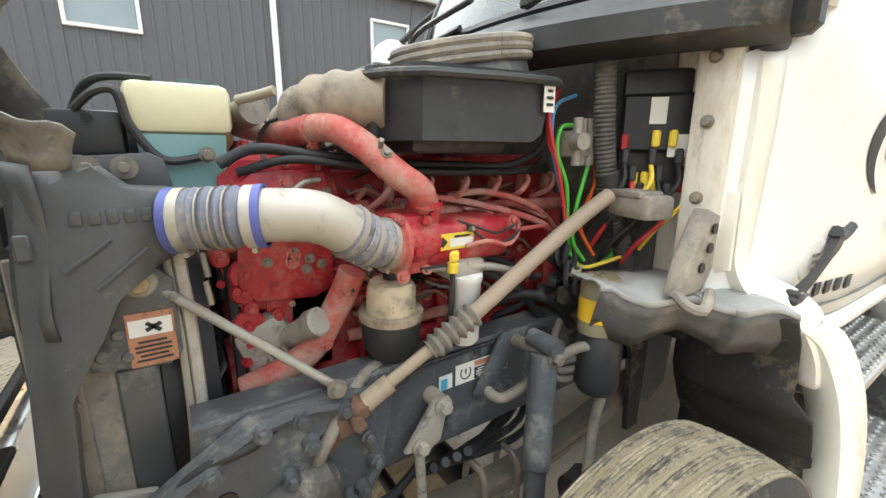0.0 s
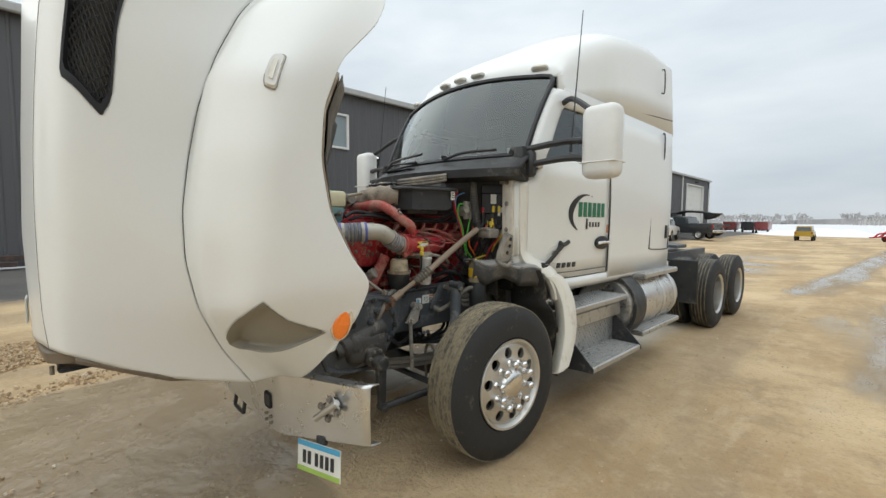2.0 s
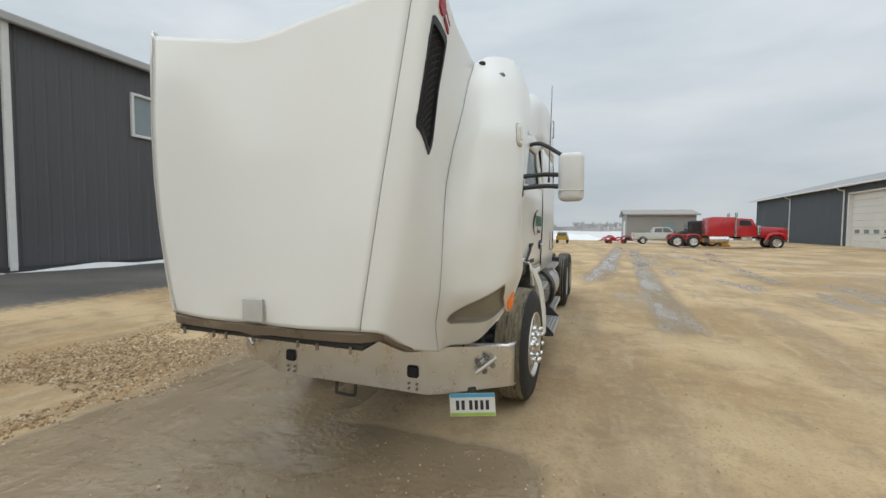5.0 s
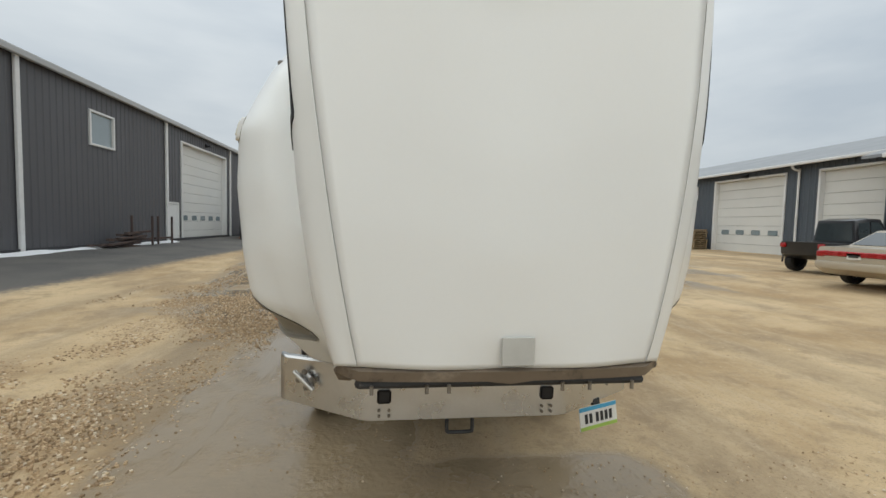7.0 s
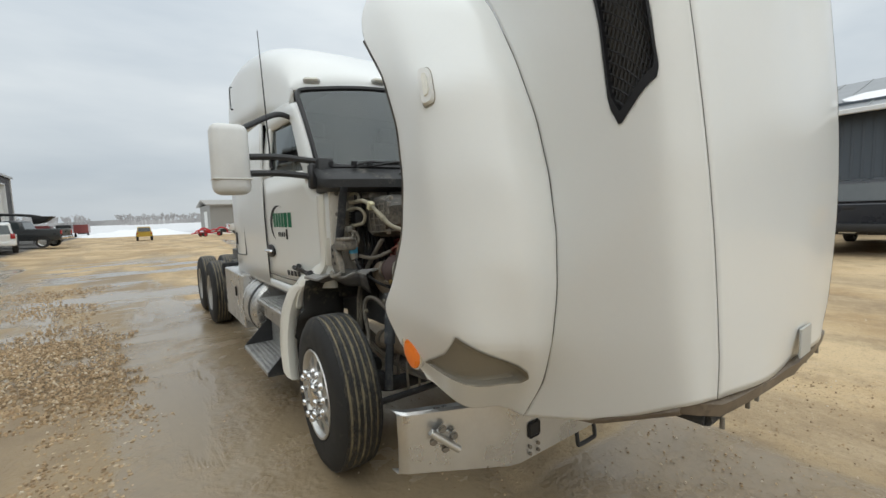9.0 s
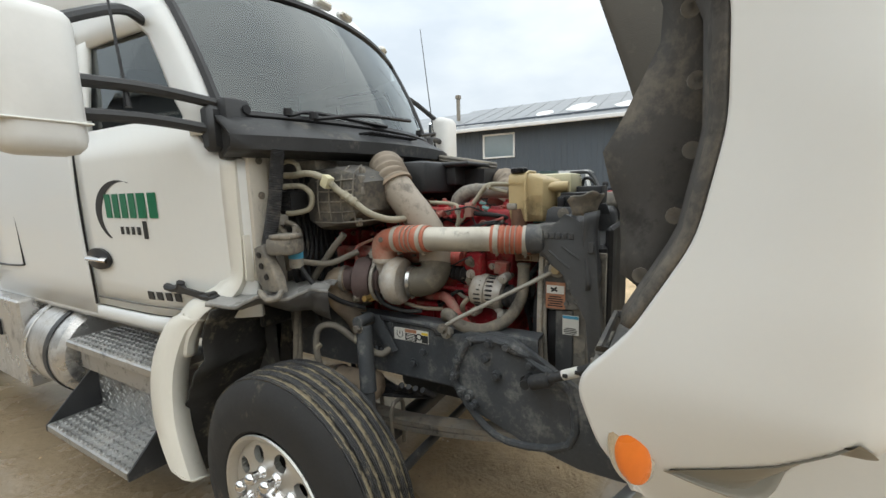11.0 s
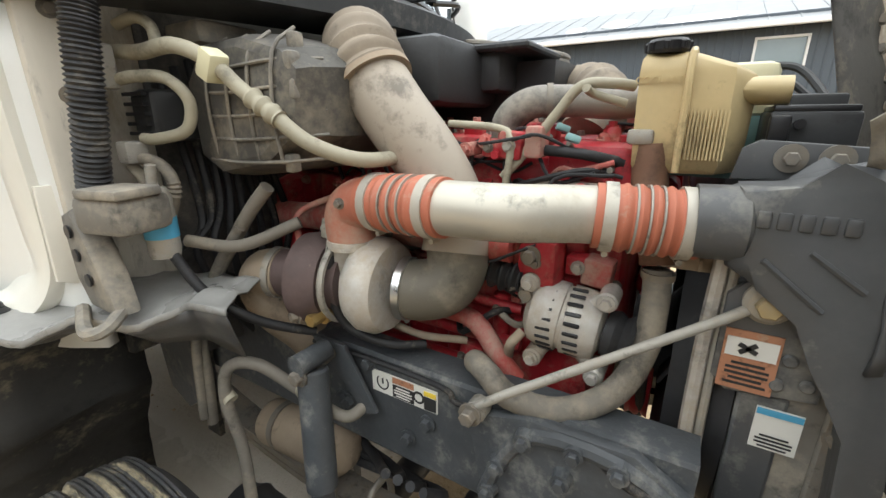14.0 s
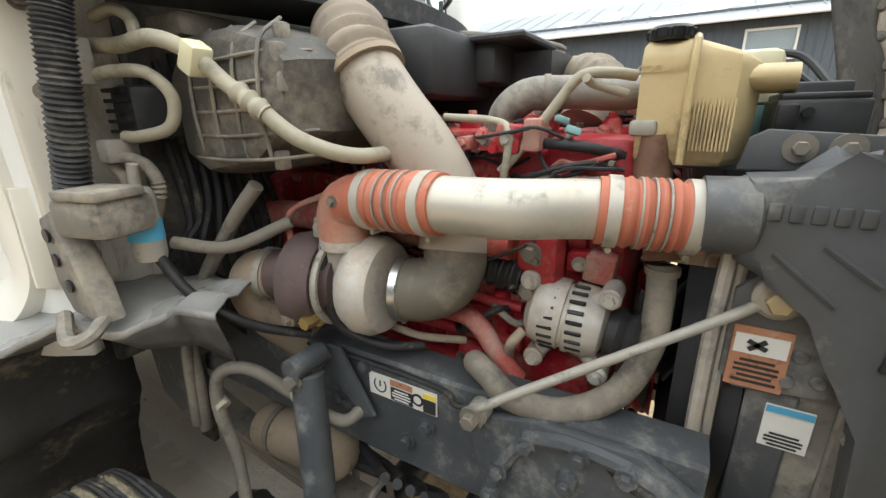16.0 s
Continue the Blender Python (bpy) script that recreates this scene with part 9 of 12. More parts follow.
for pts, r, m_ in (([(-0.47, 0.07, 1.42), (-0.5, 0.075, 1.37), (-0.52, 0.07, 1.25), (-0.5, 0.04, 1.16), (-0.46, -0.05, 1.12), (-0.4, -0.12, 1.11)], 0.011, wire_black),
                   ([(-0.46, 0.08, 1.43), (-0.49, 0.09, 1.38), (-0.51, 0.085, 1.27), (-0.49, 0.06, 1.15)], 0.008, cast_grey),
                   ([(-0.5, 0.19, 1.36), (-0.47, 0.22, 1.42), (-0.42, 0.15, 1.46), (-0.36, 0.02, 1.5)], 0.008, dusty_red),
                   ([(-0.47, 0.13, 1.39), (-0.46, 0.1, 1.43), (-0.43, 0.12, 1.46)], 0.012, cast_grey),
                   ([(-0.4, -0.02, 1.14), (-0.38, -0.1, 1.12), (-0.33, -0.2, 1.11)], 0.01, tan_pipe),
                   ([(-0.3, -0.1, 1.165), (-0.33, -0.2, 1.178), (-0.345, -0.25, 1.16), (-0.35, -0.3, 1.1), (-0.34, -0.34, 1.05)], 0.024, dusty_red)):
    pipe("turbo_line", pts, r, m_, engine, 10)
bx("actuator", (-0.48, 0.09, 1.4), (0.03, 0.05, 0.05), cast_grey, engine, 0.006, (10, 0, 10))
mk("banjo_bolt", brass, engine, lambda bm: (cyl(bm, (-0.53, 0.1, 1.19), (-0.57, 0.1, 1.19), 0.016, seg=6), cyl(bm, (-0.5, 0.1, 1.19), (-0.53, 0.1, 1.19), 0.024, seg=14)), "", None)
bolt((-0.56, 0.15, 1.19), (-1, 0.3, 0), engine, 0.014, 0.016)
# big intake pipe: ribbed elbow on top, plain tan tube, elbow into the compressor
mk("intake_elbow", tan_bellows, engine, lambda bm: tube(bm, [(-0.12, 0.19, 1.76), (-0.22, 0.185, 1.815), (-0.31, 0.12, 1.815), (-0.36, 0.06, 1.765), (-0.375, 0.02, 1.72)], ribs(0.088, 5, 0.006, 0.45, 1.0), seg=30, per=14), "ribbed tan rubber intake elbow")
for k, a in enumerate((-60, -20, 20, 60)):
    mk("elbow_rib", tan_bellows, engine, lambda bm, a=a: tube(bm, [(-0.17, 0.19, 1.79 + 0.085), (-0.2 - 0.03 * math.sin(radians(a)), 0.175 - 0.09 * math.cos(radians(a)), 1.81 + 0.075 * math.sin(radians(a + 30)))], 0.008, seg=6, per=4))
band("hose_clamp", (-0.372, 0.03, 1.73), (-0.1, -0.5, -0.65), 0.092, 0.014, tan_pipe, engine)
pipe("intake_pipe", [(-0.37, 0.035, 1.74), (-0.375, -0.03, 1.66), (-0.36, -0.1, 1.57), (-0.345, -0.15, 1.48), (-0.345, -0.175, 1.4), (-0.36, -0.18, 1.35)], 0.079, mat("intake_tan", (0.38, 0.33, 0.27), 0.55, 0.1, vary=0.06, bump=0.05, dirt=(0.4, 0.34, 0.26), dirt_amount=0.4, dirt_scale=3), engine, 30, "dusty tan metal intake pipe", 8)
pipe("intake_lower_elbow", [(-0.352, -0.18, 1.39), (-0.36, -0.185, 1.32), (-0.385, -0.165, 1.275), (-0.41, -0.12, 1.262), (-0.425, -0.075, 1.263)], 0.073, mat("elbow_olive", (0.15, 0.135, 0.105), 0.6, vary=0.12, bump=0.12, dirt=(0.3, 0.26, 0.2), dirt_amount=0.4), engine, 28, "dusty olive rubber elbow into the turbo", 8)
band("hose_clamp", (-0.423, -0.085, 1.263), (-0.2, 1, 0), 0.075, 0.018, bright_alu, engine)
# alternator with slotted housing
ALT = Vector((-0.285, -0.43, 1.215))
alt = mk("alternator", dusty_alu, engine, lambda bm: lathe(bm, [(0.0, -0.085), (0.05, -0.085), (0.074, -0.07), (0.08, -0.05), (0.08, -0.006), (0.074, -0.004), (0.074, 0.004), (0.08, 0.006), (0.08, 0.05), (0.07, 0.075), (0.045, 0.085), (0.0, 0.085)], ALT, (0.05, -1, -0.12), 36), "dusty aluminium alternator", 40)
# slots are black bars on the housing, painted dark as if open
for k in range(11):
    for side in (-1, 1):
        a = radians(-80 + 16 * k)
        o = ALT + Vector((-0.0795 * math.cos(a), side * -0.03 - 0.012 * math.sin(a) * 0, 0.0795 * math.sin(a)))
        mk("cooling_slot", black_clean, engine, lambda bm, o=o, a=a: box(bm, (0, 0, 0), (0.006, 0.034, 0.009), 0.002, Matrix.Translation(o) @ Matrix.Rotation(a, 4, "Y")), "", None)
for dy, dz in ((0.075, 0.085), (-0.09, 0.075), (0.06, -0.1), (-0.08, -0.105)):
    mk("alternator_ear", dusty_alu, engine, lambda bm, dy=dy, dz=dz: (cyl(bm, ALT + Vector((-0.05, dy, dz)), ALT + Vector((0.02, dy, dz)), 0.022, seg=16, bevel=0.004), tube(bm, [ALT + Vector((-0.02, dy, dz)), ALT + Vector((-0.02, dy * 0.4, dz * 0.5))], 0.018, seg=10, per=2), hexbolt(bm, ALT + Vector((-0.05, dy, dz)), (-1, 0, 0), 0.012, 0.012)))
mk("alternator_pulley", fan_black, engine, lambda bm: lathe(bm, [(0, -0.15), (0.05, -0.15), (0.055, -0.14), (0.045, -0.125), (0.055, -0.11), (0.05, -0.09), (0, -0.09)], ALT, (0.05, 1, 0.12), 28)).scale
pipe("alternator_cable", [ALT + Vector((-0.06, 0.08, -0.03)), ALT + Vector((-0.08, 0.1, -0.06)), ALT + Vector((-0.04, 0.12, -0.12))], 0.012, tan_pipe, engine, 10)
mk("bellows_coupling", rubber, engine, lambda bm: tube(bm, [(-0.3, -0.25, 1.3), (-0.3, -0.33, 1.29)], ribs(0.035, 3, 0.006), seg=16, per=18))
bx("thermostat_housing", (-0.27, -0.36, 1.32), (0.1, 0.1, 0.16), engine_red, engine, 0.03)
for z in (1.36, 1.27):
    bolt((-0.32, -0.35, z), (-1, 0, 0), engine, 0.016, 0.016)
# lower coolant hose, pale with dust
pipe("coolant_hose", [(-0.36, -0.24, 1.07), (-0.42, -0.27, 1.12), (-0.455, -0.315, 1.125), (-0.455, -0.37, 1.085), (-0.43, -0.47, 1.075), (-0.38, -0.56, 1.12), (-0.32, -0.6, 1.2), (-0.29, -0.605, 1.29), (-0.275, -0.6, 1.36)], 0.027, hose_dusty, engine, 18, "dust-caked rubber coolant hose", 8)
band("hose_clamp", (-0.277, -0.602, 1.35), (0, 0, 1), 0.03, 0.014, steel_dirty, engine)
bx("lattice_bracket", (-0.27, -0.64, 1.44), (0.03, 0.1, 0.14), tan_pipe, engine, 0.006)
for k in range(3):
    bx("lattice_rib", (-0.29, -0.64, 1.40 + 0.035 * k), (0.014, 0.1, 0.006), tan_pipe, engine, 0)
    bx("lattice_rib", (-0.29, -0.67 + 0.03 * k, 1.435), (0.014, 0.006, 0.12), tan_pipe, engine, 0)
mk("surge_neck", mat("neck_brown", (0.2, 0.11, 0.07), 0.6, vary=0.15, dirt=(0.3, 0.23, 0.17), dirt_amount=0.4), engine, lambda bm: tube(bm, [(-0.2, -0.55, 1.6), (-0.21, -0.56, 1.5), (-0.26, -0.59, 1.42), (-0.275, -0.6, 1.37)], 0.036, seg=18))

# ---- coolant tank on its bracket ----
tank = mk("coolant_tank", tank_yellow, truck, lambda bm: (
    loft(bm, [[(x * kx, -0.6 + (y + 0.6) * kx, z - 0.3 * max(0.0, -0.6 - y) * max(0.0, z - 1.6) / 0.16) for x, y in ((-0.235, -0.515), (-0.232, -0.6), (-0.222, -0.672), (-0.15, -0.712), (-0.04, -0.712), (-0.03, -0.6), (-0.06, -0.515))] for z, kx in ((1.545, 0.9), (1.56, 0.96), (1.62, 0.985), (1.735, 1.0), (1.757, 0.98), (1.768, 0.92))], True, True),
    loft(bm, [[(cx + w * math.cos(a), y, 1.7 + 0.026 * math.sin(a)) for a in np.linspace(0, 2 * math.pi, 13)[:-1]] for y, cx, w in ((-0.66, -0.15, 0.055), (-0.72, -0.14, 0.042), (-0.765, -0.13, 0.022))], True, True)), "yellowed plastic coolant tank with a black cap", 40)
mk("tank_lower", coolant_blue, tank, lambda bm: loft(bm, [[(x * k, -0.64 + (y + 0.64) * k, z) for x, y in ((-0.03, -0.56), (-0.03, -0.745), (0.215, -0.745), (0.215, -0.57))] for z, k in ((1.52, 0.9), (1.6, 0.96), (1.655, 1.0))], True, True), "pale blue lower tank full of coolant")
mk("tank_front", tank_cream, tank, lambda bm: box(bm, (0.1, -0.655, 1.71), (0.246, 0.205, 0.11), 0.02, seg=2), "cream plastic tank end")
mk("tank_seam", tank_yellow, tank, lambda bm: tube(bm, [(-0.24, -0.6, 1.55), (-0.243, -0.6, 1.66), (-0.235, -0.6, 1.762), (-0.1, -0.6, 1.772)], 0.007, seg=8, per=3))
for k in range(11):
    y = -0.612 - k * 0.006
    mk("tank_rib", tank_yellow, tank, lambda bm, y=y, k=k: box(bm, (-0.2345 + 0.002 * (k / 15), y, 1.62), (0.006, 0.003, 0.09), 0))
mk("filler_cap", black_clean, tank, lambda bm: (lathe(bm, [(0, 0), (0.034, 0), (0.037, 0.006), (0.037, 0.02), (0.032, 0.025), (0, 0.025)], (-0.2, -0.555, 1.768), (0, 0, 1), 24), None), "black screw cap", None)
for a in np.linspace(0, 2 * math.pi, 9)[:-1]:
    mk("cap_grip", black_clean, tank, lambda bm, a=a: box(bm, (-0.2 + 0.036 * math.cos(a), -0.555 + 0.036 * math.sin(a), 1.78), (0.01, 0.01, 0.018), 0.003), "", None)
mk("filler_cap", mat("cap_green", (0.03, 0.07, 0.07), 0.4), tank, lambda bm: lathe(bm, [(0, 0), (0.05, 0), (0.052, 0.004), (0.048, 0.014), (0, 0.016)], (0.1, -0.61, 1.768), (0, 0, 1), 24), "dark green screw cap")


def words(text, at, m3, size, material, parent, name="lettering"):
    cu = bpy.data.curves.new(name, "FONT")
    cu.body, cu.size, cu.extrude = text, size, 0.0012
    cu.materials.append(material)
    cu.align_x, cu.align_y = "CENTER", "CENTER"
    ob = new(name, cu)
    ob.parent = parent
    ob.matrix_local = Matrix.Translation(at) @ m3.to_4x4()
    return ob


words("COOLANT", (-0.2365, -0.553, 1.72), Matrix(((0, 0, -1), (-1, 0, 0), (0, 1, 0))), 0.018, tank_yellow, tank)
mk("tank_strap", black_plastic, tank, lambda bm: tube(bm, [(0.2, -0.84, 1.70), (0.22, -0.80, 1.735), (0.225, -0.765, 1.735), (0.225, -0.75, 1.67), (0.22, -0.70, 1.60), (0.215, -0.62, 1.605)], 0.009, seg=8), "black bent steel strap")
mk("tank_strap", black_plastic, tank, lambda bm: tube(bm, [(0.1, -0.86, 1.69), (0.16, -0.82, 1.75), (0.18, -0.78, 1.77), (0.2, -0.70, 1.77)], 0.009, seg=8))
bolt((0.225, -0.615, 1.61), (1, 0, 0), tank, 0.012, 0.02)
# electronics box beside the tank
ecu = mk("control_box", black_plastic, truck, lambda bm: (box(bm, (-0.1, -0.8, 1.62), (0.17, 0.13, 0.085), 0.008, seg=2), box(bm, (0.12, -0.825, 1.655), (0.17, 0.12, 0.09), 0.008, seg=2)), "black electronics box on the radiator top", 35)
for p in ((-0.188, -0.78, 1.64), (0.207, -0.82, 1.685)):
    mk("box_clip", black_clean, ecu, lambda bm, p=p: cyl(bm, p, (p[0] + math.copysign(0.008, p[0]), p[1], p[2]), 0.009, seg=12))
bx("box_lid", (-0.1, -0.8, 1.666), (0.16, 0.12, 0.014), black_clean, ecu, 0.005)
bx("connector", (-0.2, -0.75, 1.63), (0.03, 0.03, 0.05), black_clean, ecu, 0.005)
# grey crossover hose and vent lines
pipe("crossover_hose", [(-0.16, -0.215, 1.59), (-0.17, -0.22, 1.645), (-0.16, -0.27, 1.685), (-0.12, -0.35, 1.69), (-0.05, -0.46, 1.685), (0.05, -0.52, 1.7), (0.2, -0.5, 1.72)], 0.037, mat("hose_grey", (0.25, 0.23, 0.2), 0.6, vary=0.1, bump=0.08, dirt=(0.36, 0.32, 0.26), dirt_amount=0.4), engine, 20, "dusty grey breather hose", 8)
band("hose_clamp", (-0.14, -0.31, 1.69), (0.4, -1, 0), 0.039, 0.014, steel_dirty, engine)
band("hose_clamp", (-0.16, -0.215, 1.6), (0, 0, 1), 0.039, 0.014, steel_dirty, engine)
for pts, r in (([(-0.26, -0.25, 1.52), (-0.25, -0.3, 1.58), (-0.24, -0.36, 1.66), (-0.23, -0.405, 1.715), (-0.2, -0.46, 1.72), (-0.17, -0.5, 1.715)], 0.011),
               ([(-0.25, -0.42, 1.71), (-0.22, -0.43, 1.7), (-0.19, -0.49, 1.68)], 0.009),
               ([(-0.27, -0.26, 1.49), (-0.27, -0.27, 1.6), (-0.25, -0.23, 1.63), (-0.25, -0.1, 1.64)], 0.009),
               ([(0.22, -0.54, 1.735), (0.26, -0.5, 1.745), (0.29, -0.47, 1.755)], 0.011)):
    pipe("vent_line", pts, r, cream_hose, engine, 10)
bx("line_elbow", (-0.225, -0.53, 1.615), (0.03, 0.05, 0.03), cast_grey, engine, 0.008)

# ---- air cleaner ----
cleaner = mk("air_cleaner", black_plastic, truck, lambda bm: (
    loft(bm, [[(x, -0.22 + (y + 0.22) * k, z) for x, y in ((0.12, -0.24), (0.36, -0.26), (0.5, -0.2), (0.55, 0.15), (0.46, 0.22), (0.12, 0.24))] for z, k in ((1.645, 0.86), (1.665, 0.95), (1.74, 1.0), (1.80, 1.0), (1.815, 0.97))], True, True),
    box(bm, (-0.05, 0.1, 1.77), (0.36, 0.32, 0.17), 0.03, seg=2)), "black plastic air cleaner with an open top duct", 35)
mk("cleaner_lip", black_plastic, cleaner, lambda bm: tube(bm, [(0.34, -0.275, 1.80), (0.52, -0.2, 1.79), (0.565, 0.16, 1.795), (0.47, 0.235, 1.80)], 0.012, seg=8, per=2))
bx("cleaner_end", (0.37, -0.262, 1.735), (0.03, 0.03, 0.17), black_plastic, cleaner, 0.008, (0, 0, 20))
# raised intake mouth with a rubber ring
mk("intake_mouth", shroud_black, cleaner, lambda bm: loft(bm, [[(0.38 + w * math.cos(a), 0.0 + l * math.sin(a), z + 0.18 * (0.0 + l * math.sin(a))) for a in np.linspace(0, 2 * math.pi, 25)[:-1]] for z, w, l in ((1.80, 0.15, 0.2), (1.845, 0.135, 0.19), (1.87, 0.125, 0.18), (1.875, 0.1, 0.155), (1.85, 0.095, 0.15))], True, True), "", 45)
for z in (1.848, 1.868, 1.886):
    mk("mouth_ring", grey_plastic, cleaner, lambda bm, z=z: tube(bm, [(0.38 + 0.142 * math.cos(a), 0.195 * math.sin(a), z + 0.18 * 0.195 * math.sin(a)) for a in np.linspace(0, 2 * math.pi, 33)], 0.012, seg=8, per=1, smooth=False), "dusty grey rubber sealing ring")
bx("cleaner_label", (0.562, 0.14, 1.755), (0.004, 0.035, 0.07), paper_white, cleaner, 0, (0, 0, -5))
bars((0.5655, 0.14, 1.755), 3, (0, 1, 0), (0, 0, -1), 0.026, 0.05, cleaner)
for k in range(5):
    bx("cleaner_rib", (-0.2 - 0.012, 0.0 + 0.05 * k, 1.77), (0.014, 0.006, 0.15), black_plastic, cleaner, 0)
bx("cleaner_step", (0.3, -0.05, 1.64), (0.3, 0.3, 0.05), black_plastic, cleaner, 0.015)
mk("intake_elbow", tan_bellows, cleaner, lambda bm: tube(bm, [(0.36, -0.21, 1.735), (0.28, -0.3, 1.74), (0.2, -0.36, 1.72), (0.1, -0.38, 1.66), (0.04, -0.36, 1.6)], ribs(0.075, 6, 0.004, 0.1, 0.9), seg=26, per=14), "ribbed tan rubber duct")
# closing plates of the cleaner on the passenger's side of the cowl
mk("snorkel", black_plastic, cleaner, lambda bm: (box(bm, (0.1, -0.02, 1.79), (0.2, 0.2, 0.13), 0.02, seg=2), box(bm, (0.12, -0.09, 1.84), (0.3, 0.24, 0.02), 0.006)), "", 35)

# ---- driver's side fittings ----
res = mk("steering_reservoir", mat("reservoir_cream", (0.5, 0.42, 0.29), 0.45, vary=0.08, bump=0.03, dirt=(0.4, 0.32, 0.22), dirt_amount=0.4), truck, lambda bm: lathe(bm, [(0, 0.215), (0.03, 0.215), (0.055, 0.208), (0.064, 0.19), (0.066, 0.125), (0, 0.12)], (0.4, -0.245, 1.085), (0.05, 0.0, 1), 30), "cream power-steering reservoir with a black base", 40)
mk("reservoir_base", black_plastic, res, lambda bm: lathe(bm, [(0, -0.02), (0.05, -0.01), (0.076, 0.03), (0.08, 0.1), (0.08, 0.112), (0, 0.112)], (0.4, -0.245, 1.085), (0.05, 0, 1), 30))
mk("clamp_ring", tan_pipe, res, lambda bm: lathe(bm, [(0.064, 0.108), (0.085, 0.108), (0.085, 0.128), (0.064, 0.128)], (0.4, -0.245, 1.085), (0.05, 0, 1), 30))
mk("reservoir_cap", black_clean, res, lambda bm: lathe(bm, [(0.018, 0.21), (0.022, 0.212), (0.022, 0.238), (0.016, 0.242), (0, 0.242)], (0.4, -0.245, 1.085), (0.05, 0, 1), 16))
bars((0.4675, -0.245, 1.24), 3, (0, 1, 0), (0, 0, -1), 0.06, 0.035, res, tan_pipe)
bx("reservoir_stay", (0.4, -0.24, 1.04), (0.05, 0.1, 0.08), frame_paint, res, 0.008)
flt = mk("oil_filter", mat("filter_white", (0.72, 0.71, 0.68), 0.35, vary=0.05, bump=0.02, dirt=(0.5, 0.45, 0.38), dirt_amount=0.3), engine, lambda bm: lathe(bm, [(0, 0), (0.034, 0), (0.042, 0.01), (0.042, 0.18), (0.046, 0.185), (0.046, 0.2), (0, 0.2)], (0.475, -0.055, 1.1), (0.05, -0.02, 1), 28), "white spin-on oil filter")
bars((0.52, -0.06, 1.21), 4, (0, 1, 0), (0, 0, -1), 0.04, 0.08, engine, mat("print_grey", (0.3, 0.3, 0.3), 0.6))
bx("filter_print", (0.5195, -0.06, 1.262), (0.004, 0.03, 0.012), ink_red, engine, 0)
bx("filter_head", (0.42, -0.06, 1.315), (0.16, 0.12, 0.05), cast_grey, engine, 0.015)
pipe("filter_pipe", [(0.36, -0.2, 1.315), (0.46, -0.13, 1.32), (0.5, 0.0, 1.315), (0.5, 0.12, 1.28), (0.44, 0.22, 1.24)], 0.011, cast_grey, engine, 10)
mk("dipstick", label_yellow, engine, lambda bm: (cyl(bm, (0.51, -0.12, 1.32), (0.512, -0.12, 1.345), 0.014, seg=12), box(bm, (0.514, -0.118, 1.362), (0.012, 0.03, 0.03), 0.006, pose(0, 0, 0))), "yellow dipstick handle")
pipe("dipstick_tube", [(0.51, -0.12, 1.32), (0.5, -0.12, 1.2), (0.44, -0.12, 1.05)], 0.007, black_plastic, engine, 8)
# steering shaft with bellows and joints
steer = pipe("steering_shaft", [(0.612, 0.36, 1.5), (0.59, 0.227, 1.419), (0.555, -0.1, 1.205)], 0.022, mat("shaft_tan", (0.3, 0.235, 0.175), 0.7, vary=0.12, bump=0.1, oil=False, dirt=(0.38, 0.31, 0.24), dirt_amount=0.45), truck, 18, "tan dusty steering shaft")
mk("shaft_bellows", hose_dusty, steer, lambda bm: tube(bm, [(0.557, -0.085, 1.215), (0.536, -0.205, 1.138)], ribs(0.03, 6, 0.006), seg=18, per=30))
mk("splined_shaft", tan_pipe, steer, lambda bm: (cyl(bm, (0.54, -0.19, 1.15), (0.512, -0.35, 1.05), 0.016, seg=14), cyl(bm, (0.52, -0.31, 1.075), (0.508, -0.37, 1.035), 0.024, seg=14)))
mk("universal_joint", rust, steer, lambda bm: (box(bm, (0.505, -0.385, 1.025), (0.055, 0.05, 0.05), 0.012), box(bm, (0.49, -0.42, 0.985), (0.045, 0.055, 0.06), 0.012), cyl(bm, (0.455, -0.4, 1.005), (0.545, -0.4, 1.005), 0.016, seg=10), cyl(bm, (0.48, -0.43, 0.97), (0.45, -0.5, 0.87), 0.024, seg=12)), "rusty steering joint")
gearbox = mk("steering_gear", mat("gear_iron", (0.085, 0.08, 0.075), 0.6, 0.3, vary=0.3, bump=0.35, dirt=(0.26, 0.23, 0.19), dirt_amount=0.42, dirt_scale=11), truck, lambda bm: (box(bm, (0.47, -0.58, 0.75), (0.15, 0.3, 0.2), 0.05, seg=3), cyl(bm, (0.47, -0.76, 0.76), (0.47, -0.44, 0.86), 0.07, seg=22, bevel=0.015), cyl(bm, (0.44, -0.56, 0.7), (0.58, -0.56, 0.68), 0.065, seg=22, bevel=0.012), cyl(bm, (0.47, -0.8, 0.75), (0.47, -0.76, 0.76), 0.055, seg=18)), "dirty cast steering gear", 40)
for a in range(6):
    bolt((0.585, -0.56 + 0.047 * math.cos(a * 1.047), 0.69 + 0.047 * math.sin(a * 1.047)), (1, 0, 0), gearbox, 0.009, 0.012)
mk("pitman_arm", black_plastic, gearbox, lambda bm: (slab(bm, [(-0.52, 0.68), (-0.6, 0.68), (-0.57, 0.36), (-0.53, 0.36)], 0.04, "x", 0.6, 0.008), cyl(bm, (0.58, -0.56, 0.66), (0.66, -0.56, 0.66), 0.045, seg=18, bevel=0.008), cyl(bm, (0.6, -0.55, 0.38), (0.66, -0.55, 0.38), 0.03, seg=14)), "black pitman arm")
pipe("drag_link", [(0.64, -0.55, 0.38), (0.72, -0.2, 0.42), (0.76, 0.02, 0.45)], 0.022, black_plastic, gearbox, 12)
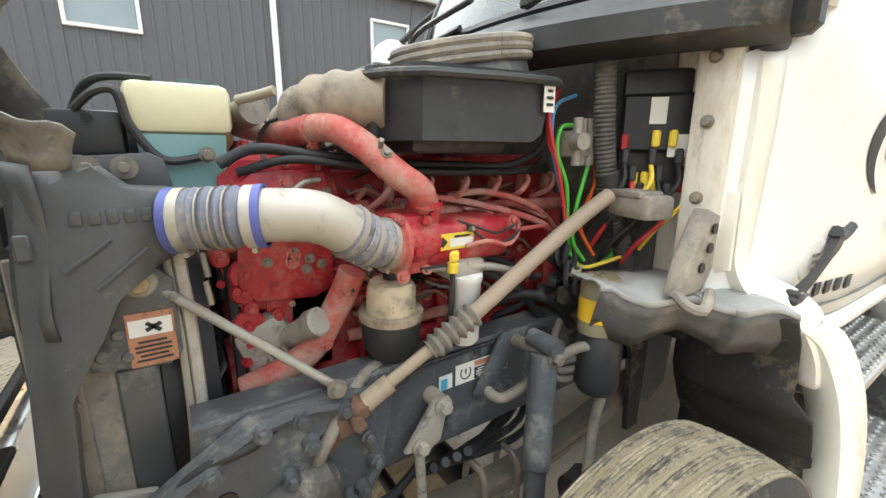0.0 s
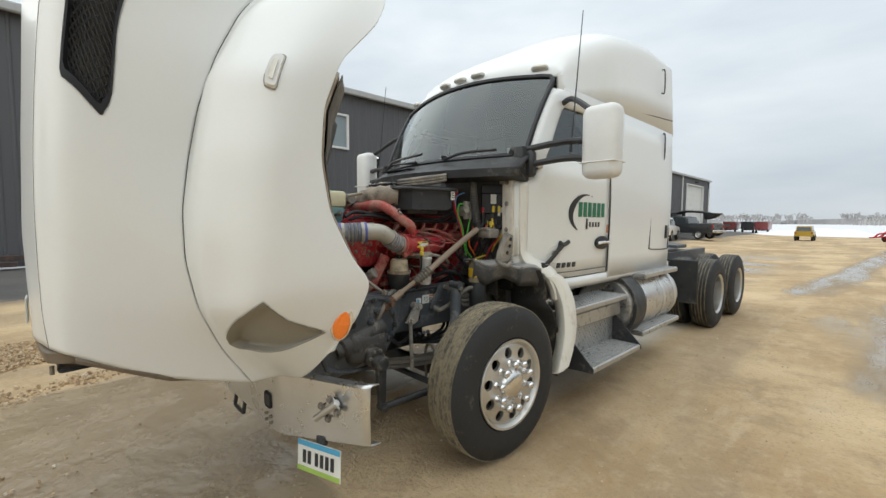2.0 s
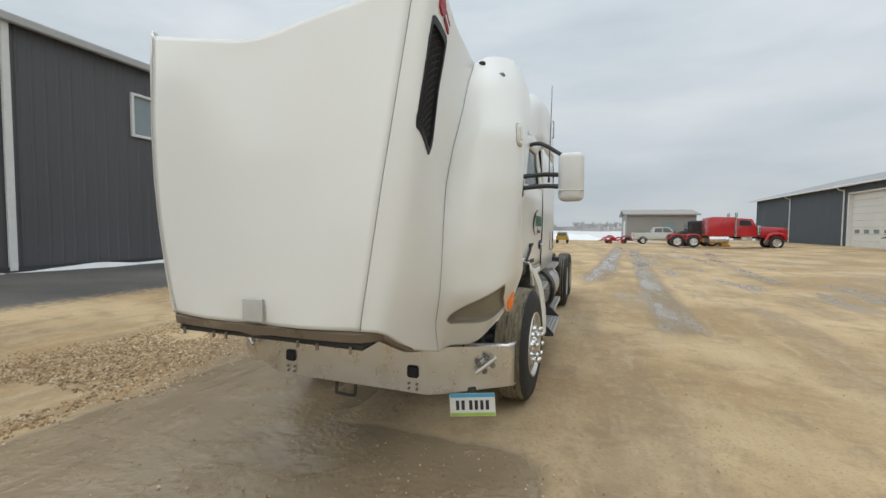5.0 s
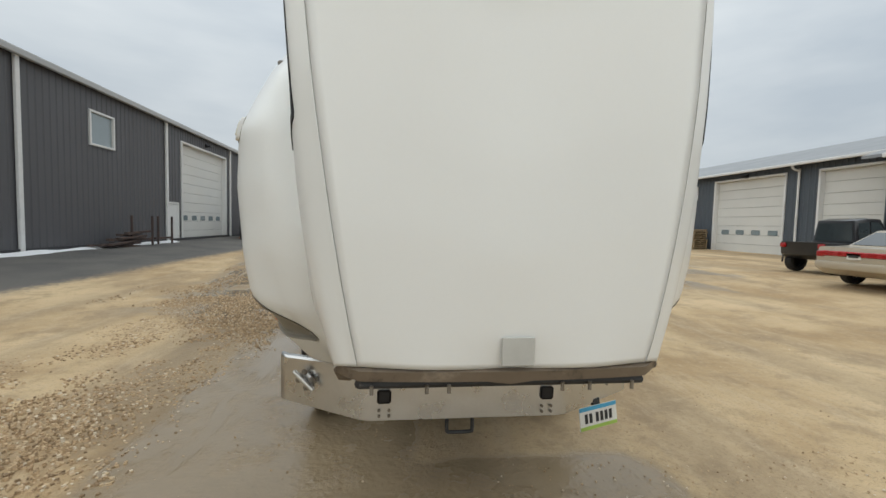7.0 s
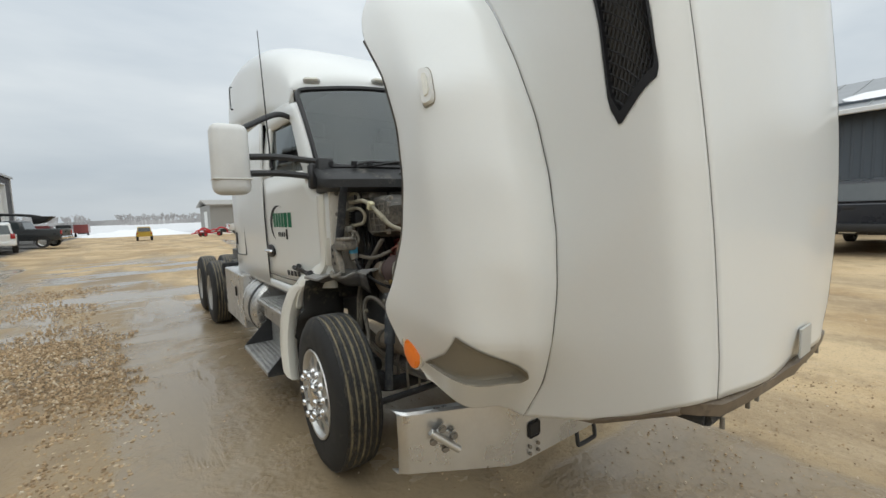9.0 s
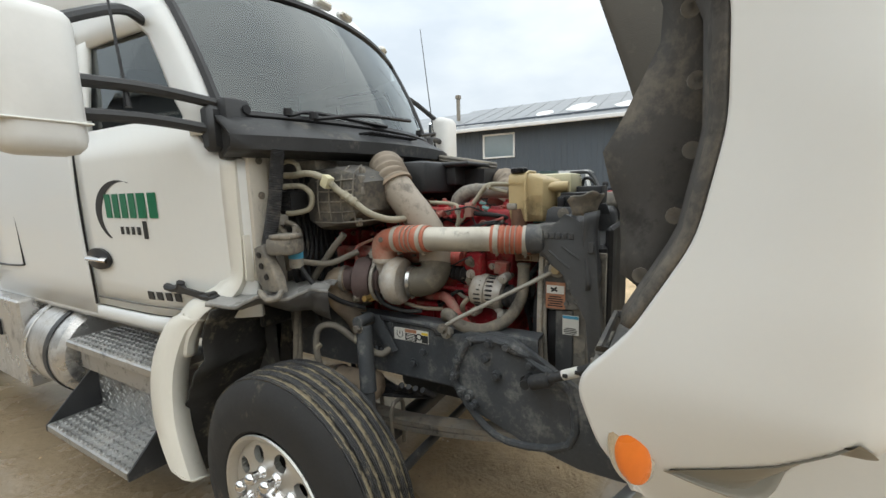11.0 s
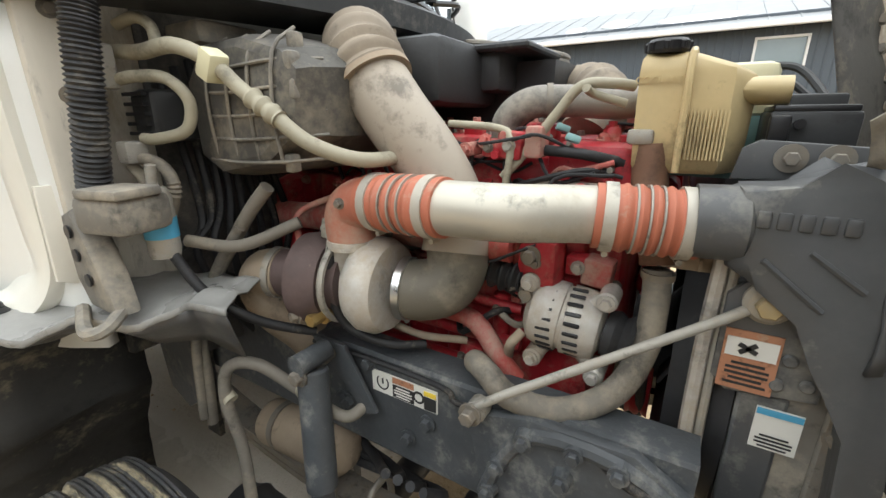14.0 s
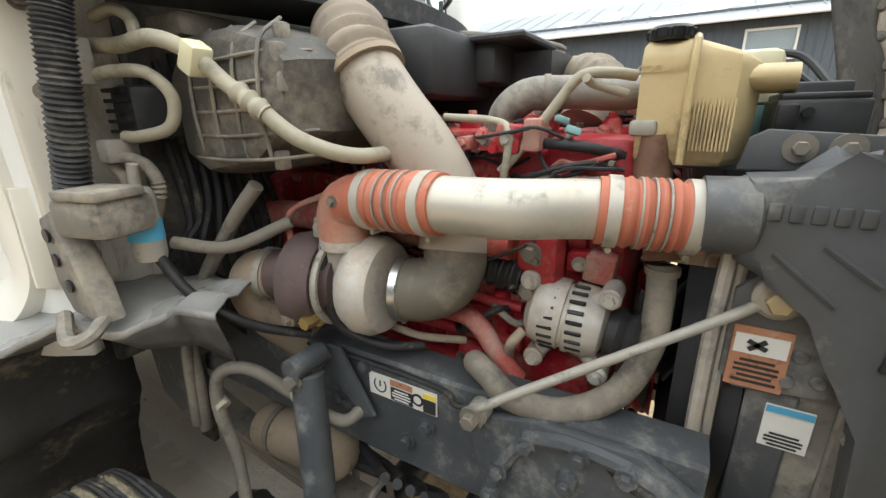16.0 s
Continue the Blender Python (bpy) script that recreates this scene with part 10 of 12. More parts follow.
pipe("gear_hose", [(0.47, -0.5, 0.86), (0.5, -0.46, 0.97), (0.45, -0.36, 1.06), (0.41, -0.28, 1.07)], 0.016, hose_dusty, gearbox, 12)
pipe("gear_hose", [(0.42, -0.46, 0.84), (0.5, -0.38, 0.75), (0.47, -0.28, 0.7), (0.4, -0.1, 0.74)], 0.013, wire_black, gearbox, 10)
pipe("corrugated_sleeve", [(0.3, -0.66, 0.97), (0.34, -0.58, 1.0), (0.38, -0.48, 1.03)], ribs(0.013, 14, 0.002), fan_black, gearbox, 10, per=28)

# ---- rails: castings, labels, shocks, lines on both sides ----
for s in (1, -1):
    rail_x = s * 0.457
    cast = mk("front_casting", frame_paint, truck, lambda bm: slab(bm, [(-0.28, 1.03), (-0.42, 1.07), (-0.62, 1.075), (-0.74, 1.0), (-0.9, 0.9), (-1.0, 0.82), (-1.1, 0.74), (-1.1, 0.56), (-0.9, 0.56), (-0.66, 0.62), (-0.44, 0.7), (-0.32, 0.84)], 0.03 * s, "x", rail_x, 0.008), "dusty grey front frame casting", 40)
    mk("casting_rim", frame_paint, cast, lambda bm: tube(bm, [(rail_x + s * 0.03, y, z) for y, z in ((-0.33, 0.84), (-0.37, 0.95), (-0.44, 1.04), (-0.6, 1.045), (-0.72, 0.98), (-0.86, 0.88), (-0.86, 0.66), (-0.6, 0.6), (-0.45, 0.68), (-0.33, 0.84))], 0.017, seg=8, per=3))
    for y, z in ((-0.345, 0.86), (-0.365, 0.94), (-0.42, 1.03), (-0.52, 1.045), (-0.6, 1.04), (-0.7, 0.98), (-0.5, 0.97), (-0.55, 0.9), (-0.42, 0.78), (-0.44, 0.74), (-0.38, 0.79)):
        mk("bolt", frame_paint, cast, lambda bm, y=y, z=z: (cyl(bm, (rail_x + s * 0.03, y, z), (rail_x + s * 0.05, y, z), 0.022, 0.017, seg=14), hexbolt(bm, (rail_x + s * 0.05, y, z), (s, 0, 0), 0.013, 0.013)), "", None)
    # black disc in place of the hole's shaded inside
    mk("casting_hole", black_clean, cast, lambda bm: cyl(bm, (rail_x + s * 0.03, -0.68, 0.9), (rail_x + s * 0.036, -0.68, 0.9), 0.024, seg=18), "", None)
    # rail label strip
    ly, lz = (0.03, 0.985) if s > 0 else (-0.09, 1.0)
    f = -1 if s < 0 else 1
    bx("rail_label", (rail_x + s * 0.003, ly, lz), (0.003, 0.2, 0.062), paper_white, cast, 0)
    bx("label_orange", (rail_x + s * 0.005, ly + 0.0 * f, lz + 0.021), (0.003, 0.065, 0.016), label_orange, cast, 0)
    bx("label_text", (rail_x + s * 0.005, ly, lz - 0.01), (0.003, 0.065, 0.036), ink_black, cast, 0)
    bars((rail_x + s * 0.0068, ly, lz - 0.01), 4, (0, s, 0), (0, 0, -1), 0.06, 0.032, cast, paper_white)
    bx("label_yellow", (rail_x + s * 0.005, ly + f * 0.08, lz + 0.017), (0.003, 0.034, 0.012), label_yellow, cast, 0)
    bx("label_text", (rail_x + s * 0.005, ly + f * 0.08, lz - 0.01), (0.003, 0.034, 0.036), ink_black, cast, 0)
    mk("label_ring", ink_black, cast, lambda bm: lathe(bm, [(0.011, 0.0), (0.017, 0.0), (0.017, 0.002), (0.011, 0.002)], (rail_x + s * 0.0045, ly + f * 0.047, lz - 0.002), (s, 0, 0), 20), "", None)
    mk("label_ring", ink_black, cast, lambda bm: tube(bm, [(rail_x + s * 0.0055, ly - f * 0.065 + 0.018 * math.cos(a), lz + 0.002 + 0.02 * math.sin(a)) for a in np.linspace(-3.9, 0.75, 16)], 0.002, seg=5, per=1, smooth=False), "", None)
    bx("label_mark", (rail_x + s * 0.005, ly - f * 0.065, lz + 0.006), (0.003, 0.004, 0.016), ink_black, cast, 0)
    if s > 0:
        bx("blue_label", (rail_x + 0.003, ly - 0.135, lz - 0.008), (0.003, 0.045, 0.045), paper_white, cast, 0)
        bx("label_picture", (rail_x + 0.005, ly - 0.142, lz - 0.012), (0.003, 0.022, 0.032), label_blue, cast, 0)
    # brake line along the rail top
    pipe("brake_line", [(rail_x + s * 0.008, 0.3, 1.05), (rail_x + s * 0.008, 0.05, 1.06), (rail_x + s * 0.008, -0.2, 1.055), (rail_x + s * 0.01, -0.24, 1.03), (rail_x + s * 0.01, -0.3, 1.035)], 0.007, wire_black, cast, 8)
    for y, z in ((0.13, 0.9), (0.1, 0.895), (-0.1, 0.86), (0.02, 1.045), (-0.16, 0.93)):
        bolt((rail_x, y, z), (s, 0, 0), cast, 0.015, 0.016, frame_paint)
    # shock absorber
    a, b = (Vector((0.6, 0.14, 1.06)), Vector((0.7, 0.02, 0.42))) if s > 0 else (Vector((-0.56, 0.12, 1.05)), Vector((-0.66, 0.02, 0.42)))
    m1 = a.lerp(b, 0.5)
    shock = mk("shock_absorber", frame_paint, truck, lambda bm: (cyl(bm, a, m1, 0.04, seg=22, bevel=0.006), cyl(bm, m1, b, 0.03, seg=20), cyl(bm, a - Vector((0.05, 0, -0.03)), a + Vector((0.05, 0, 0.03)), 0.028, seg=16)), "dusty tubular shock absorber", 40)
    mk("shock_bracket", frame_paint, shock, lambda bm: slab(bm, [(0.2, 1.09), (0.08, 1.09), (-0.02, 0.92), (0.02, 0.9)], 0.014 * s, "x", s * 0.475, 0.004))
    mk("shock_pin", steel_dirty, shock, lambda bm: (cyl(bm, (s * 0.46, 0.13, 1.06), (a.x, a.y, a.z), 0.018, seg=12), hexbolt(bm, (a.x + s * 0.04, a.y, a.z), (s, 0, 0), 0.018, 0.018)))
    if s < 0:
        air = mk("air_tank", tan_pipe, truck, lambda bm: lathe(bm, [(0.001, -0.2), (0.05, -0.195), (0.075, -0.17), (0.08, -0.15), (0.08, 0.15), (0.075, 0.17), (0.05, 0.195), (0.001, 0.2)], (-0.44, 0.33, 0.66), (0, 1, -0.08), 28), "mud-coated air tank under the rail", 50)
        for y in (0.23, 0.42):
            band("tank_strap", (-0.44, y, 0.66), (0, 1, -0.08), 0.081, 0.022, steel_dirty, air, False)
    # link from rail to axle with its arm
    arm = mk("link_arm", cast_grey, truck, lambda bm: (slab(bm, [(-0.13, 0.97), (-0.18, 0.97), (-0.27, 0.85), (-0.2, 0.83), (-0.16, 0.85)], 0.02 * s, "x", s * 0.5, 0.005), hexbolt(bm, (s * 0.52, -0.155, 0.955), (s, 0, 0), 0.018, 0.02), hexbolt(bm, (s * 0.52, -0.225, 0.86), (s, 0, 0), 0.018, 0.02), cyl(bm, (s * 0.51, -0.225, 0.86), (s * 0.5, -0.2, 0.5), 0.014, seg=12), cyl(bm, (s * 0.44, -0.155, 0.955), (s * 0.5, -0.155, 0.955), 0.025, seg=14)) if s > 0 else (cyl(bm, (s * 0.465, -0.31, 1.054), (s * 0.5, -0.31, 1.054), 0.024, seg=16, bevel=0.004), hexbolt(bm, (s * 0.5, -0.31, 1.054), (s, 0, 0), 0.016, 0.014)), "dusty steel link arm")
    # brake hoses to the wheel
    pipe("brake_hose", [(rail_x + s * 0.01, 0.02, 0.93), (s * 0.52, 0.06, 0.9), (s * 0.56, 0.16, 0.96), (s * 0.62, 0.25, 1.05), (s * 0.66, 0.32, 1.04), (s * 0.67, 0.34, 0.94), (s * 0.66, 0.32, 0.78), (s * 0.7, 0.25, 0.62)], 0.016, hose_dusty, cast, 12)
    for p in ((0.565, 0.17, 0.975), (0.665, 0.335, 0.95)):
        mk("hose_tie", cream_hose, cast, lambda bm, p=p: cyl(bm, (s * p[0], p[1] - 0.012, p[2] - 0.008), (s * p[0], p[1] + 0.012, p[2] + 0.008), 0.0185, seg=14))
    pipe("brake_hose", [(s * 0.48, -0.56, 1.04), (s * 0.5, -0.62, 1.02), (s * 0.48, -0.75, 0.98), (s * 0.46, -0.83, 0.85), (s * 0.46, -0.86, 0.7)], 0.011, wire_black, cast, 10)
    for k in range(4):
        pipe("air_hose", [(s * (0.1 + 0.05 * k), 0.5, 0.85 - 0.03 * k), (s * (0.3 + 0.03 * k), 0.3, 0.7 - 0.03 * k), (s * 0.42, 0.05 - 0.07 * k, 0.68), (s * 0.5, -0.05 - 0.04 * k, 0.75)], 0.014, wire_black, cast, 8)
    # wheel-side brake chamber
    mk("brake_chamber", black_plastic, truck, lambda bm: (lathe(bm, [(0, -0.08), (0.08, -0.07), (0.088, -0.02), (0.096, 0.0), (0.088, 0.02), (0.08, 0.06), (0, 0.07)], (s * 0.66, 0.34, 0.52), (0.2 * s, 1, 0.1), 24), cyl(bm, (s * 0.66, 0.2, 0.5), (s * 0.7, 0.34, 0.52), 0.02, seg=10)), "black brake chamber")
    mk("hood_hinge_arm", frame_paint, truck, lambda bm: (tube(bm, [(s * 0.44, -0.95, 0.72), (s * 0.47, -1.08, 0.86), (s * 0.5, -1.25, 0.93)], 0.024, seg=10), cyl(bm, (s * 0.4, -1.0, 0.76), (s * 0.56, -1.0, 0.76), 0.03, seg=14)), "dusty hood hinge arm")
bx("front_crossmember", (0, -0.88, 0.66), (0.84, 0.22, 0.2), frame_paint, truck, 0.02, label="dark front crossmember under the radiator")
bx("lower_guard", (0, -1.02, 0.6), (0.8, 0.2, 0.12), black_plastic, truck, 0.02)
# hood strut with a printed sleeve (passenger's side) and prop
strut = mk("hood_strut", black_plastic, truck, lambda bm: (cyl(bm, (-0.55, -0.72, 0.925), (-0.56, -0.8, 0.96), 0.03, seg=14, bevel=0.006), cyl(bm, (-0.555, -0.76, 0.945), (-0.58, -1.12, 1.12), 0.019, seg=14), cyl(bm, (-0.58, -1.12, 1.12), (-0.62, -1.4, 1.26), 0.011, seg=10), cyl(bm, (-0.48, -0.7, 0.92), (-0.57, -0.7, 0.92), 0.02, seg=12)), "black gas strut for the hood", 40)
for a, b in (((-0.561, -0.85, 0.989), (-0.5655, -0.91, 1.018)), ((-0.571, -0.985, 1.055), (-0.575, -1.04, 1.082))):
    mk("strut_label", paper_white, strut, lambda bm: cyl(bm, a, b, 0.0198, seg=16), "white printed sleeve")
for k in range(4):
    t = 0.15 + 0.22 * k
    mk("label_mark", ink_black, strut, lambda bm, t=t: box(bm, tuple(Vector((-0.58, -0.83, 0.982)).lerp(Vector((-0.595, -1.04, 1.085)), t)), (0.006, 0.02, 0.016), 0.002, None), "", None)
mk("hood_prop", steel_dirty, truck, lambda bm: tube(bm, [(0.57, -1.0, 1.2), (0.6, -1.1, 1.28), (0.62, -1.42, 1.48)], 0.012, seg=10), "thin steel hood prop")

# ---- firewall: added dark panel, panels, lines ----
mk("firewall_insulation", liner_dark, firewall, lambda bm: box(bm, (0.02, 0.585, 1.45), (1.24, 0.03, 0.98), 0.01), "dark stained heat insulation")
panel = mk("fuse_panel", black_clean, truck, lambda bm: (box(bm, (0.0, 0, 0.085), (0.05, 0.2, 0.17), 0.01, pose(0.62, 0.545, 1.62, 0, 0, -52)), box(bm, (0, 0, 0.0), (0.03, 0.24, 0.36), 0.008, pose(0.625, 0.57, 1.68, 0, 0, -52))), "black fuse panel with coloured relays", 35)
PM = pose(0.62, 0.545, 1.62, 0, 0, -52)
for c, sz, m_ in (((0.028, 0.0, 0.12), (0.004, 0.045, 0.075), paper_white), ((0.03, 0.06, 0.02), (0.006, 0.05, 0.065), paper_white)):
    mk("panel_label", m_, panel, lambda bm, c=c, sz=sz: box(bm, c, sz, 0, PM), "", None)
for c, m_ in (((0.035, 0.0, 0.04), label_yellow), ((0.035, 0.045, 0.04), label_yellow), ((0.035, -0.05, -0.08), label_yellow), ((0.035, -0.02, -0.08), label_yellow), ((0.035, 0.01, -0.09), label_yellow), ((0.03, -0.085, 0.03), ink_red), ((0.03, 0.08, -0.09), ink_red)):
    mk("relay_tab", m_, panel, lambda bm, c=c: box(bm, c, (0.025, 0.022, 0.05), 0.005, PM), "", None)
for k in range(8):
    c = (0.04 + 0.01 * (k % 2), -0.08 + 0.024 * k, -0.01 - 0.05 * (k % 3))
    mk("relay", black_plastic, panel, lambda bm, c=c: box(bm, c, (0.04, 0.02, 0.045), 0.004, PM), "", None)
    p = PM @ Vector((0.05, c[1], c[2] - 0.02))
    pipe("panel_wire", [p, p + Vector((0.02, -0.03, -0.06)), p + Vector((-0.04, -0.05, -0.14)), p + Vector((-0.1, -0.03, -0.22))], 0.007, (wire_black, line_red, wire_black, label_yellow)[k % 4] if k % 2 else wire_black, panel, 6)
bx("grey_module", (0.66, 0.44, 1.47), (0.16, 0.1, 0.07), grey_plastic, panel, 0.015, (0, 0, -15), "dusty grey plastic junction box")
bx("module_lid", (0.65, 0.43, 1.505), (0.12, 0.085, 0.02), grey_plastic, panel, 0.006, (0, 0, -15))
pipe("module_cable", [(0.62, 0.43, 1.45), (0.58, 0.42, 1.42), (0.56, 0.46, 1.36)], 0.012, wire_black, panel, 8)
hose = pipe("wiring_conduit", [(0.55, 0.36, 1.93), (0.555, 0.375, 1.8), (0.555, 0.395, 1.65), (0.56, 0.43, 1.5), (0.57, 0.5, 1.36), (0.57, 0.55, 1.25)], ribs(0.031, 60, 0.0022), mat("conduit_grey", (0.07, 0.068, 0.065), 0.6, vary=0.15, bump=0.1, dirt=(0.2, 0.18, 0.15), dirt_amount=0.5), truck, 16, "grey corrugated wiring conduit", 50)
mk("conduit_clamp", black_plastic, hose, lambda bm: cyl(bm, (0.558, 0.415, 1.56), (0.562, 0.435, 1.5), 0.036, seg=18))
valve = mk("air_valve_block", cast_grey, truck, lambda bm: (box(bm, (0.47, 0.37, 1.645), (0.08, 0.09, 0.08), 0.012, seg=2), [cyl(bm, (0.47 + dx, 0.37 + dy, 1.58), (0.47 + dx, 0.37 + dy, 1.72), 0.015, seg=12, bevel=0.003) for dx, dy in ((0.03, -0.03), (0.03, 0.03), (0.02, 0.0))], cyl(bm, (0.5, 0.33, 1.65), (0.54, 0.32, 1.65), 0.024, seg=16)), "dusty cast air valve with coloured lines", 40)
for m_, pts in ((line_red, [(0.4, 0.36, 1.8), (0.42, 0.3, 1.74), (0.45, 0.27, 1.66), (0.46, 0.32, 1.55), (0.46, 0.36, 1.42), (0.45, 0.42, 1.3)]),
                (line_blue, [(0.45, 0.38, 1.79), (0.44, 0.31, 1.76), (0.45, 0.28, 1.69), (0.46, 0.29, 1.6), (0.46, 0.33, 1.5)]),
                (line_red, [(0.41, 0.35, 1.81), (0.43, 0.29, 1.75), (0.46, 0.265, 1.68), (0.47, 0.31, 1.54), (0.47, 0.35, 1.4)]),
                (line_green, [(0.48, 0.34, 1.7), (0.47, 0.3, 1.69), (0.47, 0.29, 1.62), (0.48, 0.33, 1.52), (0.47, 0.36, 1.4), (0.46, 0.4, 1.28)]),
                (line_green, [(0.5, 0.4, 1.58), (0.5, 0.38, 1.52), (0.49, 0.37, 1.44), (0.48, 0.38, 1.34), (0.5, 0.42, 1.27)]),
                (line_orange, [(0.5, 0.43, 1.6), (0.51, 0.43, 1.53), (0.5, 0.41, 1.46), (0.49, 0.4, 1.38), (0.52, 0.44, 1.29)]),
                (label_yellow, [(0.48, 0.38, 1.27), (0.52, 0.4, 1.255), (0.56, 0.44, 1.275), (0.58, 0.5, 1.29)]),
                (line_green, [(0.46, 0.38, 1.3), (0.5, 0.42, 1.25), (0.54, 0.5, 1.28), (0.53, 0.54, 1.34)])):
    pipe("air_line", pts, 0.0065, m_, valve, 8)
for k in range(10):
    a = Vector((0.42 + 0.02 * k, 0.34 + 0.02 * (k % 4), 1.36 - 0.02 * k))
    pipe("loose_cable", [a, a + Vector((0.03, -0.04, -0.06)), a + Vector((0.02, 0.03, -0.12)), a + Vector((-0.02, 0.1, -0.16))], 0.009, wire_black, valve, 8)
for p in ((0.52, 0.36, 1.245), (0.45, 0.33, 1.21), (0.55, 0.42, 1.2), (0.43, 0.3, 1.17)):
    bx("connector", p, (0.03, 0.06, 0.028), cream_hose if p[2] > 1.24 else black_plastic, valve, 0.004, (10, 0, 35))
bowl = mk("fuel_filter", black_plastic, truck, lambda bm: (lathe(bm, [(0, 0), (0.055, 0.0), (0.066, 0.02), (0.066, 0.19), (0.06, 0.2), (0, 0.2)], (0.64, 0.34, 0.9), (0, 0, 1), 24), box(bm, (0.6, 0.36, 1.02), (0.12, 0.1, 0.08), 0.015)), "black fuel filter with a clear bowl of yellow fuel", 40)
mk("filter_bowl", mat("bowl_clear", (0.22, 0.19, 0.12), 0.2, vary=0.1, coat=0.5), bowl, lambda bm: lathe(bm, [(0.058, 0), (0.058, 0.16), (0.05, 0.17), (0, 0.172)], (0.64, 0.32, 1.1), (0, 0, 1), 24))
mk("yellow_fuel", mat("fuel_yellow", (0.72, 0.45, 0.03), 0.2, vary=0.1, coat=0.5), bowl, lambda bm: lathe(bm, [(0.0595, 0.04), (0.0595, 0.11)], (0.64, 0.32, 1.1), (0, 0, 1), 24))
for k in range(3):
    pipe("fuel_hose", [(0.6, 0.3 + 0.03 * k, 1.0 - 0.04 * k), (0.55, 0.26, 0.98 - 0.03 * k), (0.5, 0.3, 1.02), (0.47, 0.36, 1.06)], 0.013, hose_dusty, bowl, 10)

# ---- passenger's side heater box and its hoses ----
hv = mk("heater_box", mat("heater_grey", (0.085, 0.08, 0.072), 0.65, vary=0.15, bump=0.12, dirt=(0.24, 0.21, 0.165), dirt_amount=0.5, dirt_scale=4), truck, lambda bm: loft(bm, [[(x, 0.24 + (y - 0.24) * k, 1.68 + (z - 1.68) * k) for y, z in ((0.37, 1.82), (0.22, 1.825), (0.09, 1.79), (0.045, 1.75), (0.07, 1.62), (0.17, 1.55), (0.36, 1.52), (0.44, 1.56), (0.45, 1.74))] for x, k in ((-0.2, 1.12), (-0.46, 1.08), (-0.54, 1.0), (-0.57, 0.93), (-0.58, 0.8))], True, True), "dusty grey ribbed heater box", 25)
for k in range(5):
    z = 1.57 + 0.05 * k
    mk("box_rib", grey_plastic, hv, lambda bm, z=z: tube(bm, [(-0.5, 0.055, z), (-0.577, 0.11, z - 0.005), (-0.583, 0.25, z - 0.012), (-0.575, 0.38, z - 0.01)], 0.004, seg=6, per=3))
for k in range(4):
    y = 0.12 + 0.075 * k
    mk("box_rib", grey_plastic, hv, lambda bm, y=y: tube(bm, [(-0.575, y, 1.56), (-0.586, y, 1.66), (-0.58, y - 0.01, 1.78), (-0.52, y - 0.01, 1.83)], 0.004, seg=6, per=3))
for p in ((-0.56, 0.08, 1.76), (-0.56, 0.075, 1.71), (-0.55, 0.12, 1.56), (-0.53, 0.1, 1.8)):
    bx("box_clip", p, (0.03, 0.022, 0.04), grey_plastic, hv, 0.006)
bx("blower_motor", (-0.6, 0.5, 1.66), (0.12, 0.1, 0.12), black_plastic, hv, 0.02)
for k in range(5):
    bx("motor_fin", (-0.665, 0.5, 1.62 + 0.022 * k), (0.012, 0.09, 0.008), black_clean, hv, 0)
bx("box_mount", (-0.5, 0.42, 1.84), (0.16, 0.14, 0.05), grey_plastic, hv, 0.012)
hoses = pipe("heater_hose", [(-0.68, 0.5, 1.795), (-0.67, 0.42, 1.79), (-0.66, 0.31, 1.795), (-0.635, 0.235, 1.765), (-0.61, 0.18, 1.71), (-0.6, 0.11, 1.665), (-0.57, 0.04, 1.605), (-0.5, -0.03, 1.57), (-0.4, -0.08, 1.575), (-0.3, -0.12, 1.6)], 0.016, cream_hose, truck, 14, "cream heater hoses running to the engine", 45)
bx("hose_block", (-0.632, 0.23, 1.755), (0.045, 0.045, 0.06), tank_cream, hoses, 0.008, (30, 0, 0))
mk("hose_joint", cream_hose, hoses, lambda bm: tube(bm, [(-0.608, 0.155, 1.695), (-0.596, 0.09, 1.65)], ribs(0.02, 3, 0.003), seg=14, per=14))
pipe("heater_hose_loop", [(-0.7, 0.47, 1.735), (-0.69, 0.42, 1.74), (-0.66, 0.36, 1.735), (-0.635, 0.33, 1.69), (-0.64, 0.35, 1.63), (-0.67, 0.42, 1.61), (-0.68, 0.46, 1.61)], 0.013, cream_hose, hoses, 12)
pipe("heater_hose_loop", [(-0.67, 0.5, 1.85), (-0.66, 0.44, 1.86), (-0.65, 0.4, 1.84), (-0.655, 0.38, 1.8)], 0.012, cream_hose, hoses, 12)
for pts in ([(-0.7, 0.47, 1.57), (-0.67, 0.43, 1.55), (-0.66, 0.41, 1.5), (-0.67, 0.44, 1.42)], [(-0.7, 0.5, 1.55), (-0.69, 0.47, 1.5), (-0.7, 0.46, 1.4), (-0.69, 0.47, 1.33)]):
    pipe("pipe_stub", pts, ribs(0.014, 8, 0.002, 0.4, 0.8), hose_dusty, hoses, 10, per=14)
bx("pipe_manifold", (-0.72, 0.48, 1.76), (0.04, 0.03, 0.09), cast_grey, hoses, 0.006)
bx("pipe_manifold", (-0.7, 0.48, 1.58), (0.05, 0.05, 0.05), cast_grey, hoses, 0.008)
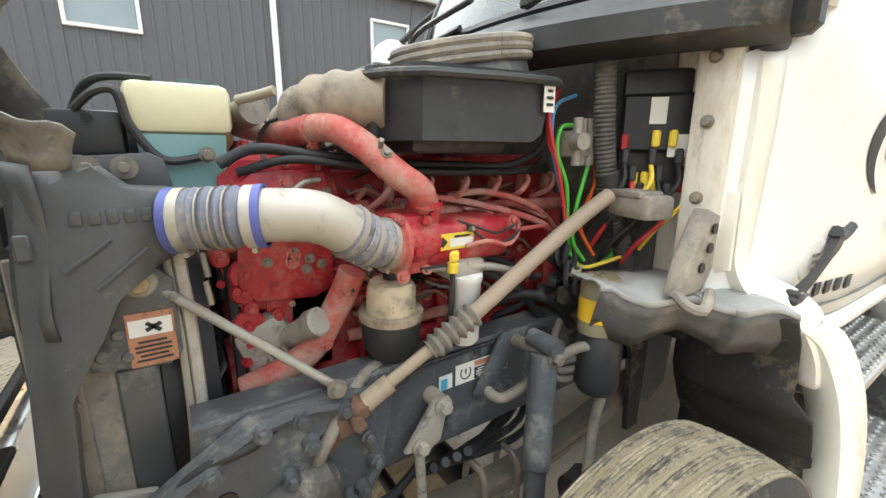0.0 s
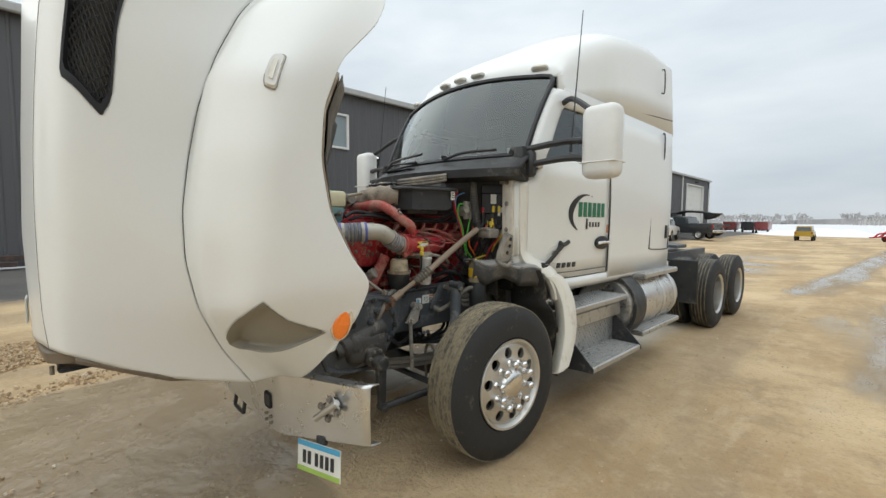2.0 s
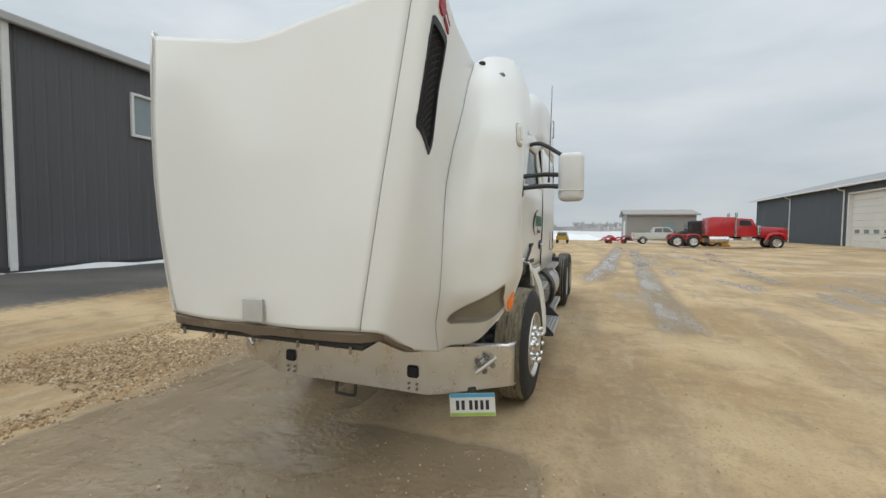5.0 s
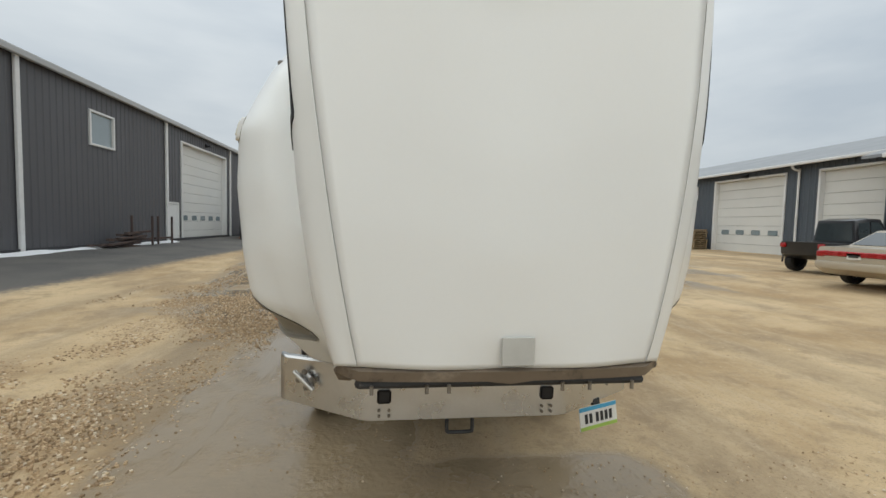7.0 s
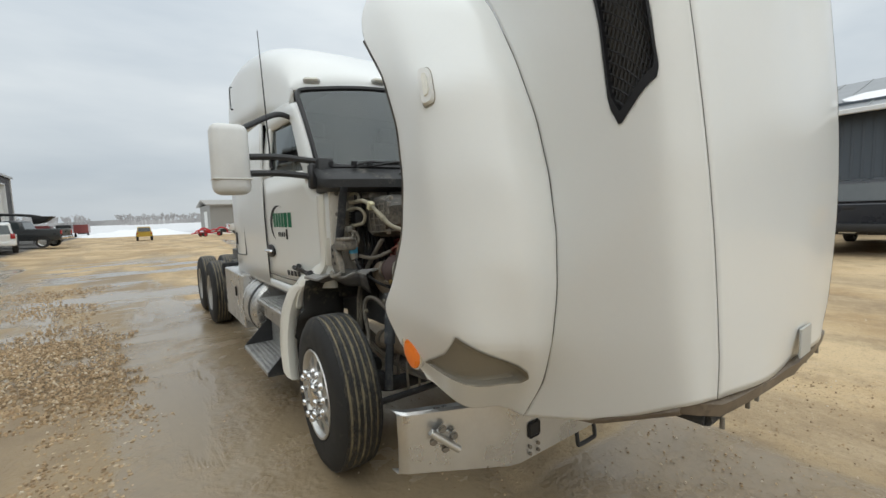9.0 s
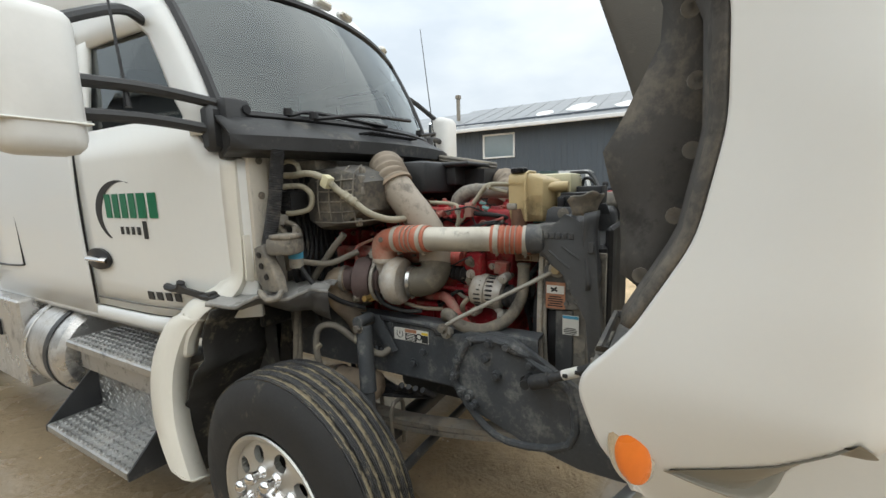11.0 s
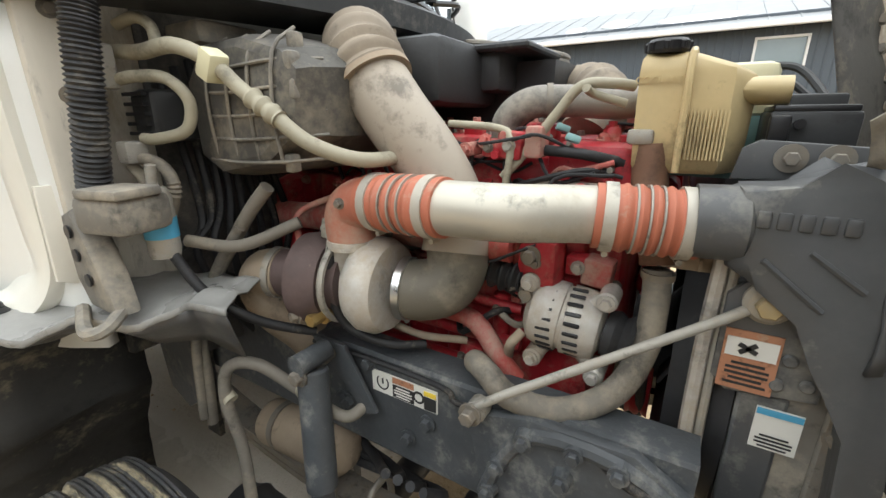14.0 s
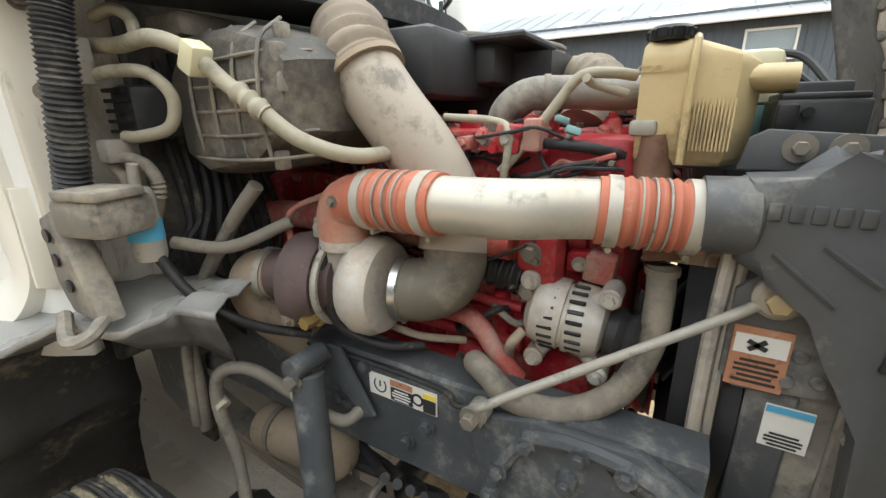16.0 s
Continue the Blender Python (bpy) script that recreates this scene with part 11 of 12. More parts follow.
for pts, r in (([(-0.55, 0.22, 1.5), (-0.57, 0.29, 1.42), (-0.6, 0.42, 1.25), (-0.62, 0.5, 1.15), (-0.62, 0.52, 0.9), (-0.62, 0.54, 0.75)], 0.017), ([(-0.58, 0.3, 1.4), (-0.6, 0.38, 1.3), (-0.62, 0.46, 1.17), (-0.64, 0.5, 1.05), (-0.64, 0.54, 0.78)], 0.014), ([(-0.66, 0.4, 1.37), (-0.6, 0.28, 1.36), (-0.5, 0.18, 1.41)], 0.015)):
    pipe("drain_hose", pts, r, hose_dusty, hoses, 12)
cond = pipe("wiring_conduit", [(-0.77, 0.38, 1.9), (-0.785, 0.385, 1.8), (-0.795, 0.4, 1.67), (-0.8, 0.44, 1.53), (-0.8, 0.48, 1.42)], ribs(0.03, 52, 0.0028), fan_black, truck, 16, "black corrugated wiring conduit", 50)
filt = mk("blue_band_filter", cast_grey, truck, lambda bm: (lathe(bm, [(0, 0), (0.03, 0.005), (0.033, 0.02), (0.033, 0.14), (0.025, 0.16), (0, 0.162)], (-0.725, 0.37, 1.35), (0, 0, 1), 20), cyl(bm, (-0.725, 0.37, 1.51), (-0.725, 0.36, 1.56), 0.011, seg=10)), "small grey drier can with a blue band")
mk("blue_band", label_blue, filt, lambda bm: lathe(bm, [(0.0345, 0.05), (0.0345, 0.095)], (-0.725, 0.37, 1.35), (0, 0, 1), 20))
pipe("drier_cable", [(-0.72, 0.35, 1.36), (-0.7, 0.3, 1.28), (-0.66, 0.24, 1.22), (-0.6, 0.2, 1.17), (-0.52, 0.14, 1.13)], 0.012, wire_black, filt, 10)
bx("grey_module", (-0.79, 0.36, 1.47), (0.12, 0.13, 0.08), grey_plastic, cond, 0.018, (0, 0, 15), "dusty grey plastic junction box")
bx("module_lid", (-0.8, 0.34, 1.515), (0.1, 0.11, 0.02), grey_plastic, cond, 0.006, (0, 0, 15))
for k in range(8):
    pipe("back_cable", [(-0.3 - 0.04 * k, 0.55, 1.9 - 0.02 * k), (-0.35 - 0.03 * k, 0.5, 1.6 - 0.03 * k), (-0.3 - 0.05 * k, 0.48, 1.3), (-0.45, 0.52, 1.0)], 0.011, wire_black, cond, 8)

# small lines, looms and bolts over both flanks of the engine
rc = random.Random(21)
for s in (1, -1):
    for k in range(24):
        z = rc.choice((1.19, 1.24, 1.3, 1.38, 1.44, 1.5))
        x = s * (0.262 if z < 1.27 else 0.24 if z < 1.48 else 0.21)
        y = rc.uniform(-0.3, 0.36)
        ln = rc.choice((-1, 1)) * rc.uniform(0.08, 0.22)
        out, dz = rc.uniform(0.02, 0.055), rc.uniform(-0.09, 0.05)
        pipe(rc.choice(("fuel_line", "sensor_lead", "coolant_line")), [(x, y, z), (x + s * out, y + ln * 0.2, z + 0.01), (x + s * out * 1.1, y + ln * 0.7, z + dz), (x, y + ln, z + dz)], rc.choice((0.004, 0.005, 0.007, 0.009)), rc.choice((wire_black, wire_black, dusty_red, hose_dusty, engine_red)), engine, 7, per=4)
    for z, x, step in ((1.27, 0.25, 0.075), (1.475, 0.23, 0.11)):
        for k in range(int(0.86 / step)):
            bolt((s * x, -0.38 + k * step, z), (s, 0, 0), engine, 0.011, 0.012, rc.choice((engine_red, dusty_red, steel_dirty)))
    for k in range(5):
        y, z = rc.uniform(-0.3, 0.35), rc.uniform(1.3, 1.45)
        plug = bx("sensor_plug", (s * 0.25, y, z), (0.045, 0.03, 0.028), rc.choice((black_plastic, grey_plastic)), engine, 0.006, (0, 0, rc.uniform(-20, 20)))
    for k in range(4):
        y = -0.2 + 0.16 * k
        mk("lifting_boss", engine_red, engine, lambda bm, y=y, s=s: (cyl(bm, (s * 0.22, y, 1.34), (s * 0.275, y, 1.34), 0.03, 0.024, seg=16, bevel=0.004), hexbolt(bm, (s * 0.275, y, 1.34), (s, 0, 0), 0.014, 0.012)))
# bolts round the front cover
for y, z in ((-0.5, 1.2), (-0.42, 1.17), (-0.35, 1.2), (-0.52, 1.3), (-0.52, 1.42), (-0.35, 1.52), (-0.43, 1.56)):
    bolt((0.255, y, z), (1, 0, 0), engine, 0.012, 0.014, engine_red)

# ---- small fittings over the engine: bolts, casting bosses, wires, thin lines ----


def engine_clutter():
    """Bolts, bosses and thin lines laid on the red castings where they can be reached from the sides and above."""
    verts, polys = [], []
    for ob in bpy.data.objects:
        if ob.type == "MESH" and ob.data.materials and ob.data.materials[0] in (engine_red, dusty_red) and (ob == engine or ob.parent == engine):
            base = len(verts)
            verts += [v.co.copy() for v in ob.data.vertices]
            polys += [[base + i for i in p.vertices] for p in ob.data.polygons]
    tree = BVHTree.FromPolygons(verts, polys)
    rs = random.Random(23)
    shapes = []
    for r, h, washer, material in ((0.009, 0.009, True, steel_dirty), (0.011, 0.012, False, engine_red), (0.007, 0.02, False, steel_dirty), (0.012, 0.008, True, dusty_red)):
        bm = bmesh.new()
        hexbolt(bm, (0, 0, 0), (0, 0, 1), r, h, washer)
        me = bpy.data.meshes.new("engine_bolt")
        bm.to_mesh(me)
        bm.free()
        me.materials.append(material)
        shapes.append(me)

    def fix(origin, way, lean):
        at, normal, _, _ = tree.ray_cast(Vector(origin), Vector(way))
        if at is None or normal.dot(Vector(way)) > -lean:
            return None
        return at, normal
    for s in (1, -1):
        placed = 0
        for _ in range(260):
            got = fix((s * 1.1, rs.uniform(-0.62, 0.32), rs.uniform(1.1, 1.64)), (-s, 0, 0), 0.75)
            if got and placed < 75:
                o = new("engine_bolt", shapes[rs.randrange(4)])
                o.parent = engine
                o.matrix_local = Matrix.Translation(got[0]) @ got[1].to_track_quat("Z", "Y").to_matrix().to_4x4()
                placed += 1
        for k in range(15):
            y, z = rs.uniform(-0.58, 0.05), rs.uniform(1.18, 1.62)
            pts = []
            for _ in range(rs.randrange(4, 8)):
                got = fix((s * 1.1, y, z), (-s, 0, 0), 0.2)
                if got:
                    p = got[0] + Vector((s * rs.uniform(0.008, 0.03), 0, 0))
                    if not pts or (p - pts[-1]).length < 0.16:
                        pts.append(p)
                y += rs.uniform(0.03, 0.09)
                z = min(1.63, max(1.12, z + rs.uniform(-0.05, 0.045)))
            if len(pts) > 2:
                thin = rs.random()
                pipe("engine_wire" if thin < 0.6 else "fuel_line", [tuple(p) for p in pts], 0.0038 if thin < 0.6 else 0.0065, wire_black if thin < 0.6 else dusty_red if thin < 0.8 else cast_grey, engine, 7, per=4)
    placed = 0
    for _ in range(160):
        got = fix((rs.uniform(-0.3, 0.34), rs.uniform(-0.6, 0.3), 2.1), (0, 0, -1), 0.75)
        if got and placed < 60:
            o = new("engine_bolt", shapes[rs.randrange(4)])
            o.parent = engine
            o.matrix_local = Matrix.Translation(got[0]) @ got[1].to_track_quat("Z", "Y").to_matrix().to_4x4()
            placed += 1
    for k in range(10):
        x, y = rs.uniform(-0.28, 0.2), rs.uniform(-0.6, -0.1)
        pts = []
        for _ in range(6):
            got = fix((x, y, 2.1), (0, 0, -1), 0.2)
            if got:
                p = got[0] + Vector((0, 0, rs.uniform(0.008, 0.03)))
                if not pts or (p - pts[-1]).length < 0.15:
                    pts.append(p)
            x += rs.uniform(-0.05, 0.05)
            y += rs.uniform(0.04, 0.09)
        if len(pts) > 2:
            pipe("engine_wire", [tuple(p) for p in pts], 0.0045, wire_black, engine, 7, per=4)


engine_clutter()

# ---- parked vehicles and loose things round the yard ----
def paint(name, c, **k):
    return mat(name, c, 0.3, vary=0.04, scale=1.5, bump=0.0, coat=0.5, dirt=(0.34, 0.28, 0.2), dirt_amount=0.22, dirt_scale=2, rough_vary=0.05, **k)


champagne, silver, navy, black_car = paint("paint_champagne", (0.42, 0.36, 0.27)), paint("paint_silver", (0.5, 0.5, 0.48)), paint("paint_navy", (0.015, 0.018, 0.026)), paint("paint_black", (0.014, 0.014, 0.016))
mustard, red_truck, white_car, charcoal = paint("paint_mustard", (0.42, 0.28, 0.03)), paint("paint_red", (0.42, 0.012, 0.02)), paint("paint_white", (0.72, 0.72, 0.7)), paint("paint_charcoal", (0.03, 0.033, 0.036))
loader_yellow, loader_orange, bin_green = paint("loader_yellow", (0.6, 0.3, 0.025)), paint("loader_orange", (0.6, 0.3, 0.04)), paint("bin_green", (0.012, 0.11, 0.07))
pallet_wood = mat("pallet_wood", (0.4, 0.3, 0.18), 0.85, vary=0.25, scale=5, bump=0.3, random_tint=0.5, stretch=(1, 0.2, 1))
car_glass = mat("car_glass", (0.035, 0.045, 0.048), 0.06, vary=0.1, bump=0.0, coat=1.0, rough_vary=0.02)
tail_red = mat("tail_red", (0.35, 0.01, 0.012), 0.25, vary=0.1, bump=0.0, coat=0.6)
cab_dark = mat("cab_dark", (0.03, 0.036, 0.036), 0.45, vary=0.15)
cab_grey = mat("cab_grey", (0.11, 0.12, 0.115), 0.5, vary=0.1)
trim_black = mat("trim_black", (0.02, 0.02, 0.021), 0.6, vary=0.2, bump=0.1)


def road_wheel(parent, x, y, z, r, w, side, rim_mat):
    bm = bmesh.new()
    lathe(bm, [(r * 0.62, -w / 2), (r * 0.9, -w / 2), (r, -w * 0.36), (r, w * 0.36), (r * 0.9, w / 2), (r * 0.62, w / 2)], (x, y, z), (0, 1, 0), 28)
    t = part("wheel", bm, rubber, parent, smooth=40)
    bm = bmesh.new()
    o = side * w * 0.36
    lathe(bm, [(r * 0.64, o * 0.2), (r * 0.64, o * 1.2), (r * 0.56, o * 1.1), (r * 0.5, o * 0.8), (r * 0.2, o * 0.9), (r * 0.16, o * 1.1), (0.001, o * 1.1)], (x, y, z), (0, 1, 0), 20)
    for k in range(5):
        a = k * 1.2566
        box(bm, (x + math.cos(a) * r * 0.35, y + o, z + math.sin(a) * r * 0.35), (r * 0.16, 0.03, r * 0.42), 0.006, None)
    part("rim", bm, rim_mat, t, smooth=40)


def prism(name, poly, w, material, parent, bevel=0.05, tuck=0.0, label=""):
    """A side outline (x, z) given width w across y; tuck narrows it towards its top."""
    bm = bmesh.new()
    slab(bm, poly, w, "y", -w / 2, bevel)
    if tuck:
        z0, z1 = min(p[1] for p in poly), max(p[1] for p in poly)
        for v in bm.verts:
            v.co.y *= 1 - tuck * (v.co.z - z0) / (z1 - z0)
    return part(name, bm, material, parent, label, smooth=35)


def vehicle(name, label, at, heading, body, cabin, width, material, wheels, r, panes, rear_x, rear_z, plate=True, tail=True, group="", cab_tuck=0.16, rim=None, cat="car"):
    v = thing(name, label, cat, group)
    v.matrix_world = pose(at[0], at[1], ground_z(at[0], at[1]), 0, 0, heading)
    prism("body", body, width, material, v, 0.07)
    prism("cabin", cabin, width * 0.9, material, v, 0.05, cab_tuck)
    z0, z1 = min(p[1] for p in cabin), max(p[1] for p in cabin)
    for poly in panes:
        for s in (1, -1):
            bm = bmesh.new()
            ring = []
            for x, z in poly:
                y = s * (width * 0.45 * (1 - cab_tuck * (z - z0) / (z1 - z0)) + 0.006)
                ring.append((x, y, z))
            vs = [bm.verts.new(p) for p in ring]
            bm.faces.new(vs)
            part("side_window", bm, car_glass, v, solid=0.02)
    # screens front and back, laid on the slopes of the cabin
    for (xa, za), (xb, zb), nm in ((cabin[0], cabin[1], "rear_window"), (cabin[-1], cabin[-2], "windshield")):
        bm = bmesh.new()
        rows = []
        sgn = -1 if nm == "rear_window" else 1
        for t in (0.1, 0.88):
            x, z = xa + (xb - xa) * t, za + (zb - za) * t
            hw = width * 0.45 * (1 - cab_tuck * (z - z0) / (z1 - z0)) - 0.09
            rows.append([(x + sgn * 0.014, -hw, z + 0.004), (x + sgn * 0.02, 0, z + 0.004), (x + sgn * 0.014, hw, z + 0.004)])
        patch(bm, rows)
        part(nm, bm, car_glass, v, solid=0.012)
    for x in wheels:
        for s in (1, -1):
            road_wheel(v, x, s * (width / 2 - 0.1), r, r, 0.24, s, rim or bright_alu)
            bm = bmesh.new()
            tube(bm, [(x + (r + 0.06) * math.cos(a), s * (width / 2 + 0.004), r + (r + 0.06) * math.sin(a)) for a in np.linspace(-0.15, math.pi + 0.15, 14)], 0.03, seg=6, per=1, smooth=False)
            part("wheel_arch", bm, trim_black, v, smooth=50)
    if tail:
        for s in (1, -1):
            bm = bmesh.new()
            box(bm, (rear_x, s * (width / 2 - 0.13), rear_z), (0.08, 0.2, 0.3 if rear_z > 0.95 else 0.16), 0.03, seg=2)
            part("tail_lamp", bm, tail_red, v, smooth=40)
    if plate:
        bm = bmesh.new()
        box(bm, (rear_x - 0.03, 0, rear_z - 0.03 if rear_z < 0.95 else 0.62), (0.02, 0.31, 0.15), 0.004)
        p = part("number_plate", bm, paper_white, v)
        bm = bmesh.new()
        box(bm, (rear_x - 0.042, 0, rear_z - 0.03 if rear_z < 0.95 else 0.62), (0.004, 0.22, 0.06))
        part("plate_bar", bm, ink_black, p)
    return v


def bumper_bar(v, x, w, z, h, material):
    bm = bmesh.new()
    box(bm, (x, 0, z), (0.16, w, h), 0.05, seg=2)
    part("bumper", bm, material, v, smooth=40)


# champagne sedan, tail towards the yard
sedan = vehicle("sedan", "champagne four-door sedan parked with its tail outward", (13.15, 5.05), 0,
                [(-2.5, 0.42), (-2.52, 0.72), (-2.45, 0.98), (-1.55, 1.02), (0.9, 0.98), (2.2, 0.82), (2.48, 0.62), (2.46, 0.32), (-2.3, 0.28)],
                [(-1.75, 1.0), (-1.0, 1.42), (-0.3, 1.47), (0.35, 1.42), (1.15, 0.97)], 1.86, champagne, (-1.45, 1.4), 0.32,
                [[(-1.3, 1.05), (-0.95, 1.34), (-0.35, 1.38), (-0.35, 1.05)], [(-0.28, 1.05), (-0.28, 1.38), (0.3, 1.34), (0.85, 1.05)]], -2.5, 0.8)
bm = bmesh.new()
box(bm, (-2.515, 0, 0.82), (0.05, 1.5, 0.13), 0.02)
part("tail_strip", bm, tail_red, sedan)
bumper_bar(sedan, -2.5, 1.8, 0.52, 0.2, champagne)


def pickup(label, at, heading, material, group="", bumper_mat=None, cover=False):
    v = vehicle("pickup_truck", label, at, heading,
                [(-2.85, 0.62), (-2.88, 1.28), (-0.9, 1.3), (1.2, 1.28), (2.55, 1.2), (2.85, 1.05), (2.86, 0.55), (-2.7, 0.5)],
                [(-0.95, 1.26), (-0.75, 1.85), (-0.3, 1.93), (0.75, 1.9), (1.55, 1.25)], 1.98, material, (-1.85, 1.85), 0.39,
                [[(-0.7, 1.34), (-0.62, 1.78), (0.1, 1.83), (0.1, 1.34)], [(0.17, 1.34), (0.17, 1.83), (0.72, 1.8), (1.2, 1.34)]], -2.88, 1.05, group=group, cat="pickup")
    bumper_bar(v, -2.95, 1.95, 0.68, 0.2, bumper_mat or chrome)
    bumper_bar(v, 2.88, 1.95, 0.62, 0.24, bumper_mat or chrome)
    # black sheet standing in for the shaded load bed hollow, and tailgate
    bm = bmesh.new()
    box(bm, (-1.9, 0, 1.305), (1.75, 1.6, 0.03), 0.01)
    part("bed_floor", bm, trim_black, v)
    bm = bmesh.new()
    box(bm, (-2.89, 0, 1.0), (0.04, 1.52, 0.5), 0.02)
    gate = part("tailgate", bm, material, v)
    bm = bmesh.new()
    box(bm, (-2.915, 0, 1.15), (0.02, 0.22, 0.07), 0.008)
    part("handle", bm, trim_black, gate)
    for s in (1, -1):
        bm = bmesh.new()
        box(bm, (1.25, s * 1.12, 1.4), (0.1, 0.22, 0.2), 0.04)
        part("door_mirror", bm, trim_black, v)
    return v


pickup("silver crew-cab pickup with chrome rear bumper", (13.7, 2.3), 2, silver, "pickups by the office")
pickup("dark navy crew-cab pickup parked by the office", (14.7, -0.35), -2, navy, "pickups by the office", trim_black)
pickup("mustard-yellow dirty pickup parked by the office", (15.1, -3.5), 0, mustard, "pickups by the office", trim_black)
pickup("silver-white dirty crew-cab pickup standing far across the yard", (8.9, 49.3), 0, silver)
pickup("dark charcoal pickup beside the grey shop", (-9.1, 38.4), 168, charcoal)

suv = vehicle("suv", "dirty white sport-utility car beside the grey shop", (-9.0, 33.0), 99,
              [(-2.4, 0.45), (-2.42, 1.05), (1.0, 1.08), (2.2, 1.0), (2.42, 0.75), (2.4, 0.4)],
              [(-2.36, 1.05), (-2.15, 1.7), (-1.7, 1.8), (0.3, 1.76), (1.1, 1.06)], 1.9, white_car, (-1.45, 1.45), 0.37,
              [[(-2.0, 1.15), (-1.9, 1.6), (-1.0, 1.66), (-1.0, 1.15)], [(-0.9, 1.15), (-0.9, 1.66), (0.2, 1.62), (0.7, 1.15)]], -2.42, 1.0)
bumper_bar(suv, -2.42, 1.85, 0.58, 0.24, white_car)

# black open utility vehicle with knobbly tyres
utv = vehicle("utility_vehicle", "black off-road utility vehicle with cargo bed", (14.6, 8.5), 0,
              [(-1.6, 0.6), (-1.62, 1.02), (-0.4, 1.02), (-0.3, 0.95), (1.0, 1.0), (1.55, 0.85), (1.6, 0.45), (-1.4, 0.45)],
              [(-0.45, 1.0), (-0.4, 1.75), (0.0, 1.84), (0.55, 1.82), (1.05, 1.0)], 1.55, black_car, (-1.05, 1.1), 0.36,
              [[(-0.32, 1.08), (-0.3, 1.68), (0.1, 1.72), (0.1, 1.08)], [(0.16, 1.08), (0.16, 1.72), (0.5, 1.7), (0.8, 1.08)]], -1.62, 0.9, plate=False, rim=trim_black, cat="utility vehicle")


def wheel_loader(label, at, heading, material, scale=1.0):
    v = thing("wheel_loader", label, "loader")
    v.matrix_world = pose(at[0], at[1], ground_z(at[0], at[1]), 0, 0, heading) @ Matrix.Scale(scale, 4)
    prism("counterweight", [(-2.6, 0.7), (-2.65, 1.2), (-2.45, 1.38), (-0.6, 1.5), (-0.4, 0.6)], 2.2, material, v, 0.08)
    prism("front_frame", [(-0.4, 0.55), (-0.4, 1.1), (1.6, 1.2), (1.9, 0.6)], 0.9, material, v, 0.05)
    prism("cab", [(-1.3, 1.4), (-1.2, 3.0), (-1.05, 3.1), (0.25, 3.15), (0.4, 3.0), (0.5, 1.3), (-0.4, 1.3)], 1.5, cab_dark, v, 0.05, 0.08)
    prism("engine_cover", [(-2.45, 1.3), (-2.42, 1.62), (-1.9, 1.86), (-1.25, 1.9), (-1.25, 1.3)], 1.5, cab_dark, v, 0.08, 0.1)
    for nm, c, s_ in (("rear_window", (-1.275, 0, 2.42), (0.03, 1.24, 0.98)), ("windshield", (0.45, 0, 2.35), (0.06, 1.15, 1.1))):
        bm = bmesh.new()
        box(bm, c, s_, 0.01)
        part(nm, bm, car_glass, v)
    for s in (1, -1):
        bm = bmesh.new()
        box(bm, (-0.3, s * 0.735, 2.45), (1.05, 0.03, 1.0), 0.01)
        part("side_window", bm, car_glass, v)
        bm = bmesh.new()
        box(bm, (-1.1, s * 0.9, 2.8), (0.06, 0.22, 0.35), 0.02)
        part("mirror", bm, trim_black, v)
        bm = bmesh.new()
        tube(bm, [(0.4, s * 0.45, 1.5), (1.6, s * 0.45, 1.3), (2.5, s * 0.45, 0.5)], 0.1, seg=8)
        part("lift_arm", bm, material, v, smooth=40)
        for x in (-1.7, 1.25):
            road_wheel(v, x, s * 1.0, 0.68, 0.68, 0.5, s, material)
        bm = bmesh.new()
        box(bm, (-2.66, s * 0.85, 1.05), (0.04, 0.2, 0.12), 0.01)
        part("tail_lamp", bm, tail_red, v)
    bm = bmesh.new()
    box(bm, (-2.64, 0, 1.0), (0.05, 0.9, 0.3), 0.02)
    part("grille", bm, trim_black, v)
    prism("bucket", [(2.3, 0.1), (2.25, 0.9), (2.45, 1.0), (3.2, 0.12), (3.2, 0.06)], 2.5, material, v, 0.03)
    return v


wheel_loader("yellow wheel loader with glazed black cab", (-10.2, 28.6), 104, loader_yellow, 0.95)
wheel_loader("orange-yellow wheel loader behind the red tractor", (11.6, 44.5), 8, loader_orange, 0.82)

# red long-nosed tractor standing side-on
semi = thing("red_tractor", "red long-nosed highway tractor with sleeper", "truck")
semi.matrix_world = pose(12.9, 40.0, 0.06, 0, 0, 0)
prism("sleeper", [(-1.6, 1.0), (-1.62, 2.62), (-1.3, 2.74), (0.4, 2.7), (0.45, 1.0)], 2.2, red_truck, semi, 0.07)
prism("cab", [(0.48, 1.0), (0.48, 2.55), (0.8, 2.62), (1.7, 2.55), (1.98, 1.95), (2.1, 1.0)], 2.1, red_truck, semi, 0.06, 0.06)
prism("nose", [(2.1, 1.05), (2.1, 1.9), (4.0, 1.8), (4.3, 1.7), (4.35, 0.75), (3.9, 0.7)], 1.5, red_truck, semi, 0.1)
prism("chassis", [(-4.6, 0.85), (-4.6, 1.1), (4.0, 1.1), (4.0, 0.85)], 0.9, trim_black, semi, 0.03)
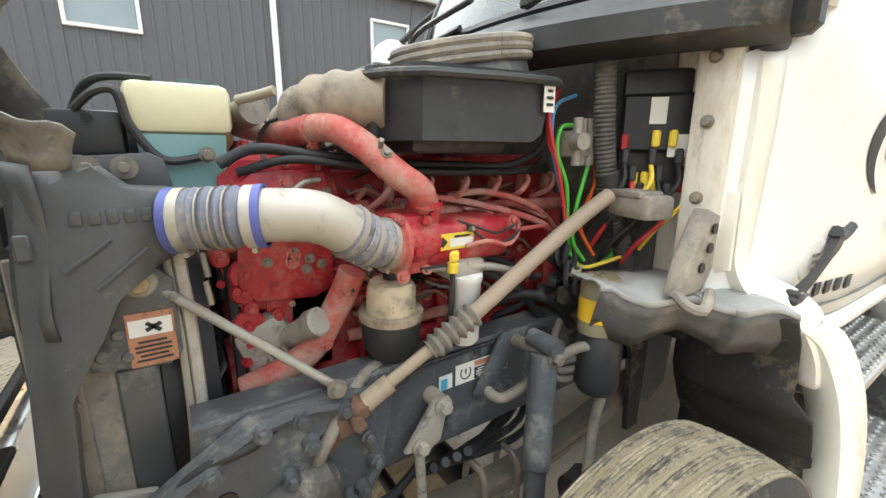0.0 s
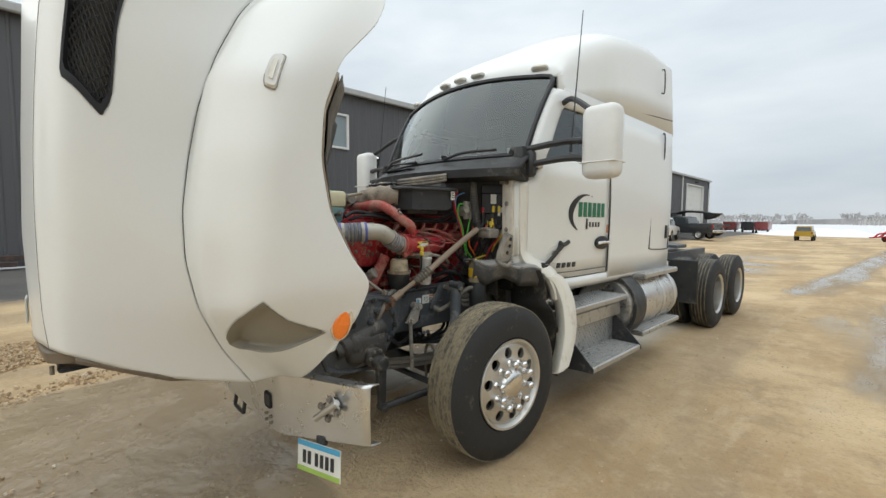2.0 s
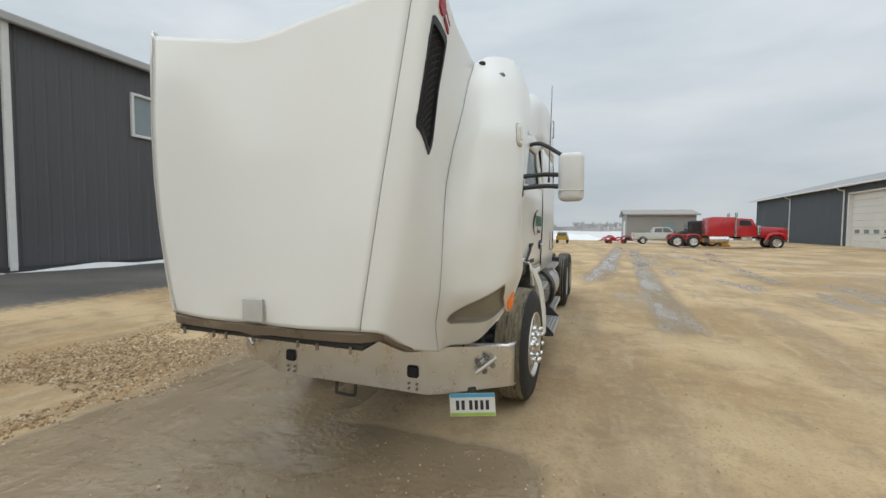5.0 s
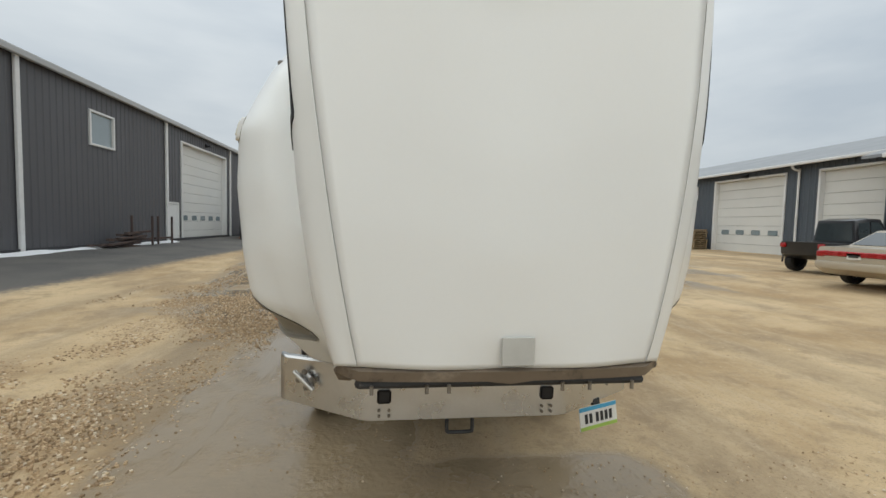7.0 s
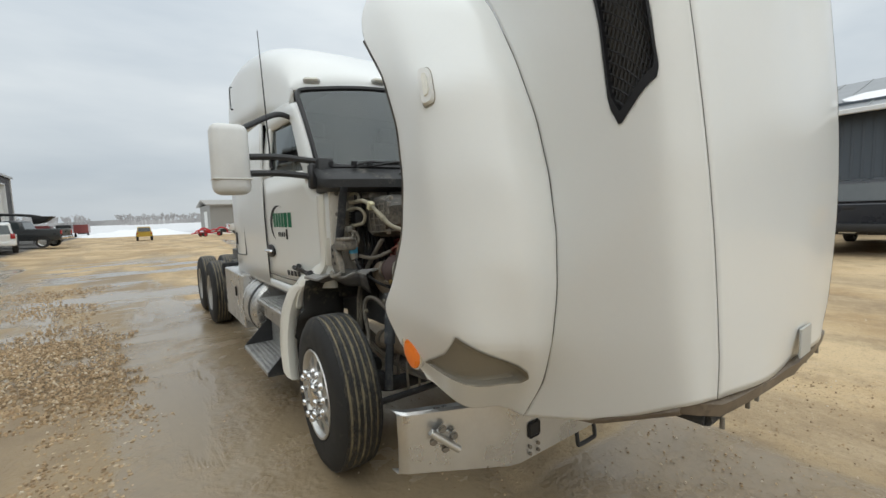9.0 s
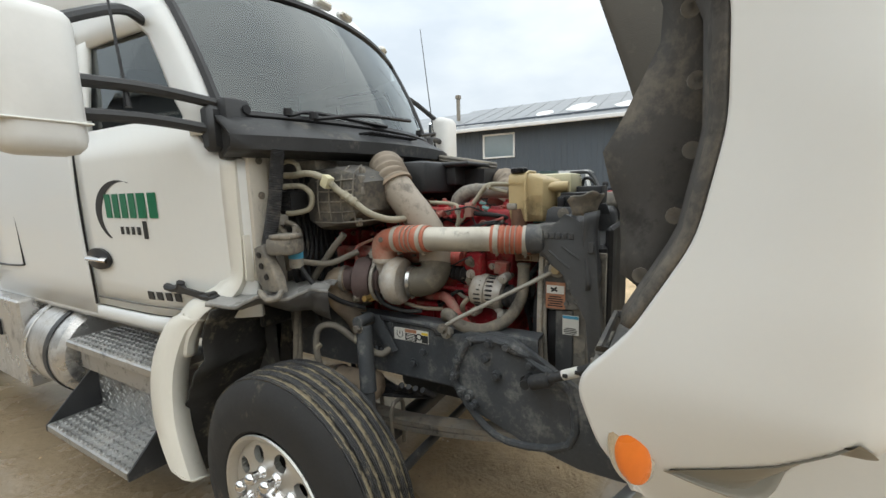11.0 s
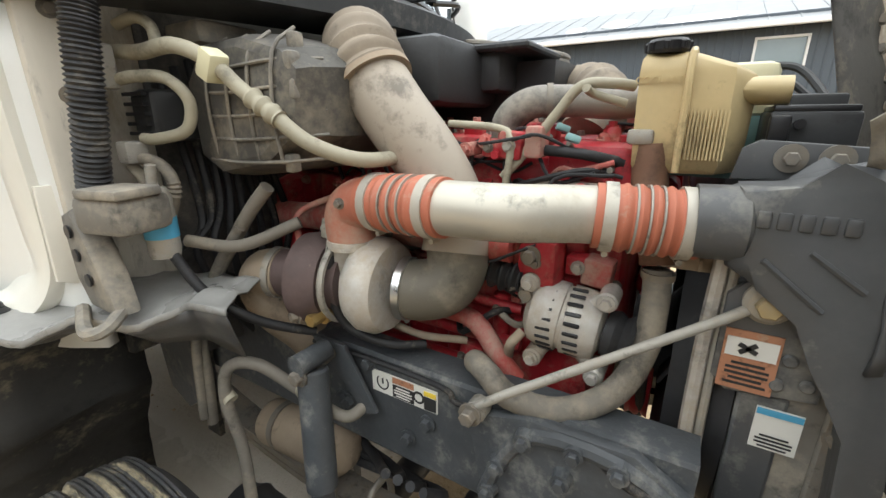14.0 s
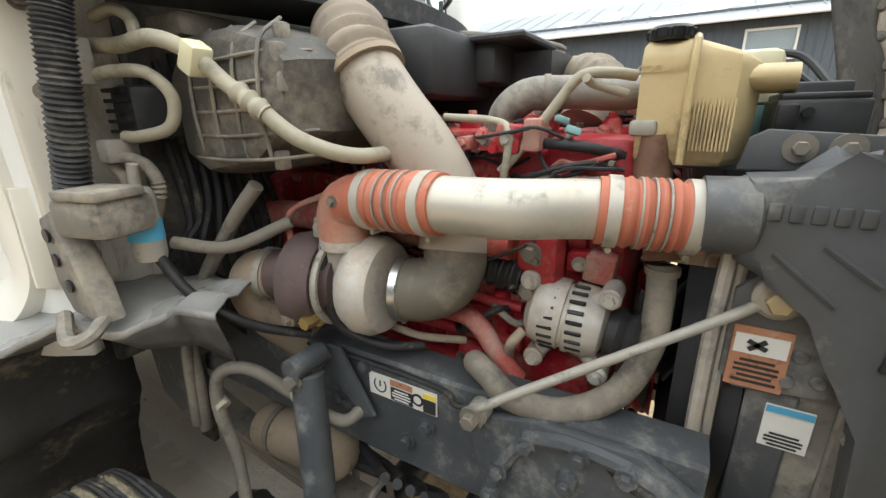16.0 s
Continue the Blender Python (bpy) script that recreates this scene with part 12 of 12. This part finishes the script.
for s in (1, -1):
    for x in (-4.0, -2.7, 3.45):
        road_wheel(semi, x, s * 1.0, 0.52, 0.52, 0.34, s, bright_alu)
    prism_y = s * 0.98
    bm = bmesh.new()
    tube(bm, [(2.75, prism_y, 0.75), (2.95, prism_y, 1.15), (3.45, prism_y, 1.28), (3.95, prism_y, 1.15), (4.2, prism_y, 0.8)], 0.14, seg=8)
    part("front_fender", bm, red_truck, semi, smooth=50)
    for x in (-4.0, -2.7):
        bm = bmesh.new()
        tube(bm, [(x - 0.62, prism_y, 0.7), (x - 0.4, prism_y, 1.05), (x, prism_y, 1.15), (x + 0.4, prism_y, 1.05), (x + 0.62, prism_y, 0.7)], 0.08, seg=6)
        part("rear_fender", bm, red_truck, semi, smooth=50)
    bm = bmesh.new()
    cyl(bm, (-1.5, s * 0.95, 0.75), (0.0, s * 0.95, 0.75), 0.3, seg=20, bevel=0.03)
    part("fuel_tank", bm, bright_alu, semi, smooth=40)
    bm = bmesh.new()
    cyl(bm, (0.46, s * 1.12, 1.0), (0.46, s * 1.12, 3.1), 0.09, seg=14)
    part("exhaust_stack", bm, chrome, semi, smooth=40)
    bm = bmesh.new()
    slab(bm, [(0.75, 1.95), (0.75, 2.42), (1.5, 2.42), (1.72, 1.98)], 0.04, "y", s * 1.02 - 0.02)
    part("side_window", bm, car_glass, semi)
    bm = bmesh.new()
    box(bm, (1.3, s * 1.08, 0.82), (0.8, 0.1, 0.3), 0.02)
    part("step", bm, bright_alu, semi)
    bm = bmesh.new()
    cyl(bm, (2.2, s * 0.85, 1.2), (2.2, s * 0.85, 1.95), 0.17, seg=16, bevel=0.03)
    part("air_cleaner", bm, chrome, semi, smooth=40)

# old dark truck with a folded boom, seen over the tractor's frame
boom = thing("boom_truck", "old dark flatbed truck with a folded loading boom", "truck")
boom.matrix_world = pose(-10.4, 45.0, ground_z(-10.4, 45), 0, 0, 172)
prism("cab", [(1.2, 0.8), (1.2, 2.3), (2.2, 2.25), (2.6, 1.6), (3.3, 1.5), (3.35, 0.7)], 2.1, charcoal, boom, 0.08)
prism("flatbed", [(-3.2, 0.95), (-3.2, 1.15), (1.1, 1.15), (1.1, 0.95)], 2.3, trim_black, boom, 0.03)
for s in (1, -1):
    for x in (-2.2, 2.4):
        road_wheel(boom, x, s * 0.95, 0.5, 0.5, 0.3, s, steel_dirty)
bm = bmesh.new()
tube(bm, [(0.6, 0, 1.15), (0.6, 0, 2.25)], 0.14, seg=10, per=2)
for y in (-0.3, 0.3):
    tube(bm, [(1.1, y, 2.2), (0.4, y, 2.42), (-1.3, y, 2.3), (-2.0, y, 2.1)], 0.11, seg=8, per=2)
slab(bm, [(-1.6, 1.6), (-1.5, 2.15), (-1.8, 2.25), (-2.75, 2.2), (-2.2, 1.75)], 1.2, "y", -0.6, 0.03)
part("boom", bm, trim_black, boom, smooth=40)

# small yellow utility truck seen from behind, far off
mini = vehicle("utility_truck", "small yellow utility truck seen from behind", (-1.65, 46.5), 90,
               [(-1.6, 0.55), (-1.62, 1.15), (1.5, 1.15), (1.7, 0.9), (1.7, 0.5)], [(-1.55, 1.12), (-1.5, 1.75), (-1.2, 1.82), (0.6, 1.8), (1.0, 1.12)], 1.75, mustard, (-1.0, 1.1), 0.36,
               [[(-1.3, 1.2), (-1.3, 1.7), (-0.3, 1.7), (-0.3, 1.2)], [(-0.2, 1.2), (-0.2, 1.7), (0.5, 1.7), (0.8, 1.2)]], -1.62, 0.95, plate=False, cat="utility truck")
mini.matrix_world = mini.matrix_world @ Matrix.Scale(0.72, 4)

# red farm implements standing in the far yard
for k, (x, y, h) in enumerate(((3.3, 48.0, 20), (5.0, 49.0, -15))):
    imp = thing("farm_implement", "red folded farm implement on small wheels", "farm machine", "far implements")
    imp.matrix_world = pose(x, y, ground_z(x, y), 0, 0, h) @ Matrix.Scale(0.58, 4)
    for nm, pts, r_, m_ in (("frame", [(-1.8, 0, 0.6), (0, 0, 0.75), (2.0, 0, 0.55)], 0.1, red_truck), ("arm", [(-0.6, 0.2, 0.7), (0.2, 0.25, 1.5), (1.2, 0.3, 1.35), (1.6, 0.3, 0.7)], 0.16, red_truck), ("arm", [(-1.4, -0.4, 0.7), (-0.9, -0.5, 1.2), (0.2, -0.5, 1.25)], 0.12, red_truck), ("drawbar", [(2.0, 0, 0.55), (3.0, 0, 0.4)], 0.06, trim_black)):
        bm = bmesh.new()
        tube(bm, pts, r_, seg=8, per=3)
        part(nm, bm, m_, imp, smooth=50)
    bm = bmesh.new()
    box(bm, (0.9, -0.2, 0.95), (0.9, 0.9, 0.6), 0.06)
    part("hopper", bm, trim_black if k else red_truck, imp)
    for s in (1, -1):
        road_wheel(imp, 0.2, s * 0.8, 0.4, 0.4, 0.26, s, red_truck)

dull_red = paint("dull_red", (0.2, 0.05, 0.05))
# row of far trailers against the snow
for k, (x, m_) in enumerate(((-15.0, white_car), (-12.4, white_car), (-9.6, dull_red), (-7.0, charcoal), (-4.6, dull_red))):
    tr = thing("far_trailer", "red farm trailer standing at the field edge" if m_ is dull_red else "plain farm trailer standing at the field edge", "trailer", "far trailers")
    tr.matrix_world = pose(x * 0.72 - 4.6, 68 + (k % 2), 0.0, 0, 0, 90) @ Matrix.Scale(0.72, 4)
    prism("box", [(-2.2, 0.9), (-2.3, 2.35), (2.3, 2.35), (2.0, 0.9)], 2.0, m_, tr, 0.05)
    prism("chassis", [(-2.2, 0.7), (-2.2, 0.9), (3.2, 0.85), (3.2, 0.7)], 1.0, trim_black, tr, 0.02)
    for s in (1, -1):
        road_wheel(tr, -1.2, s * 0.85, 0.45, 0.45, 0.25, s, steel_dirty)

# ---- along the blue shop: dumpster, pallets, tote ----
bin_ = thing("dumpster", "dark green steel dumpster with open top", "dumpster")
bin_.matrix_world = pose(20.9, 29.6, ground_z(20.9, 29.6) + 0.02, 0, 0, 0)
bm = bmesh.new()
outer = [[(-0.85 - a, -2.1, z), (0.85 + a * 0, -2.1, z), (0.85, 2.1, z), (-0.85 - a, 2.1, z)] for z, a in ((0.12, 0.0), (1.05, 0.12), (1.1, 0.15))]
loft(bm, outer + [[(-0.93, -2.03, 1.1), (0.78, -2.03, 1.1), (0.78, 2.03, 1.1), (-0.93, 2.03, 1.1)], [(-0.8, -2.03, 0.2), (0.78, -2.03, 0.2), (0.78, 2.03, 0.2), (-0.8, 2.03, 0.2)]], True, True)
part("body", bm, bin_green, bin_)
for y in (-1.6, -0.55, 0.55, 1.6):
    bm = bmesh.new()
    box(bm, (-0.93, y, 0.62), (0.1, 0.1, 0.9), 0.015)
    part("rib", bm, bin_green, bin_)
for y in (-1.0, 1.0):
    bm = bmesh.new()
    box(bm, (-0.95, y, 0.8), (0.03, 0.6, 0.18), 0.006)
    part("sign", bm, paper_white, bin_, "pale sticker on the side")
bm = bmesh.new()
box(bm, (0.6, 0, 1.22), (0.6, 4.1, 0.06), 0.01, pose(0, 0, 0, 0, -8, 0))
part("lid", bm, bin_green, bin_)


def pallet_mesh():
    bm = bmesh.new()
    for k in range(7):
        box(bm, (0, -0.54 + 0.18 * k, 0.132), (1.0, 0.1, 0.018))
    for x in (-0.46, 0, 0.46):
        box(bm, (x, 0, 0.075), (0.045, 1.2, 0.095))
    for y in (-0.54, 0, 0.54):
        box(bm, (0, y, 0.014), (1.0, 0.1, 0.018))
    me = bpy.data.meshes.new("pallet")
    bm.to_mesh(me)
    bm.free()
    me.materials.append(pallet_wood)
    return me


PALLET = pallet_mesh()
rp = random.Random(8)
for x, y, count in ((20.9, 24.9, 11), (20.95, 23.6, 10), (20.8, 26.5, 4)):
    for k in range(count):
        o = tagged(new("pallet", PALLET), "weathered wooden pallet in a stack", "pallet", "stacked pallets")
        o.matrix_world = pose(x + rp.uniform(-0.06, 0.06), y + rp.uniform(-0.06, 0.06), ground_z(x, y) + 0.141 * k, 0, 0, rp.uniform(-4, 4))
tote = thing("junk_crate", "white crate heaped with scrap", "crate")
tote.matrix_world = pose(20.9, 32.6, ground_z(20.9, 32.6), 0, 0, 4)
bm = bmesh.new()
box(bm, (0, 0, 0.42), (1.1, 1.5, 0.8), 0.06, seg=2)
part("crate", bm, white_plain, tote, smooth=40)
for k in range(9):
    bm = bmesh.new()
    box(bm, (rp.uniform(-0.4, 0.4), rp.uniform(-0.6, 0.6), 0.9 + rp.uniform(0, 0.12)), (0.3, 0.35, 0.1), 0.02, Matrix.Rotation(rp.uniform(-0.4, 0.4), 4, "X"))
    part("scrap", bm, rust if k % 2 else trim_black, tote)

# ---- steel racks and bars along the grey shop ----
bar_steel = mat("bar_steel", (0.07, 0.05, 0.045), 0.75, vary=0.3, bump=0.2, dirt=(0.16, 0.1, 0.07), dirt_amount=0.5)
for y0, y1, z, x in ((-14, -2.0, 0.6, -12.2), (-13, -2.6, 0.45, -12.0), (-12, -3.2, 0.75, -12.4), (-16, -6.8, 0.42, -11.7)):
    bm = bmesh.new()
    box(bm, (x, (y0 + y1) / 2, z), (0.18, y1 - y0, 0.12), 0.01)
    tagged(part("steel_beam", bm, bar_steel), "rusty dark steel beam stored along the wall", "steel beam", "steel beams by the wall")
for k in range(9):
    y = 14.2 + 0.45 * (k % 4)
    bm = bmesh.new()
    box(bm, (0, 0, 0), (0.16, 2.6 - 0.15 * k, 0.09), 0.008)
    o = part("steel_bar", bm, bar_steel)
    o.matrix_world = pose(-12.2 + 0.12 * (k % 3), 15.6 + 0.15 * k, 0.38 + 0.07 * k, 3 * (k % 3) - 3, 0, 7 * (k % 4) - 10)
    tagged(o, "rusty steel bar lying in a heap", "steel bar", "heap of steel bars")
rack = thing("steel_rack", "rusty steel stake rack by the wall", "rack")
for y in (16.4, 18.0, 18.5, 19.8):
    bm = bmesh.new()
    box(bm, (-12.0, y, 1.0), (0.08, 0.08, 1.4), 0.006)
    part("stake", bm, bar_steel, rack)
for y0, y1 in ((16.3, 18.1), (18.3, 19.9)):
    bm = bmesh.new()
    box(bm, (-12.05, (y0 + y1) / 2, 0.6), (0.1, y1 - y0, 0.1), 0.006)
    part("rail", bm, bar_steel, rack)
cone = thing("traffic_cone", "orange traffic cone with white band", "cone")
cone.matrix_world = pose(-11.2, 27.6, ground_z(-11.2, 27))
bm = bmesh.new()
lathe(bm, [(0.12, 0.03), (0.03, 0.7), (0.0, 0.7)], (0, 0, 0), (0, 0, 1), 20)
part("body", bm, label_orange, cone, smooth=50)
bm = bmesh.new()
lathe(bm, [(0.094, 0.3), (0.068, 0.46)], (0, 0, 0), (0, 0, 1), 20)
part("band", bm, paper_white, cone)
bm = bmesh.new()
box(bm, (0, 0, 0.015), (0.36, 0.36, 0.03), 0.01)
part("base", bm, label_orange, cone)
# pushed-up snow bank far across the yard
bm = bmesh.new()
rows = []
for i in range(25):
    x = -9 + i * 0.55
    h = 1.3 * math.sin(math.pi * i / 24) * (0.7 + 0.5 * noise.noise((x * 0.5, 0, 3)))
    rows.append([(x, 63.0, -0.05), (x, 64.2, 0.55 * h), (x, 65.5, h), (x, 67.5, 0.6 * h), (x, 70, -0.05)])
patch(bm, rows)
tagged(part("snow_bank", bm, snow_mat, smooth=60), "pushed-up bank of old snow", "snow", kind="stuff")
